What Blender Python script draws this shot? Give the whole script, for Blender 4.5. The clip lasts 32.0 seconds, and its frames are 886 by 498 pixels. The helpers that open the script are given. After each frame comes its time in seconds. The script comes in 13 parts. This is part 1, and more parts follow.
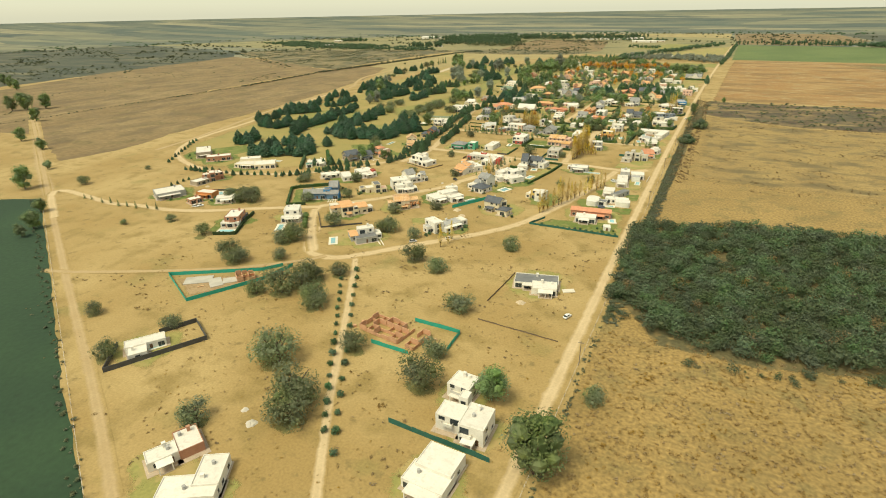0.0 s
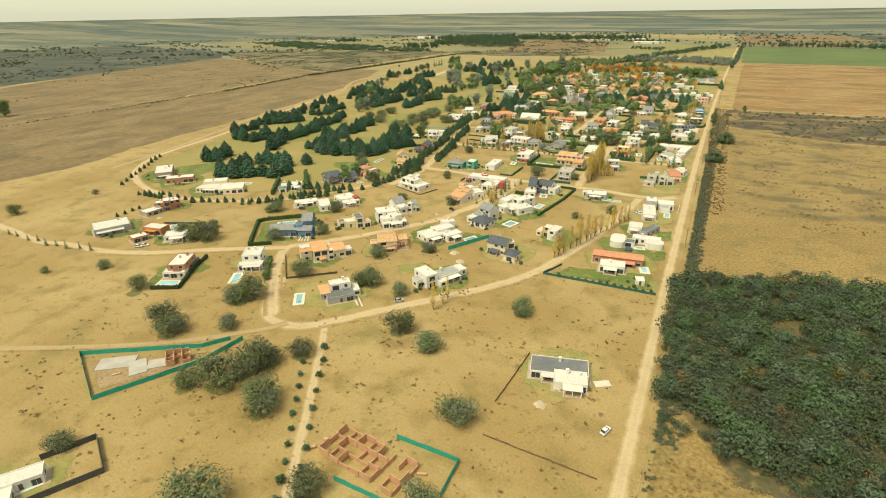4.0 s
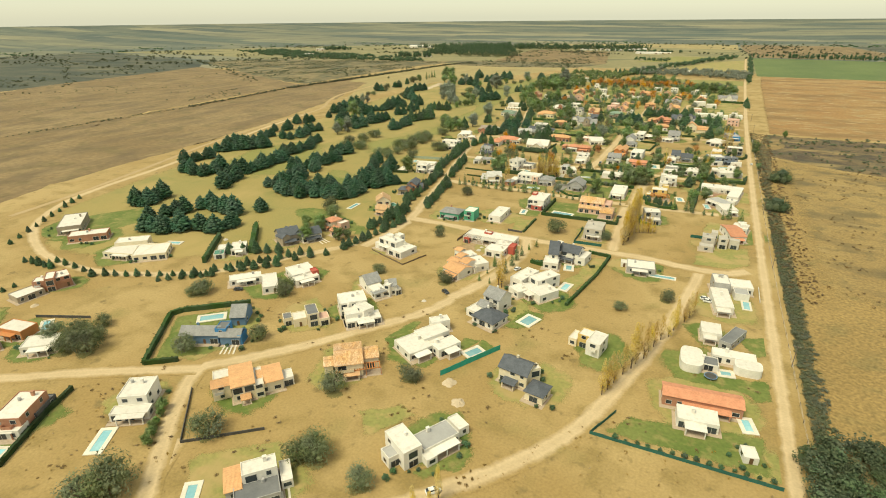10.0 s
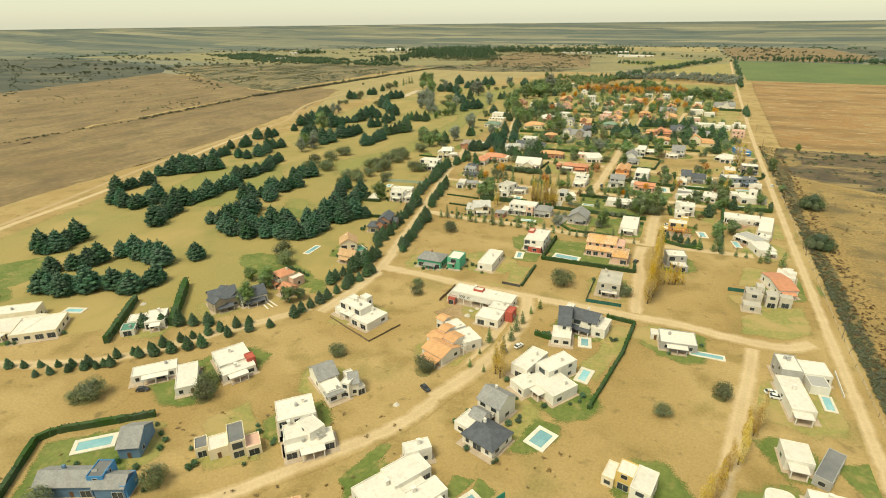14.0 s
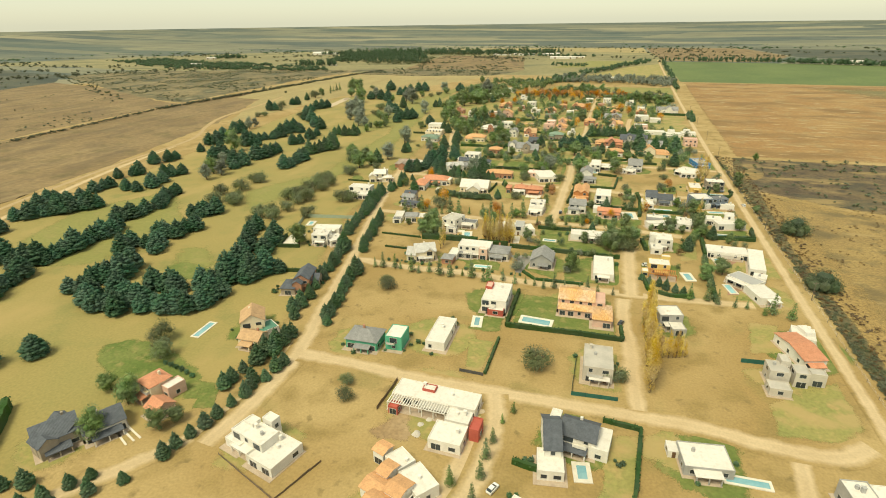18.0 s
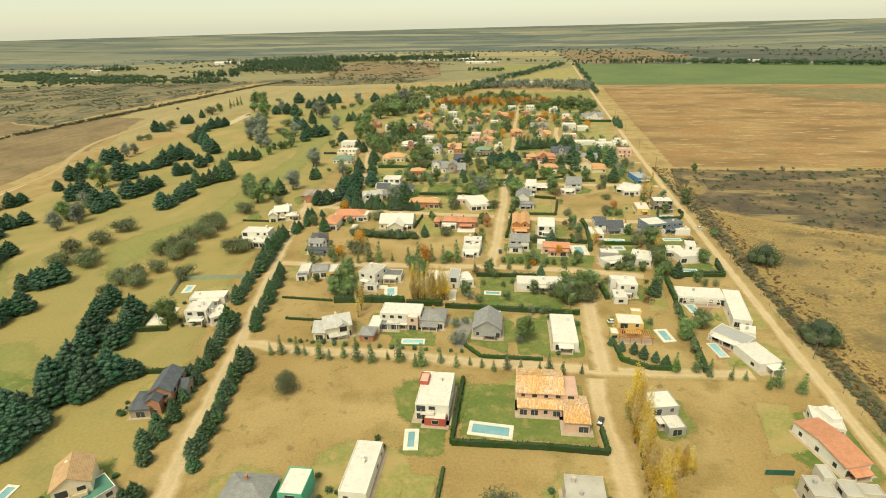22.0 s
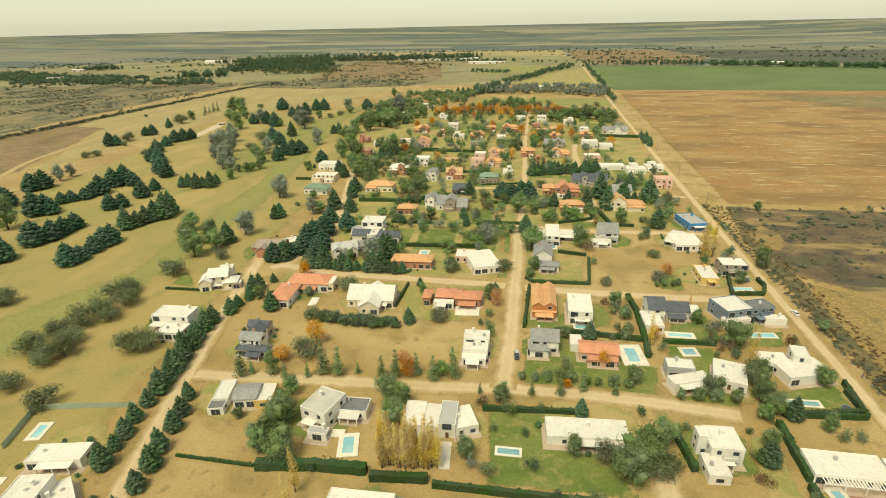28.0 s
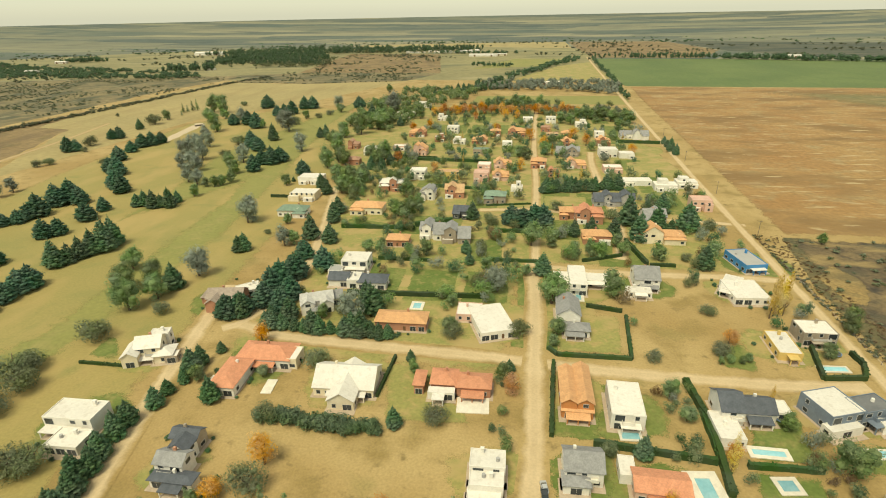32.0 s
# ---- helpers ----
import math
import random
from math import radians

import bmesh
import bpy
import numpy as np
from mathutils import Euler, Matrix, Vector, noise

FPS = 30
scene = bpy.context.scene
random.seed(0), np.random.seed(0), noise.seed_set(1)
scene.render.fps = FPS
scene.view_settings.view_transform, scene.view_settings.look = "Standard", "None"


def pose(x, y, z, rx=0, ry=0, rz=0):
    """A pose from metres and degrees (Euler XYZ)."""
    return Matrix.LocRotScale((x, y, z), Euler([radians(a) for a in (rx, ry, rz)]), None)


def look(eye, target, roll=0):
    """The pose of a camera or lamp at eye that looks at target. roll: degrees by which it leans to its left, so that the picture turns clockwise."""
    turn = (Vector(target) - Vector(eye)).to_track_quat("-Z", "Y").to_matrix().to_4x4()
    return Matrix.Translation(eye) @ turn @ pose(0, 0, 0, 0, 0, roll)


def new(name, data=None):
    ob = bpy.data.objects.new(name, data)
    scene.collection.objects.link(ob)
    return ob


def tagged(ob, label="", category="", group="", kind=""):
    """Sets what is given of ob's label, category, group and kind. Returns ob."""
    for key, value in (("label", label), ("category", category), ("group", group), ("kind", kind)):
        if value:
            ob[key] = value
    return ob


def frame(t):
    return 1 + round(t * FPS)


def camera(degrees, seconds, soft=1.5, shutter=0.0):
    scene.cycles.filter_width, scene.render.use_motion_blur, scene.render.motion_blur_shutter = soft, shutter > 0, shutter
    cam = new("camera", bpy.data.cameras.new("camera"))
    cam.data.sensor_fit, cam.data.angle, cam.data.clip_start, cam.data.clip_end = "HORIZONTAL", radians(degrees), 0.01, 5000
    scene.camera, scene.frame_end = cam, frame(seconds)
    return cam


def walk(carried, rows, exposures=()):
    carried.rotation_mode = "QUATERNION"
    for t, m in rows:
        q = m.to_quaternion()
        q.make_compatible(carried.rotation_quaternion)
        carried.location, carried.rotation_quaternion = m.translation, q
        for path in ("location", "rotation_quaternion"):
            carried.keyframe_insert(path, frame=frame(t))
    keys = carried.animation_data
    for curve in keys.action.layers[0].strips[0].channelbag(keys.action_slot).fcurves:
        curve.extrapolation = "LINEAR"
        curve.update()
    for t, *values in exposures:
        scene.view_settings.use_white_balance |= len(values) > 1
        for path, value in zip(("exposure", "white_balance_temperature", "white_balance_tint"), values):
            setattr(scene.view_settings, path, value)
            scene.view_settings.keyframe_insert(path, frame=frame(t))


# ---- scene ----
# ---------------- camera and its flight
cam = camera(79.59, 32.0, soft=1.0)
PATH = [
    (0, (31.37, 0.02, 114.93), (-9.94, 81.37, 74.00), -1.09),
    (0.5, (27.53, 6.99, 114.96), (-13.50, 88.44, 73.95), -1.03),
    (1, (23.89, 14.24, 115.04), (-17.04, 95.74, 74.03), -0.99),
    (1.5, (20.32, 21.66, 115.07), (-20.48, 103.19, 73.99), -0.92),
    (2, (16.99, 29.05, 115.12), (-23.75, 110.60, 74.01), -0.99),
    (2.5, (13.89, 36.09, 115.13), (-26.86, 117.64, 74.04), -0.99),
    (3, (10.67, 43.37, 115.09), (-30.12, 124.96, 74.11), -1.01),
    (3.5, (7.25, 50.86, 115.15), (-33.54, 132.44, 74.15), -0.99),
    (5.5, (-7.30, 80.95, 115.71), (-47.63, 162.82, 74.84), -0.69),
    (6, (-11.24, 88.60, 115.52), (-51.36, 170.69, 74.86), -0.65),
    (6.5, (-14.47, 95.92, 115.45), (-54.56, 178.08, 74.91), -0.60),
    (7, (-18.14, 103.88, 115.48), (-58.18, 186.11, 75.03), -0.58),
    (7.5, (-21.92, 111.60, 115.52), (-61.81, 193.91, 75.11), -0.61),
    (8, (-25.71, 119.42, 115.48), (-65.53, 201.85, 75.24), -0.57),
    (8.5, (-29.40, 127.17, 115.38), (-69.11, 209.69, 75.21), -0.57),
    (9, (-33.18, 135.00, 115.39), (-72.84, 217.57, 75.27), -0.55),
    (9.5, (-36.65, 142.53, 115.07), (-76.29, 225.17, 75.08), -0.46),
    (10, (-39.73, 150.30, 115.19), (-79.55, 232.90, 75.29), -0.54),
    (10.5, (-42.79, 158.77, 114.97), (-82.72, 241.31, 75.05), -0.55),
    (11, (-46.41, 166.84, 114.68), (-86.29, 249.45, 74.89), -0.49),
    (11.5, (-49.57, 174.37, 114.57), (-89.48, 257.02, 74.86), -0.56),
    (12, (-52.87, 181.80, 114.67), (-92.16, 264.85, 75.17), -0.66),
    (12.5, (-56.12, 189.05, 114.79), (-94.90, 272.33, 75.30), -0.69),
    (13, (-59.76, 197.05, 114.90), (-97.76, 280.72, 75.46), -0.76),
    (13.5, (-63.50, 204.53, 114.91), (-100.85, 288.47, 75.43), -0.69),
    (15.5, (-78.34, 235.83, 115.10), (-111.58, 321.43, 75.51), -0.69),
    (16, (-81.28, 244.10, 115.43), (-112.57, 330.44, 75.85), -0.74),
    (16.5, (-83.83, 252.22, 115.60), (-113.78, 339.00, 75.95), -0.75),
    (17, (-86.56, 260.32, 115.62), (-115.25, 347.55, 76.03), -0.78),
    (17.5, (-89.19, 267.97, 115.59), (-116.63, 355.63, 76.06), -0.79),
    (18, (-91.55, 276.28, 115.51), (-117.84, 364.34, 76.08), -0.79),
    (18.5, (-93.51, 283.68, 115.44), (-119.15, 371.99, 76.14), -0.80),
    (19, (-95.58, 291.91, 115.26), (-120.83, 380.41, 76.15), -0.89),
    (19.5, (-97.41, 299.71, 115.17), (-122.28, 388.36, 76.16), -0.93),
    (20, (-99.08, 308.35, 115.06), (-122.34, 397.48, 76.13), -1.04),
    (20.5, (-100.31, 316.05, 115.18), (-120.42, 405.96, 76.30), -1.21),
    (21, (-101.76, 324.56, 115.35), (-118.82, 415.11, 76.49), -1.39),
    (21.5, (-102.99, 332.51, 115.39), (-118.01, 423.39, 76.47), -1.40),
    (22, (-104.23, 341.03, 115.45), (-117.40, 432.21, 76.56), -1.49),
    (22.5, (-105.23, 349.11, 115.69), (-117.16, 440.41, 76.68), -1.52),
    (23, (-106.58, 357.53, 115.81), (-117.56, 448.98, 76.88), -1.47),
    (23.5, (-107.62, 365.37, 115.61), (-118.07, 456.92, 76.76), -1.48),
    (24, (-108.57, 373.89, 115.31), (-119.11, 465.46, 76.53), -1.35),
    (24.5, (-109.32, 381.56, 115.18), (-120.77, 473.06, 76.49), -1.32),
    (25, (-109.78, 389.76, 115.36), (-123.02, 481.04, 76.70), -1.27),
    (25.5, (-110.11, 398.17, 115.62), (-123.70, 489.34, 76.86), -1.22),
    (27.5, (-112.79, 431.69, 116.18), (-126.25, 522.78, 77.18), -1.22),
    (28, (-113.40, 440.03, 116.17), (-126.89, 531.01, 76.93), -1.23),
    (28.5, (-113.91, 447.98, 116.11), (-127.43, 538.78, 76.45), -1.28),
    (29, (-114.55, 456.25, 116.26), (-128.11, 546.80, 76.05), -1.28),
    (29.5, (-115.74, 464.38, 116.41), (-129.19, 554.76, 75.78), -1.27),
    (30, (-116.89, 472.91, 116.75), (-130.36, 563.27, 76.07), -1.20),
    (30.5, (-117.71, 480.94, 116.87), (-131.22, 571.27, 76.15), -1.27),
    (31, (-119.09, 489.14, 116.97), (-132.55, 579.47, 76.23), -1.25),
    (31.5, (-120.37, 497.07, 116.93), (-133.72, 587.40, 76.16), -1.17),
    (32, (-121.89, 505.11, 116.81), (-135.18, 595.49, 76.12), -1.13),
]
EXPOSURE, KELVIN, TINT = 0.85, 7550, -4
walk(cam, [(t, look(eye, target, roll)) for t, eye, target, roll in PATH], [(0, EXPOSURE, KELVIN, TINT), (18, EXPOSURE, KELVIN, TINT), (30, EXPOSURE - 0.08, KELVIN, TINT), (32, EXPOSURE - 0.08, KELVIN, TINT)])

# ---------------- world, sun
SUN_ELEV, SUN_TURN = radians(60), radians(205)
world = bpy.data.worlds.new("world")
scene.world = world
world.use_nodes = True
wn = world.node_tree
sky = wn.nodes.new("ShaderNodeTexSky")
sky.sky_type, sky.sun_disc = 'NISHITA', False
sky.sun_elevation, sky.sun_rotation = SUN_ELEV, SUN_TURN
sky.air_density, sky.dust_density, sky.ozone_density, sky.altitude = 1.0, 1.0, 0.8, 200
veil = wn.nodes.new("ShaderNodeMix")
veil.data_type = 'RGBA'
veil.inputs[0].default_value, veil.inputs[7].default_value = 0.72, (2.9, 2.8, 2.55, 1)   # thin even overcast
wn.links.new(sky.outputs[0], veil.inputs[6])
wn.links.new(veil.outputs[2], wn.nodes["Background"].inputs[0])
wn.nodes["Background"].inputs[1].default_value = 0.132
sun = new("sun", bpy.data.lights.new("sun", 'SUN'))
sun.data.energy, sun.data.angle, sun.data.color = 1.85, radians(22), (1.0, 0.92, 0.78)
sun.matrix_world = look((math.sin(SUN_TURN) * math.cos(SUN_ELEV) * 400, math.cos(SUN_TURN) * math.cos(SUN_ELEV) * 400, math.sin(SUN_ELEV) * 400), (0, 0, 0))

# ---------------- materials
MATS = {}


def mat(name, c1, c2, size=1.0, size2=12.0, rough=0.85, bump=0.25, grain=0.35, metal=0.0, spread=0.0, place="Object", c3=None, edge=(0.35, 0.65)):
    """Two colours mixed by a broad and a fine noise, with fine relief; spread varies brightness from object to object."""
    m = bpy.data.materials.new(name)
    m.use_nodes = True
    n, l = m.node_tree.nodes, m.node_tree.links
    b = n["Principled BSDF"]
    b.inputs["Roughness"].default_value, b.inputs["Metallic"].default_value = rough, metal
    if place == "World":
        at = n.new("ShaderNodeNewGeometry").outputs["Position"]
    else:
        at = n.new("ShaderNodeTexCoord").outputs["Object"]

    def noise_node(scale, detail):
        t = n.new("ShaderNodeTexNoise")
        t.inputs["Scale"].default_value, t.inputs["Detail"].default_value = scale, detail
        l.new(at, t.inputs["Vector"])
        return t.outputs["Fac"]

    def ramp(fac, lo, hi):
        r = n.new("ShaderNodeMapRange")
        r.inputs["From Min"].default_value, r.inputs["From Max"].default_value = lo, hi
        l.new(fac, r.inputs["Value"])
        return r.outputs["Result"]

    def mix(fac, a, bb):
        x = n.new("ShaderNodeMix")
        x.data_type = 'RGBA'
        if hasattr(fac, "is_linked"):
            l.new(fac, x.inputs[0])
        else:
            x.inputs[0].default_value = fac
        for v, k in ((a, 6), (bb, 7)):
            if isinstance(v, tuple):
                x.inputs[k].default_value = (*v, 1)
            else:
                l.new(v, x.inputs[k])
        return x.outputs[2]

    broad, fine = noise_node(1 / size2, 5), noise_node(1 / size, 6)
    col = mix(ramp(broad, *edge), c1, c2)
    if c3:
        col = mix(ramp(noise_node(1 / (size2 * 0.3), 6), 0.52, 0.68), col, c3)
    shade = n.new("ShaderNodeHueSaturation")
    l.new(col, shade.inputs["Color"])
    v = ramp(fine, 0.25, 0.75)
    k = n.new("ShaderNodeMapRange")
    k.inputs["To Min"].default_value, k.inputs["To Max"].default_value = 1 - grain, 1 + grain
    l.new(v, k.inputs["Value"])
    val = k.outputs["Result"]
    if spread:
        o = n.new("ShaderNodeObjectInfo")
        s = n.new("ShaderNodeMapRange")
        s.inputs["To Min"].default_value, s.inputs["To Max"].default_value = 1 - spread, 1 + spread
        l.new(o.outputs["Random"], s.inputs["Value"])
        mu = n.new("ShaderNodeMath")
        mu.operation = 'MULTIPLY'
        l.new(val, mu.inputs[0])
        l.new(s.outputs["Result"], mu.inputs[1])
        val = mu.outputs[0]
    l.new(val, shade.inputs["Value"])
    l.new(shade.outputs[0], b.inputs["Base Color"])
    if bump:
        bn = n.new("ShaderNodeBump")
        bn.inputs["Strength"].default_value, bn.inputs["Distance"].default_value = bump, size * 0.25
        l.new(fine, bn.inputs["Height"])
        l.new(bn.outputs[0], b.inputs["Normal"])
    MATS[name] = m
    return m


def leaf_mat(name, c1, c2):
    """Foliage: colour varies leaf by leaf and tree by tree, with some light passing through."""
    m = bpy.data.materials.new(name)
    m.use_nodes = True
    n, l = m.node_tree.nodes, m.node_tree.links
    b = n["Principled BSDF"]
    b.inputs["Roughness"].default_value = 0.75
    g, o = n.new("ShaderNodeNewGeometry"), n.new("ShaderNodeObjectInfo")
    x = n.new("ShaderNodeMix")
    x.data_type = 'RGBA'
    x.inputs[6].default_value, x.inputs[7].default_value = (*c1, 1), (*c2, 1)
    l.new(g.outputs["Random Per Island"], x.inputs[0])
    h = n.new("ShaderNodeHueSaturation")
    l.new(x.outputs[2], h.inputs["Color"])
    place = n.new("ShaderNodeNewGeometry").outputs["Position"]
    spot = n.new("ShaderNodeTexNoise")
    spot.inputs["Scale"].default_value, spot.inputs["Detail"].default_value = 0.13, 2
    l.new(place, spot.inputs["Vector"])
    r = n.new("ShaderNodeMapRange")
    for k, v in zip(("From Min", "From Max", "To Min", "To Max"), (0.3, 0.7, 0.75, 1.3)):
        r.inputs[k].default_value = v
    l.new(spot.outputs["Fac"], r.inputs["Value"])
    l.new(r.outputs["Result"], h.inputs["Saturation"])
    for sock, lo, hi in (("Value", 0.75, 1.25), ("Hue", 0.485, 0.515)):
        r = n.new("ShaderNodeMapRange")
        r.inputs["To Min"].default_value, r.inputs["To Max"].default_value = lo, hi
        l.new(o.outputs["Random"], r.inputs["Value"])
        l.new(r.outputs["Result"], h.inputs[sock])
    l.new(h.outputs[0], b.inputs["Base Color"])
    thin, both = n.new("ShaderNodeBsdfTranslucent"), n.new("ShaderNodeMixShader")
    both.inputs[0].default_value = 0.3
    l.new(h.outputs[0], thin.inputs["Color"])
    l.new(b.outputs[0], both.inputs[1])
    l.new(thin.outputs[0], both.inputs[2])
    l.new(both.outputs[0], n["Material Output"].inputs["Surface"])
    MATS[name] = m
    return m


DRY = ((0.325, 0.22, 0.082), (0.41, 0.295, 0.128), (0.27, 0.19, 0.068), (0.215, 0.155, 0.06), (0.245, 0.20, 0.07))


def dry_colour(n, l):
    """The dry grass of the whole plain, as a colour that other covers can thin out into."""
    at = n.new("ShaderNodeNewGeometry").outputs["Position"]

    def noise_of(scale, detail, lo, hi, a=0.0, b=1.0):
        t = n.new("ShaderNodeTexNoise")
        t.inputs["Scale"].default_value, t.inputs["Detail"].default_value = scale, detail
        l.new(at, t.inputs["Vector"])
        r = n.new("ShaderNodeMapRange")
        for k, v in zip(("From Min", "From Max", "To Min", "To Max"), (lo, hi, a, b)):
            r.inputs[k].default_value = v
        l.new(t.outputs["Fac"], r.inputs["Value"])
        return r.outputs["Result"]

    col = None
    for fac, other in ((noise_of(1 / 55, 5, 0.38, 0.62), DRY[1]), (noise_of(1 / 14, 6, 0.50, 0.68), DRY[2]), (noise_of(1 / 5, 7, 0.60, 0.74), DRY[3]), (noise_of(1 / 24, 7, 0.60, 0.72, 0, 0.7), DRY[4])):
        x = n.new("ShaderNodeMix")
        x.data_type = 'RGBA'
        l.new(fac, x.inputs[0])
        if col is None:
            x.inputs[6].default_value = (*DRY[0], 1)
        else:
            l.new(col, x.inputs[6])
        x.inputs[7].default_value = (*other, 1)
        col = x.outputs[2]
    h = n.new("ShaderNodeHueSaturation")
    l.new(col, h.inputs["Color"])
    l.new(noise_of(1 / 0.8, 7, 0.25, 0.75, 0.84, 1.16), h.inputs["Value"])
    return h.outputs[0]


def soften(m):
    """Lets a ground cover thin out unevenly towards its edge, over the ground below it."""
    n, l = m.node_tree.nodes, m.node_tree.links
    b = n["Principled BSDF"]
    at = n.new("ShaderNodeAttribute")
    at.attribute_name = "inner"
    last = at.outputs["Fac"]
    for scale, detail, swing in ((0.22, 4, 0.8), (2.6, 6, 1.0)):
        t, k = n.new("ShaderNodeTexNoise"), n.new("ShaderNodeMath")
        t.inputs["Scale"].default_value, t.inputs["Detail"].default_value = scale, detail
        l.new(n.new("ShaderNodeNewGeometry").outputs["Position"], t.inputs["Vector"])
        k.operation = 'MULTIPLY_ADD'
        k.inputs[1].default_value = swing
        l.new(t.outputs["Fac"], k.inputs[0])
        l.new(last, k.inputs[2])
        last = k.outputs[0]
    r = n.new("ShaderNodeMapRange")
    r.inputs["From Min"].default_value, r.inputs["From Max"].default_value = 1.36, 1.42
    l.new(last, r.inputs["Value"])
    gone, both = n.new("ShaderNodeBsdfTransparent"), n.new("ShaderNodeMixShader")
    l.new(r.outputs["Result"], both.inputs[0])
    l.new(gone.outputs[0], both.inputs[1])
    l.new(b.outputs[0], both.inputs[2])
    l.new(both.outputs[0], n["Material Output"].inputs["Surface"])


def road_mat(name, dirt, light):
    """Dirt road: pale wheel tracks along it, grass creeping in unevenly from both edges."""
    m = mat(name, dirt, light, 0.8, 9.0, 0.95, 0.2, 0.10, place="World")
    n, l = m.node_tree.nodes, m.node_tree.links
    b = n["Principled BSDF"]
    base = b.inputs["Base Color"].links[0].from_socket
    uv = n.new("ShaderNodeUVMap")
    sep = n.new("ShaderNodeSeparateXYZ")
    l.new(uv.outputs[0], sep.inputs[0])
    pos = n.new("ShaderNodeNewGeometry").outputs["Position"]
    t = n.new("ShaderNodeTexNoise")
    t.inputs["Scale"].default_value, t.inputs["Detail"].default_value = 0.22, 6
    l.new(pos, t.inputs["Vector"])

    def calc(op, a, c):
        k = n.new("ShaderNodeMath")
        k.operation = op
        for i, v in enumerate((a, c)):
            if isinstance(v, (int, float)):
                k.inputs[i].default_value = v
            else:
                l.new(v, k.inputs[i])
        return k.outputs[0]

    side = calc('ABSOLUTE', calc('SUBTRACT', sep.outputs["Y"], 0.5), 0.0)
    grow = calc('ADD', side, calc('MULTIPLY', calc('SUBTRACT', t.outputs["Fac"], 0.5), 0.36))
    r = n.new("ShaderNodeMapRange")
    r.inputs["From Min"].default_value, r.inputs["From Max"].default_value = 0.20, 0.41
    l.new(grow, r.inputs["Value"])
    x = n.new("ShaderNodeMix")
    x.data_type = 'RGBA'
    l.new(r.outputs["Result"], x.inputs[0])
    track = calc('ABSOLUTE', calc('SUBTRACT', side, 0.17), 0.0)
    rt = n.new("ShaderNodeMapRange")
    rt.inputs["From Min"].default_value, rt.inputs["From Max"].default_value = 0.03, 0.10
    rt.inputs["To Min"].default_value, rt.inputs["To Max"].default_value = 1.03, 0.98
    l.new(track, rt.inputs["Value"])
    h = n.new("ShaderNodeHueSaturation")
    l.new(base, h.inputs["Color"])
    l.new(rt.outputs["Result"], h.inputs["Value"])
    l.new(h.outputs[0], x.inputs[6])
    l.new(dry_colour(n, l), x.inputs[7])
    l.new(x.outputs[2], b.inputs["Base Color"])
    return m


def streaks(name, colour, sx, sy, lo, hi, turn=0.0, most=1.0, detail=6):
    """Long uneven bands of another colour over a ground cover, as worn, grazed or overgrown strips."""
    m = MATS[name]
    n, l = m.node_tree.nodes, m.node_tree.links
    b = n["Principled BSDF"]
    base = b.inputs["Base Color"].links[0].from_socket
    mp = n.new("ShaderNodeMapping")
    mp.inputs["Scale"].default_value, mp.inputs["Rotation"].default_value = (1 / sx, 1 / sy, 0), (0, 0, turn)
    l.new(n.new("ShaderNodeNewGeometry").outputs["Position"], mp.inputs["Vector"])
    t = n.new("ShaderNodeTexNoise")
    t.inputs["Scale"].default_value, t.inputs["Detail"].default_value = 1.0, detail
    l.new(mp.outputs[0], t.inputs["Vector"])
    r = n.new("ShaderNodeMapRange")
    for k, v in zip(("From Min", "From Max", "To Min", "To Max"), (lo, hi, 0.0, most)):
        r.inputs[k].default_value = v
    l.new(t.outputs["Fac"], r.inputs["Value"])
    x = n.new("ShaderNodeMix")
    x.data_type = 'RGBA'
    l.new(r.outputs["Result"], x.inputs[0])
    l.new(base, x.inputs[6])
    x.inputs[7].default_value = (*colour, 1)
    l.new(x.outputs[2], b.inputs["Base Color"])


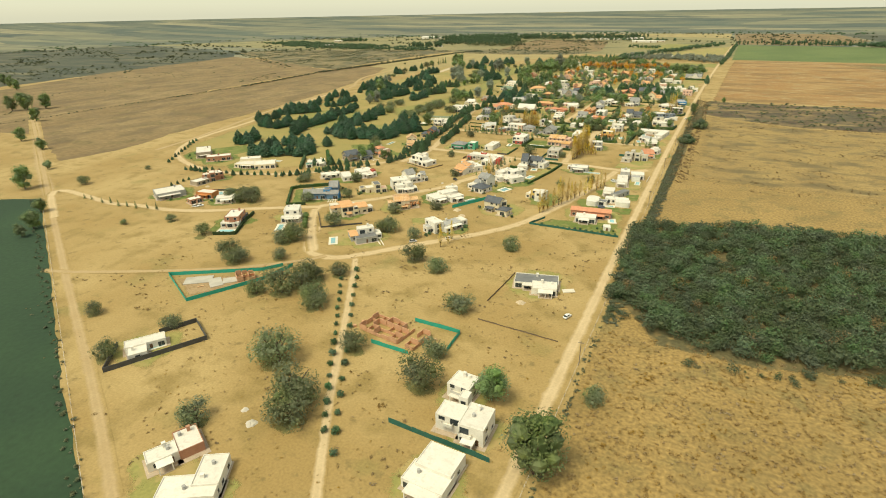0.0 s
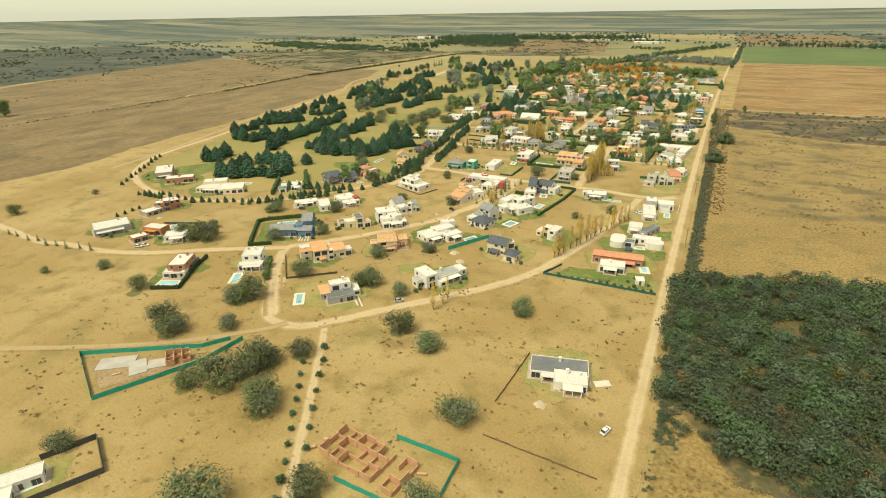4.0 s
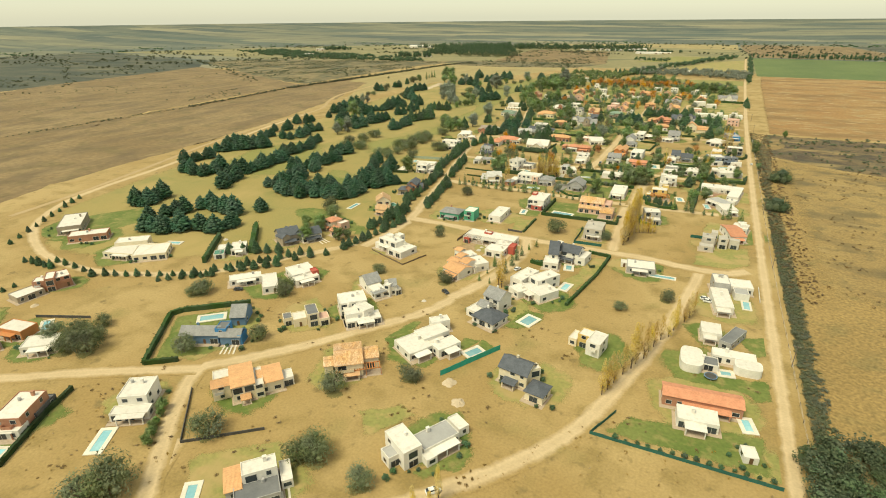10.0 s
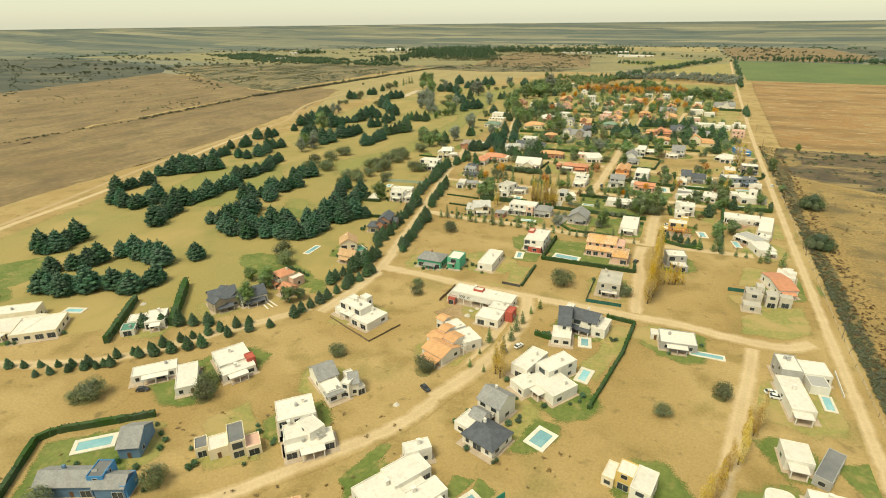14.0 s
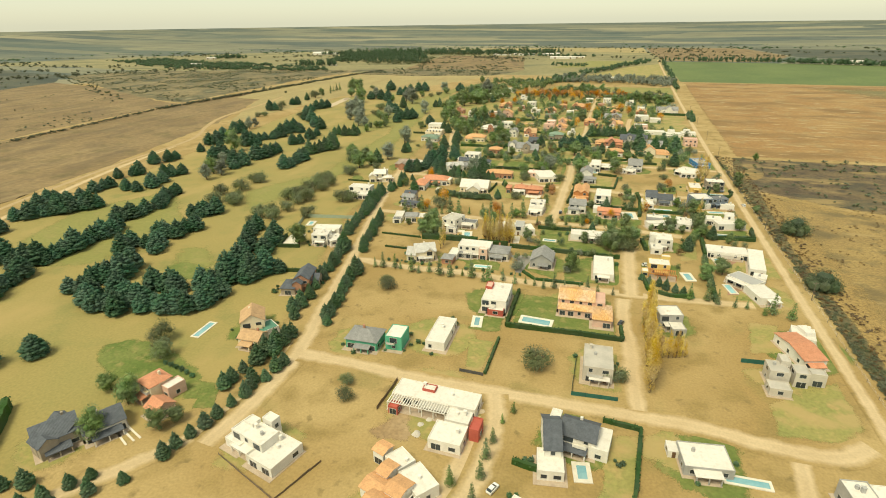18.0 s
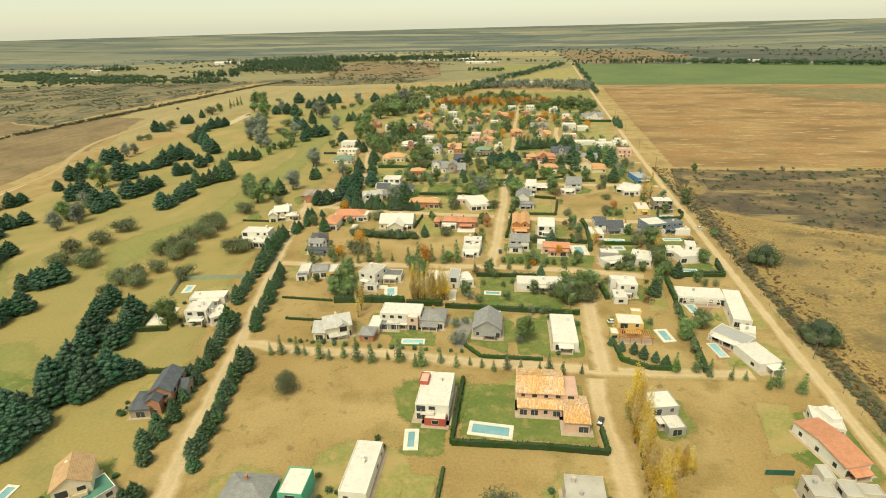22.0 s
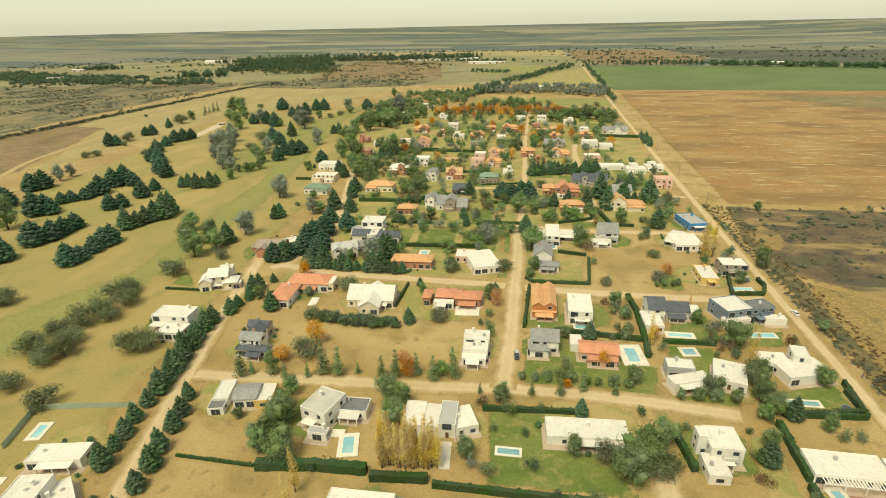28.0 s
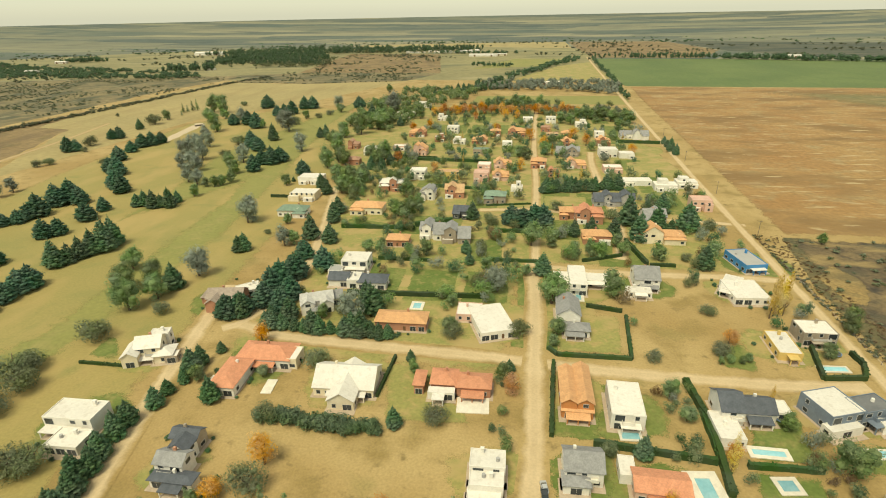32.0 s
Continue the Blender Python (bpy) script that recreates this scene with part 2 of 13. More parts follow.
# ground covers
MATS["dry_grass"] = mat("dry_grass", DRY[0], DRY[1], 1.6, 55, 0.95, 0.5, 0.22, place="World")
MATS["dry_grass"].node_tree.links.new(dry_colour(MATS["dry_grass"].node_tree.nodes, MATS["dry_grass"].node_tree.links), MATS["dry_grass"].node_tree.nodes["Principled BSDF"].inputs["Base Color"])
# far plain: the bluish cast of distance haze is mixed into its colours
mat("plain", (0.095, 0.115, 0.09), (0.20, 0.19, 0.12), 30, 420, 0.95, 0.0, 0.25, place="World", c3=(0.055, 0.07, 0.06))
def patchwork(m, colours, sx, sy):
    """Far farmland: long fields, each in one of the given colours, over the broad variation of the plain."""
    n, l = m.node_tree.nodes, m.node_tree.links
    b = n["Principled BSDF"]
    base = b.inputs["Base Color"].links[0].from_socket
    mp = n.new("ShaderNodeMapping")
    mp.inputs["Scale"].default_value, mp.inputs["Rotation"].default_value = (1 / sx, 1 / sy, 0), (0, 0, 0.12)
    l.new(n.new("ShaderNodeNewGeometry").outputs["Position"], mp.inputs["Vector"])
    v = n.new("ShaderNodeTexVoronoi")
    v.voronoi_dimensions, v.distance = '2D', 'CHEBYCHEV'
    v.inputs["Scale"].default_value = 1.0
    l.new(mp.outputs[0], v.inputs["Vector"])
    sep = n.new("ShaderNodeSeparateColor")
    l.new(v.outputs["Color"], sep.inputs[0])
    ra = n.new("ShaderNodeValToRGB")
    ra.color_ramp.interpolation = 'CONSTANT'
    while len(ra.color_ramp.elements) < len(colours):
        ra.color_ramp.elements.new(0.5)
    for k, c in enumerate(colours):
        ra.color_ramp.elements[k].position, ra.color_ramp.elements[k].color = k / len(colours), (*c, 1)
    l.new(sep.outputs[0], ra.inputs[0])
    x = n.new("ShaderNodeMix")
    x.data_type, x.inputs[0].default_value = 'RGBA', 0.62
    l.new(base, x.inputs[6])
    l.new(ra.outputs[0], x.inputs[7])
    l.new(x.outputs[2], b.inputs["Base Color"])


# field colours with the same painted haze, most of them shifted to blue-green
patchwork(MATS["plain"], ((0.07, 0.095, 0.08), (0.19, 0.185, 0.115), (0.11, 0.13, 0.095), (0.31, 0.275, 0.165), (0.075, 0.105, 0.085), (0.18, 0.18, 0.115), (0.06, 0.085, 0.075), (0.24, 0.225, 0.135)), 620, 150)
mat("straw", (0.32, 0.215, 0.078), (0.265, 0.178, 0.063), 1.3, 45, 0.95, 0.9, 0.42, place="World", c3=(0.215, 0.16, 0.06))
mat("ploughed", (0.29, 0.162, 0.058), (0.335, 0.21, 0.082), 3.5, 70, 0.95, 0.4, 0.2, place="World", c3=(0.31, 0.22, 0.10))
mat("weedy_stubble", (0.17, 0.15, 0.06), (0.22, 0.165, 0.068), 4, 60, 0.95, 0.3, 0.25, place="World", c3=(0.14, 0.14, 0.06))
mat("burnt", (0.075, 0.055, 0.034), (0.19, 0.135, 0.065), 2.0, 34, 0.95, 0.6, 0.35, place="World", c3=(0.05, 0.042, 0.03))
mat("crop", (0.10, 0.14, 0.042), (0.13, 0.17, 0.052), 6, 120, 0.9, 0.2, 0.15, place="World")
mat("crop_dark", (0.018, 0.045, 0.02), (0.026, 0.06, 0.025), 2, 40, 0.9, 0.3, 0.2, place="World")
mat("brown_pasture", (0.20, 0.135, 0.06), (0.255, 0.18, 0.085), 5, 90, 0.95, 0.3, 0.25, place="World", c3=(0.16, 0.12, 0.05))
mat("pale_pasture", (0.36, 0.285, 0.125), (0.31, 0.25, 0.11), 5, 90, 0.95, 0.2, 0.15, place="World")
mat("scrub_pale", (0.20, 0.18, 0.085), (0.27, 0.235, 0.11), 12, 150, 0.95, 0.2, 0.2, place="World")
mat("dark_range", (0.065, 0.075, 0.052), (0.105, 0.10, 0.062), 8, 90, 0.95, 0.3, 0.3, place="World")
mat("rough_straw", (0.265, 0.18, 0.068), (0.315, 0.22, 0.083), 1.4, 30, 0.95, 0.6, 0.3, place="World", c3=(0.19, 0.14, 0.058))
mat("undergrowth", (0.15, 0.145, 0.05), (0.21, 0.175, 0.065), 0.8, 6, 0.95, 0.4, 0.22, place="World")
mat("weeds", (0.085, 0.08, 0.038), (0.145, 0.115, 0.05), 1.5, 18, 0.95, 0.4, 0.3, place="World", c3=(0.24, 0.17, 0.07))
mat("scrubland", (0.15, 0.125, 0.062), (0.24, 0.185, 0.09), 8, 110, 0.95, 0.3, 0.3, place="World", c3=(0.10, 0.098, 0.05))
mat("lawn", (0.105, 0.15, 0.03), (0.18, 0.20, 0.055), 1.2, 14, 0.95, 0.4, 0.2, place="World", c3=(0.25, 0.22, 0.075))
mat("dry_lawn", (0.30, 0.265, 0.088), (0.245, 0.24, 0.074), 1.2, 14, 0.95, 0.4, 0.18, place="World", c3=(0.37, 0.275, 0.11))
mat("fairway", (0.25, 0.235, 0.072), (0.225, 0.22, 0.066), 2, 40, 0.95, 0.2, 0.14, place="World", c3=(0.265, 0.235, 0.08))
mat("golf_rough", (0.325, 0.253, 0.089), (0.28, 0.238, 0.081), 1, 60, 0.95, 0.3, 0.14, place="World", c3=(0.245, 0.222, 0.074))
mat("soil", (0.30, 0.20, 0.10), (0.38, 0.27, 0.15), 1.2, 9, 0.95, 0.5, 0.22, place="World")
road_mat("dirt_track", (0.40, 0.285, 0.145), (0.43, 0.315, 0.17))
road_mat("dirt_road", (0.50, 0.375, 0.215), (0.55, 0.42, 0.25))
mat("deck", (0.33, 0.19, 0.12), (0.28, 0.155, 0.095), 0.5, 3, 0.85, 0.15, 0.12, place="World")
mat("asphalt", (0.23, 0.215, 0.19), (0.28, 0.26, 0.23), 0.6, 6, 0.9, 0.2, 0.12, place="World")
# dark bands of the far plain, also tinted blue-green for haze
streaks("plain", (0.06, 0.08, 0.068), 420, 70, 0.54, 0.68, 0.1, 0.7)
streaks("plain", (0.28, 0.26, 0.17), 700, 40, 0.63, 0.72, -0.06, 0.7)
streaks("brown_pasture", (0.12, 0.085, 0.045), 26, 70, 0.46, 0.68, 0.1, 0.7)
streaks("brown_pasture", (0.30, 0.225, 0.11), 12, 50, 0.58, 0.74, 0.15, 0.6)
streaks("scrubland", (0.065, 0.07, 0.038), 45, 70, 0.48, 0.62, 0.3, 0.8)
streaks("scrubland", (0.27, 0.235, 0.13), 22, 40, 0.60, 0.72, 0.2, 0.7)
streaks("dark_range", (0.035, 0.048, 0.036), 160, 60, 0.45, 0.62, 0.1, 0.8)
streaks("dark_range", (0.20, 0.185, 0.105), 240, 40, 0.60, 0.70, 0.05, 0.75)
streaks("scrub_pale", (0.115, 0.125, 0.065), 180, 50, 0.54, 0.66, 0.1, 0.8)
streaks("scrub_pale", (0.36, 0.31, 0.17), 260, 50, 0.60, 0.70, 0.0, 0.7)
streaks("pale_pasture", (0.25, 0.185, 0.08), 30, 120, 0.50, 0.70, 0.2, 0.6)
streaks("ploughed", (0.44, 0.33, 0.18), 34, 9, 0.61, 0.70, 0.12, 0.7)
streaks("ploughed", (0.20, 0.12, 0.045), 90, 40, 0.47, 0.62, 0.2, 0.85)
streaks("ploughed", (0.46, 0.36, 0.20), 26, 6, 0.60, 0.68, 0.12, 0.75)
streaks("weedy_stubble", (0.40, 0.32, 0.18), 26, 6, 0.60, 0.68, 0.12, 0.7)
streaks("burnt", (0.07, 0.07, 0.042), 44, 26, 0.50, 0.62, 0.4, 0.6)
streaks("burnt", (0.30, 0.215, 0.09), 55, 18, 0.56, 0.64, 0.1, 0.85)
streaks("rough_straw", (0.12, 0.095, 0.045), 40, 20, 0.50, 0.64, 0.1, 0.75)
streaks("rough_straw", (0.34, 0.245, 0.105), 25, 9, 0.60, 0.70, 0.2, 0.7)
streaks("straw", (0.20, 0.145, 0.055), 18, 10, 0.56, 0.70, 0.3, 0.6)
streaks("golf_rough", (0.39, 0.285, 0.112), 30, 60, 0.50, 0.64, 0.2, 0.75)
streaks("dry_lawn", (0.40, 0.29, 0.125), 16, 12, 0.48, 0.60, 0.2, 0.8)
streaks("crop", (0.075, 0.125, 0.035), 60, 200, 0.5, 0.7, 0.0, 0.5)
for key in ("lawn", "dry_lawn", "fairway", "golf_rough", "weeds", "soil", "rough_straw", "undergrowth", "burnt", "ploughed", "weedy_stubble"):
    soften(MATS[key])
# building surfaces
for key, a, c in (("white", (0.78, 0.74, 0.67), (0.70, 0.66, 0.58)), ("cream", (0.76, 0.67, 0.50), (0.69, 0.60, 0.43)), ("grey", (0.42, 0.41, 0.39), (0.34, 0.33, 0.31)),
                  ("concrete", (0.58, 0.53, 0.45), (0.49, 0.44, 0.37)), ("brick", (0.46, 0.235, 0.145), (0.40, 0.195, 0.12)), ("stone", (0.40, 0.33, 0.25), (0.30, 0.25, 0.19)),
                  ("dark", (0.07, 0.07, 0.07), (0.10, 0.10, 0.10)), ("blue", (0.14, 0.24, 0.36), (0.11, 0.19, 0.30)), ("brightblue", (0.06, 0.25, 0.52), (0.05, 0.21, 0.45)),
                  ("greyblue", (0.19, 0.23, 0.28), (0.15, 0.18, 0.22)), ("red", (0.45, 0.10, 0.07), (0.40, 0.085, 0.06)), ("pink", (0.68, 0.46, 0.36), (0.62, 0.41, 0.32)),
                  ("yellow", (0.66, 0.47, 0.16), (0.58, 0.41, 0.14)), ("green", (0.10, 0.42, 0.27), (0.09, 0.36, 0.23)), ("orange", (0.55, 0.23, 0.08), (0.48, 0.20, 0.07))):
    mat("wall_" + key, a, c, 0.5, 3.5, 0.85, 0.12, 0.07, spread=0.05)
for key, a, c, c3 in (("white", (0.70, 0.66, 0.59), (0.655, 0.61, 0.54), (0.61, 0.56, 0.485)), ("darkflat", (0.14, 0.145, 0.15), (0.20, 0.20, 0.20), None), ("greyflat", (0.40, 0.39, 0.375), (0.365, 0.355, 0.34), None),
                      ("concrete", (0.50, 0.46, 0.40), (0.40, 0.37, 0.32), None), ("pink", (0.62, 0.40, 0.31), (0.54, 0.34, 0.27), None), ("red", (0.47, 0.10, 0.07), (0.42, 0.09, 0.06), None), ("greenflat", (0.10, 0.26, 0.19), (0.08, 0.21, 0.15), None)):
    mat("roof_" + key, a, c, 0.6, 5.0, 0.8, 0.1, 0.07, c3=c3, spread=0.06)


def tile_mat(name, c1, c2, pitch=0.32):
    """Roof covering laid in courses: ribs of relief across the slope, colour uneven from patch to patch."""
    m = mat(name, c1, c2, 0.45, 1.6, 0.8, 0.0, 0.16, spread=0.08)
    n, l = m.node_tree.nodes, m.node_tree.links
    w = n.new("ShaderNodeTexWave")
    w.bands_direction = 'X'
    w.inputs["Scale"].default_value, w.inputs["Distortion"].default_value, w.inputs["Detail"].default_value = 0.314 / pitch, 0.4, 1
    l.new(n.new("ShaderNodeTexCoord").outputs["Object"], w.inputs["Vector"])
    bn = n.new("ShaderNodeBump")
    bn.inputs["Strength"].default_value, bn.inputs["Distance"].default_value = 0.7, 0.06
    l.new(w.outputs["Fac"], bn.inputs["Height"])
    l.new(bn.outputs[0], n["Principled BSDF"].inputs["Normal"])
    return m


tile_mat("roof_tile", (0.66, 0.37, 0.18), (0.58, 0.315, 0.15))
tile_mat("roof_tilepile", (0.66, 0.42, 0.23), (0.54, 0.31, 0.16))
tile_mat("roof_redtile", (0.60, 0.27, 0.155), (0.52, 0.225, 0.125))
tile_mat("roof_greybrown", (0.36, 0.29, 0.235), (0.27, 0.215, 0.175))
tile_mat("roof_brown", (0.42, 0.245, 0.16), (0.35, 0.20, 0.13))
tile_mat("roof_tan", (0.58, 0.37, 0.20), (0.48, 0.30, 0.16))
tile_mat("roof_grey", (0.30, 0.295, 0.285), (0.24, 0.235, 0.23))
tile_mat("roof_palegrey", (0.56, 0.54, 0.50), (0.46, 0.44, 0.41))
tile_mat("roof_slate", (0.11, 0.12, 0.14), (0.08, 0.09, 0.105))
tile_mat("roof_greenr", (0.22, 0.30, 0.22), (0.17, 0.24, 0.18))
# small surfaces
mat("frame", (0.55, 0.53, 0.50), (0.48, 0.46, 0.43), 0.3, 2, 0.5, 0.05, 0.05)
mat("door_wood", (0.16, 0.09, 0.045), (0.12, 0.065, 0.03), 0.2, 1.5, 0.6, 0.1, 0.15)
mat("coping", (0.72, 0.66, 0.55), (0.62, 0.56, 0.46), 0.4, 2.5, 0.85, 0.1, 0.08, spread=0.08)
mat("paving", (0.48, 0.38, 0.28), (0.40, 0.31, 0.23), 0.5, 3, 0.9, 0.2, 0.12)
mat("bark", (0.14, 0.10, 0.07), (0.10, 0.075, 0.05), 0.15, 1.0, 0.95, 0.4, 0.25)
mat("mesh_teal", (0.03, 0.36, 0.27), (0.025, 0.30, 0.23), 0.4, 3, 0.8, 0.1, 0.12)
mat("mesh_dkgreen", (0.025, 0.13, 0.10), (0.02, 0.10, 0.08), 0.4, 3, 0.8, 0.1, 0.12)
mat("mesh_dark", (0.06, 0.06, 0.055), (0.09, 0.085, 0.08), 0.4, 3, 0.85, 0.1, 0.12)
mat("mesh_wood", (0.20, 0.15, 0.10), (0.15, 0.11, 0.07), 0.3, 2, 0.9, 0.2, 0.2)
mat("mesh_pale", (0.36, 0.42, 0.32), (0.30, 0.36, 0.27), 0.4, 3, 0.8, 0.1, 0.12)
mat("sand", (0.56, 0.45, 0.31), (0.48, 0.38, 0.26), 0.3, 2, 0.95, 0.4, 0.12)
mat("mesh_white", (0.72, 0.70, 0.64), (0.64, 0.61, 0.55), 0.4, 2, 0.85, 0.1, 0.06)
mat("raw_brick", (0.62, 0.36, 0.22), (0.54, 0.30, 0.18), 0.25, 2, 0.9, 0.3, 0.15)
mat("pole_wood", (0.22, 0.18, 0.14), (0.17, 0.14, 0.11), 0.2, 2, 0.9, 0.2, 0.15)
mat("tyre", (0.02, 0.02, 0.02), (0.03, 0.03, 0.03), 0.1, 1, 0.8, 0.1, 0.1)
for key, c in (("white", (0.78, 0.78, 0.76)), ("dark", (0.05, 0.055, 0.06)), ("silver", (0.45, 0.45, 0.45))):
    mat("paint_" + key, c, tuple(v * 0.92 for v in c), 0.5, 3, 0.3, 0.0, 0.03)
mat("glass_dark", (0.035, 0.045, 0.05), (0.05, 0.06, 0.065), 0.8, 2, 0.08, 0.0, 0.1, spread=0.3)
mat("water", (0.22, 0.47, 0.53), (0.32, 0.55, 0.58), 0.8, 6, 0.06, 0.12, 0.08, spread=0.3)
leaf_mat("clay_tiles", (0.58, 0.35, 0.19), (0.80, 0.58, 0.36))
MATS["clay_tiles"].node_tree.nodes["Mix Shader"].inputs[0].default_value = 0.0
leaf_mat("leaf_con", (0.07, 0.145, 0.075), (0.14, 0.215, 0.11))
leaf_mat("leaf_ced", (0.052, 0.125, 0.078), (0.108, 0.19, 0.112))
leaf_mat("leaf_ac", (0.13, 0.165, 0.08), (0.24, 0.26, 0.14))
leaf_mat("leaf_bl", (0.13, 0.2, 0.08), (0.25, 0.31, 0.14))
leaf_mat("leaf_si", (0.19, 0.225, 0.175), (0.3, 0.325, 0.255))
leaf_mat("leaf_au", (0.56, 0.27, 0.06), (0.66, 0.37, 0.10))
leaf_mat("leaf_yp", (0.55, 0.40, 0.10), (0.66, 0.50, 0.19))
leaf_mat("leaf_scrub", (0.10, 0.12, 0.07), (0.175, 0.185, 0.11))
leaf_mat("leaf_bush", (0.07, 0.115, 0.058), (0.145, 0.19, 0.095))
leaf_mat("leaf_wood", (0.06, 0.095, 0.05), (0.14, 0.17, 0.09))
leaf_mat("leaf_dry", (0.18, 0.125, 0.06), (0.27, 0.195, 0.10))
leaf_mat("leaf_hedge", (0.03, 0.07, 0.022), (0.065, 0.11, 0.035))
leaf_mat("leaf_straw", (0.33, 0.235, 0.095), (0.42, 0.305, 0.13))

# ---------------- helpers of the build


def mesh_of(name, verts, faces, material, smooth=False, more=(), slots=None):
    me = bpy.data.meshes.new(name)
    me.from_pydata([tuple(v) for v in verts], [], [tuple(f) for f in faces])
    me.materials.append(MATS[material])
    for k in more:
        me.materials.append(MATS[k])
    if slots is not None:
        me.polygons.foreach_set("material_index", slots)
    if smooth:
        me.polygons.foreach_set("use_smooth", [True] * len(me.polygons))
    me.update()
    return me


def part(name, me, parent, m=None, label=""):
    ob = new(name, me)
    ob.parent = parent
    if m is not None:
        ob.matrix_local = m
    return tagged(ob, label)


def thing(name, m, label, category, group="", kind="", me=None):
    ob = new(name, me)
    ob.matrix_world = m
    if me is None:
        ob.empty_display_size = 0.5
    return tagged(ob, label, category, group, kind)


class Build:
    """Collects boxes and prisms into one mesh."""

    def __init__(self):
        self.v, self.f = [], []

    def add(self, verts, faces):
        k = len(self.v)
        self.v += [tuple(v) for v in verts]
        self.f += [tuple(i + k for i in f) for f in faces]
        return self

    def box(self, x0, y0, z0, x1, y1, z1):
        return self.add([(x0, y0, z0), (x1, y0, z0), (x1, y1, z0), (x0, y1, z0), (x0, y0, z1), (x1, y0, z1), (x1, y1, z1), (x0, y1, z1)],
                        [(0, 3, 2, 1), (4, 5, 6, 7), (0, 1, 5, 4), (1, 2, 6, 5), (2, 3, 7, 6), (3, 0, 4, 7)])

    def tube(self, p, q, r0, r1, n=7):
        p, q = Vector(p), Vector(q)
        turn = (q - p).to_track_quat('Z', 'Y')
        ring = [turn @ Vector((math.cos(6.2832 * i / n), math.sin(6.2832 * i / n), 0)) for i in range(n)]
        vs = [p + d * r0 for d in ring] + [q + d * r1 for d in ring]
        return self.add(vs, [(i, (i + 1) % n, n + (i + 1) % n, n + i) for i in range(n)] + [tuple(range(n - 1, -1, -1)), tuple(range(n, 2 * n))])

    def mesh(self, name, material, smooth=False):
        return mesh_of(name, self.v, self.f, material, smooth)


def spline(pts, step=4.0):
    """Points along a smooth curve through the given ones."""
    p = [Vector(q) for q in pts]
    p = [p[0] * 2 - p[1]] + p + [p[-1] * 2 - p[-2]]
    out = []
    for a, b, c, d in zip(p, p[1:], p[2:], p[3:]):
        n = max(2, int((c - b).length / step))
        for i in range(n):
            t = i / n
            out.append(0.5 * (2 * b + (c - a) * t + (2 * a - 5 * b + 4 * c - d) * t * t + (3 * b - a - 3 * c + d) * t ** 3))
    return out + [p[-2]]


rng = random.Random(7)
BUILT, LANES = [], []


def soft_patch(name, pts, z, material, label, category, soft):
    """Ground cover as a fine net of cells that knows how deep inside its outline each point lies."""
    xs, ys = [p[0] for p in pts], [p[1] for p in pts]
    cell = min(max(soft * 0.4, 1.0), 6.0)
    nx, ny = int((max(xs) - min(xs)) / cell) + 2, int((max(ys) - min(ys)) / cell) + 2
    gx, gy = np.meshgrid(min(xs) - cell / 2 + np.arange(nx + 1) * cell, min(ys) - cell / 2 + np.arange(ny + 1) * cell)
    hit, deep = np.zeros(gx.shape, bool), np.full(gx.shape, 1e9)
    for (ax, ay), (bx, by) in zip(pts, pts[1:] + pts[:1]):
        with np.errstate(divide="ignore", invalid="ignore"):
            hit ^= ((ay > gy) != (by > gy)) & (gx < (bx - ax) * (gy - ay) / (by - ay) + ax)
        k = np.clip(((gx - ax) * (bx - ax) + (gy - ay) * (by - ay)) / max(1e-9, (bx - ax) ** 2 + (by - ay) ** 2), 0, 1)
        deep = np.minimum(deep, np.hypot(gx - ax - k * (bx - ax), gy - ay - k * (by - ay)))
    deep = np.where(hit, np.minimum(1, deep / soft), 0)
    at, vs, fs, inner = {}, [], [], []

    def point(i, j):
        if (i, j) not in at:
            at[i, j] = len(vs)
            vs.append((gx[j, i], gy[j, i], z))
            inner.append(deep[j, i])
        return at[i, j]

    for j in range(ny):
        for i in range(nx):
            if hit[j:j + 2, i:i + 2].any():
                fs.append((point(i, j), point(i + 1, j), point(i + 1, j + 1), point(i, j + 1)))
    me = mesh_of(name, vs, fs, material)
    me.attributes.new("inner", 'FLOAT', 'POINT').data.foreach_set("value", inner)
    return tagged(new(name, me), label, category, kind="structure")


def patch(name, pts, z, material, label, category="ground", rough=1.0, step=3.0, soft=0.0):
    """A sheet of ground cover with an uneven edge, lying on the ground."""
    if soft:
        return soft_patch(name, pts, z, material, label, category, soft)
    edge = []
    n = len(pts)
    for i in range(n):
        a, b = Vector(pts[i]), Vector(pts[(i + 1) % n])
        k = max(1, int((b - a).length / step))
        for j in range(k):
            p = a.lerp(b, j / k)
            q = Vector((p.x * 0.09, p.y * 0.09, 3.1))
            edge.append(p + Vector((noise.noise(q), noise.noise(q + Vector((9, 5, 2)))))* 1.6 * rough)
    bm = bmesh.new()
    f = bm.faces.new([bm.verts.new((p.x, p.y, z)) for p in edge])
    if f.normal.z < 0 or sum(a.x * b.y - b.x * a.y for a, b in zip(edge, edge[1:] + edge[:1])) < 0:
        bmesh.ops.reverse_faces(bm, faces=[f])
    lay = bm.verts.layers.float.new("inner")
    bmesh.ops.triangulate(bm, faces=bm.faces[:])
    for v in bm.verts:
        v[lay] = 1.0
    me = bpy.data.meshes.new(name)
    bm.to_mesh(me)
    bm.free()
    me.materials.append(MATS[material])
    return tagged(new(name, me), label, category, kind="structure")


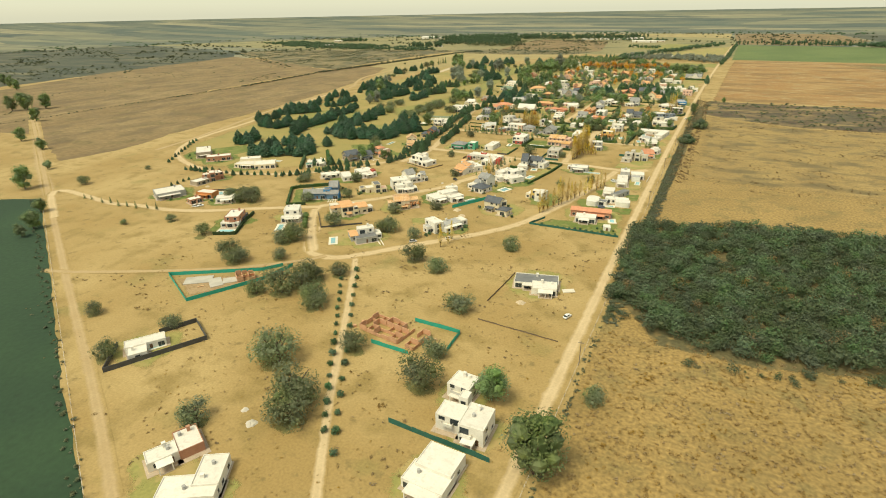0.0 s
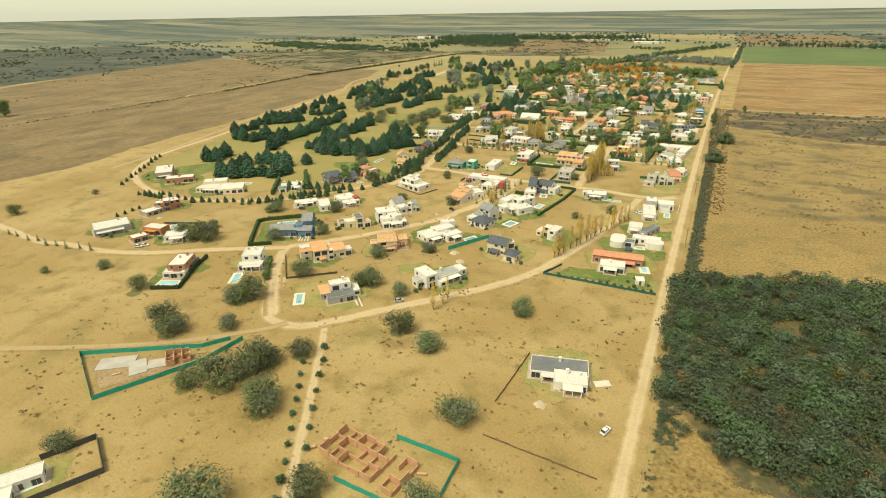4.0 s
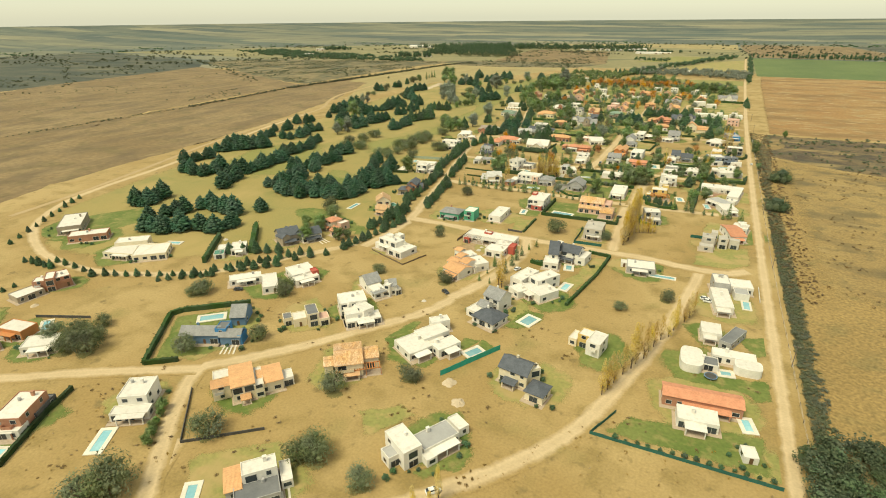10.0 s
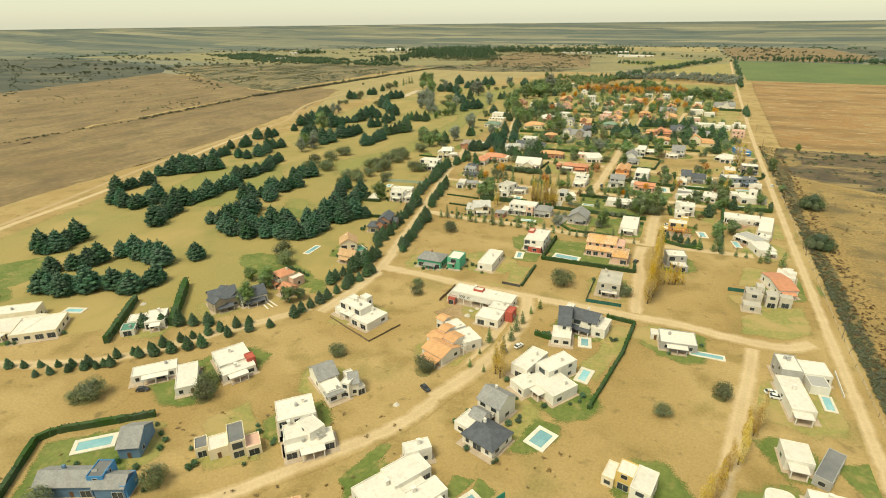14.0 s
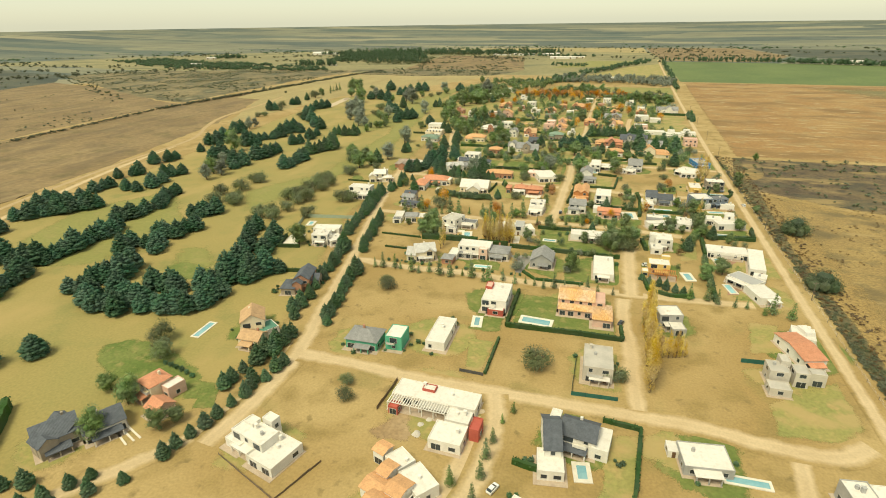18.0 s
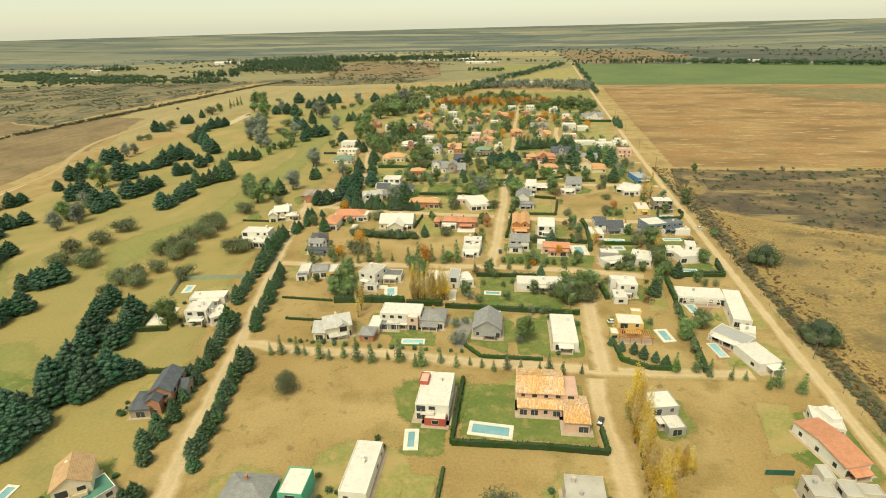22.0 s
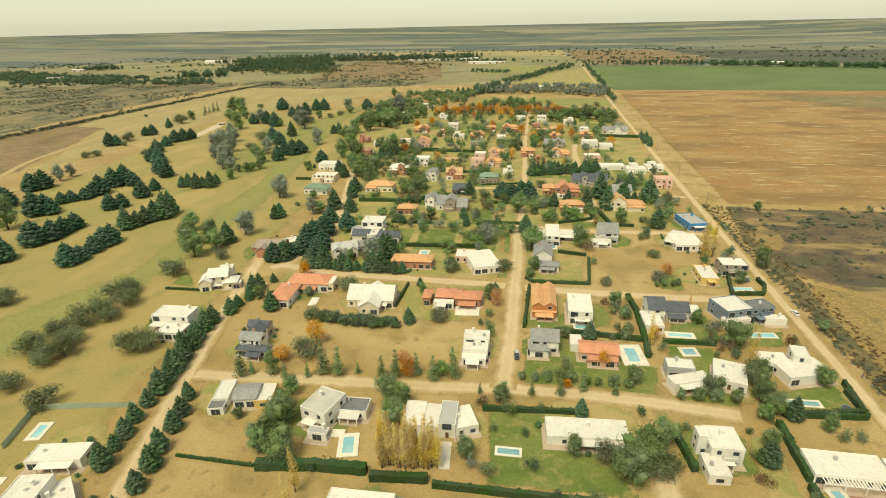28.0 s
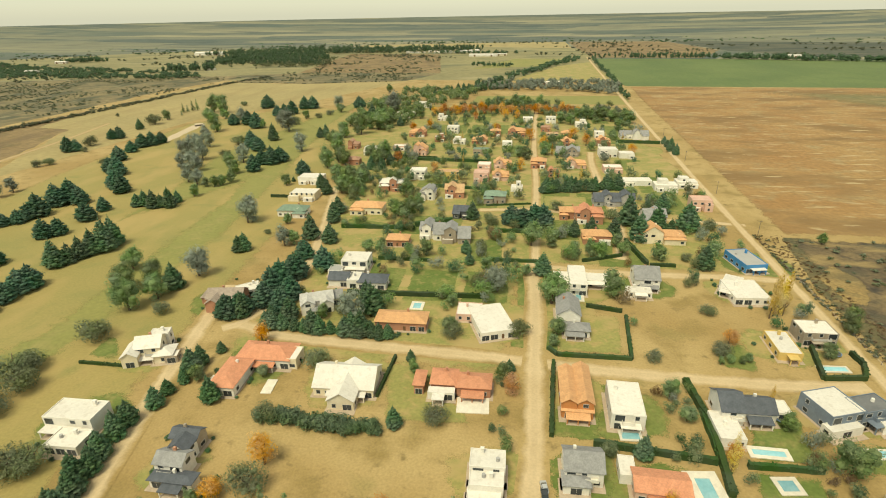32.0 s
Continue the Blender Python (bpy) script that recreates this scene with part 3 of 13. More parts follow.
def road(name, width, pts, z=0.12, material="dirt_road", label="pale compacted dirt road with wheel tracks and grassy edges"):
    line = spline([(x, y) for x, y in pts], 3.0)
    LANES.extend((p.x, p.y, width * 0.5 + 2.5) for p in line)
    vs, fs, uv = [], [], []
    far = 0.0
    for i, p in enumerate(line):
        d = (line[min(i + 1, len(line) - 1)] - line[max(i - 1, 0)]).normalized()
        s = Vector((-d.y, d.x))
        w = width * 0.66 * (1 + 0.14 * noise.noise(Vector((p.x * 0.06, p.y * 0.06, 1))))
        far += (p - line[i - 1]).length if i else 0
        for k in range(5):
            q = p + s * w * (k / 2 - 1)
            vs.append((q.x, q.y, z))
            uv.append((far, k / 4))
    for i in range(len(line) - 1):
        fs += [(5 * i + k + 1, 5 * i + k, 5 * i + 5 + k, 5 * i + 6 + k) for k in range(4)]
    me = mesh_of(name, vs, fs, material)
    lay = me.uv_layers.new(name="along")
    for lp in me.loops:
        lay.data[lp.index].uv = uv[lp.vertex_index]
    return tagged(new(name, me), label, "road", kind="structure")


# ---------------- ground sheet, rising very slightly towards the rim of the plain
def build_ground():
    rings = [0, 60, 120, 200, 300, 420, 560, 720, 900, 1100, 1350, 1650, 2000, 2400, 2900, 3400, 3900, 4300, 4650]
    n = 72
    vs, fs, slot = [(-90, 420, 0)], [], []
    for r in rings[1:]:
        z = 0 if r < 2400 else 84 * ((r - 2400) / 2250) ** 1.6
        vs += [(-90 + r * math.cos(2 * math.pi * i / n), 420 + r * math.sin(2 * math.pi * i / n), z) for i in range(n)]
    for i in range(n):
        fs.append((0, 1 + i, 1 + (i + 1) % n))
        slot.append(0)
    for k in range(len(rings) - 2):
        for i in range(n):
            a, b = 1 + k * n + i, 1 + k * n + (i + 1) % n
            fs.append((a, a + n, b + n, b))
            slot.append(0 if rings[k + 1] < 1300 else 1)
    tagged(new("ground", mesh_of("ground", vs, fs, "dry_grass", False, ("plain",), slot)), "flat dry yellow-brown grassland reaching to the horizon, bluish haze painted into its far part", "ground", kind="structure")


build_ground()

# ---------------- fields
patch("field_crop_dark", [(-97, 46), (-148, 70), (-202, 98), (-290, 144), (-330, 164), (-378, 190), (-500, 130), (-420, -60), (-100, -60)], 0.03, "crop_dark", "dark green young crop field", "field", 0.8, 5)
patch("field_straw", [(6, -40), (6, 150), (6, 300), (9, 520), (14, 690), (60, 660), (110, 640), (330, 640), (420, 300), (300, -60)], 0.03, "straw", "golden field of tall dry straw grass", "field", 0.6, 6)
patch("field_burnt", [(14, 690), (22, 800), (140, 800), (420, 830), (430, 640), (330, 640), (110, 640), (60, 660)], 0.04, "burnt", "dark strip of burnt scrub between two fields", "field", 3.5, 5, 12.0)
patch("straw_island", [(17.5, 750), (33, 768), (40, 750), (37, 735), (27.6, 720), (18, 724)], 0.042, "rough_straw", "golden patch of dry grass in the burnt strip", "field", 2, 4, 5.0)
patch("field_ploughed", [(23, 800), (32, 1040), (40, 1250), (50, 1440), (420, 1420), (900, 1400), (900, 820), (420, 830), (140, 800)], 0.03, "ploughed", "wide reddish-brown stubble field", "field", 2, 8, 10.0)
patch("field_weedy", [(150, 1425), (260, 1230), (420, 1060), (560, 900), (900, 830), (900, 1400), (440, 1415)], 0.034, "weedy_stubble", "olive weedy part of the stubble field", "field", 2, 8, 130.0)
patch("field_crop", [(48, 1445), (55, 1700), (64, 2000), (330, 1960), (620, 1900), (1400, 1850), (1400, 1400), (440, 1420)], 0.03, "crop", "flat green crop field", "field", 1.0, 12)
patch("field_rough", [(12, 400), (14, 560), (18, 690), (60, 668), (110, 652), (330, 650), (400, 420), (200, 385), (80, 400)], 0.0385, "rough_straw", "brown rough scrubby grassland", "field", 1, 4, 30.0)
# dark cover below the whole wood, filling the gaps between bushes
patch("wood_floor", [(5, 212), (3, 302), (60, 326), (125, 334), (245, 304), (245, 211), (140, 200), (95, 190), (60, 180), (26, 180)], 0.04, "weeds", "dark mottled ground under the scrub wood", "ground", 1, 4, 6.0)
patch("field_verge", [(4, 190), (4, 300), (7, 560), (12, 740), (22, 800), (40, 800), (24, 700), (15, 570), (17, 500), (15, 400), (11, 300), (9, 190)], 0.036, "weeds", "dark weedy strip beside the field fence", "field", 0.7, 4, 4.0)
patch("golf_ground", [(-200, 430), (-236, 560), (-250, 700), (-262, 900), (-280, 1150), (-420, 1250), (-520, 1100), (-505, 900), (-480, 700), (-452, 480), (-420, 340), (-360, 292), (-300, 300), (-240, 335), (-205, 380)], 0.035, "golf_rough", "yellow-green grass of the golf course", "ground", 2, 6, 14.0)
patch("field_brown", [(-640, 330), (-477, 259), (-466, 302), (-469, 333), (-482, 375), (-500, 560), (-512, 640), (-560, 850), (-640, 1060), (-690, 1069), (-713, 1213), (-740, 990), (-725, 800), (-723, 650), (-660, 430)], 0.033, "brown_pasture", "brown unmown pasture beside the golf course", "field", 3, 10)
patch("field_pale", [(-545, 850), (-530, 1000), (-520, 1120), (-430, 1260), (-336, 1518), (-514, 1478), (-668, 1500), (-702, 1456), (-713, 1213), (-690, 1069), (-640, 1060)], 0.034, "pale_pasture", "pale mown hay field", "field", 2, 10)
patch("village_ground", [(-236, 655), (-240, 800), (-256, 900), (-300, 1010), (-330, 1180), (-300, 1250), (4, 1250), (4, 1000), (0, 820), (-6, 760), (-40, 748), (-112, 745), (-120, 655)], 0.0405, "dry_lawn", "half-dry yellow-green grass between the houses", "ground", 1, 6, 14.0)
patch("field_north_base", [(-1040, 1580), (-700, 1540), (-300, 1540), (60, 1500), (60, 2420), (-300, 2560), (-1100, 2500)], 0.018, "scrub_pale", "pale grassland round the distant wood", "field", 4, 30)
patch("village_strip", [(-190, 1262), (22, 1255), (30, 1335), (-185, 1335)], 0.034, "fairway", "yellow-green mown strip behind the village", "field", 1.5, 8)
patch("field_brown_west", [(-610, 320), (-728, 650), (-742, 990), (-870, 1045), (-1036, 1139), (-1270, 1220), (-1200, 775), (-1000, 250)], 0.03, "brown_pasture", "wide brown rangeland pasture", "field", 4, 20)
patch("field_scrub_west", [(-742, 1000), (-736, 1411), (-680, 1640), (-1300, 1500), (-1420, 1359), (-1036, 1139), (-870, 1045)], 0.028, "scrubland", "scrubby rangeland with scattered bushes", "field", 4, 20)
patch("field_dark_west", [(-1200, 780), (-1270, 1220), (-1420, 1359), (-2110, 1570), (-2600, 1500), (-2300, 500), (-1100, 250)], 0.026, "dark_range", "dark unburnt rangeland", "field", 6, 30)
patch("field_scrub_north", [(-668, 1505), (-514, 1484), (-336, 1524), (-290, 1656), (-600, 1673), (-690, 1640)], 0.028, "scrubland", "scrubby rangeland with scattered bushes", "field", 4, 20)
patch("field_brown_north", [(-608, 1680), (-662, 2246), (-369, 2205), (-290, 1662)], 0.03, "brown_pasture", "brown distant pasture", "field", 4, 20)
patch("field_pale_west", [(-1300, 1510), (-690, 1650), (-860, 1800), (-900, 2200), (-1080, 2560), (-1500, 2500), (-2300, 2150), (-2480, 1600), (-1643, 1600)], 0.024, "scrub_pale", "pale olive distant grassland", "field", 6, 40)
patch("field_grass_north", [(-233, 1745), (-142, 2016), (-8, 2000), (-85, 1803)], 0.03, "fairway", "yellow-green distant pasture", "field", 2, 15)
patch("field_grass_near", [(-140, 1540), (-40, 1800), (40, 1900), (40, 1500)], 0.028, "dry_lawn", "yellow-green paddock with scattered trees", "field", 2, 15)
patch("field_grey_far", [(62, 2030), (56, 2400), (53, 2900), (400, 2950), (450, 2264), (330, 2000)], 0.03, "brown_pasture", "grey-brown distant stubble", "field", 3, 30)
patch("field_olive_far", [(460, 2264), (420, 2950), (1500, 2800), (1900, 2000), (1400, 1905), (600, 2000)], 0.03, "dark_range", "dark olive distant field", "field", 3, 30)
patch("field_pale_north", [(-1300, 3100), (-700, 2600), (-300, 2560), (40, 2420), (45, 2850), (-600, 3000)], 0.03, "pale_pasture", "pale distant pasture", "field", 4, 30)

# ---------------- roads
road("road_boundary_left", 4, [(-92, 50), (-120, 65), (-159, 85), (-230, 120), (-349, 180), (-481, 247), (-759, 387), (-975, 494)], 0.075, "dirt_track", "faint dirt track through dry grass")
road("road_western_lane", 9, [(-372, 193), (-462, 236), (-570, 292), (-723, 371)], 0.0745, "dirt_track", "wide worn dirt lane between fields")
road("road_driveway", 3.4, [(-44, 73), (-58, 95), (-72, 118), (-91, 151), (-116, 193), (-124, 203)], 0.0765)
road("road_loop_low", 6, [(-166, 227), (-155, 205), (-144, 195), (-130, 196), (-119, 206), (-107, 220), (-91, 238), (-72, 260), (-57, 286), (-41.4, 339.0), (-35.4, 370.5), (-29.6, 403.4), (-27.7, 418.0)], 0.077)
road("road_loop_up", 6, [(-146, 198), (-161, 215), (-179, 238), (-188, 255), (-179, 265), (-163, 283), (-148, 303), (-132, 326), (-124, 353), (-121, 385), (-120, 408)], 0.078)
road("road_left_link", 5.5, [(-188, 255), (-205, 246), (-227, 234), (-248, 221), (-274, 211), (-305, 208), (-321, 204), (-357, 207), (-382, 208), (-382, 199), (-330, 171)], 0.079)
road("road_crescent", 6, [(-198, 441), (-196, 405), (-202, 376), (-221, 349), (-247, 316), (-277, 299), (-307, 291), (-344, 293), (-378, 305), (-405, 323), (-428, 353), (-439, 387), (-448, 440), (-463, 510), (-492, 613), (-513, 724)], 0.080)
road("road_avenue", 7, [(-196, 374), (-193, 401), (-194, 426), (-201, 457), (-213, 515), (-238, 620), (-255, 713)], 0.081)
road("road_avenue_far", 6, [(-239, 676), (-232, 685), (-225, 726), (-236, 790), (-254, 868)], 0.082)
road("road_street_a", 7, [(-192, 424), (-168, 423), (-142, 421), (-118, 421), (-96, 421), (-72, 421), (-53, 421), (-35, 418), (-18, 418), (-7, 425)], 0.083)
road("road_street_b", 7, [(-117, 420), (-114, 405), (-115, 382), (-121, 358), (-128, 341)], 0.084)
road("road_street_c", 7, [(-71, 424), (-72, 438), (-73, 464), (-75, 491), (-71, 518)], 0.085)
road("road_cross1", 7, [(-210, 510), (-181, 507), (-153, 508), (-121, 506), (-94, 506), (-71, 505)], 0.086)
road("road_cross1r", 6, [(-71, 505), (-49, 506), (-20, 508)], 0.087)
road("road_street_d", 7.5, [(-71, 505), (-71, 523), (-71, 545), (-70, 562)], 0.088)
road("road_cross2", 6.5, [(-227, 586), (-198, 587), (-167, 588), (-139, 589), (-113, 590), (-88, 590), (-63, 588), (-41, 585)], 0.089)
road("road_cross3", 7, [(-232, 680), (-211, 674), (-168, 671), (-128, 669), (-113, 667), (-84, 665), (-52, 664), (-24, 664), (-3, 666)], 0.090)
road("road_street_e", 7, [(-116, 590), (-114, 622), (-113, 667), (-112, 710), (-113, 753)], 0.091)
road("road_street_f", 5, [(-111, 743), (-110, 823), (-108, 882), (-107, 1030), (-100, 1232)], 0.092)
road("road_cross4", 6, [(-116, 750), (-86, 745), (-49, 744), (-19, 745), (5, 743)], 0.093)
road("road_street_g", 6, [(-68, 760), (-61, 817), (-62, 931), (-58, 988)], 0.094)
road("road_cross5", 5, [(-145, 828), (-109, 831), (-64, 822), (-19, 819), (11, 815)], 0.095)
road("road_perimeter_track", 5, [(-432, 321), (-440, 367), (-457, 432), (-486, 532), (-509, 654), (-520, 755), (-556, 826), (-580, 881), (-590, 930), (-600, 1010), (-618, 1098)], 0.096, "dirt_track")
road("road_old_track", 3, [(-136, 196), (-143, 187), (-168, 166), (-199, 148), (-238, 129), (-255, 123)], 0.097, "dirt_track", "faint dirt track through dry grass")
road("road_boundary_right", 4.6, [(-1, 20), (-1, 150), (-1, 300), (0, 450), (2, 600), (7, 840), (13, 1040), (20, 1250), (36, 1700), (50, 2050)], 0.105)
# ---------------- lawns and plots
patch("lawn", [(-121.1, 464.5), (-119.7, 494.8), (-73.9, 498.0), (-76.0, 465.7)], 0.05800, "lawn", "watered green garden lawn", soft=4.5)
patch("lawn", [(-138.5, 456.0), (-135.0, 470.9), (-121.6, 476.5), (-121.0, 455.8)], 0.05814, "lawn", "watered green garden lawn", soft=3.8)
patch("lawn", [(-104.5, 541.1), (-87.3, 541.9), (-87.8, 513.0), (-103.1, 509.8)], 0.05828, "lawn", "watered green garden lawn", soft=3.8)
patch("lawn", [(-120.5, 577.8), (-91.3, 579.9), (-75.4, 546.4), (-121.3, 546.8)], 0.05842, "lawn", "watered green garden lawn", soft=4.5)
patch("lawn", [(-121.3, 517.0), (-119.5, 524.1), (-104.0, 522.3), (-104.1, 510.4)], 0.05856, "lawn", "watered green garden lawn", soft=3.0)
patch("lawn", [(-208.6, 249.6), (-229.1, 278.3), (-206.7, 296.3), (-183.4, 268.8), (-198.6, 256.2)], 0.05870, "lawn", "watered green garden lawn", soft=4.5)
patch("lawn", [(-214.4, 192.5), (-220.0, 202.1), (-214.8, 217.8), (-217.9, 227.5), (-202.8, 198.2)], 0.05884, "lawn", "watered green garden lawn", soft=3.8)
patch("lawn", [(-140.6, 205.6), (-159.9, 223.8), (-136.4, 242.8), (-112.0, 217.4)], 0.05898, "dry_lawn", "half-dry yellow-green lawn", soft=4.5)
patch("lawn", [(-54.0, 282.0), (-46.4, 295.5), (-5.3, 303.5), (-5.0, 282.9)], 0.05912, "lawn", "watered green garden lawn", soft=4.5)
patch("lawn", [(-122.2, 582.1), (-100.4, 580.3), (-101.7, 552.9), (-120.5, 550.7)], 0.05926, "lawn", "watered green garden lawn", soft=4.5)
patch("lawn", [(-110.4, 609.8), (-58.2, 611.1), (-63.1, 590.7), (-110.9, 590.8)], 0.05940, "lawn", "watered green garden lawn", soft=4.5)
patch("lawn", [(-56.1, 625.3), (-36.1, 625.1), (-37.5, 586.8), (-61.2, 589.2)], 0.05954, "lawn", "watered green garden lawn", soft=4.5)
patch("lawn", [(-48.6, 651.2), (-30.5, 651.5), (-33.4, 629.1), (-54.4, 626.8)], 0.05968, "lawn", "watered green garden lawn", soft=4.5)
patch("lawn", [(-20.0, 605.0), (-2.2, 606.1), (-3.3, 591.6), (-26.6, 587.3)], 0.05982, "lawn", "watered green garden lawn", soft=4.1)
patch("lawn", [(-23.6, 638.0), (-4.9, 640.0), (-11.2, 625.4), (-24.2, 625.2)], 0.05996, "lawn", "watered green garden lawn", soft=3.3)
patch("lawn", [(-109.8, 644.8), (-91.8, 645.1), (-92.9, 628.6), (-109.3, 629.7)], 0.06010, "lawn", "watered green garden lawn", soft=3.6)
patch("lawn", [(-106.1, 704.2), (-76.2, 705.9), (-78.5, 674.5), (-106.0, 673.8)], 0.06024, "dry_lawn", "half-dry yellow-green lawn", soft=4.5)
patch("lawn", [(-50.3, 643.1), (-33.6, 646.8), (-35.3, 627.1), (-55.3, 626.0)], 0.06038, "lawn", "watered green garden lawn", soft=4.5)
patch("lawn", [(-153.4, 523.9), (-133.5, 524.3), (-131.9, 514.2), (-152.6, 511.8)], 0.06052, "lawn", "watered green garden lawn", soft=2.7)
patch("lawn", [(-272.7, 404.9), (-267.0, 411.9), (-247.7, 407.1), (-243.9, 399.6), (-257.8, 393.2)], 0.06066, "lawn", "watered green garden lawn", soft=4.1)
patch("lawn", [(-266.7, 397.8), (-263.6, 409.3), (-245.6, 404.8), (-246.0, 392.6)], 0.06080, "lawn", "watered green garden lawn", soft=3.7)
patch("lawn", [(-218.4, 388.3), (-224.4, 401.0), (-211.2, 401.1), (-205.2, 391.4)], 0.06094, "lawn", "watered green garden lawn", soft=2.8)
patch("lawn", [(-89.3, 377.3), (-71.4, 413.8), (-73.0, 388.2), (-78.4, 366.5)], 0.06108, "dry_lawn", "half-dry yellow-green lawn", soft=3.9)
patch("lawn", [(-104.8, 290.1), (-103.5, 317.2), (-95.2, 312.7)], 0.06122, "lawn", "watered green garden lawn", soft=2.1)
patch("lawn", [(-131.1, 429.3), (-134.9, 452.5), (-121.8, 452.5), (-123.0, 429.3)], 0.06136, "dry_lawn", "half-dry yellow-green lawn", soft=2.9)
patch("lawn", [(-222.4, 192.4), (-228.2, 206.2), (-219.0, 227.3), (-200.8, 196.8)], 0.06150, "lawn", "watered green garden lawn", soft=4.5)
patch("fairway", [(-417.2, 476.7), (-435.6, 538.9), (-397.8, 603.6), (-336.4, 540.4), (-331.4, 462.6), (-366.9, 451.1)], 0.05764, "fairway", "pale green mown golf fairway", soft=16.0)
patch("fairway", [(-298.0, 464.4), (-319.4, 496.7), (-301.9, 513.5), (-273.0, 491.1), (-269.5, 465.1)], 0.05778, "fairway", "pale green mown golf fairway", soft=14.7)
patch("fairway", [(-378.1, 728.0), (-362.3, 790.2), (-320.7, 879.9), (-335.4, 1149.9), (-340.8, 1440.5), (-380.7, 1148.7), (-402.5, 956.4), (-378.7, 828.1)], 0.05792, "fairway", "pale green mown golf fairway", soft=16.0)
patch("fairway", [(-304.0, 536.6), (-305.0, 571.2), (-285.2, 659.8), (-285.4, 780.0), (-326.6, 1068.6), (-408.3, 1165.7), (-328.0, 831.9), (-318.3, 666.2), (-349.9, 600.9)], 0.05806, "fairway", "pale green mown golf fairway", soft=16.0)
patch("lawn", [(-366.9, 303.9), (-388.2, 343.0), (-367.2, 372.3), (-341.2, 351.6), (-355.6, 306.9)], 0.06220, "lawn", "watered green garden lawn", soft=4.5)
patch("lawn", [(-282.2, 651.4), (-284.5, 669.7), (-273.4, 664.0), (-264.4, 649.8)], 0.06234, "lawn", "watered green garden lawn", soft=4.4)
patch("weed_patch", [(-49.4, 683.9), (-32.2, 690.9), (-33.6, 669.5), (-47.1, 670.1)], 0.06248, "lawn", "patch of rough green weeds", soft=3.8)
patch("lawn", [(-18.9, 1012.8), (9.5, 1014.5), (6.3, 982.4), (-22.5, 980.5)], 0.06262, "dry_lawn", "half-dry yellow-green lawn", soft=4.5)
patch("lawn", [(-34.8, 955.0), (2.4, 965.5), (9.1, 912.2), (-40.7, 908.4)], 0.06276, "dry_lawn", "half-dry yellow-green lawn", soft=4.5)
patch("lawn", [(-105.1, 862.1), (-72.4, 862.2), (-73.8, 842.1), (-105.9, 836.9)], 0.06290, "dry_lawn", "half-dry yellow-green lawn", soft=4.5)
patch("lawn", [(-143.1, 829.0), (-116.8, 824.5), (-128.1, 798.6), (-140.9, 797.4)], 0.06304, "dry_lawn", "half-dry yellow-green lawn", soft=4.5)
patch("lawn", [(-228.5, 807.9), (-194.0, 800.4), (-192.8, 788.7), (-224.0, 793.6)], 0.06318, "lawn", "watered green garden lawn", soft=4.2)
patch("lawn", [(-274.7, 408.4), (-262.7, 418.5), (-240.5, 414.9), (-217.4, 403.8), (-215.5, 391.4), (-236.9, 386.3), (-258.9, 394.1)], 0.06620, "lawn", "watered green garden lawn", soft=5.0)
patch("fairway", [(-305.5, 473.2), (-299.7, 488.4), (-273.2, 483.0), (-264.4, 467.3), (-282.8, 460.9)], 0.05830, "lawn", "green watered golf green below the trees", soft=8.0)
patch("paved_drive", [(-131.9, 535.9), (-120.7, 536.9), (-119.9, 531.1), (-123.0, 514.9), (-125.8, 515.8), (-126.5, 530.5)], 0.06332, "asphalt", "grey paved driveway")
patch("lawn", [(-153.1, 525.8), (-134.9, 527.4), (-134.6, 517.3), (-152.0, 519.3)], 0.06346, "lawn", "watered green garden lawn", soft=2.2)
patch("lawn", [(-43.3, 577.0), (-33.4, 578.7), (-35.4, 552.0), (-47.3, 548.0)], 0.06360, "dry_lawn", "half-dry yellow-green lawn", soft=3.1)
patch("lawn", [(-126.0, 260.2), (-112.5, 271.1), (-103.4, 267.6), (-110.9, 253.6), (-114.6, 248.6)], 0.06374, "dry_lawn", "half-dry yellow-green lawn", soft=4.5)
patch("lawn", [(-100.5, 243.1), (-89.4, 255.6), (-86.0, 261.9), (-82.5, 255.3), (-90.7, 243.1)], 0.06388, "lawn", "watered green garden lawn", soft=4.0)
patch("lawn", [(-139.0, 299.0), (-134.5, 317.2), (-128.9, 318.3), (-130.2, 303.8), (-128.4, 295.3), (-133.2, 295.2)], 0.06402, "lawn", "watered green garden lawn", soft=2.3)
patch("lawn", [(-110.8, 314.3), (-101.8, 315.0), (-103.3, 310.1), (-109.6, 297.3), (-109.5, 303.5)], 0.06416, "lawn", "watered green garden lawn", soft=2.0)
patch("lawn", [(-100.7, 325.9), (-95.4, 346.0), (-84.5, 345.4), (-83.5, 337.4), (-91.4, 326.1)], 0.06430, "lawn", "watered green garden lawn", soft=3.8)
patch("lawn", [(-83.1, 410.5), (-69.4, 414.0), (-71.9, 386.5), (-82.6, 383.9)], 0.06444, "dry_lawn", "half-dry yellow-green lawn", soft=3.0)
patch("lawn", [(-27.4, 494.4), (-12.4, 494.4), (-15.6, 471.4), (-32.2, 464.6)], 0.06458, "dry_lawn", "half-dry yellow-green lawn", soft=4.4)
patch("lawn", [(-32.3, 439.7), (-3.6, 461.2), (-3.4, 432.4), (-14.3, 422.5), (-33.5, 421.3)], 0.06472, "dry_lawn", "half-dry yellow-green lawn", soft=4.5)
patch("lawn", [(-15.3, 357.9), (-1.7, 364.1), (-2.0, 348.0), (-7.6, 343.8)], 0.06486, "lawn", "watered green garden lawn", soft=3.0)
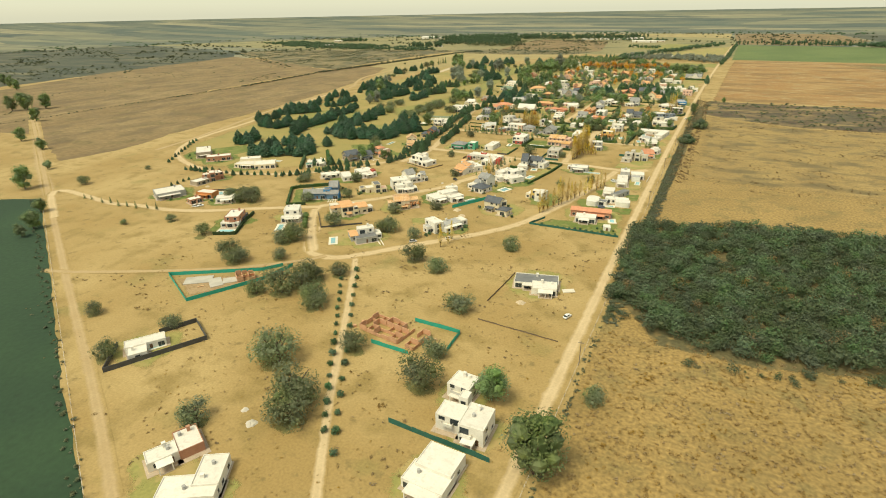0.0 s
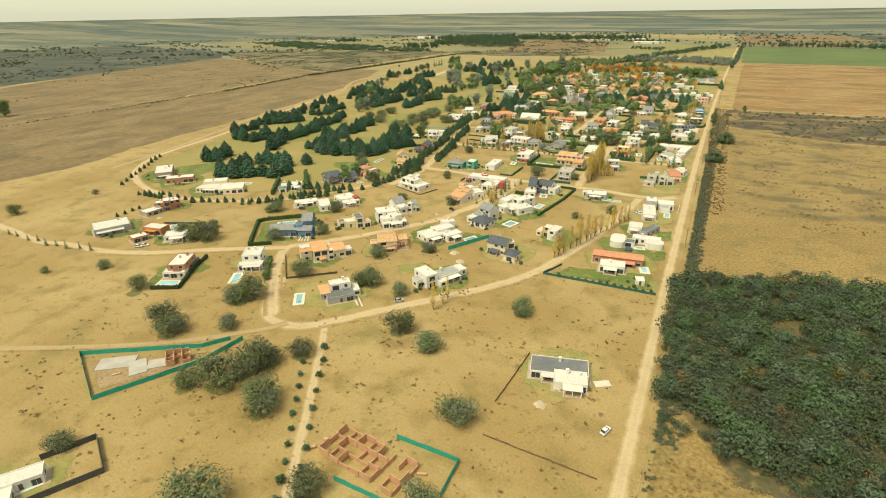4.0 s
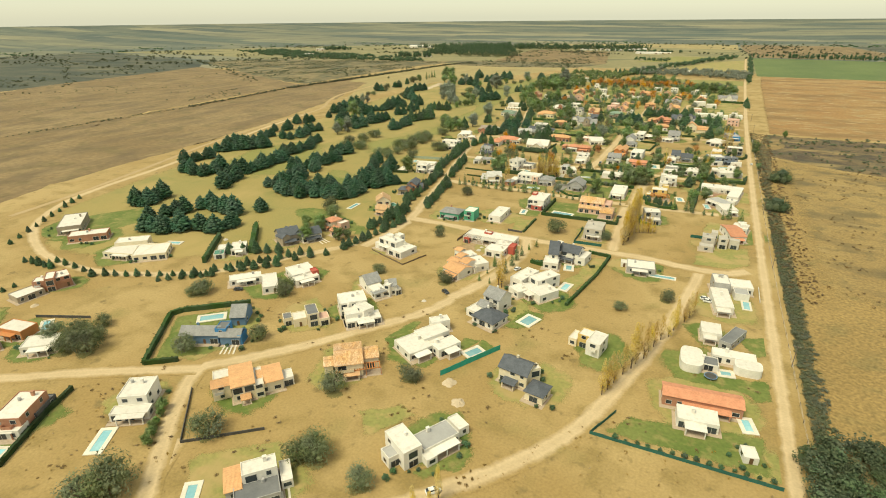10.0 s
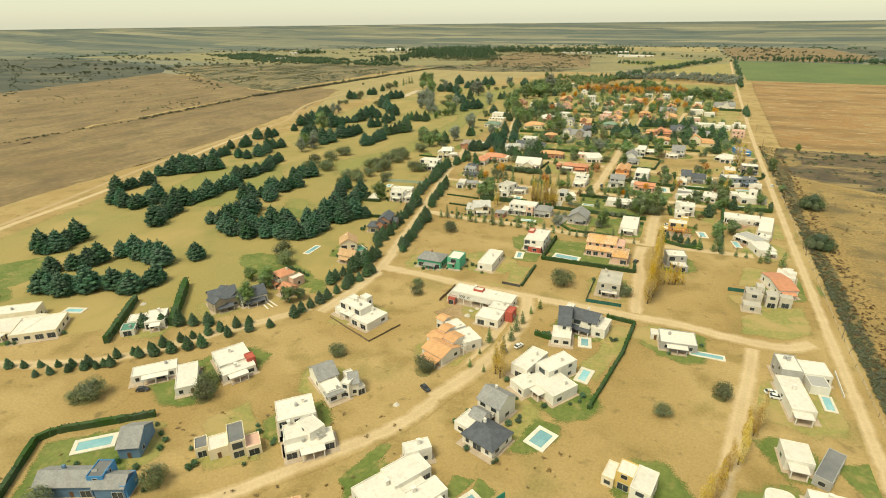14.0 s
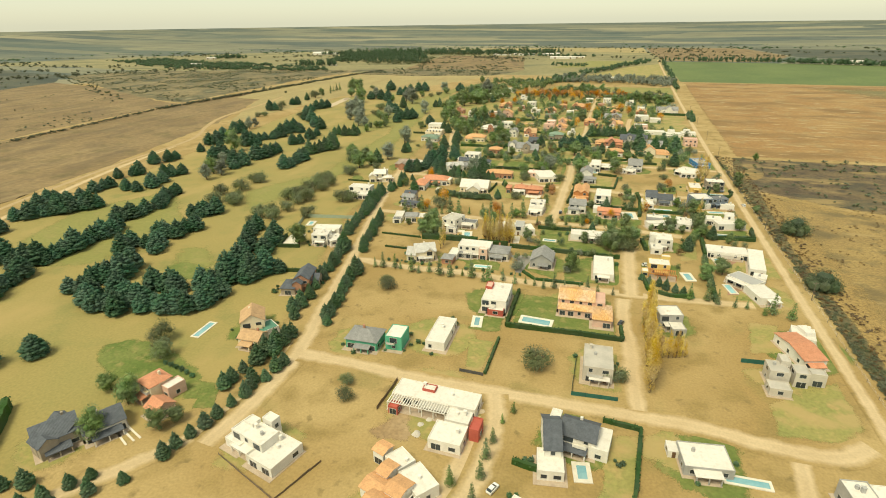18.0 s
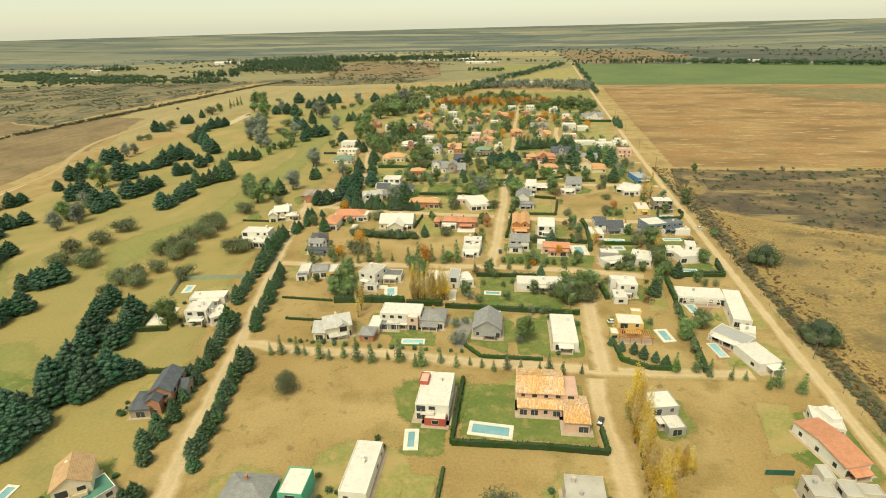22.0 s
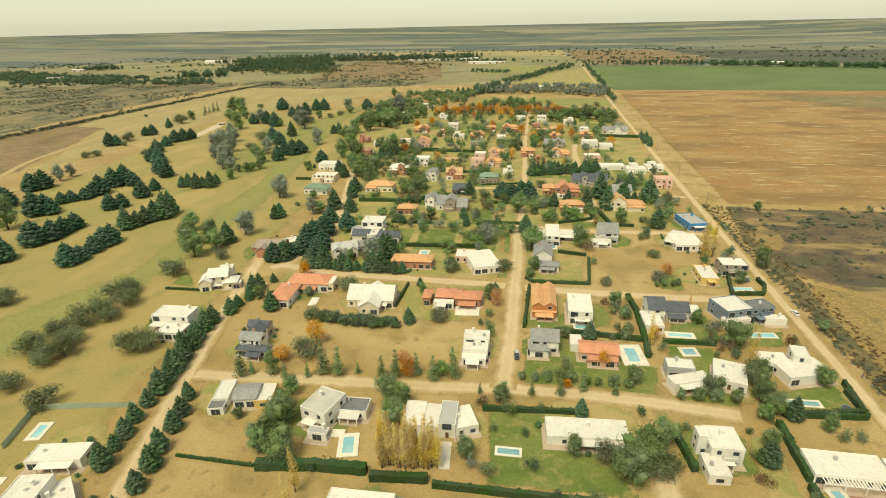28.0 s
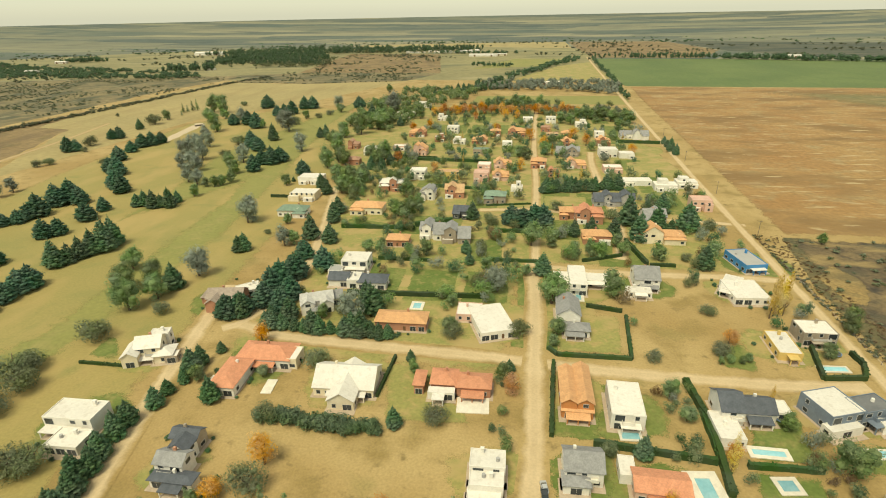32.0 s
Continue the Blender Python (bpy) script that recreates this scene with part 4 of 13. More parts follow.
patch("lawn", [(-37.0, 319.2), (-34.3, 326.6), (-2.3, 333.8), (-2.0, 318.9), (-11.8, 314.4), (-12.3, 319.3)], 0.06500, "lawn", "watered green garden lawn", soft=4.3)
patch("lawn", [(-192.7, 303.0), (-183.3, 318.8), (-167.9, 308.0), (-160.3, 296.5), (-173.7, 285.1)], 0.06514, "dry_lawn", "half-dry yellow-green lawn", soft=4.5)
patch("lawn", [(-31.8, 598.6), (-3.2, 605.4), (-2.8, 593.1), (-33.0, 588.6)], 0.06528, "lawn", "watered green garden lawn", soft=3.7)
patch("lawn", [(-17.8, 639.3), (-5.2, 639.0), (-10.0, 626.0), (-21.8, 624.7)], 0.06542, "lawn", "watered green garden lawn", soft=3.2)
patch("lawn", [(-110.3, 639.7), (-92.5, 641.6), (-94.1, 632.2), (-109.3, 630.6)], 0.06556, "lawn", "watered green garden lawn", soft=2.4)
patch("lawn", [(-168.5, 661.6), (-156.5, 665.2), (-128.7, 632.1), (-161.3, 629.5)], 0.06570, "dry_lawn", "half-dry yellow-green lawn", soft=4.5)
patch("pool_deck", [(-31.3, 561.0), (-17.4, 557.5), (-23.2, 546.1), (-29.4, 545.1), (-29.4, 556.5)], 0.06598, "deck", "reddish-brown paved pool deck")
patch("pool_deck", [(-26.7, 530.8), (-16.3, 524.5), (-20.5, 520.0), (-23.4, 522.0), (-24.0, 516.4), (-29.0, 515.8)], 0.06612, "deck", "reddish-brown paved pool deck")
patch("lawn", [(-17.0, 557.5), (-16.5, 545.2), (-9.4, 544.7), (-10.2, 540.2), (-14.1, 543.2), (-19.6, 542.7), (-22.3, 545.9)], 0.06626, "lawn", "watered green garden lawn", soft=2.8)
patch("lawn", [(-18.5, 522.4), (-16.5, 512.3), (-28.5, 510.4), (-23.4, 516.6), (-19.3, 520.5)], 0.06640, "lawn", "watered green garden lawn", soft=2.6)
patch("bare_soil", [(-189.0, 144.7), (-164.8, 133.4), (-145.6, 160.2), (-150.6, 168.0)], 0.06654, "soil", "bare trampled building soil", soft=4.5)
patch("bare_soil", [(-153.5, 390.9), (-142.1, 410.7), (-134.8, 390.0), (-146.4, 388.4)], 0.06668, "soil", "bare trampled building soil", soft=4.1)
patch("lawn", [(-267.5, 399.0), (-266.4, 411.6), (-243.5, 406.8), (-242.1, 395.7), (-255.6, 393.1)], 0.0668, "lawn", "watered green garden lawn", soft=3.5)
patch("lawn", [(-211.4, 385.3), (-217.1, 397.5), (-207.9, 398.1), (-202.5, 387.6)], 0.0669, "lawn", "watered green garden lawn", soft=2.5)
patch("sand_bunker", [(-479, 1002), (-487, 1069), (-492, 1101), (-503, 1090), (-494, 1028)], 0.08, "sand", "pale sand bunker on the golf course")
patch("sand_bunker", [(-508, 1101), (-499, 1108), (-491, 1090), (-496, 1083)], 0.08, "sand", "pale sand bunker on the golf course")

# ---------------- houses
WALL_WORDS = {"white": "white-painted", "cream": "cream-painted", "grey": "grey rendered", "concrete": "unfinished grey concrete", "brick": "brown brick", "stone": "stone-faced", "dark": "dark rendered", "blue": "blue-painted",
              "brightblue": "bright blue", "greyblue": "blue-grey rendered", "red": "red-painted", "pink": "pink-painted", "yellow": "yellow-painted", "green": "green-painted", "orange": "orange-brown"}
ROOF_WORDS = {"white": "pale", "darkflat": "dark grey", "greyflat": "grey", "concrete": "bare concrete", "pink": "pinkish", "red": "red", "greenflat": "green", "tile": "orange tiled", "tilepile": "mottled terracotta tiled",
              "redtile": "red tiled", "brown": "brown tiled", "greybrown": "weathered grey-brown tiled", "tan": "tan tiled", "grey": "grey shingled", "slate": "dark slate", "palegrey": "pale grey shingled", "greenr": "green shingled"}
SHAPES = {"flat": "flat", "round": "rounded flat", "gable": "gabled", "gabled": "gabled", "hip": "hipped", "tile": "low-pitched"}
WINDOWS = {}


def window_meshes(w, h):
    """Frame and pane of a window of that size, lying in the xz plane with its foot at the origin."""
    if (w, h) not in WINDOWS:
        t = 0.09
        xs, zs = (-w / 2 - t, -w / 2, -0.03, 0.03, w / 2, w / 2 + t), (-t, 0, h, h + t)
        vs = [(x, y, z) for y in (-0.07, 0.02) for z in zs for x in xs]
        at = lambda i, k, back=0: back * 24 + k * 6 + i
        cells = [(i, k) for k in range(3) for i in range(5) if not (k == 1 and i in (1, 3))]
        fs = [(at(i, k), at(i + 1, k), at(i + 1, k + 1), at(i, k + 1)) for i, k in cells]
        for i, k in cells:
            for (a, b), (di, dk) in ((((0, 0), (1, 0)), (0, -1)), (((1, 0), (1, 1)), (1, 0)), (((1, 1), (0, 1)), (0, 1)), (((0, 1), (0, 0)), (-1, 0))):
                if (i + di, k + dk) not in cells:
                    p, q = (i + a[0], k + a[1]), (i + b[0], k + b[1])
                    fs.append((at(*q), at(*p), at(*p, 1), at(*q, 1)))
        WINDOWS[w, h] = (mesh_of("window", vs, fs, "frame"), Build().box(-w / 2, -0.03, 0, w / 2, 0.02, h).mesh("pane", "glass_dark"))
    return WINDOWS[w, h]


FAR_WINDOWS = {}


def far_window(w, h):
    """Frame and pane in one mesh, for houses that stay far off."""
    if (w, h) not in FAR_WINDOWS:
        t = 0.09
        o = [(-w / 2 - t, -t), (w / 2 + t, -t), (w / 2 + t, h + t), (-w / 2 - t, h + t)]
        i = [(-w / 2, 0), (w / 2, 0), (w / 2, h), (-w / 2, h)]
        vs = [(x, 0.02, z) for x, z in o] + [(x, -0.07, z) for x, z in o] + [(x, -0.07, z) for x, z in i] + [(x, -0.02, z) for x, z in i]
        fs = [(4 * g + k, 4 * g + (k + 1) % 4, 4 * g + 4 + (k + 1) % 4, 4 * g + 4 + k) for g in range(3) for k in range(4)] + [(12, 13, 14, 15)]
        FAR_WINDOWS[w, h] = mesh_of("window", vs, fs, "frame", False, ("glass_dark",), [0] * 12 + [1])
    return FAR_WINDOWS[w, h]


DOOR = Build().box(-0.5, -0.06, 0, 0.5, 0.02, 2.1).mesh("door", "door_wood")


def slab(p, q, r, s, t):
    """A flat plate with the corners p, q, r, s, and the thickness t below them."""
    top = [Vector(v) for v in (p, q, r, s)]
    low = [v - Vector((0, 0, t)) for v in top]
    return top + low, [(0, 1, 2, 3), (7, 6, 5, 4), (0, 4, 5, 1), (1, 5, 6, 2), (2, 6, 7, 3), (3, 7, 4, 0)]


def volume(root, cx, cy, w, d, h, roof, wall, cover, turn, near, door, seed):
    """One block of a house: walls, roof, windows. w runs along local x, d along local y, the front faces -y."""
    r = random.Random(seed)
    m = pose(cx, cy, 0, 0, 0, turn)
    if roof == "pergola":
        post = Build().box(-0.12, -0.12, -0.2, 0.12, 0.12, h - 0.3).mesh("post", "wall_" + wall)
        beam = Build().box(-w / 2, -0.1, h - 0.3, w / 2, 0.1, h - 0.02).mesh("beam", "wall_" + wall)
        rafter = Build().box(-0.13, -d / 2 - 0.25, h, 0.13, d / 2, h + 0.2).mesh("rafter", "wall_" + wall)
        for k in range(max(2, int(w / 4)) + 1):
            part("post", post, root, m @ pose(-w / 2 + 0.15 + (w - 0.3) * k / max(2, int(w / 4)), -d / 2 + 0.15, 0))
        for yy in (-d / 2 + 0.15, d / 2 - 0.15):
            part("beam", beam, root, m @ pose(0, yy, 0))
        n = max(3, int(w / 0.85))
        for k in range(n):
            part("rafter", rafter, root, m @ pose(-w / 2 + w * (k + 0.5) / n, 0, 0.004))
        part("terrace", Build().box(-w / 2 - 0.2, -d / 2 - 0.4, -0.2, w / 2 + 0.2, d / 2, 0.14).mesh("terrace", "paving"), root, m)
        return
    x, y = w / 2, d / 2
    b = Build()
    lo = -0.3
    if roof in ("flat", "tile"):
        ph, t = (0.32, 0.18) if roof == "flat" else (0.0, 0.2)
        if roof == "flat":
            o = [(-x, -y), (x, -y), (x, y), (-x, y)]
            i = [(-x + t, -y + t), (x - t, -y + t), (x - t, y - t), (-x + t, y - t)]
            vs = [(*p, lo) for p in o] + [(*p, h) for p in o] + [(*p, h) for p in i] + [(*p, h - ph) for p in i]
            fs = [(0, 1, 5, 4), (1, 2, 6, 5), (2, 3, 7, 6), (3, 0, 4, 7)] + [(4 + k, 4 + (k + 1) % 4, 8 + (k + 1) % 4, 8 + k) for k in range(4)] + [(8 + k, 8 + (k + 1) % 4, 12 + (k + 1) % 4, 12 + k) for k in range(4)]
            b.add(vs, fs)
            rb = Build().box(-x + t + 0.004, -y + t + 0.004, h - ph - 0.15, x - t - 0.004, y - t - 0.004, h - ph + 0.03)
        else:
            rise = min(d, w) * 0.16
            b.add([(-x, -y, lo), (x, -y, lo), (x, y, lo), (-x, y, lo), (-x, -y, h), (x, -y, h), (x, y, h), (-x, y, h), (-x, 0, h + rise), (x, 0, h + rise)],
                  [(0, 1, 5, 4), (2, 3, 7, 6), (1, 2, 6, 9, 5), (3, 0, 4, 8, 7)])
            e = 0.35
            k = rise / y * e
            rb = Build()
            rb.add(*slab((-x - e, -y - e, h - k + 0.12), (x + e, -y - e, h - k + 0.12), (x + e, 0, h + rise + 0.12), (-x - e, 0, h + rise + 0.12), 0.14))
            rb.add(*slab((x + e, y + e, h - k + 0.12), (-x - e, y + e, h - k + 0.12), (-x - e, 0, h + rise + 0.121), (x + e, 0, h + rise + 0.121), 0.14))
    elif roof == "round":
        n = 32
        bow = lambda c: math.copysign(abs(c) ** 0.55, c)
        ring = [(x * bow(math.cos(6.2832 * k / n)), y * bow(math.sin(6.2832 * k / n))) for k in range(n)]
        b.add([(*p, lo) for p in ring] + [(*p, h) for p in ring] + [(p[0] * 0.95, p[1] * 0.95, h) for p in ring] + [(p[0] * 0.95, p[1] * 0.95, h - 0.3) for p in ring],
              [(j * n + k, j * n + (k + 1) % n, (j + 1) * n + (k + 1) % n, (j + 1) * n + k) for j in range(3) for k in range(n)])
        rb = Build().add([(p[0] * 0.949, p[1] * 0.949, h - 0.22) for p in ring] + [(p[0] * 0.949, p[1] * 0.949, h - 0.4) for p in ring] + [(0, 0, h - 0.05)],
                         [(k, (k + 1) % n, 2 * n) for k in range(n)] + [(n + k, n + (k + 1) % n, (k + 1) % n, k) for k in range(n)])
    elif roof in ("gable", "gabled"):
        e = 0.4
        if roof == "gable":
            rise = d * 0.30
            b.add([(-x, -y, lo), (x, -y, lo), (x, y, lo), (-x, y, lo), (-x, -y, h), (x, -y, h), (x, y, h), (-x, y, h), (-x, 0, h + rise), (x, 0, h + rise)],
                  [(0, 1, 5, 4), (2, 3, 7, 6), (1, 2, 6, 9, 5), (3, 0, 4, 8, 7)])
            k = rise / y * e
            rb = Build()
            rb.add(*slab((-x - e, -y - e, h - k + 0.15), (x + e, -y - e, h - k + 0.15), (x + e, 0, h + rise + 0.15), (-x - e, 0, h + rise + 0.15), 0.16))
            rb.add(*slab((x + e, y + e, h - k + 0.15), (-x - e, y + e, h - k + 0.15), (-x - e, 0, h + rise + 0.151), (x + e, 0, h + rise + 0.151), 0.16))
        else:
            rise = w * 0.32
            b.add([(-x, -y, lo), (x, -y, lo), (x, y, lo), (-x, y, lo), (-x, -y, h), (x, -y, h), (x, y, h), (-x, y, h), (0, -y, h + rise), (0, y, h + rise)],
                  [(0, 1, 5, 8, 4), (2, 3, 7, 9, 6), (1, 2, 6, 5), (3, 0, 4, 7)])
            k = rise / x * e
            rb = Build()
            rb.add(*slab((x + e, -y - e, h - k + 0.15), (x + e, y + e, h - k + 0.15), (0, y + e, h + rise + 0.15), (0, -y - e, h + rise + 0.15), 0.16))
            rb.add(*slab((-x - e, y + e, h - k + 0.15), (-x - e, -y - e, h - k + 0.15), (0, -y - e, h + rise + 0.151), (0, y + e, h + rise + 0.151), 0.16))
    else:
        b.box(-x, -y, lo, x, y, h)
        e = 0.5
        s = min(x, y)
        rise, X, Y = s * 0.5, x + e, y + e
        rx, ry = x - s, y - s
        rb = Build().add([(-X, -Y, h - 0.02), (X, -Y, h - 0.02), (X, Y, h - 0.02), (-X, Y, h - 0.02), (-X, -Y, h + 0.14), (X, -Y, h + 0.14), (X, Y, h + 0.14), (-X, Y, h + 0.14),
                          (-rx - 0.05, -ry, h + rise), (rx + 0.05, -ry, h + rise), (rx + 0.05, ry, h + rise), (-rx - 0.05, ry, h + rise)],
                         [(3, 2, 1, 0), (0, 1, 5, 4), (1, 2, 6, 5), (2, 3, 7, 6), (3, 0, 4, 7), (4, 5, 9, 8), (5, 6, 10, 9), (6, 7, 11, 10), (7, 4, 8, 11), (8, 9, 10, 11)])
    body = part("wall", b.mesh("wall", "wall_" + wall), root, m)
    part("roof", rb.mesh("roof", "roof_" + cover), root, m)
    if cover == "tilepile" and roof == "tile":
        q = random.Random(seed + 5)
        e, rise = 0.35, min(d, w) * 0.16
        vs, fs = [], []
        for k in range(int((w + 2 * e) / 0.42)):
            tx = -x - e + 0.42 * (k + 0.5)
            for side in (-1, 1):
                for j in range(int((y + e) / 0.55)):
                    if q.random() < 0.12:
                        continue
                    v0 = (y + e) * (1 - (j + q.uniform(-0.1, 0.1)) * 0.55 / (y + e))
                    v1 = max(0.0, v0 - 0.62)
                    z0, z1 = (h + rise * (1 - v / y) + 0.13 + q.uniform(0, 0.07) for v in (v0, v1))
                    i = len(vs)
                    wide = q.uniform(0.15, 0.19)
                    vs += [(tx - wide, side * v0, z0), (tx, side * v0, z0 + 0.11), (tx + wide, side * v0, z0), (tx - wide, side * v1, z1), (tx, side * v1, z1 + 0.11), (tx + wide, side * v1, z1)]
                    fs += [(i, i + 1, i + 4, i + 3), (i + 1, i + 2, i + 5, i + 4), (i, i + 2, i + 1)]
        tagged(part("roof_tiles", mesh_of("roof_tiles", vs, fs, "clay_tiles"), root, m), kind="stuff")
    if roof == "round":
        return
    for level in range(2 if h > 5 else 1):
        z = 3.1 * level
        for side, length, off in ((0, w, y), (90, d, x), (-90, d, x)):
            n = max(1, int(length / (3.4 if side == 0 else 4.6)))
            for k in range(n):
                if r.random() < ((0.12 if near else 0.25) if side == 0 else 0.35 if near else 0.93):
                    continue
                s = (k + 0.5) / n * length - length / 2
                place = pose(0, 0, 0, 0, 0, side) @ pose(s, -off, 0)
                if door and side == 0 and level == 0 and k == n // 2:
                    part("door", DOOR, root, m @ place @ pose(0, 0, 0.05))
                    continue
                tall = side == 0 and near and r.random() < (0.6 if level == 0 else 0.35)
                ww, hh, zz = ((2.8, 2.2, 0.08) if length / n > 3.5 else (2.2, 2.1, 0.08)) if tall else r.choice(((1.6, 1.3, 0.9), (1.2, 1.4, 0.9), (2.0, 1.3, 0.9)))
                if tall and level == 0:
                    fr, pa = window_meshes(ww, hh)
                    part("pane", pa, part("window", fr, root, m @ place @ pose(0, 0, z + zz)))
                else:
                    part("window", far_window(ww, hh), root, m @ place @ pose(0, 0, z + zz))
    if near and w > 6:
        part("apron", Build().box(-x - r.uniform(0.5, 1.2), -y - r.uniform(1.0, 2.2), -0.2, x + r.uniform(0.4, 1.2), y + 0.5, 0.13).mesh("apron", "paving"), root, m)
    if near and h > 5 and roof != "round" and w > 5 and r.random() < 0.6:
        bw, bx = w * r.uniform(0.35, 0.55), r.uniform(-0.2, 0.2) * w
        bal = part("balcony", Build().box(bx - bw / 2, -y - 1.3, 2.85, bx + bw / 2, -y + 0.002, 3.03).mesh("balcony", "wall_" + wall), root, m)
        part("railing", Build().box(bx - bw / 2, -y - 1.3, 3.03, bx + bw / 2, -y - 1.22, 3.95).box(bx - bw / 2, -y - 1.22, 3.03, bx - bw / 2 + 0.08, -y, 3.95).box(bx + bw / 2 - 0.08, -y - 1.22, 3.03, bx + bw / 2, -y, 3.95).mesh("railing", r.choice(("wall_" + wall, "frame"))), bal)
    if near and roof != "round" and w > (7 if door else 8.5) and r.random() < (0.85 if door else 0.5):
        pw, px = w * r.uniform(0.4, 0.75), r.uniform(-0.1, 0.1) * w
        deep = r.uniform(2.4, 3.4)
        slope = 0.0 if roof == "flat" else 0.5
        cap = Build().add(*slab((px - pw / 2 - 0.2, -y - deep, 2.75 - slope), (px + pw / 2 + 0.2, -y - deep, 2.75 - slope), (px + pw / 2 + 0.2, -y + 0.002, 2.75), (px - pw / 2 - 0.2, -y + 0.002, 2.75), 0.2))
        part("porch_roof", cap.mesh("porch_roof", "roof_" + cover if slope else "roof_white" if r.random() < 0.6 else "wall_" + wall), root, m)
        post = Build().box(-0.15, -0.15, -0.2, 0.15, 0.15, 2.56 - slope).mesh("porch_post", "wall_" + wall)
        count = 2 if pw < 6 else 3
        for k in range(count):
            part("porch_post", post, root, m @ pose(px + (pw - 0.5) * (k / (count - 1) - 0.5), -y - deep + 0.3, 0))
        part("porch_floor", Build().box(px - pw / 2, -y - deep - 0.1, -0.2, px + pw / 2, -y - 0.002, 0.16).mesh("porch_floor", "paving"), root, m)
    if near and roof == "flat" and w > 5 and d > 5 and r.random() < 0.55:
        tx, ty = r.uniform(-0.3, 0.3) * w, r.uniform(-0.1, 0.3) * d
        part("water_tank", Build().tube((tx, ty, h - 0.35), (tx, ty, h + 0.75), 0.55, 0.5, 10).mesh("water_tank", r.choice(("roof_greyflat", "wall_white"))), root, m)
    if near and roof == "flat" and w > 6 and r.random() < 0.6:
        px, py = (r.random() - 0.5) * w * 0.6, y * (0.1 + 0.6 * r.random())
        ch = Build().box(px - 0.45, py - 0.4, h - 0.4, px + 0.45, py + 0.4, h + 1.3).box(px - 0.55, py - 0.5, h + 1.3, px + 0.55, py + 0.5, h + 1.42)
        part("chimney", ch.mesh("chimney", "wall_" + wall), root, m)
    elif roof in ("gable", "gabled", "hip") and w > 7:
        px = (r.random() - 0.5) * w * 0.5
        part("chimney", Build().box(px - 0.4, y * 0.4 - 0.35, h, px + 0.4, y * 0.4 + 0.35, h + min(w, d) * 0.16 + 1.4).mesh("chimney", "wall_" + ("brick" if r.random() < 0.4 else wall)), root, m)


def house(x, y, turn, *blocks, near=True, group="houses of the estate"):
    """blocks: (cx, cy, w, d, h, roof, wall, cover[, turn]) in the house's own axes; the first one is the main block."""
    c, q = math.cos(math.radians(turn)), math.sin(math.radians(turn))
    BUILT.extend((x + b[0] * c - b[1] * q, y + b[0] * q + b[1] * c, max(b[2], b[3]) * 0.55 + 1.5) for b in blocks)
    top = blocks[0]
    floors = "two-storey" if max(q[4] for q in blocks) > 5 else "single-storey"
    root = thing("house", pose(x, y, 0, 0, 0, turn), f"{WALL_WORDS[top[6]]} {floors} house with {ROOF_WORDS[top[7]]} {SHAPES[top[5]]} roof", "house", group)
    for k, q in enumerate(blocks):
        volume(root, *q[:8], q[8] if len(q) > 8 else 0, near, k == 0, int(abs(x * 7 + y * 13)) + k)
    return root


def pool(x, y, turn, w, d, kind="pool", t=0.75):
    """An in-ground pool: coping all round, a sunk basin and water a hand below the rim; or a paved terrace."""
    if kind != "pool":
        thing("terrace", pose(x, y, 0, 0, 0, turn), "pale paved terrace slab beside a house", "terrace", me=Build().box(-w / 2, -d / 2, -0.2, w / 2, d / 2, 0.28).mesh("terrace", "coping"))
        return
    BUILT.append((x, y, max(w, d) * 0.6 + 1.5))
    root = thing("swimming_pool", pose(x, y, 0, 0, 0, turn), "rectangular turquoise swimming pool with a pale stone coping", "pool", "garden pools")
    a, b = w / 2, d / 2
    if min(w, d) > 2.7 and t < 1:
        a, b, t = a - 0.4, b - 0.4, t + 0.5
    part("coping", Build().box(-a - t, -b - t, -0.3, a + t, -b, 0.3).box(-a - t, b, -0.3, a + t, b + t, 0.3).box(-a - t, -b, -0.3, -a, b, 0.3).box(a, -b, -0.3, a + t, b, 0.3).mesh("coping", "coping"), root)
    part("water", Build().box(-a, -b, -0.2, a, b, 0.2).mesh("water", "water"), root)


def drive_strips(x, y, *lines):
    """Narrow paved wheel strips leading to a garage."""
    root = thing("driveway", pose(x, y, 0), "pale paved wheel strips of a driveway", "driveway")
    for ax, ay, bx, by in lines:
        part("strip", Build().box(0, -0.3, -0.1, math.hypot(bx - ax, by - ay), 0.3, 0.16).mesh("strip", "coping"), root, pose(ax, ay, 0, 0, 0, math.degrees(math.atan2(by - ay, bx - ax))))


def heap(x, y, size, kind):
    """A lumpy low mound of sand or rubble."""
    q = random.Random(int(abs(x * 5 + y)))
    n, vs, fs = 14, [(0, 0, size * 0.42)], []
    for k, (rr, z) in enumerate(((0.35, 0.34), (0.7, 0.16), (1.0, -0.03))):
        for i in range(n):
            a, s = 6.2832 * i / n, size * rr * q.uniform(0.82, 1.15)
            vs.append((s * math.cos(a), s * math.sin(a), size * z * (q.uniform(0.75, 1.25) if z > 0 else 1)))
    fs += [(0, 1 + i, 1 + (i + 1) % n) for i in range(n)]
    fs += [(1 + k * n + i, 1 + (k + 1) * n + i, 1 + (k + 1) * n + (i + 1) % n, 1 + k * n + (i + 1) % n) for k in range(2) for i in range(n)]
    thing("sand_mound" if kind == "sand" else "rubble_mound", pose(x, y, 0), "low pale mound of building sand on dry ground" if kind == "sand" else "low mound of pale rubble on dry ground", "mound", me=mesh_of("mound", vs, fs, "sand" if kind == "sand" else "wall_concrete"))


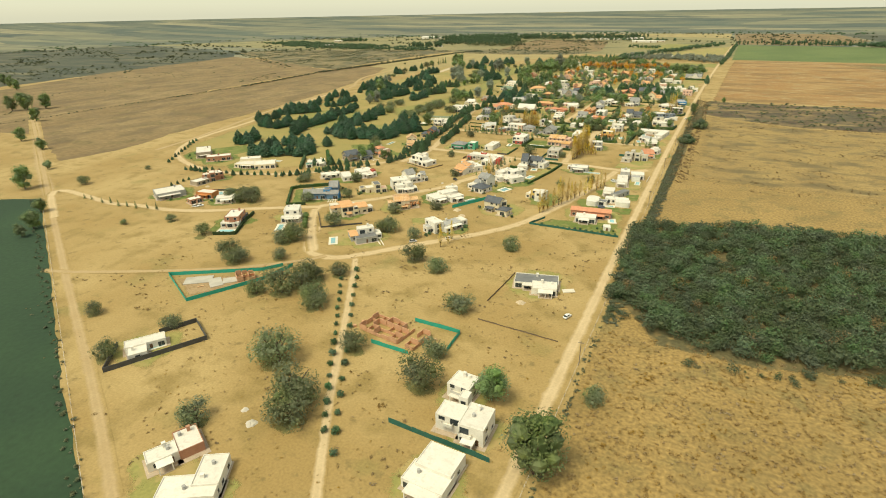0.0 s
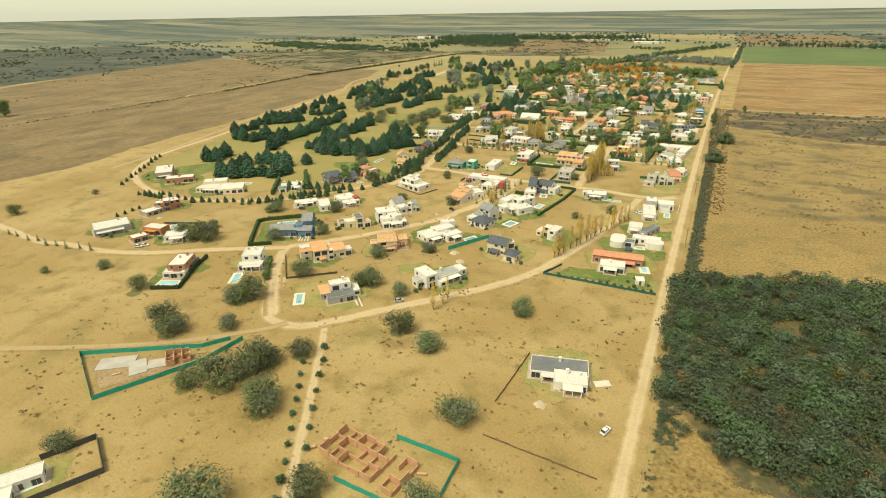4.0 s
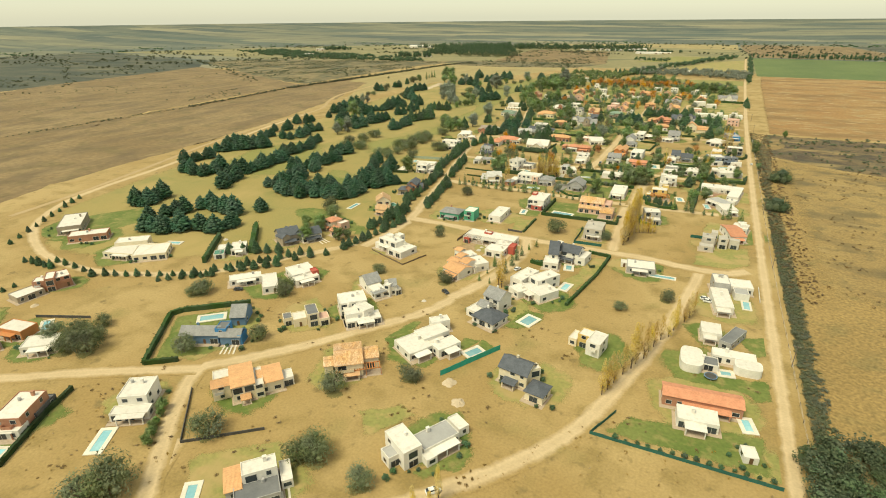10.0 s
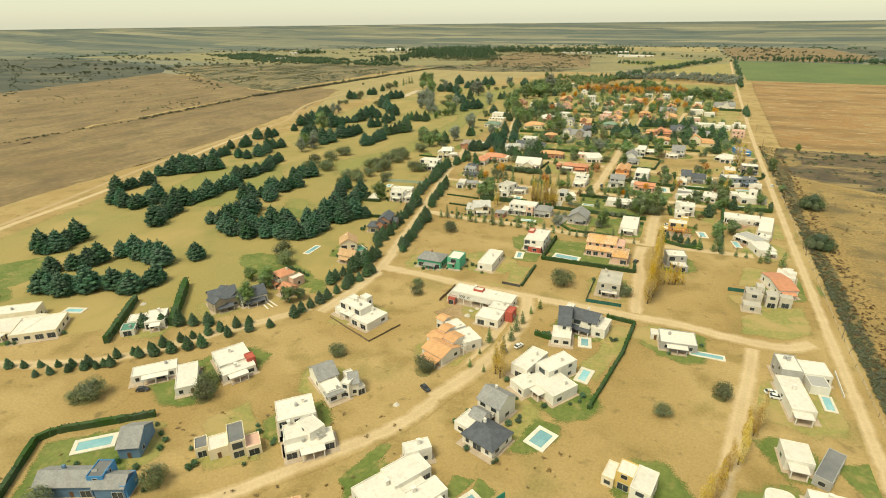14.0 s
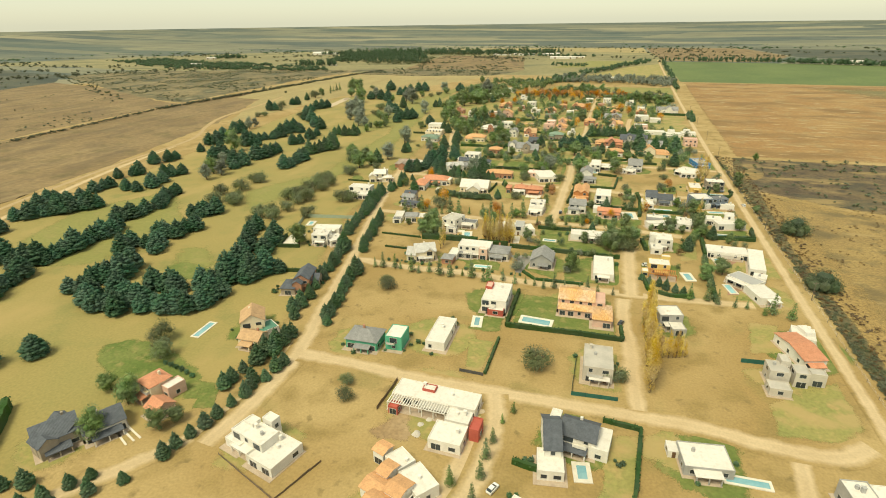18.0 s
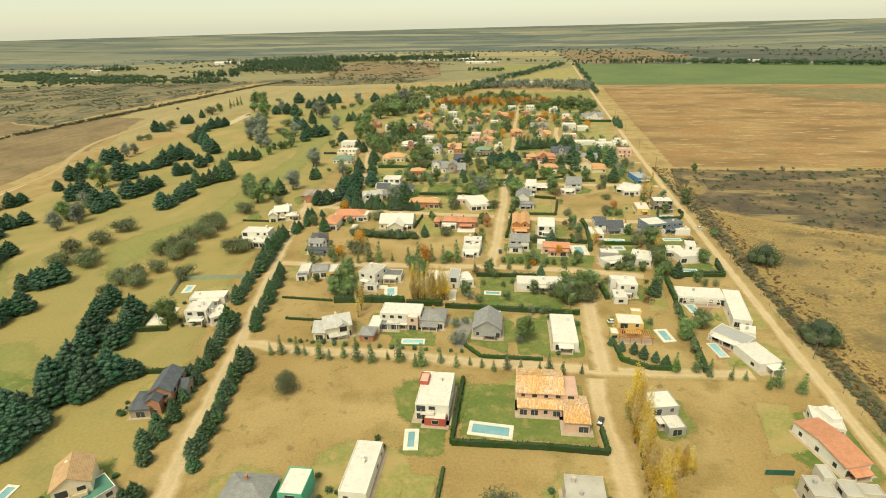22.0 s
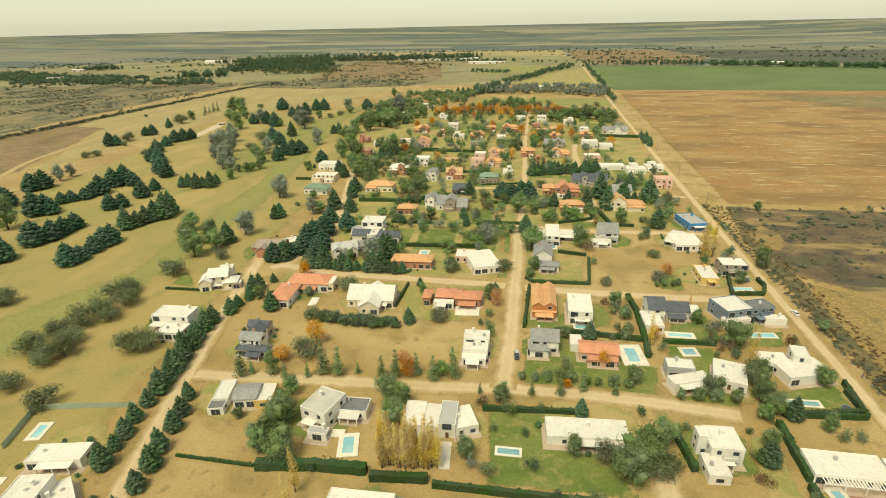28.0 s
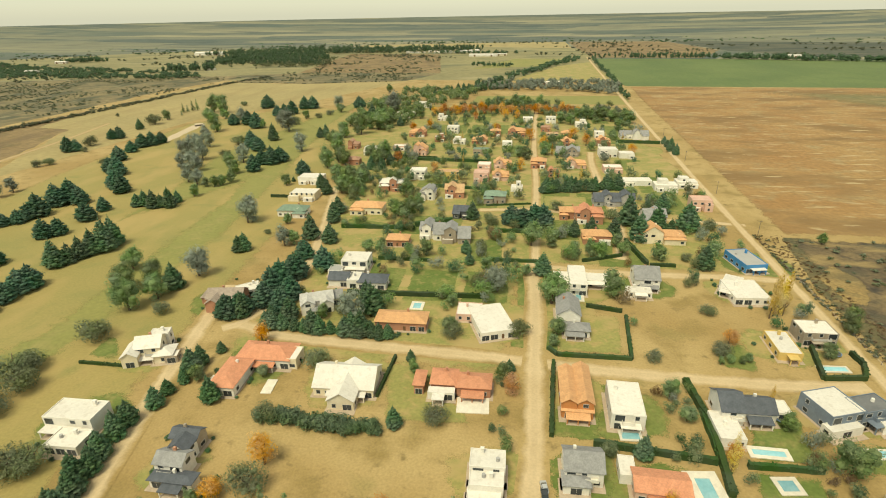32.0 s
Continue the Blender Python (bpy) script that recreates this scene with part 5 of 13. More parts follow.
def trampoline(x, y, size):
    """A round garden trampoline: mat, padded rim, legs."""
    root = thing("trampoline", pose(x, y, 0), "round dark garden trampoline with a blue rim", "trampoline")
    n = 20
    ring = [(math.cos(6.2832 * k / n), math.sin(6.2832 * k / n)) for k in range(n)]
    part("mat", Build().add([(c * size * 0.86, s * size * 0.86, z) for z in (0.84, 0.88) for c, s in ring], [tuple(range(n - 1, -1, -1)), tuple(range(n, 2 * n))] + [(k, (k + 1) % n, n + (k + 1) % n, n + k) for k in range(n)]).mesh("mat", "mesh_dark"), root)
    part("rim", Build().add([(c * f * size, s * f * size, z) for f, z in ((0.86, 0.86), (1, 0.86), (1, 0.93), (0.86, 0.93)) for c, s in ring], [(j * n + k, j * n + (k + 1) % n, ((j + 1) % 4) * n + (k + 1) % n, ((j + 1) % 4) * n + k) for j in range(4) for k in range(n)]).mesh("rim", "wall_blue"), root)
    leg = Build().tube((0, 0, -0.05), (0, 0, 0.87), 0.05, 0.05, 6).mesh("leg", "frame")
    for k in range(4):
        part("leg", leg, root, pose(size * 0.93 * math.cos(1.57 * k), size * 0.93 * math.sin(1.57 * k), 0))


# ---------------- plants
def leaf_cloud(lobes, count, size, seed, wild=0.8, core=0.64):
    """Small bent leaf clumps over a set of lobes (x, y, z, rx, rz), plus a lumpy core; unit crown."""
    r = random.Random(seed)
    vs, fs = [], []
    area = sum(l[3] * (l[3] + l[4]) for l in lobes)
    for lx, ly, lz, rx, rz in lobes:
        for _ in range(int(count * rx * (rx + rz) / area)):
            u, a = r.uniform(-0.75, 1), r.uniform(0, 6.2832)
            c = math.sqrt(1 - u * u)
            nrm = Vector((c * math.cos(a), c * math.sin(a), u))
            k = r.uniform(0.78, 1.10)
            p = Vector((lx + nrm.x * rx * k, ly + nrm.y * rx * k, lz + nrm.z * rz * k))
            face = (nrm + Vector((r.uniform(-wild, wild), r.uniform(-wild, wild), r.uniform(-wild * 0.6, wild * 1.1)))).normalized()
            s = size * r.uniform(0.6, 1.4)
            e1 = face.orthogonal().normalized()
            e1 = Matrix.Rotation(r.uniform(0, 6.28), 3, face) @ e1
            e2 = face.cross(e1)
            i = len(vs)
            vs += [p - e1 * s, p + e2 * s * 0.6 + face * s * 0.2, p + e1 * s, p - e2 * s * 0.6 + face * s * 0.2]
            fs += [(i, i + 1, i + 2), (i, i + 2, i + 3)]
    for lx, ly, lz, rx, rz in lobes if core > 0.2 else ():
        bm = bmesh.new()
        bmesh.ops.create_icosphere(bm, subdivisions=1, radius=1)
        i = len(vs)
        vs += [Vector((lx + v.co.x * rx * core * r.uniform(0.78, 1.22), ly + v.co.y * rx * core * r.uniform(0.78, 1.22), lz + v.co.z * rz * core * r.uniform(0.78, 1.22))) for v in bm.verts]
        fs += [tuple(i + v.index for v in f.verts) for f in bm.faces]
        bm.free()
    return vs, fs


def lobes_of(kind, seed):
    r = random.Random(seed)
    out = []
    if kind in ("con", "ced"):
        wide, tall, bow = (0.42, 0.98, 1.5) if kind == "con" else (0.53, 0.94, 2.0)
        for k in range(11):
            h = k / 10.3
            w = wide * (1 - h ** bow) * (0.86 if k == 0 else 1)
            n = (10, 10, 10, 9, 8, 8, 7, 5, 4, 3, 1)[k]
            for j in range(n):
                a = 6.283 * (j + r.uniform(-0.3, 0.3)) / n + k * 0.7
                o = w * r.uniform(0.56, 0.82) if n > 1 else 0
                out.append((math.cos(a) * o, math.sin(a) * o, 0.10 + tall * h + r.uniform(-0.03, 0.03), w * r.uniform(0.26, 0.38) + 0.025, 0.06 + 0.025 * r.random()))
            out.append((0, 0, 0.10 + tall * h, w * 0.66, 0.09))
    elif kind == "sap":
        for k in range(6):
            h = k / 5
            out.append((r.uniform(-.04, .04), r.uniform(-.04, .04), 0.25 + 1.35 * h, 0.34 * (1 - 0.8 * h) + 0.04, 0.16))
    elif kind == "yp":
        for k in range(7):
            h = k / 6
            out.append((r.uniform(-.08, .08), r.uniform(-.08, .08), 0.35 + 1.7 * h, 0.19 * (1 - abs(h - 0.35)) + 0.03, 0.26))
    elif kind == "bush":
        out.append((0, 0, 0.28, 0.42, 0.42))
        for k in range(4):
            a = k * 1.57 + r.uniform(0, 1)
            out.append((0.22 * math.cos(a), 0.22 * math.sin(a), r.uniform(0.25, 0.55), 0.26, 0.26))
    else:
        mid, half, wide = {"ac": (0.31, 0.22, 0.38), "bl": (0.54, 0.42, 0.33), "si": (0.58, 0.46, 0.32), "au": (0.54, 0.42, 0.31)}[kind]
        for k in range(22):
            a, u, q = r.uniform(0, 6.28), r.uniform(-1, 1), r.uniform(0.5, 1.0)
            o = wide * math.sqrt(1 - u * u * 0.8) * q
            out.append((o * math.cos(a), o * math.sin(a), mid + half * u * q, r.uniform(0.15, 0.24), r.uniform(0.14, 0.22)))
        out.append((0, 0, mid, wide * 0.85, half * 0.95))
    return out


PLANTS = {}
COUNT = {"con": (3200, 0.019), "ced": (3800, 0.019), "ac": (2600, 0.020), "bl": (2800, 0.021), "si": (2800, 0.020), "au": (2200, 0.020), "yp": (1500, 0.022), "sap": (420, 0.045), "bush": (160, 0.10)}
TRUNK = {"con": 0.3, "ced": 0.3, "ac": 0.4, "bl": 0.6, "si": 0.6, "au": 0.6, "yp": 0.6, "sap": 0.4, "bush": 0.2}
for kind, (cnt, size) in COUNT.items():
    PLANTS[kind] = []
    for v in range(4):
        lob = lobes_of(kind, 11 * v + 3)
        vs, fs = leaf_cloud(lob, cnt, size, v + 50, 0.5 if kind in ("con", "ced") else 0.8, 0.3 if kind in ("ac", "yp", "au") else 0.5 if kind == "si" else 0.72 if kind in ("con", "ced") else 0.6)
        crown = mesh_of("crown", vs, fs, "leaf_" + {"sap": "bl", "bush": "con"}.get(kind, kind))
        tr = Build()
        h = TRUNK[kind]
        tr.tube((0, 0, -0.02), (0.01, 0, h), 0.035, 0.022)
        r = random.Random(v)
        for k in range(4):
            a = k * 1.6 + r.uniform(0, 1)
            tr.tube((0, 0, h * 0.55), (0.2 * math.cos(a), 0.2 * math.sin(a), h + 0.1), 0.018, 0.006, 5)
        PLANTS[kind].append((tr.mesh("trunk", "bark"), crown))
NAMES = {"con": ("conifer_tree", "dense dark green conifer with a ragged outline", "tree"), "ced": ("cedar_tree", "broad dark blue-green cedar on the golf course", "tree"), "ac": ("acacia_tree", "low spreading grey-green thorn tree on dry grass", "tree"),
         "bl": ("broadleaf_tree", "rounded green broadleaf garden tree", "tree"), "si": ("silvery_tree", "tall silvery grey-green tree", "tree"), "au": ("autumn_tree", "broadleaf tree in orange autumn leaf", "tree"),
         "yp": ("poplar_tree", "slim upright tree with thin yellow autumn leaves", "tree"), "sap": ("young_pine", "young narrow green pine planted by the road", "tree"), "bush": ("roadside_shrub", "small round dark green shrub beside the drive", "shrub")}
trees_made = 0


def tree(kind, x, y, size, group=""):
    global trees_made
    trees_made += 1
    r = random.Random(trees_made)
    name, label, cat = NAMES[kind]
    s = size * r.uniform(0.88, 1.12)
    tall = r.uniform(0.85, 1.15)
    trunk, crown = PLANTS[kind][trees_made % 4]
    m = pose(x, y, 0, 0, 0, r.uniform(0, 360)) @ Matrix.Diagonal((s, s, s * tall, 1))
    if kind == "bush":
        thing(name, m, label if group != "garden shrubs" else "small round green garden shrub beside a house", cat, group, me=crown)
        return
    root = thing(name, m, label, cat, group)
    part("trunk", trunk, root)
    part("crown", crown, root)


def trees(kind, group, *rows):
    for x, y, size in rows:
        tree(kind, x, y, size, group)


def tree_row(kind, x0, y0, x1, y1, n, size, group="trees in a row"):
    size *= 0.9 if kind == "con" else 1.0
    for k in range(n):
        t = k / max(1, n - 1)
        wild = 0.42 if kind == "sap" else 0.12
        tree(kind, x0 + (x1 - x0) * t + rng.uniform(-wild, wild) * size, y0 + (y1 - y0) * t + rng.uniform(-wild, wild) * size, size * rng.uniform(0.92 - wild, 1.08 + wild), group)


def hedge(h, w, *pts):
    """A clipped hedge along a line: a lumpy core and leaf clumps over it."""
    r = random.Random(int(abs(pts[0][0] * 10 + pts[0][1])))
    vs, fs = [], []
    for (ax, ay), (bx, by) in zip(pts, pts[1:]):
        a, b = Vector((ax, ay, 0)), Vector((bx, by, 0))
        d = (b - a).normalized()
        s = Vector((-d.y, d.x, 0))
        n = max(2, int((b - a).length / 1.6))
        i = len(vs)
        for k in range(n + 1):
            p = a.lerp(b, k / n)
            ww, hh = w / 2 * r.uniform(0.75, 1.05), h * r.uniform(0.86, 1.05)
            vs += [p - s * ww + Vector((0, 0, -0.1)), p - s * ww * 0.9 + Vector((0, 0, hh)), p + s * ww * 0.9 + Vector((0, 0, hh)), p + s * ww + Vector((0, 0, -0.1))]
        for k in range(n):
            j = i + 4 * k
            fs += [(j, j + 4, j + 5, j + 1), (j + 1, j + 5, j + 6, j + 2), (j + 2, j + 6, j + 7, j + 3)]
        fs += [(i, i + 1, i + 2, i + 3), (i + 4 * n + 3, i + 4 * n + 2, i + 4 * n + 1, i + 4 * n)]
        for _ in range(int((b - a).length * 7)):
            p = a.lerp(b, r.random()) + s * r.uniform(-0.55, 0.55) * w + Vector((0, 0, h * r.uniform(0.25, 1.08)))
            q = Vector((r.gauss(0, 1), r.gauss(0, 1), r.gauss(0, 1))).normalized() * r.uniform(0.25, 0.5)
            t = q.orthogonal().normalized() * r.uniform(0.2, 0.4)
            i = len(vs)
            vs += [p - q, p + t, p + q, p - t]
            fs += [(i, i + 1, i + 2, i + 3)]
    tagged(new("hedge", mesh_of("hedge", vs, fs, "leaf_hedge")), "long clipped dark green hedge along a garden plot", "hedge", "garden hedges")


FENCE = {"teal": ("turquoise construction mesh fence on thin posts", "site_fence"), "dkgreen": ("dark green mesh fence on thin posts", "mesh_fence"), "dark": ("low dark grey plot wall", "plot_wall"), "wood": ("weathered low timber fence", "timber_fence"), "white": ("low white garden wall", "garden_wall"), "pale": ("pale green mesh fence on thin posts", "mesh_fence")}


def fence(kind, h, *pts):
    """Panels hung between posts along a line; walls have no posts and are thicker."""
    label, name = FENCE[kind]
    solid = kind in ("dark", "white")
    root = thing(name, pose(pts[0][0], pts[0][1], 0), label, "wall" if solid else "fence")
    r = random.Random(int(abs(pts[0][0])))
    for (ax, ay), (bx, by) in zip(pts, pts[1:]):
        long = math.hypot(bx - ax, by - ay)
        n = max(1, int(long / 4.0))
        turn = math.degrees(math.atan2(by - ay, bx - ax))
        for k in range(n):
            m = pose(ax - pts[0][0] + (bx - ax) * k / n, ay - pts[0][1] + (by - ay) * k / n, 0, 0, 0, turn)
            t, s = (0.12, long / n) if solid else (0.02, long / n)
            lean = 0 if solid else r.uniform(-0.12, 0.12)
            b = Build().add([(0, -t, -0.1), (s, -t, -0.1), (s, t, -0.1), (0, t, -0.1), (0, -t, h), (s, -t + lean, h + lean), (s, t + lean, h + lean), (0, t, h)],
                            [(0, 3, 2, 1), (4, 5, 6, 7), (0, 1, 5, 4), (1, 2, 6, 5), (2, 3, 7, 6), (3, 0, 4, 7)])
            part("panel", b.mesh("panel", "mesh_" + kind), root, m)
            if not solid:
                part("post", Build().tube((0, 0.06, -0.2), (0, 0.06, h + 0.2), 0.05, 0.045, 6).mesh("post", "pole_wood"), root, m)


# ---------------- vehicles, poles
def car_meshes(paint):
    """A hatchback: lofted body with wheel housings, glazed cabin, wheels."""
    def loft(rows, k):
        vs, fs = [], []
        for xx, half, z0, z1 in rows:
            vs += [(xx, -half, z0), (xx, -half * 0.97, z1), (xx, half * 0.97, z1), (xx, half, z0)]
        for i in range(len(rows) - 1):
            j = 4 * i
            fs += [(j + a, j + b, j + 4 + b, j + 4 + a) for a, b in ((0, 1), (1, 2), (2, 3), (3, 0))]
        fs += [(3, 2, 1, 0), tuple(4 * (len(rows) - 1) + q for q in range(4))]
        return mesh_of(k, vs, fs, "paint_" + paint if k != "cabin" else "glass_dark")
    body = loft([(-2.1, 0.75, 0.35, 0.75), (-1.95, 0.86, 0.28, 0.95), (-0.9, 0.88, 0.25, 0.98), (0.9, 0.88, 0.25, 0.96), (1.8, 0.84, 0.28, 0.80), (2.1, 0.72, 0.35, 0.62)], "body")
    cabin = loft([(-1.9, 0.72, 0.93, 1.0), (-1.35, 0.68, 0.93, 1.42), (0.2, 0.68, 0.93, 1.45), (1.05, 0.74, 0.93, 0.97)], "cabin")
    roof = Build().box(-1.3, -0.64, 1.42, 0.2, 0.64, 1.49).mesh("roof", "paint_" + paint)
    return body, cabin, roof


CARS = {k: car_meshes(k) for k in ("white", "dark", "silver")}
WHEEL = Build().tube((0, -0.1, 0), (0, 0.1, 0), 0.32, 0.32, 12).mesh("tyre", "tyre")
RIM = Build().tube((0, -0.115, 0), (0, 0.115, 0), 0.2, 0.2, 10).mesh("rim", "frame")


def car(x, y, turn, paint):
    root = thing("car", pose(x, y, 0.12, 0, 0, turn), {"white": "white hatchback parked on dry ground", "dark": "dark grey car parked on dry ground", "silver": "silver car parked on dry ground"}[paint], "car", "parked cars")
    body, cabin, roof = CARS[paint]
    part("body", body, root)
    part("cabin", cabin, root)
    part("roof", roof, root)
    for xx in (-1.3, 1.3):
        for yy in (-0.8, 0.8):
            wheel = part("wheel", WHEEL, root, pose(xx, yy, 0.32))
            part("rim", RIM, wheel)


POLE = Build().tube((0, 0, -0.3), (0, 0, 9), 0.16, 0.10, 8).mesh("post", "pole_wood")
ARM = Build().box(-1.1, -0.06, 8.3, 1.1, 0.06, 8.46).mesh("crossarm", "pole_wood")
INSUL = Build().tube((0, 0, 8.46), (0, 0, 8.7), 0.06, 0.04, 6).mesh("insulator", "frame")


def power_pole(x, y):
    root = thing("power_pole", pose(x, y, 0), "weathered wooden power pole with a crossarm beside the road", "utility pole", "power poles")
    part("post", POLE, root)
    part("crossarm", ARM, root)
    for xx in (-0.95, 0, 0.95):
        part("insulator", INSUL, root, pose(xx, 0, 0))


# ---------------- masses of scrub, woods and tufts
def clumps(name, label, category, material, places, seed, leaves=26, size=0.16, core=0.6):
    """Many shrubs or far trees in one mesh; places: (x, y, width, height)."""
    r = random.Random(seed)
    forms = []
    for v in range(5):
        lob = [(r.uniform(-.25, .25), r.uniform(-.25, .25), r.uniform(.25, .6), r.uniform(.2, .32), r.uniform(.2, .35)) for _ in range(4)]
        vs, fs = leaf_cloud(lob, leaves, size, seed + v, 0.8, core)
        forms.append((np.array([tuple(q) for q in vs]), fs))
    av, af, base = [], [], 0
    for x, y, w, h in places:
        vs, fs = forms[r.randrange(5)]
        a = r.uniform(0, 6.28)
        c, s = math.cos(a), math.sin(a)
        q = np.empty_like(vs)
        q[:, 0], q[:, 1], q[:, 2] = x + (vs[:, 0] * c - vs[:, 1] * s) * w, y + (vs[:, 0] * s + vs[:, 1] * c) * w, vs[:, 2] * h
        av.append(q)
        af += [tuple(i + base for i in f) for f in fs]
        base += len(vs)
    me = bpy.data.meshes.new(name)
    me.from_pydata(np.concatenate(av).tolist(), [], af)
    me.materials.append(MATS[material])
    return tagged(new(name, me), label, category, kind="stuff")


def inside(x, y, pts):
    hit = False
    for (ax, ay), (bx, by) in zip(pts, pts[1:] + pts[:1]):
        if (ay > y) != (by > y) and x < (bx - ax) * (y - ay) / (by - ay) + ax:
            hit = not hit
    return hit


def fill(pts, spacing, r, lo, hi, tall=0.8):
    """Places spread unevenly over a polygon."""
    xs, ys = [p[0] for p in pts], [p[1] for p in pts]
    n = int((max(xs) - min(xs)) * (max(ys) - min(ys)) / spacing ** 2)
    out = []
    for _ in range(n):
        x, y = r.uniform(min(xs), max(xs)), r.uniform(min(ys), max(ys))
        if inside(x, y, pts):
            w = r.uniform(lo, hi)
            out.append((x, y, w, w * tall * r.uniform(0.8, 1.2)))
    return out



def far_house(x, y, turn, w, d, h, roof, wall, cover, side):
    """A house of the far blocks: main block, a lower front wing, and often an upper floor, a cross gable or a porch."""
    q = random.Random(int(abs(x * 3 + y * 11)))
    h *= 1.15
    blocks = [(0, 0, w, d, h, roof, wall, cover), (side * w * 0.3, -d * 0.42, w * 0.42, d * 0.6, max(2.8, h * 0.74), roof, wall, cover)]
    if roof == "flat" and h < 5.5 and q.random() < 0.55:
        blocks.append((-side * w * q.uniform(0.12, 0.24), d * 0.08, w * q.uniform(0.4, 0.55), d * q.uniform(0.6, 0.8), h + q.uniform(2.2, 2.9), "flat", wall, cover))
    elif roof != "flat" and q.random() < 0.7:
        blocks.append((-side * w * q.uniform(0.1, 0.26), -d * 0.06, w * q.uniform(0.3, 0.42), d * 1.06, h + q.uniform(1.4, 2.6), "gabled", wall, cover))
    if q.random() < 0.6:
        blocks.append((-side * w * 0.26, -d * 0.5 - 1.4, w * q.uniform(0.3, 0.42), 2.7, 2.6, "flat", "white" if q.random() < 0.5 else wall, "white"))
    house(x, y, turn, *blocks, near=False, group="houses of the far blocks")


# ---------------- the houses, south to north
house(-74.7, 59.9, 31, (0.0, 0.0, 15.2, 7.6, 3.4, "flat", "white", "white"), (4.3, 5.0, 7.1, 10.5, 3.8, "flat", "white", "white"))
house(-91.8, 65.0, 63, (0.0, 0.0, 8.3, 5.6, 3.2, "flat", "white", "white"), (7.4, 1.4, 6.7, 9.4, 3.2, "flat", "brick", "white"))
house(-19.9, 89.8, -2, (0.0, 0.0, 12.3, 7.5, 3.3, "flat", "white", "white"), (0.4, 6.1, 10.9, 8.8, 4.2, "flat", "white", "white"))
house(-147.2, 100.7, 56, (0.0, 0.0, 13.9, 5.3, 3.2, "flat", "white", "white"), (-2.9, -5.4, 6.5, 5.7, 2.9, "flat", "white", "white"))
house(-15.9, 113.0, 2, (0.0, 0.0, 7.9, 10.2, 6.3, "flat", "white", "white"), (-7.9, 0.3, 8.3, 6.8, 5.7, "flat", "white", "white"), (-6.6, 7.1, 3.0, 3.4, 6.8, "flat", "white", "white"))
house(-26.9, 127.8, -4, (0.0, 0.0, 8.0, 7.8, 5.2, "flat", "white", "white"))
house(-28.1, 210.7, 14, (0.0, 0.0, 19.5, 9.1, 3.0, "flat", "white", "darkflat"), (3.7, -6.3, 10.9, 6.8, 3.4, "flat", "white", "white"))
house(-216.8, 212.6, 29, (0.0, 0.0, 8.4, 13.4, 6.0, "flat", "brick", "white"), (2.9, 3.7, 4.3, 9.7, 3.0, "flat", "dark", "darkflat"), (-0.8, -6.6, 10.6, 4.6, 3.2, "flat", "white", "white"))
house(-129.2, 221.9, 47, (0.0, 0.0, 11.5, 9.2, 3.4, "flat", "grey", "darkflat"), (1.2, 4.1, 9.0, 5.0, 6.2, "flat", "white", "white"), (-5.8, 4.7, 4.0, 8.6, 3.2, "tile", "grey", "tile"), (7.7, 2.8, 3.0, 7.7, 3.0, "flat", "white", "white"))
house(-300.7, 232.6, 62, (0.0, 0.0, 18.5, 14.7, 4.2, "flat", "grey", "white"))
house(-190.8, 234.1, 32, (0.0, 0.0, 9.0, 10.1, 6.2, "flat", "white", "white"), (-0.0, -7.1, 11.7, 4.1, 3.0, "flat", "white", "white"))
house(-301.9, 238.9, 70, (0.0, 0.0, 8.8, 9.7, 3.4, "flat", "white", "white"))
house(-254.0, 239.5, 39, (0.0, 0.0, 11.6, 8.4, 3.4, "flat", "white", "white"))
house(-273.3, 241.4, 10, (0.0, 0.0, 12.8, 7.3, 4.0, "flat", "orange", "white"), (-0.4, -12.6, 7.9, 6.6, 3.2, "flat", "brick", "white", 62))
house(-164.9, 253.2, 49, (0.0, 0.0, 7.1, 12.8, 6.0, "tile", "cream", "tile"), (-6.7, -0.8, 5.6, 4.4, 5.2, "tile", "cream", "tile"), (8.7, -0.5, 7.7, 9.9, 4.2, "tile", "cream", "tile"), (14.4, -1.8, 3.6, 5.2, 3.4, "flat", "white", "white"), (-6.4, 4.1, 5.2, 5.1, 5.6, "flat", "cream", "white"), (4.9, -1.7, 3.0, 10.8, 5.2, "flat", "cream", "white"))
house(-94.7, 258.1, 60, (0.0, 0.0, 12.2, 6.9, 3.6, "flat", "white", "greyflat"), (-9.9, 1.6, 6.0, 10.7, 6.3, "flat", "white", "white"), (-14.0, 1.5, 4.1, 4.6, 4.0, "flat", "white", "greyflat"), (8.9, 1.0, 3.6, 6.3, 3.2, "flat", "white", "white"), (-5.4, -5.0, 3.4, 3.0, 2.8, "flat", "white", "white"))
house(-202.1, 269.9, 24, (0.0, 0.0, 14.9, 6.9, 4.0, "gable", "blue", "grey"), (8.3, 0.6, 4.3, 6.0, 6.2, "flat", "brightblue", "darkflat"), (16.0, -1.2, 1.6, 5.4, 4.2, "flat", "brightblue", "darkflat"), (12.3, -1.2, 7.9, 5.8, 3.8, "gable", "blue", "grey"))
house(-301.9, 276.0, 68, (0.0, 0.0, 6.8, 8.9, 5.6, "flat", "brick", "white"), (-7.8, 0.2, 5.4, 5.8, 5.4, "flat", "brick", "white", -24), (-4.0, -1.2, 3.8, 8.6, 6.6, "flat", "brick", "white", -15), (-14.3, -3.9, 11.1, 8.5, 3.0, "flat", "stone", "white", 17))
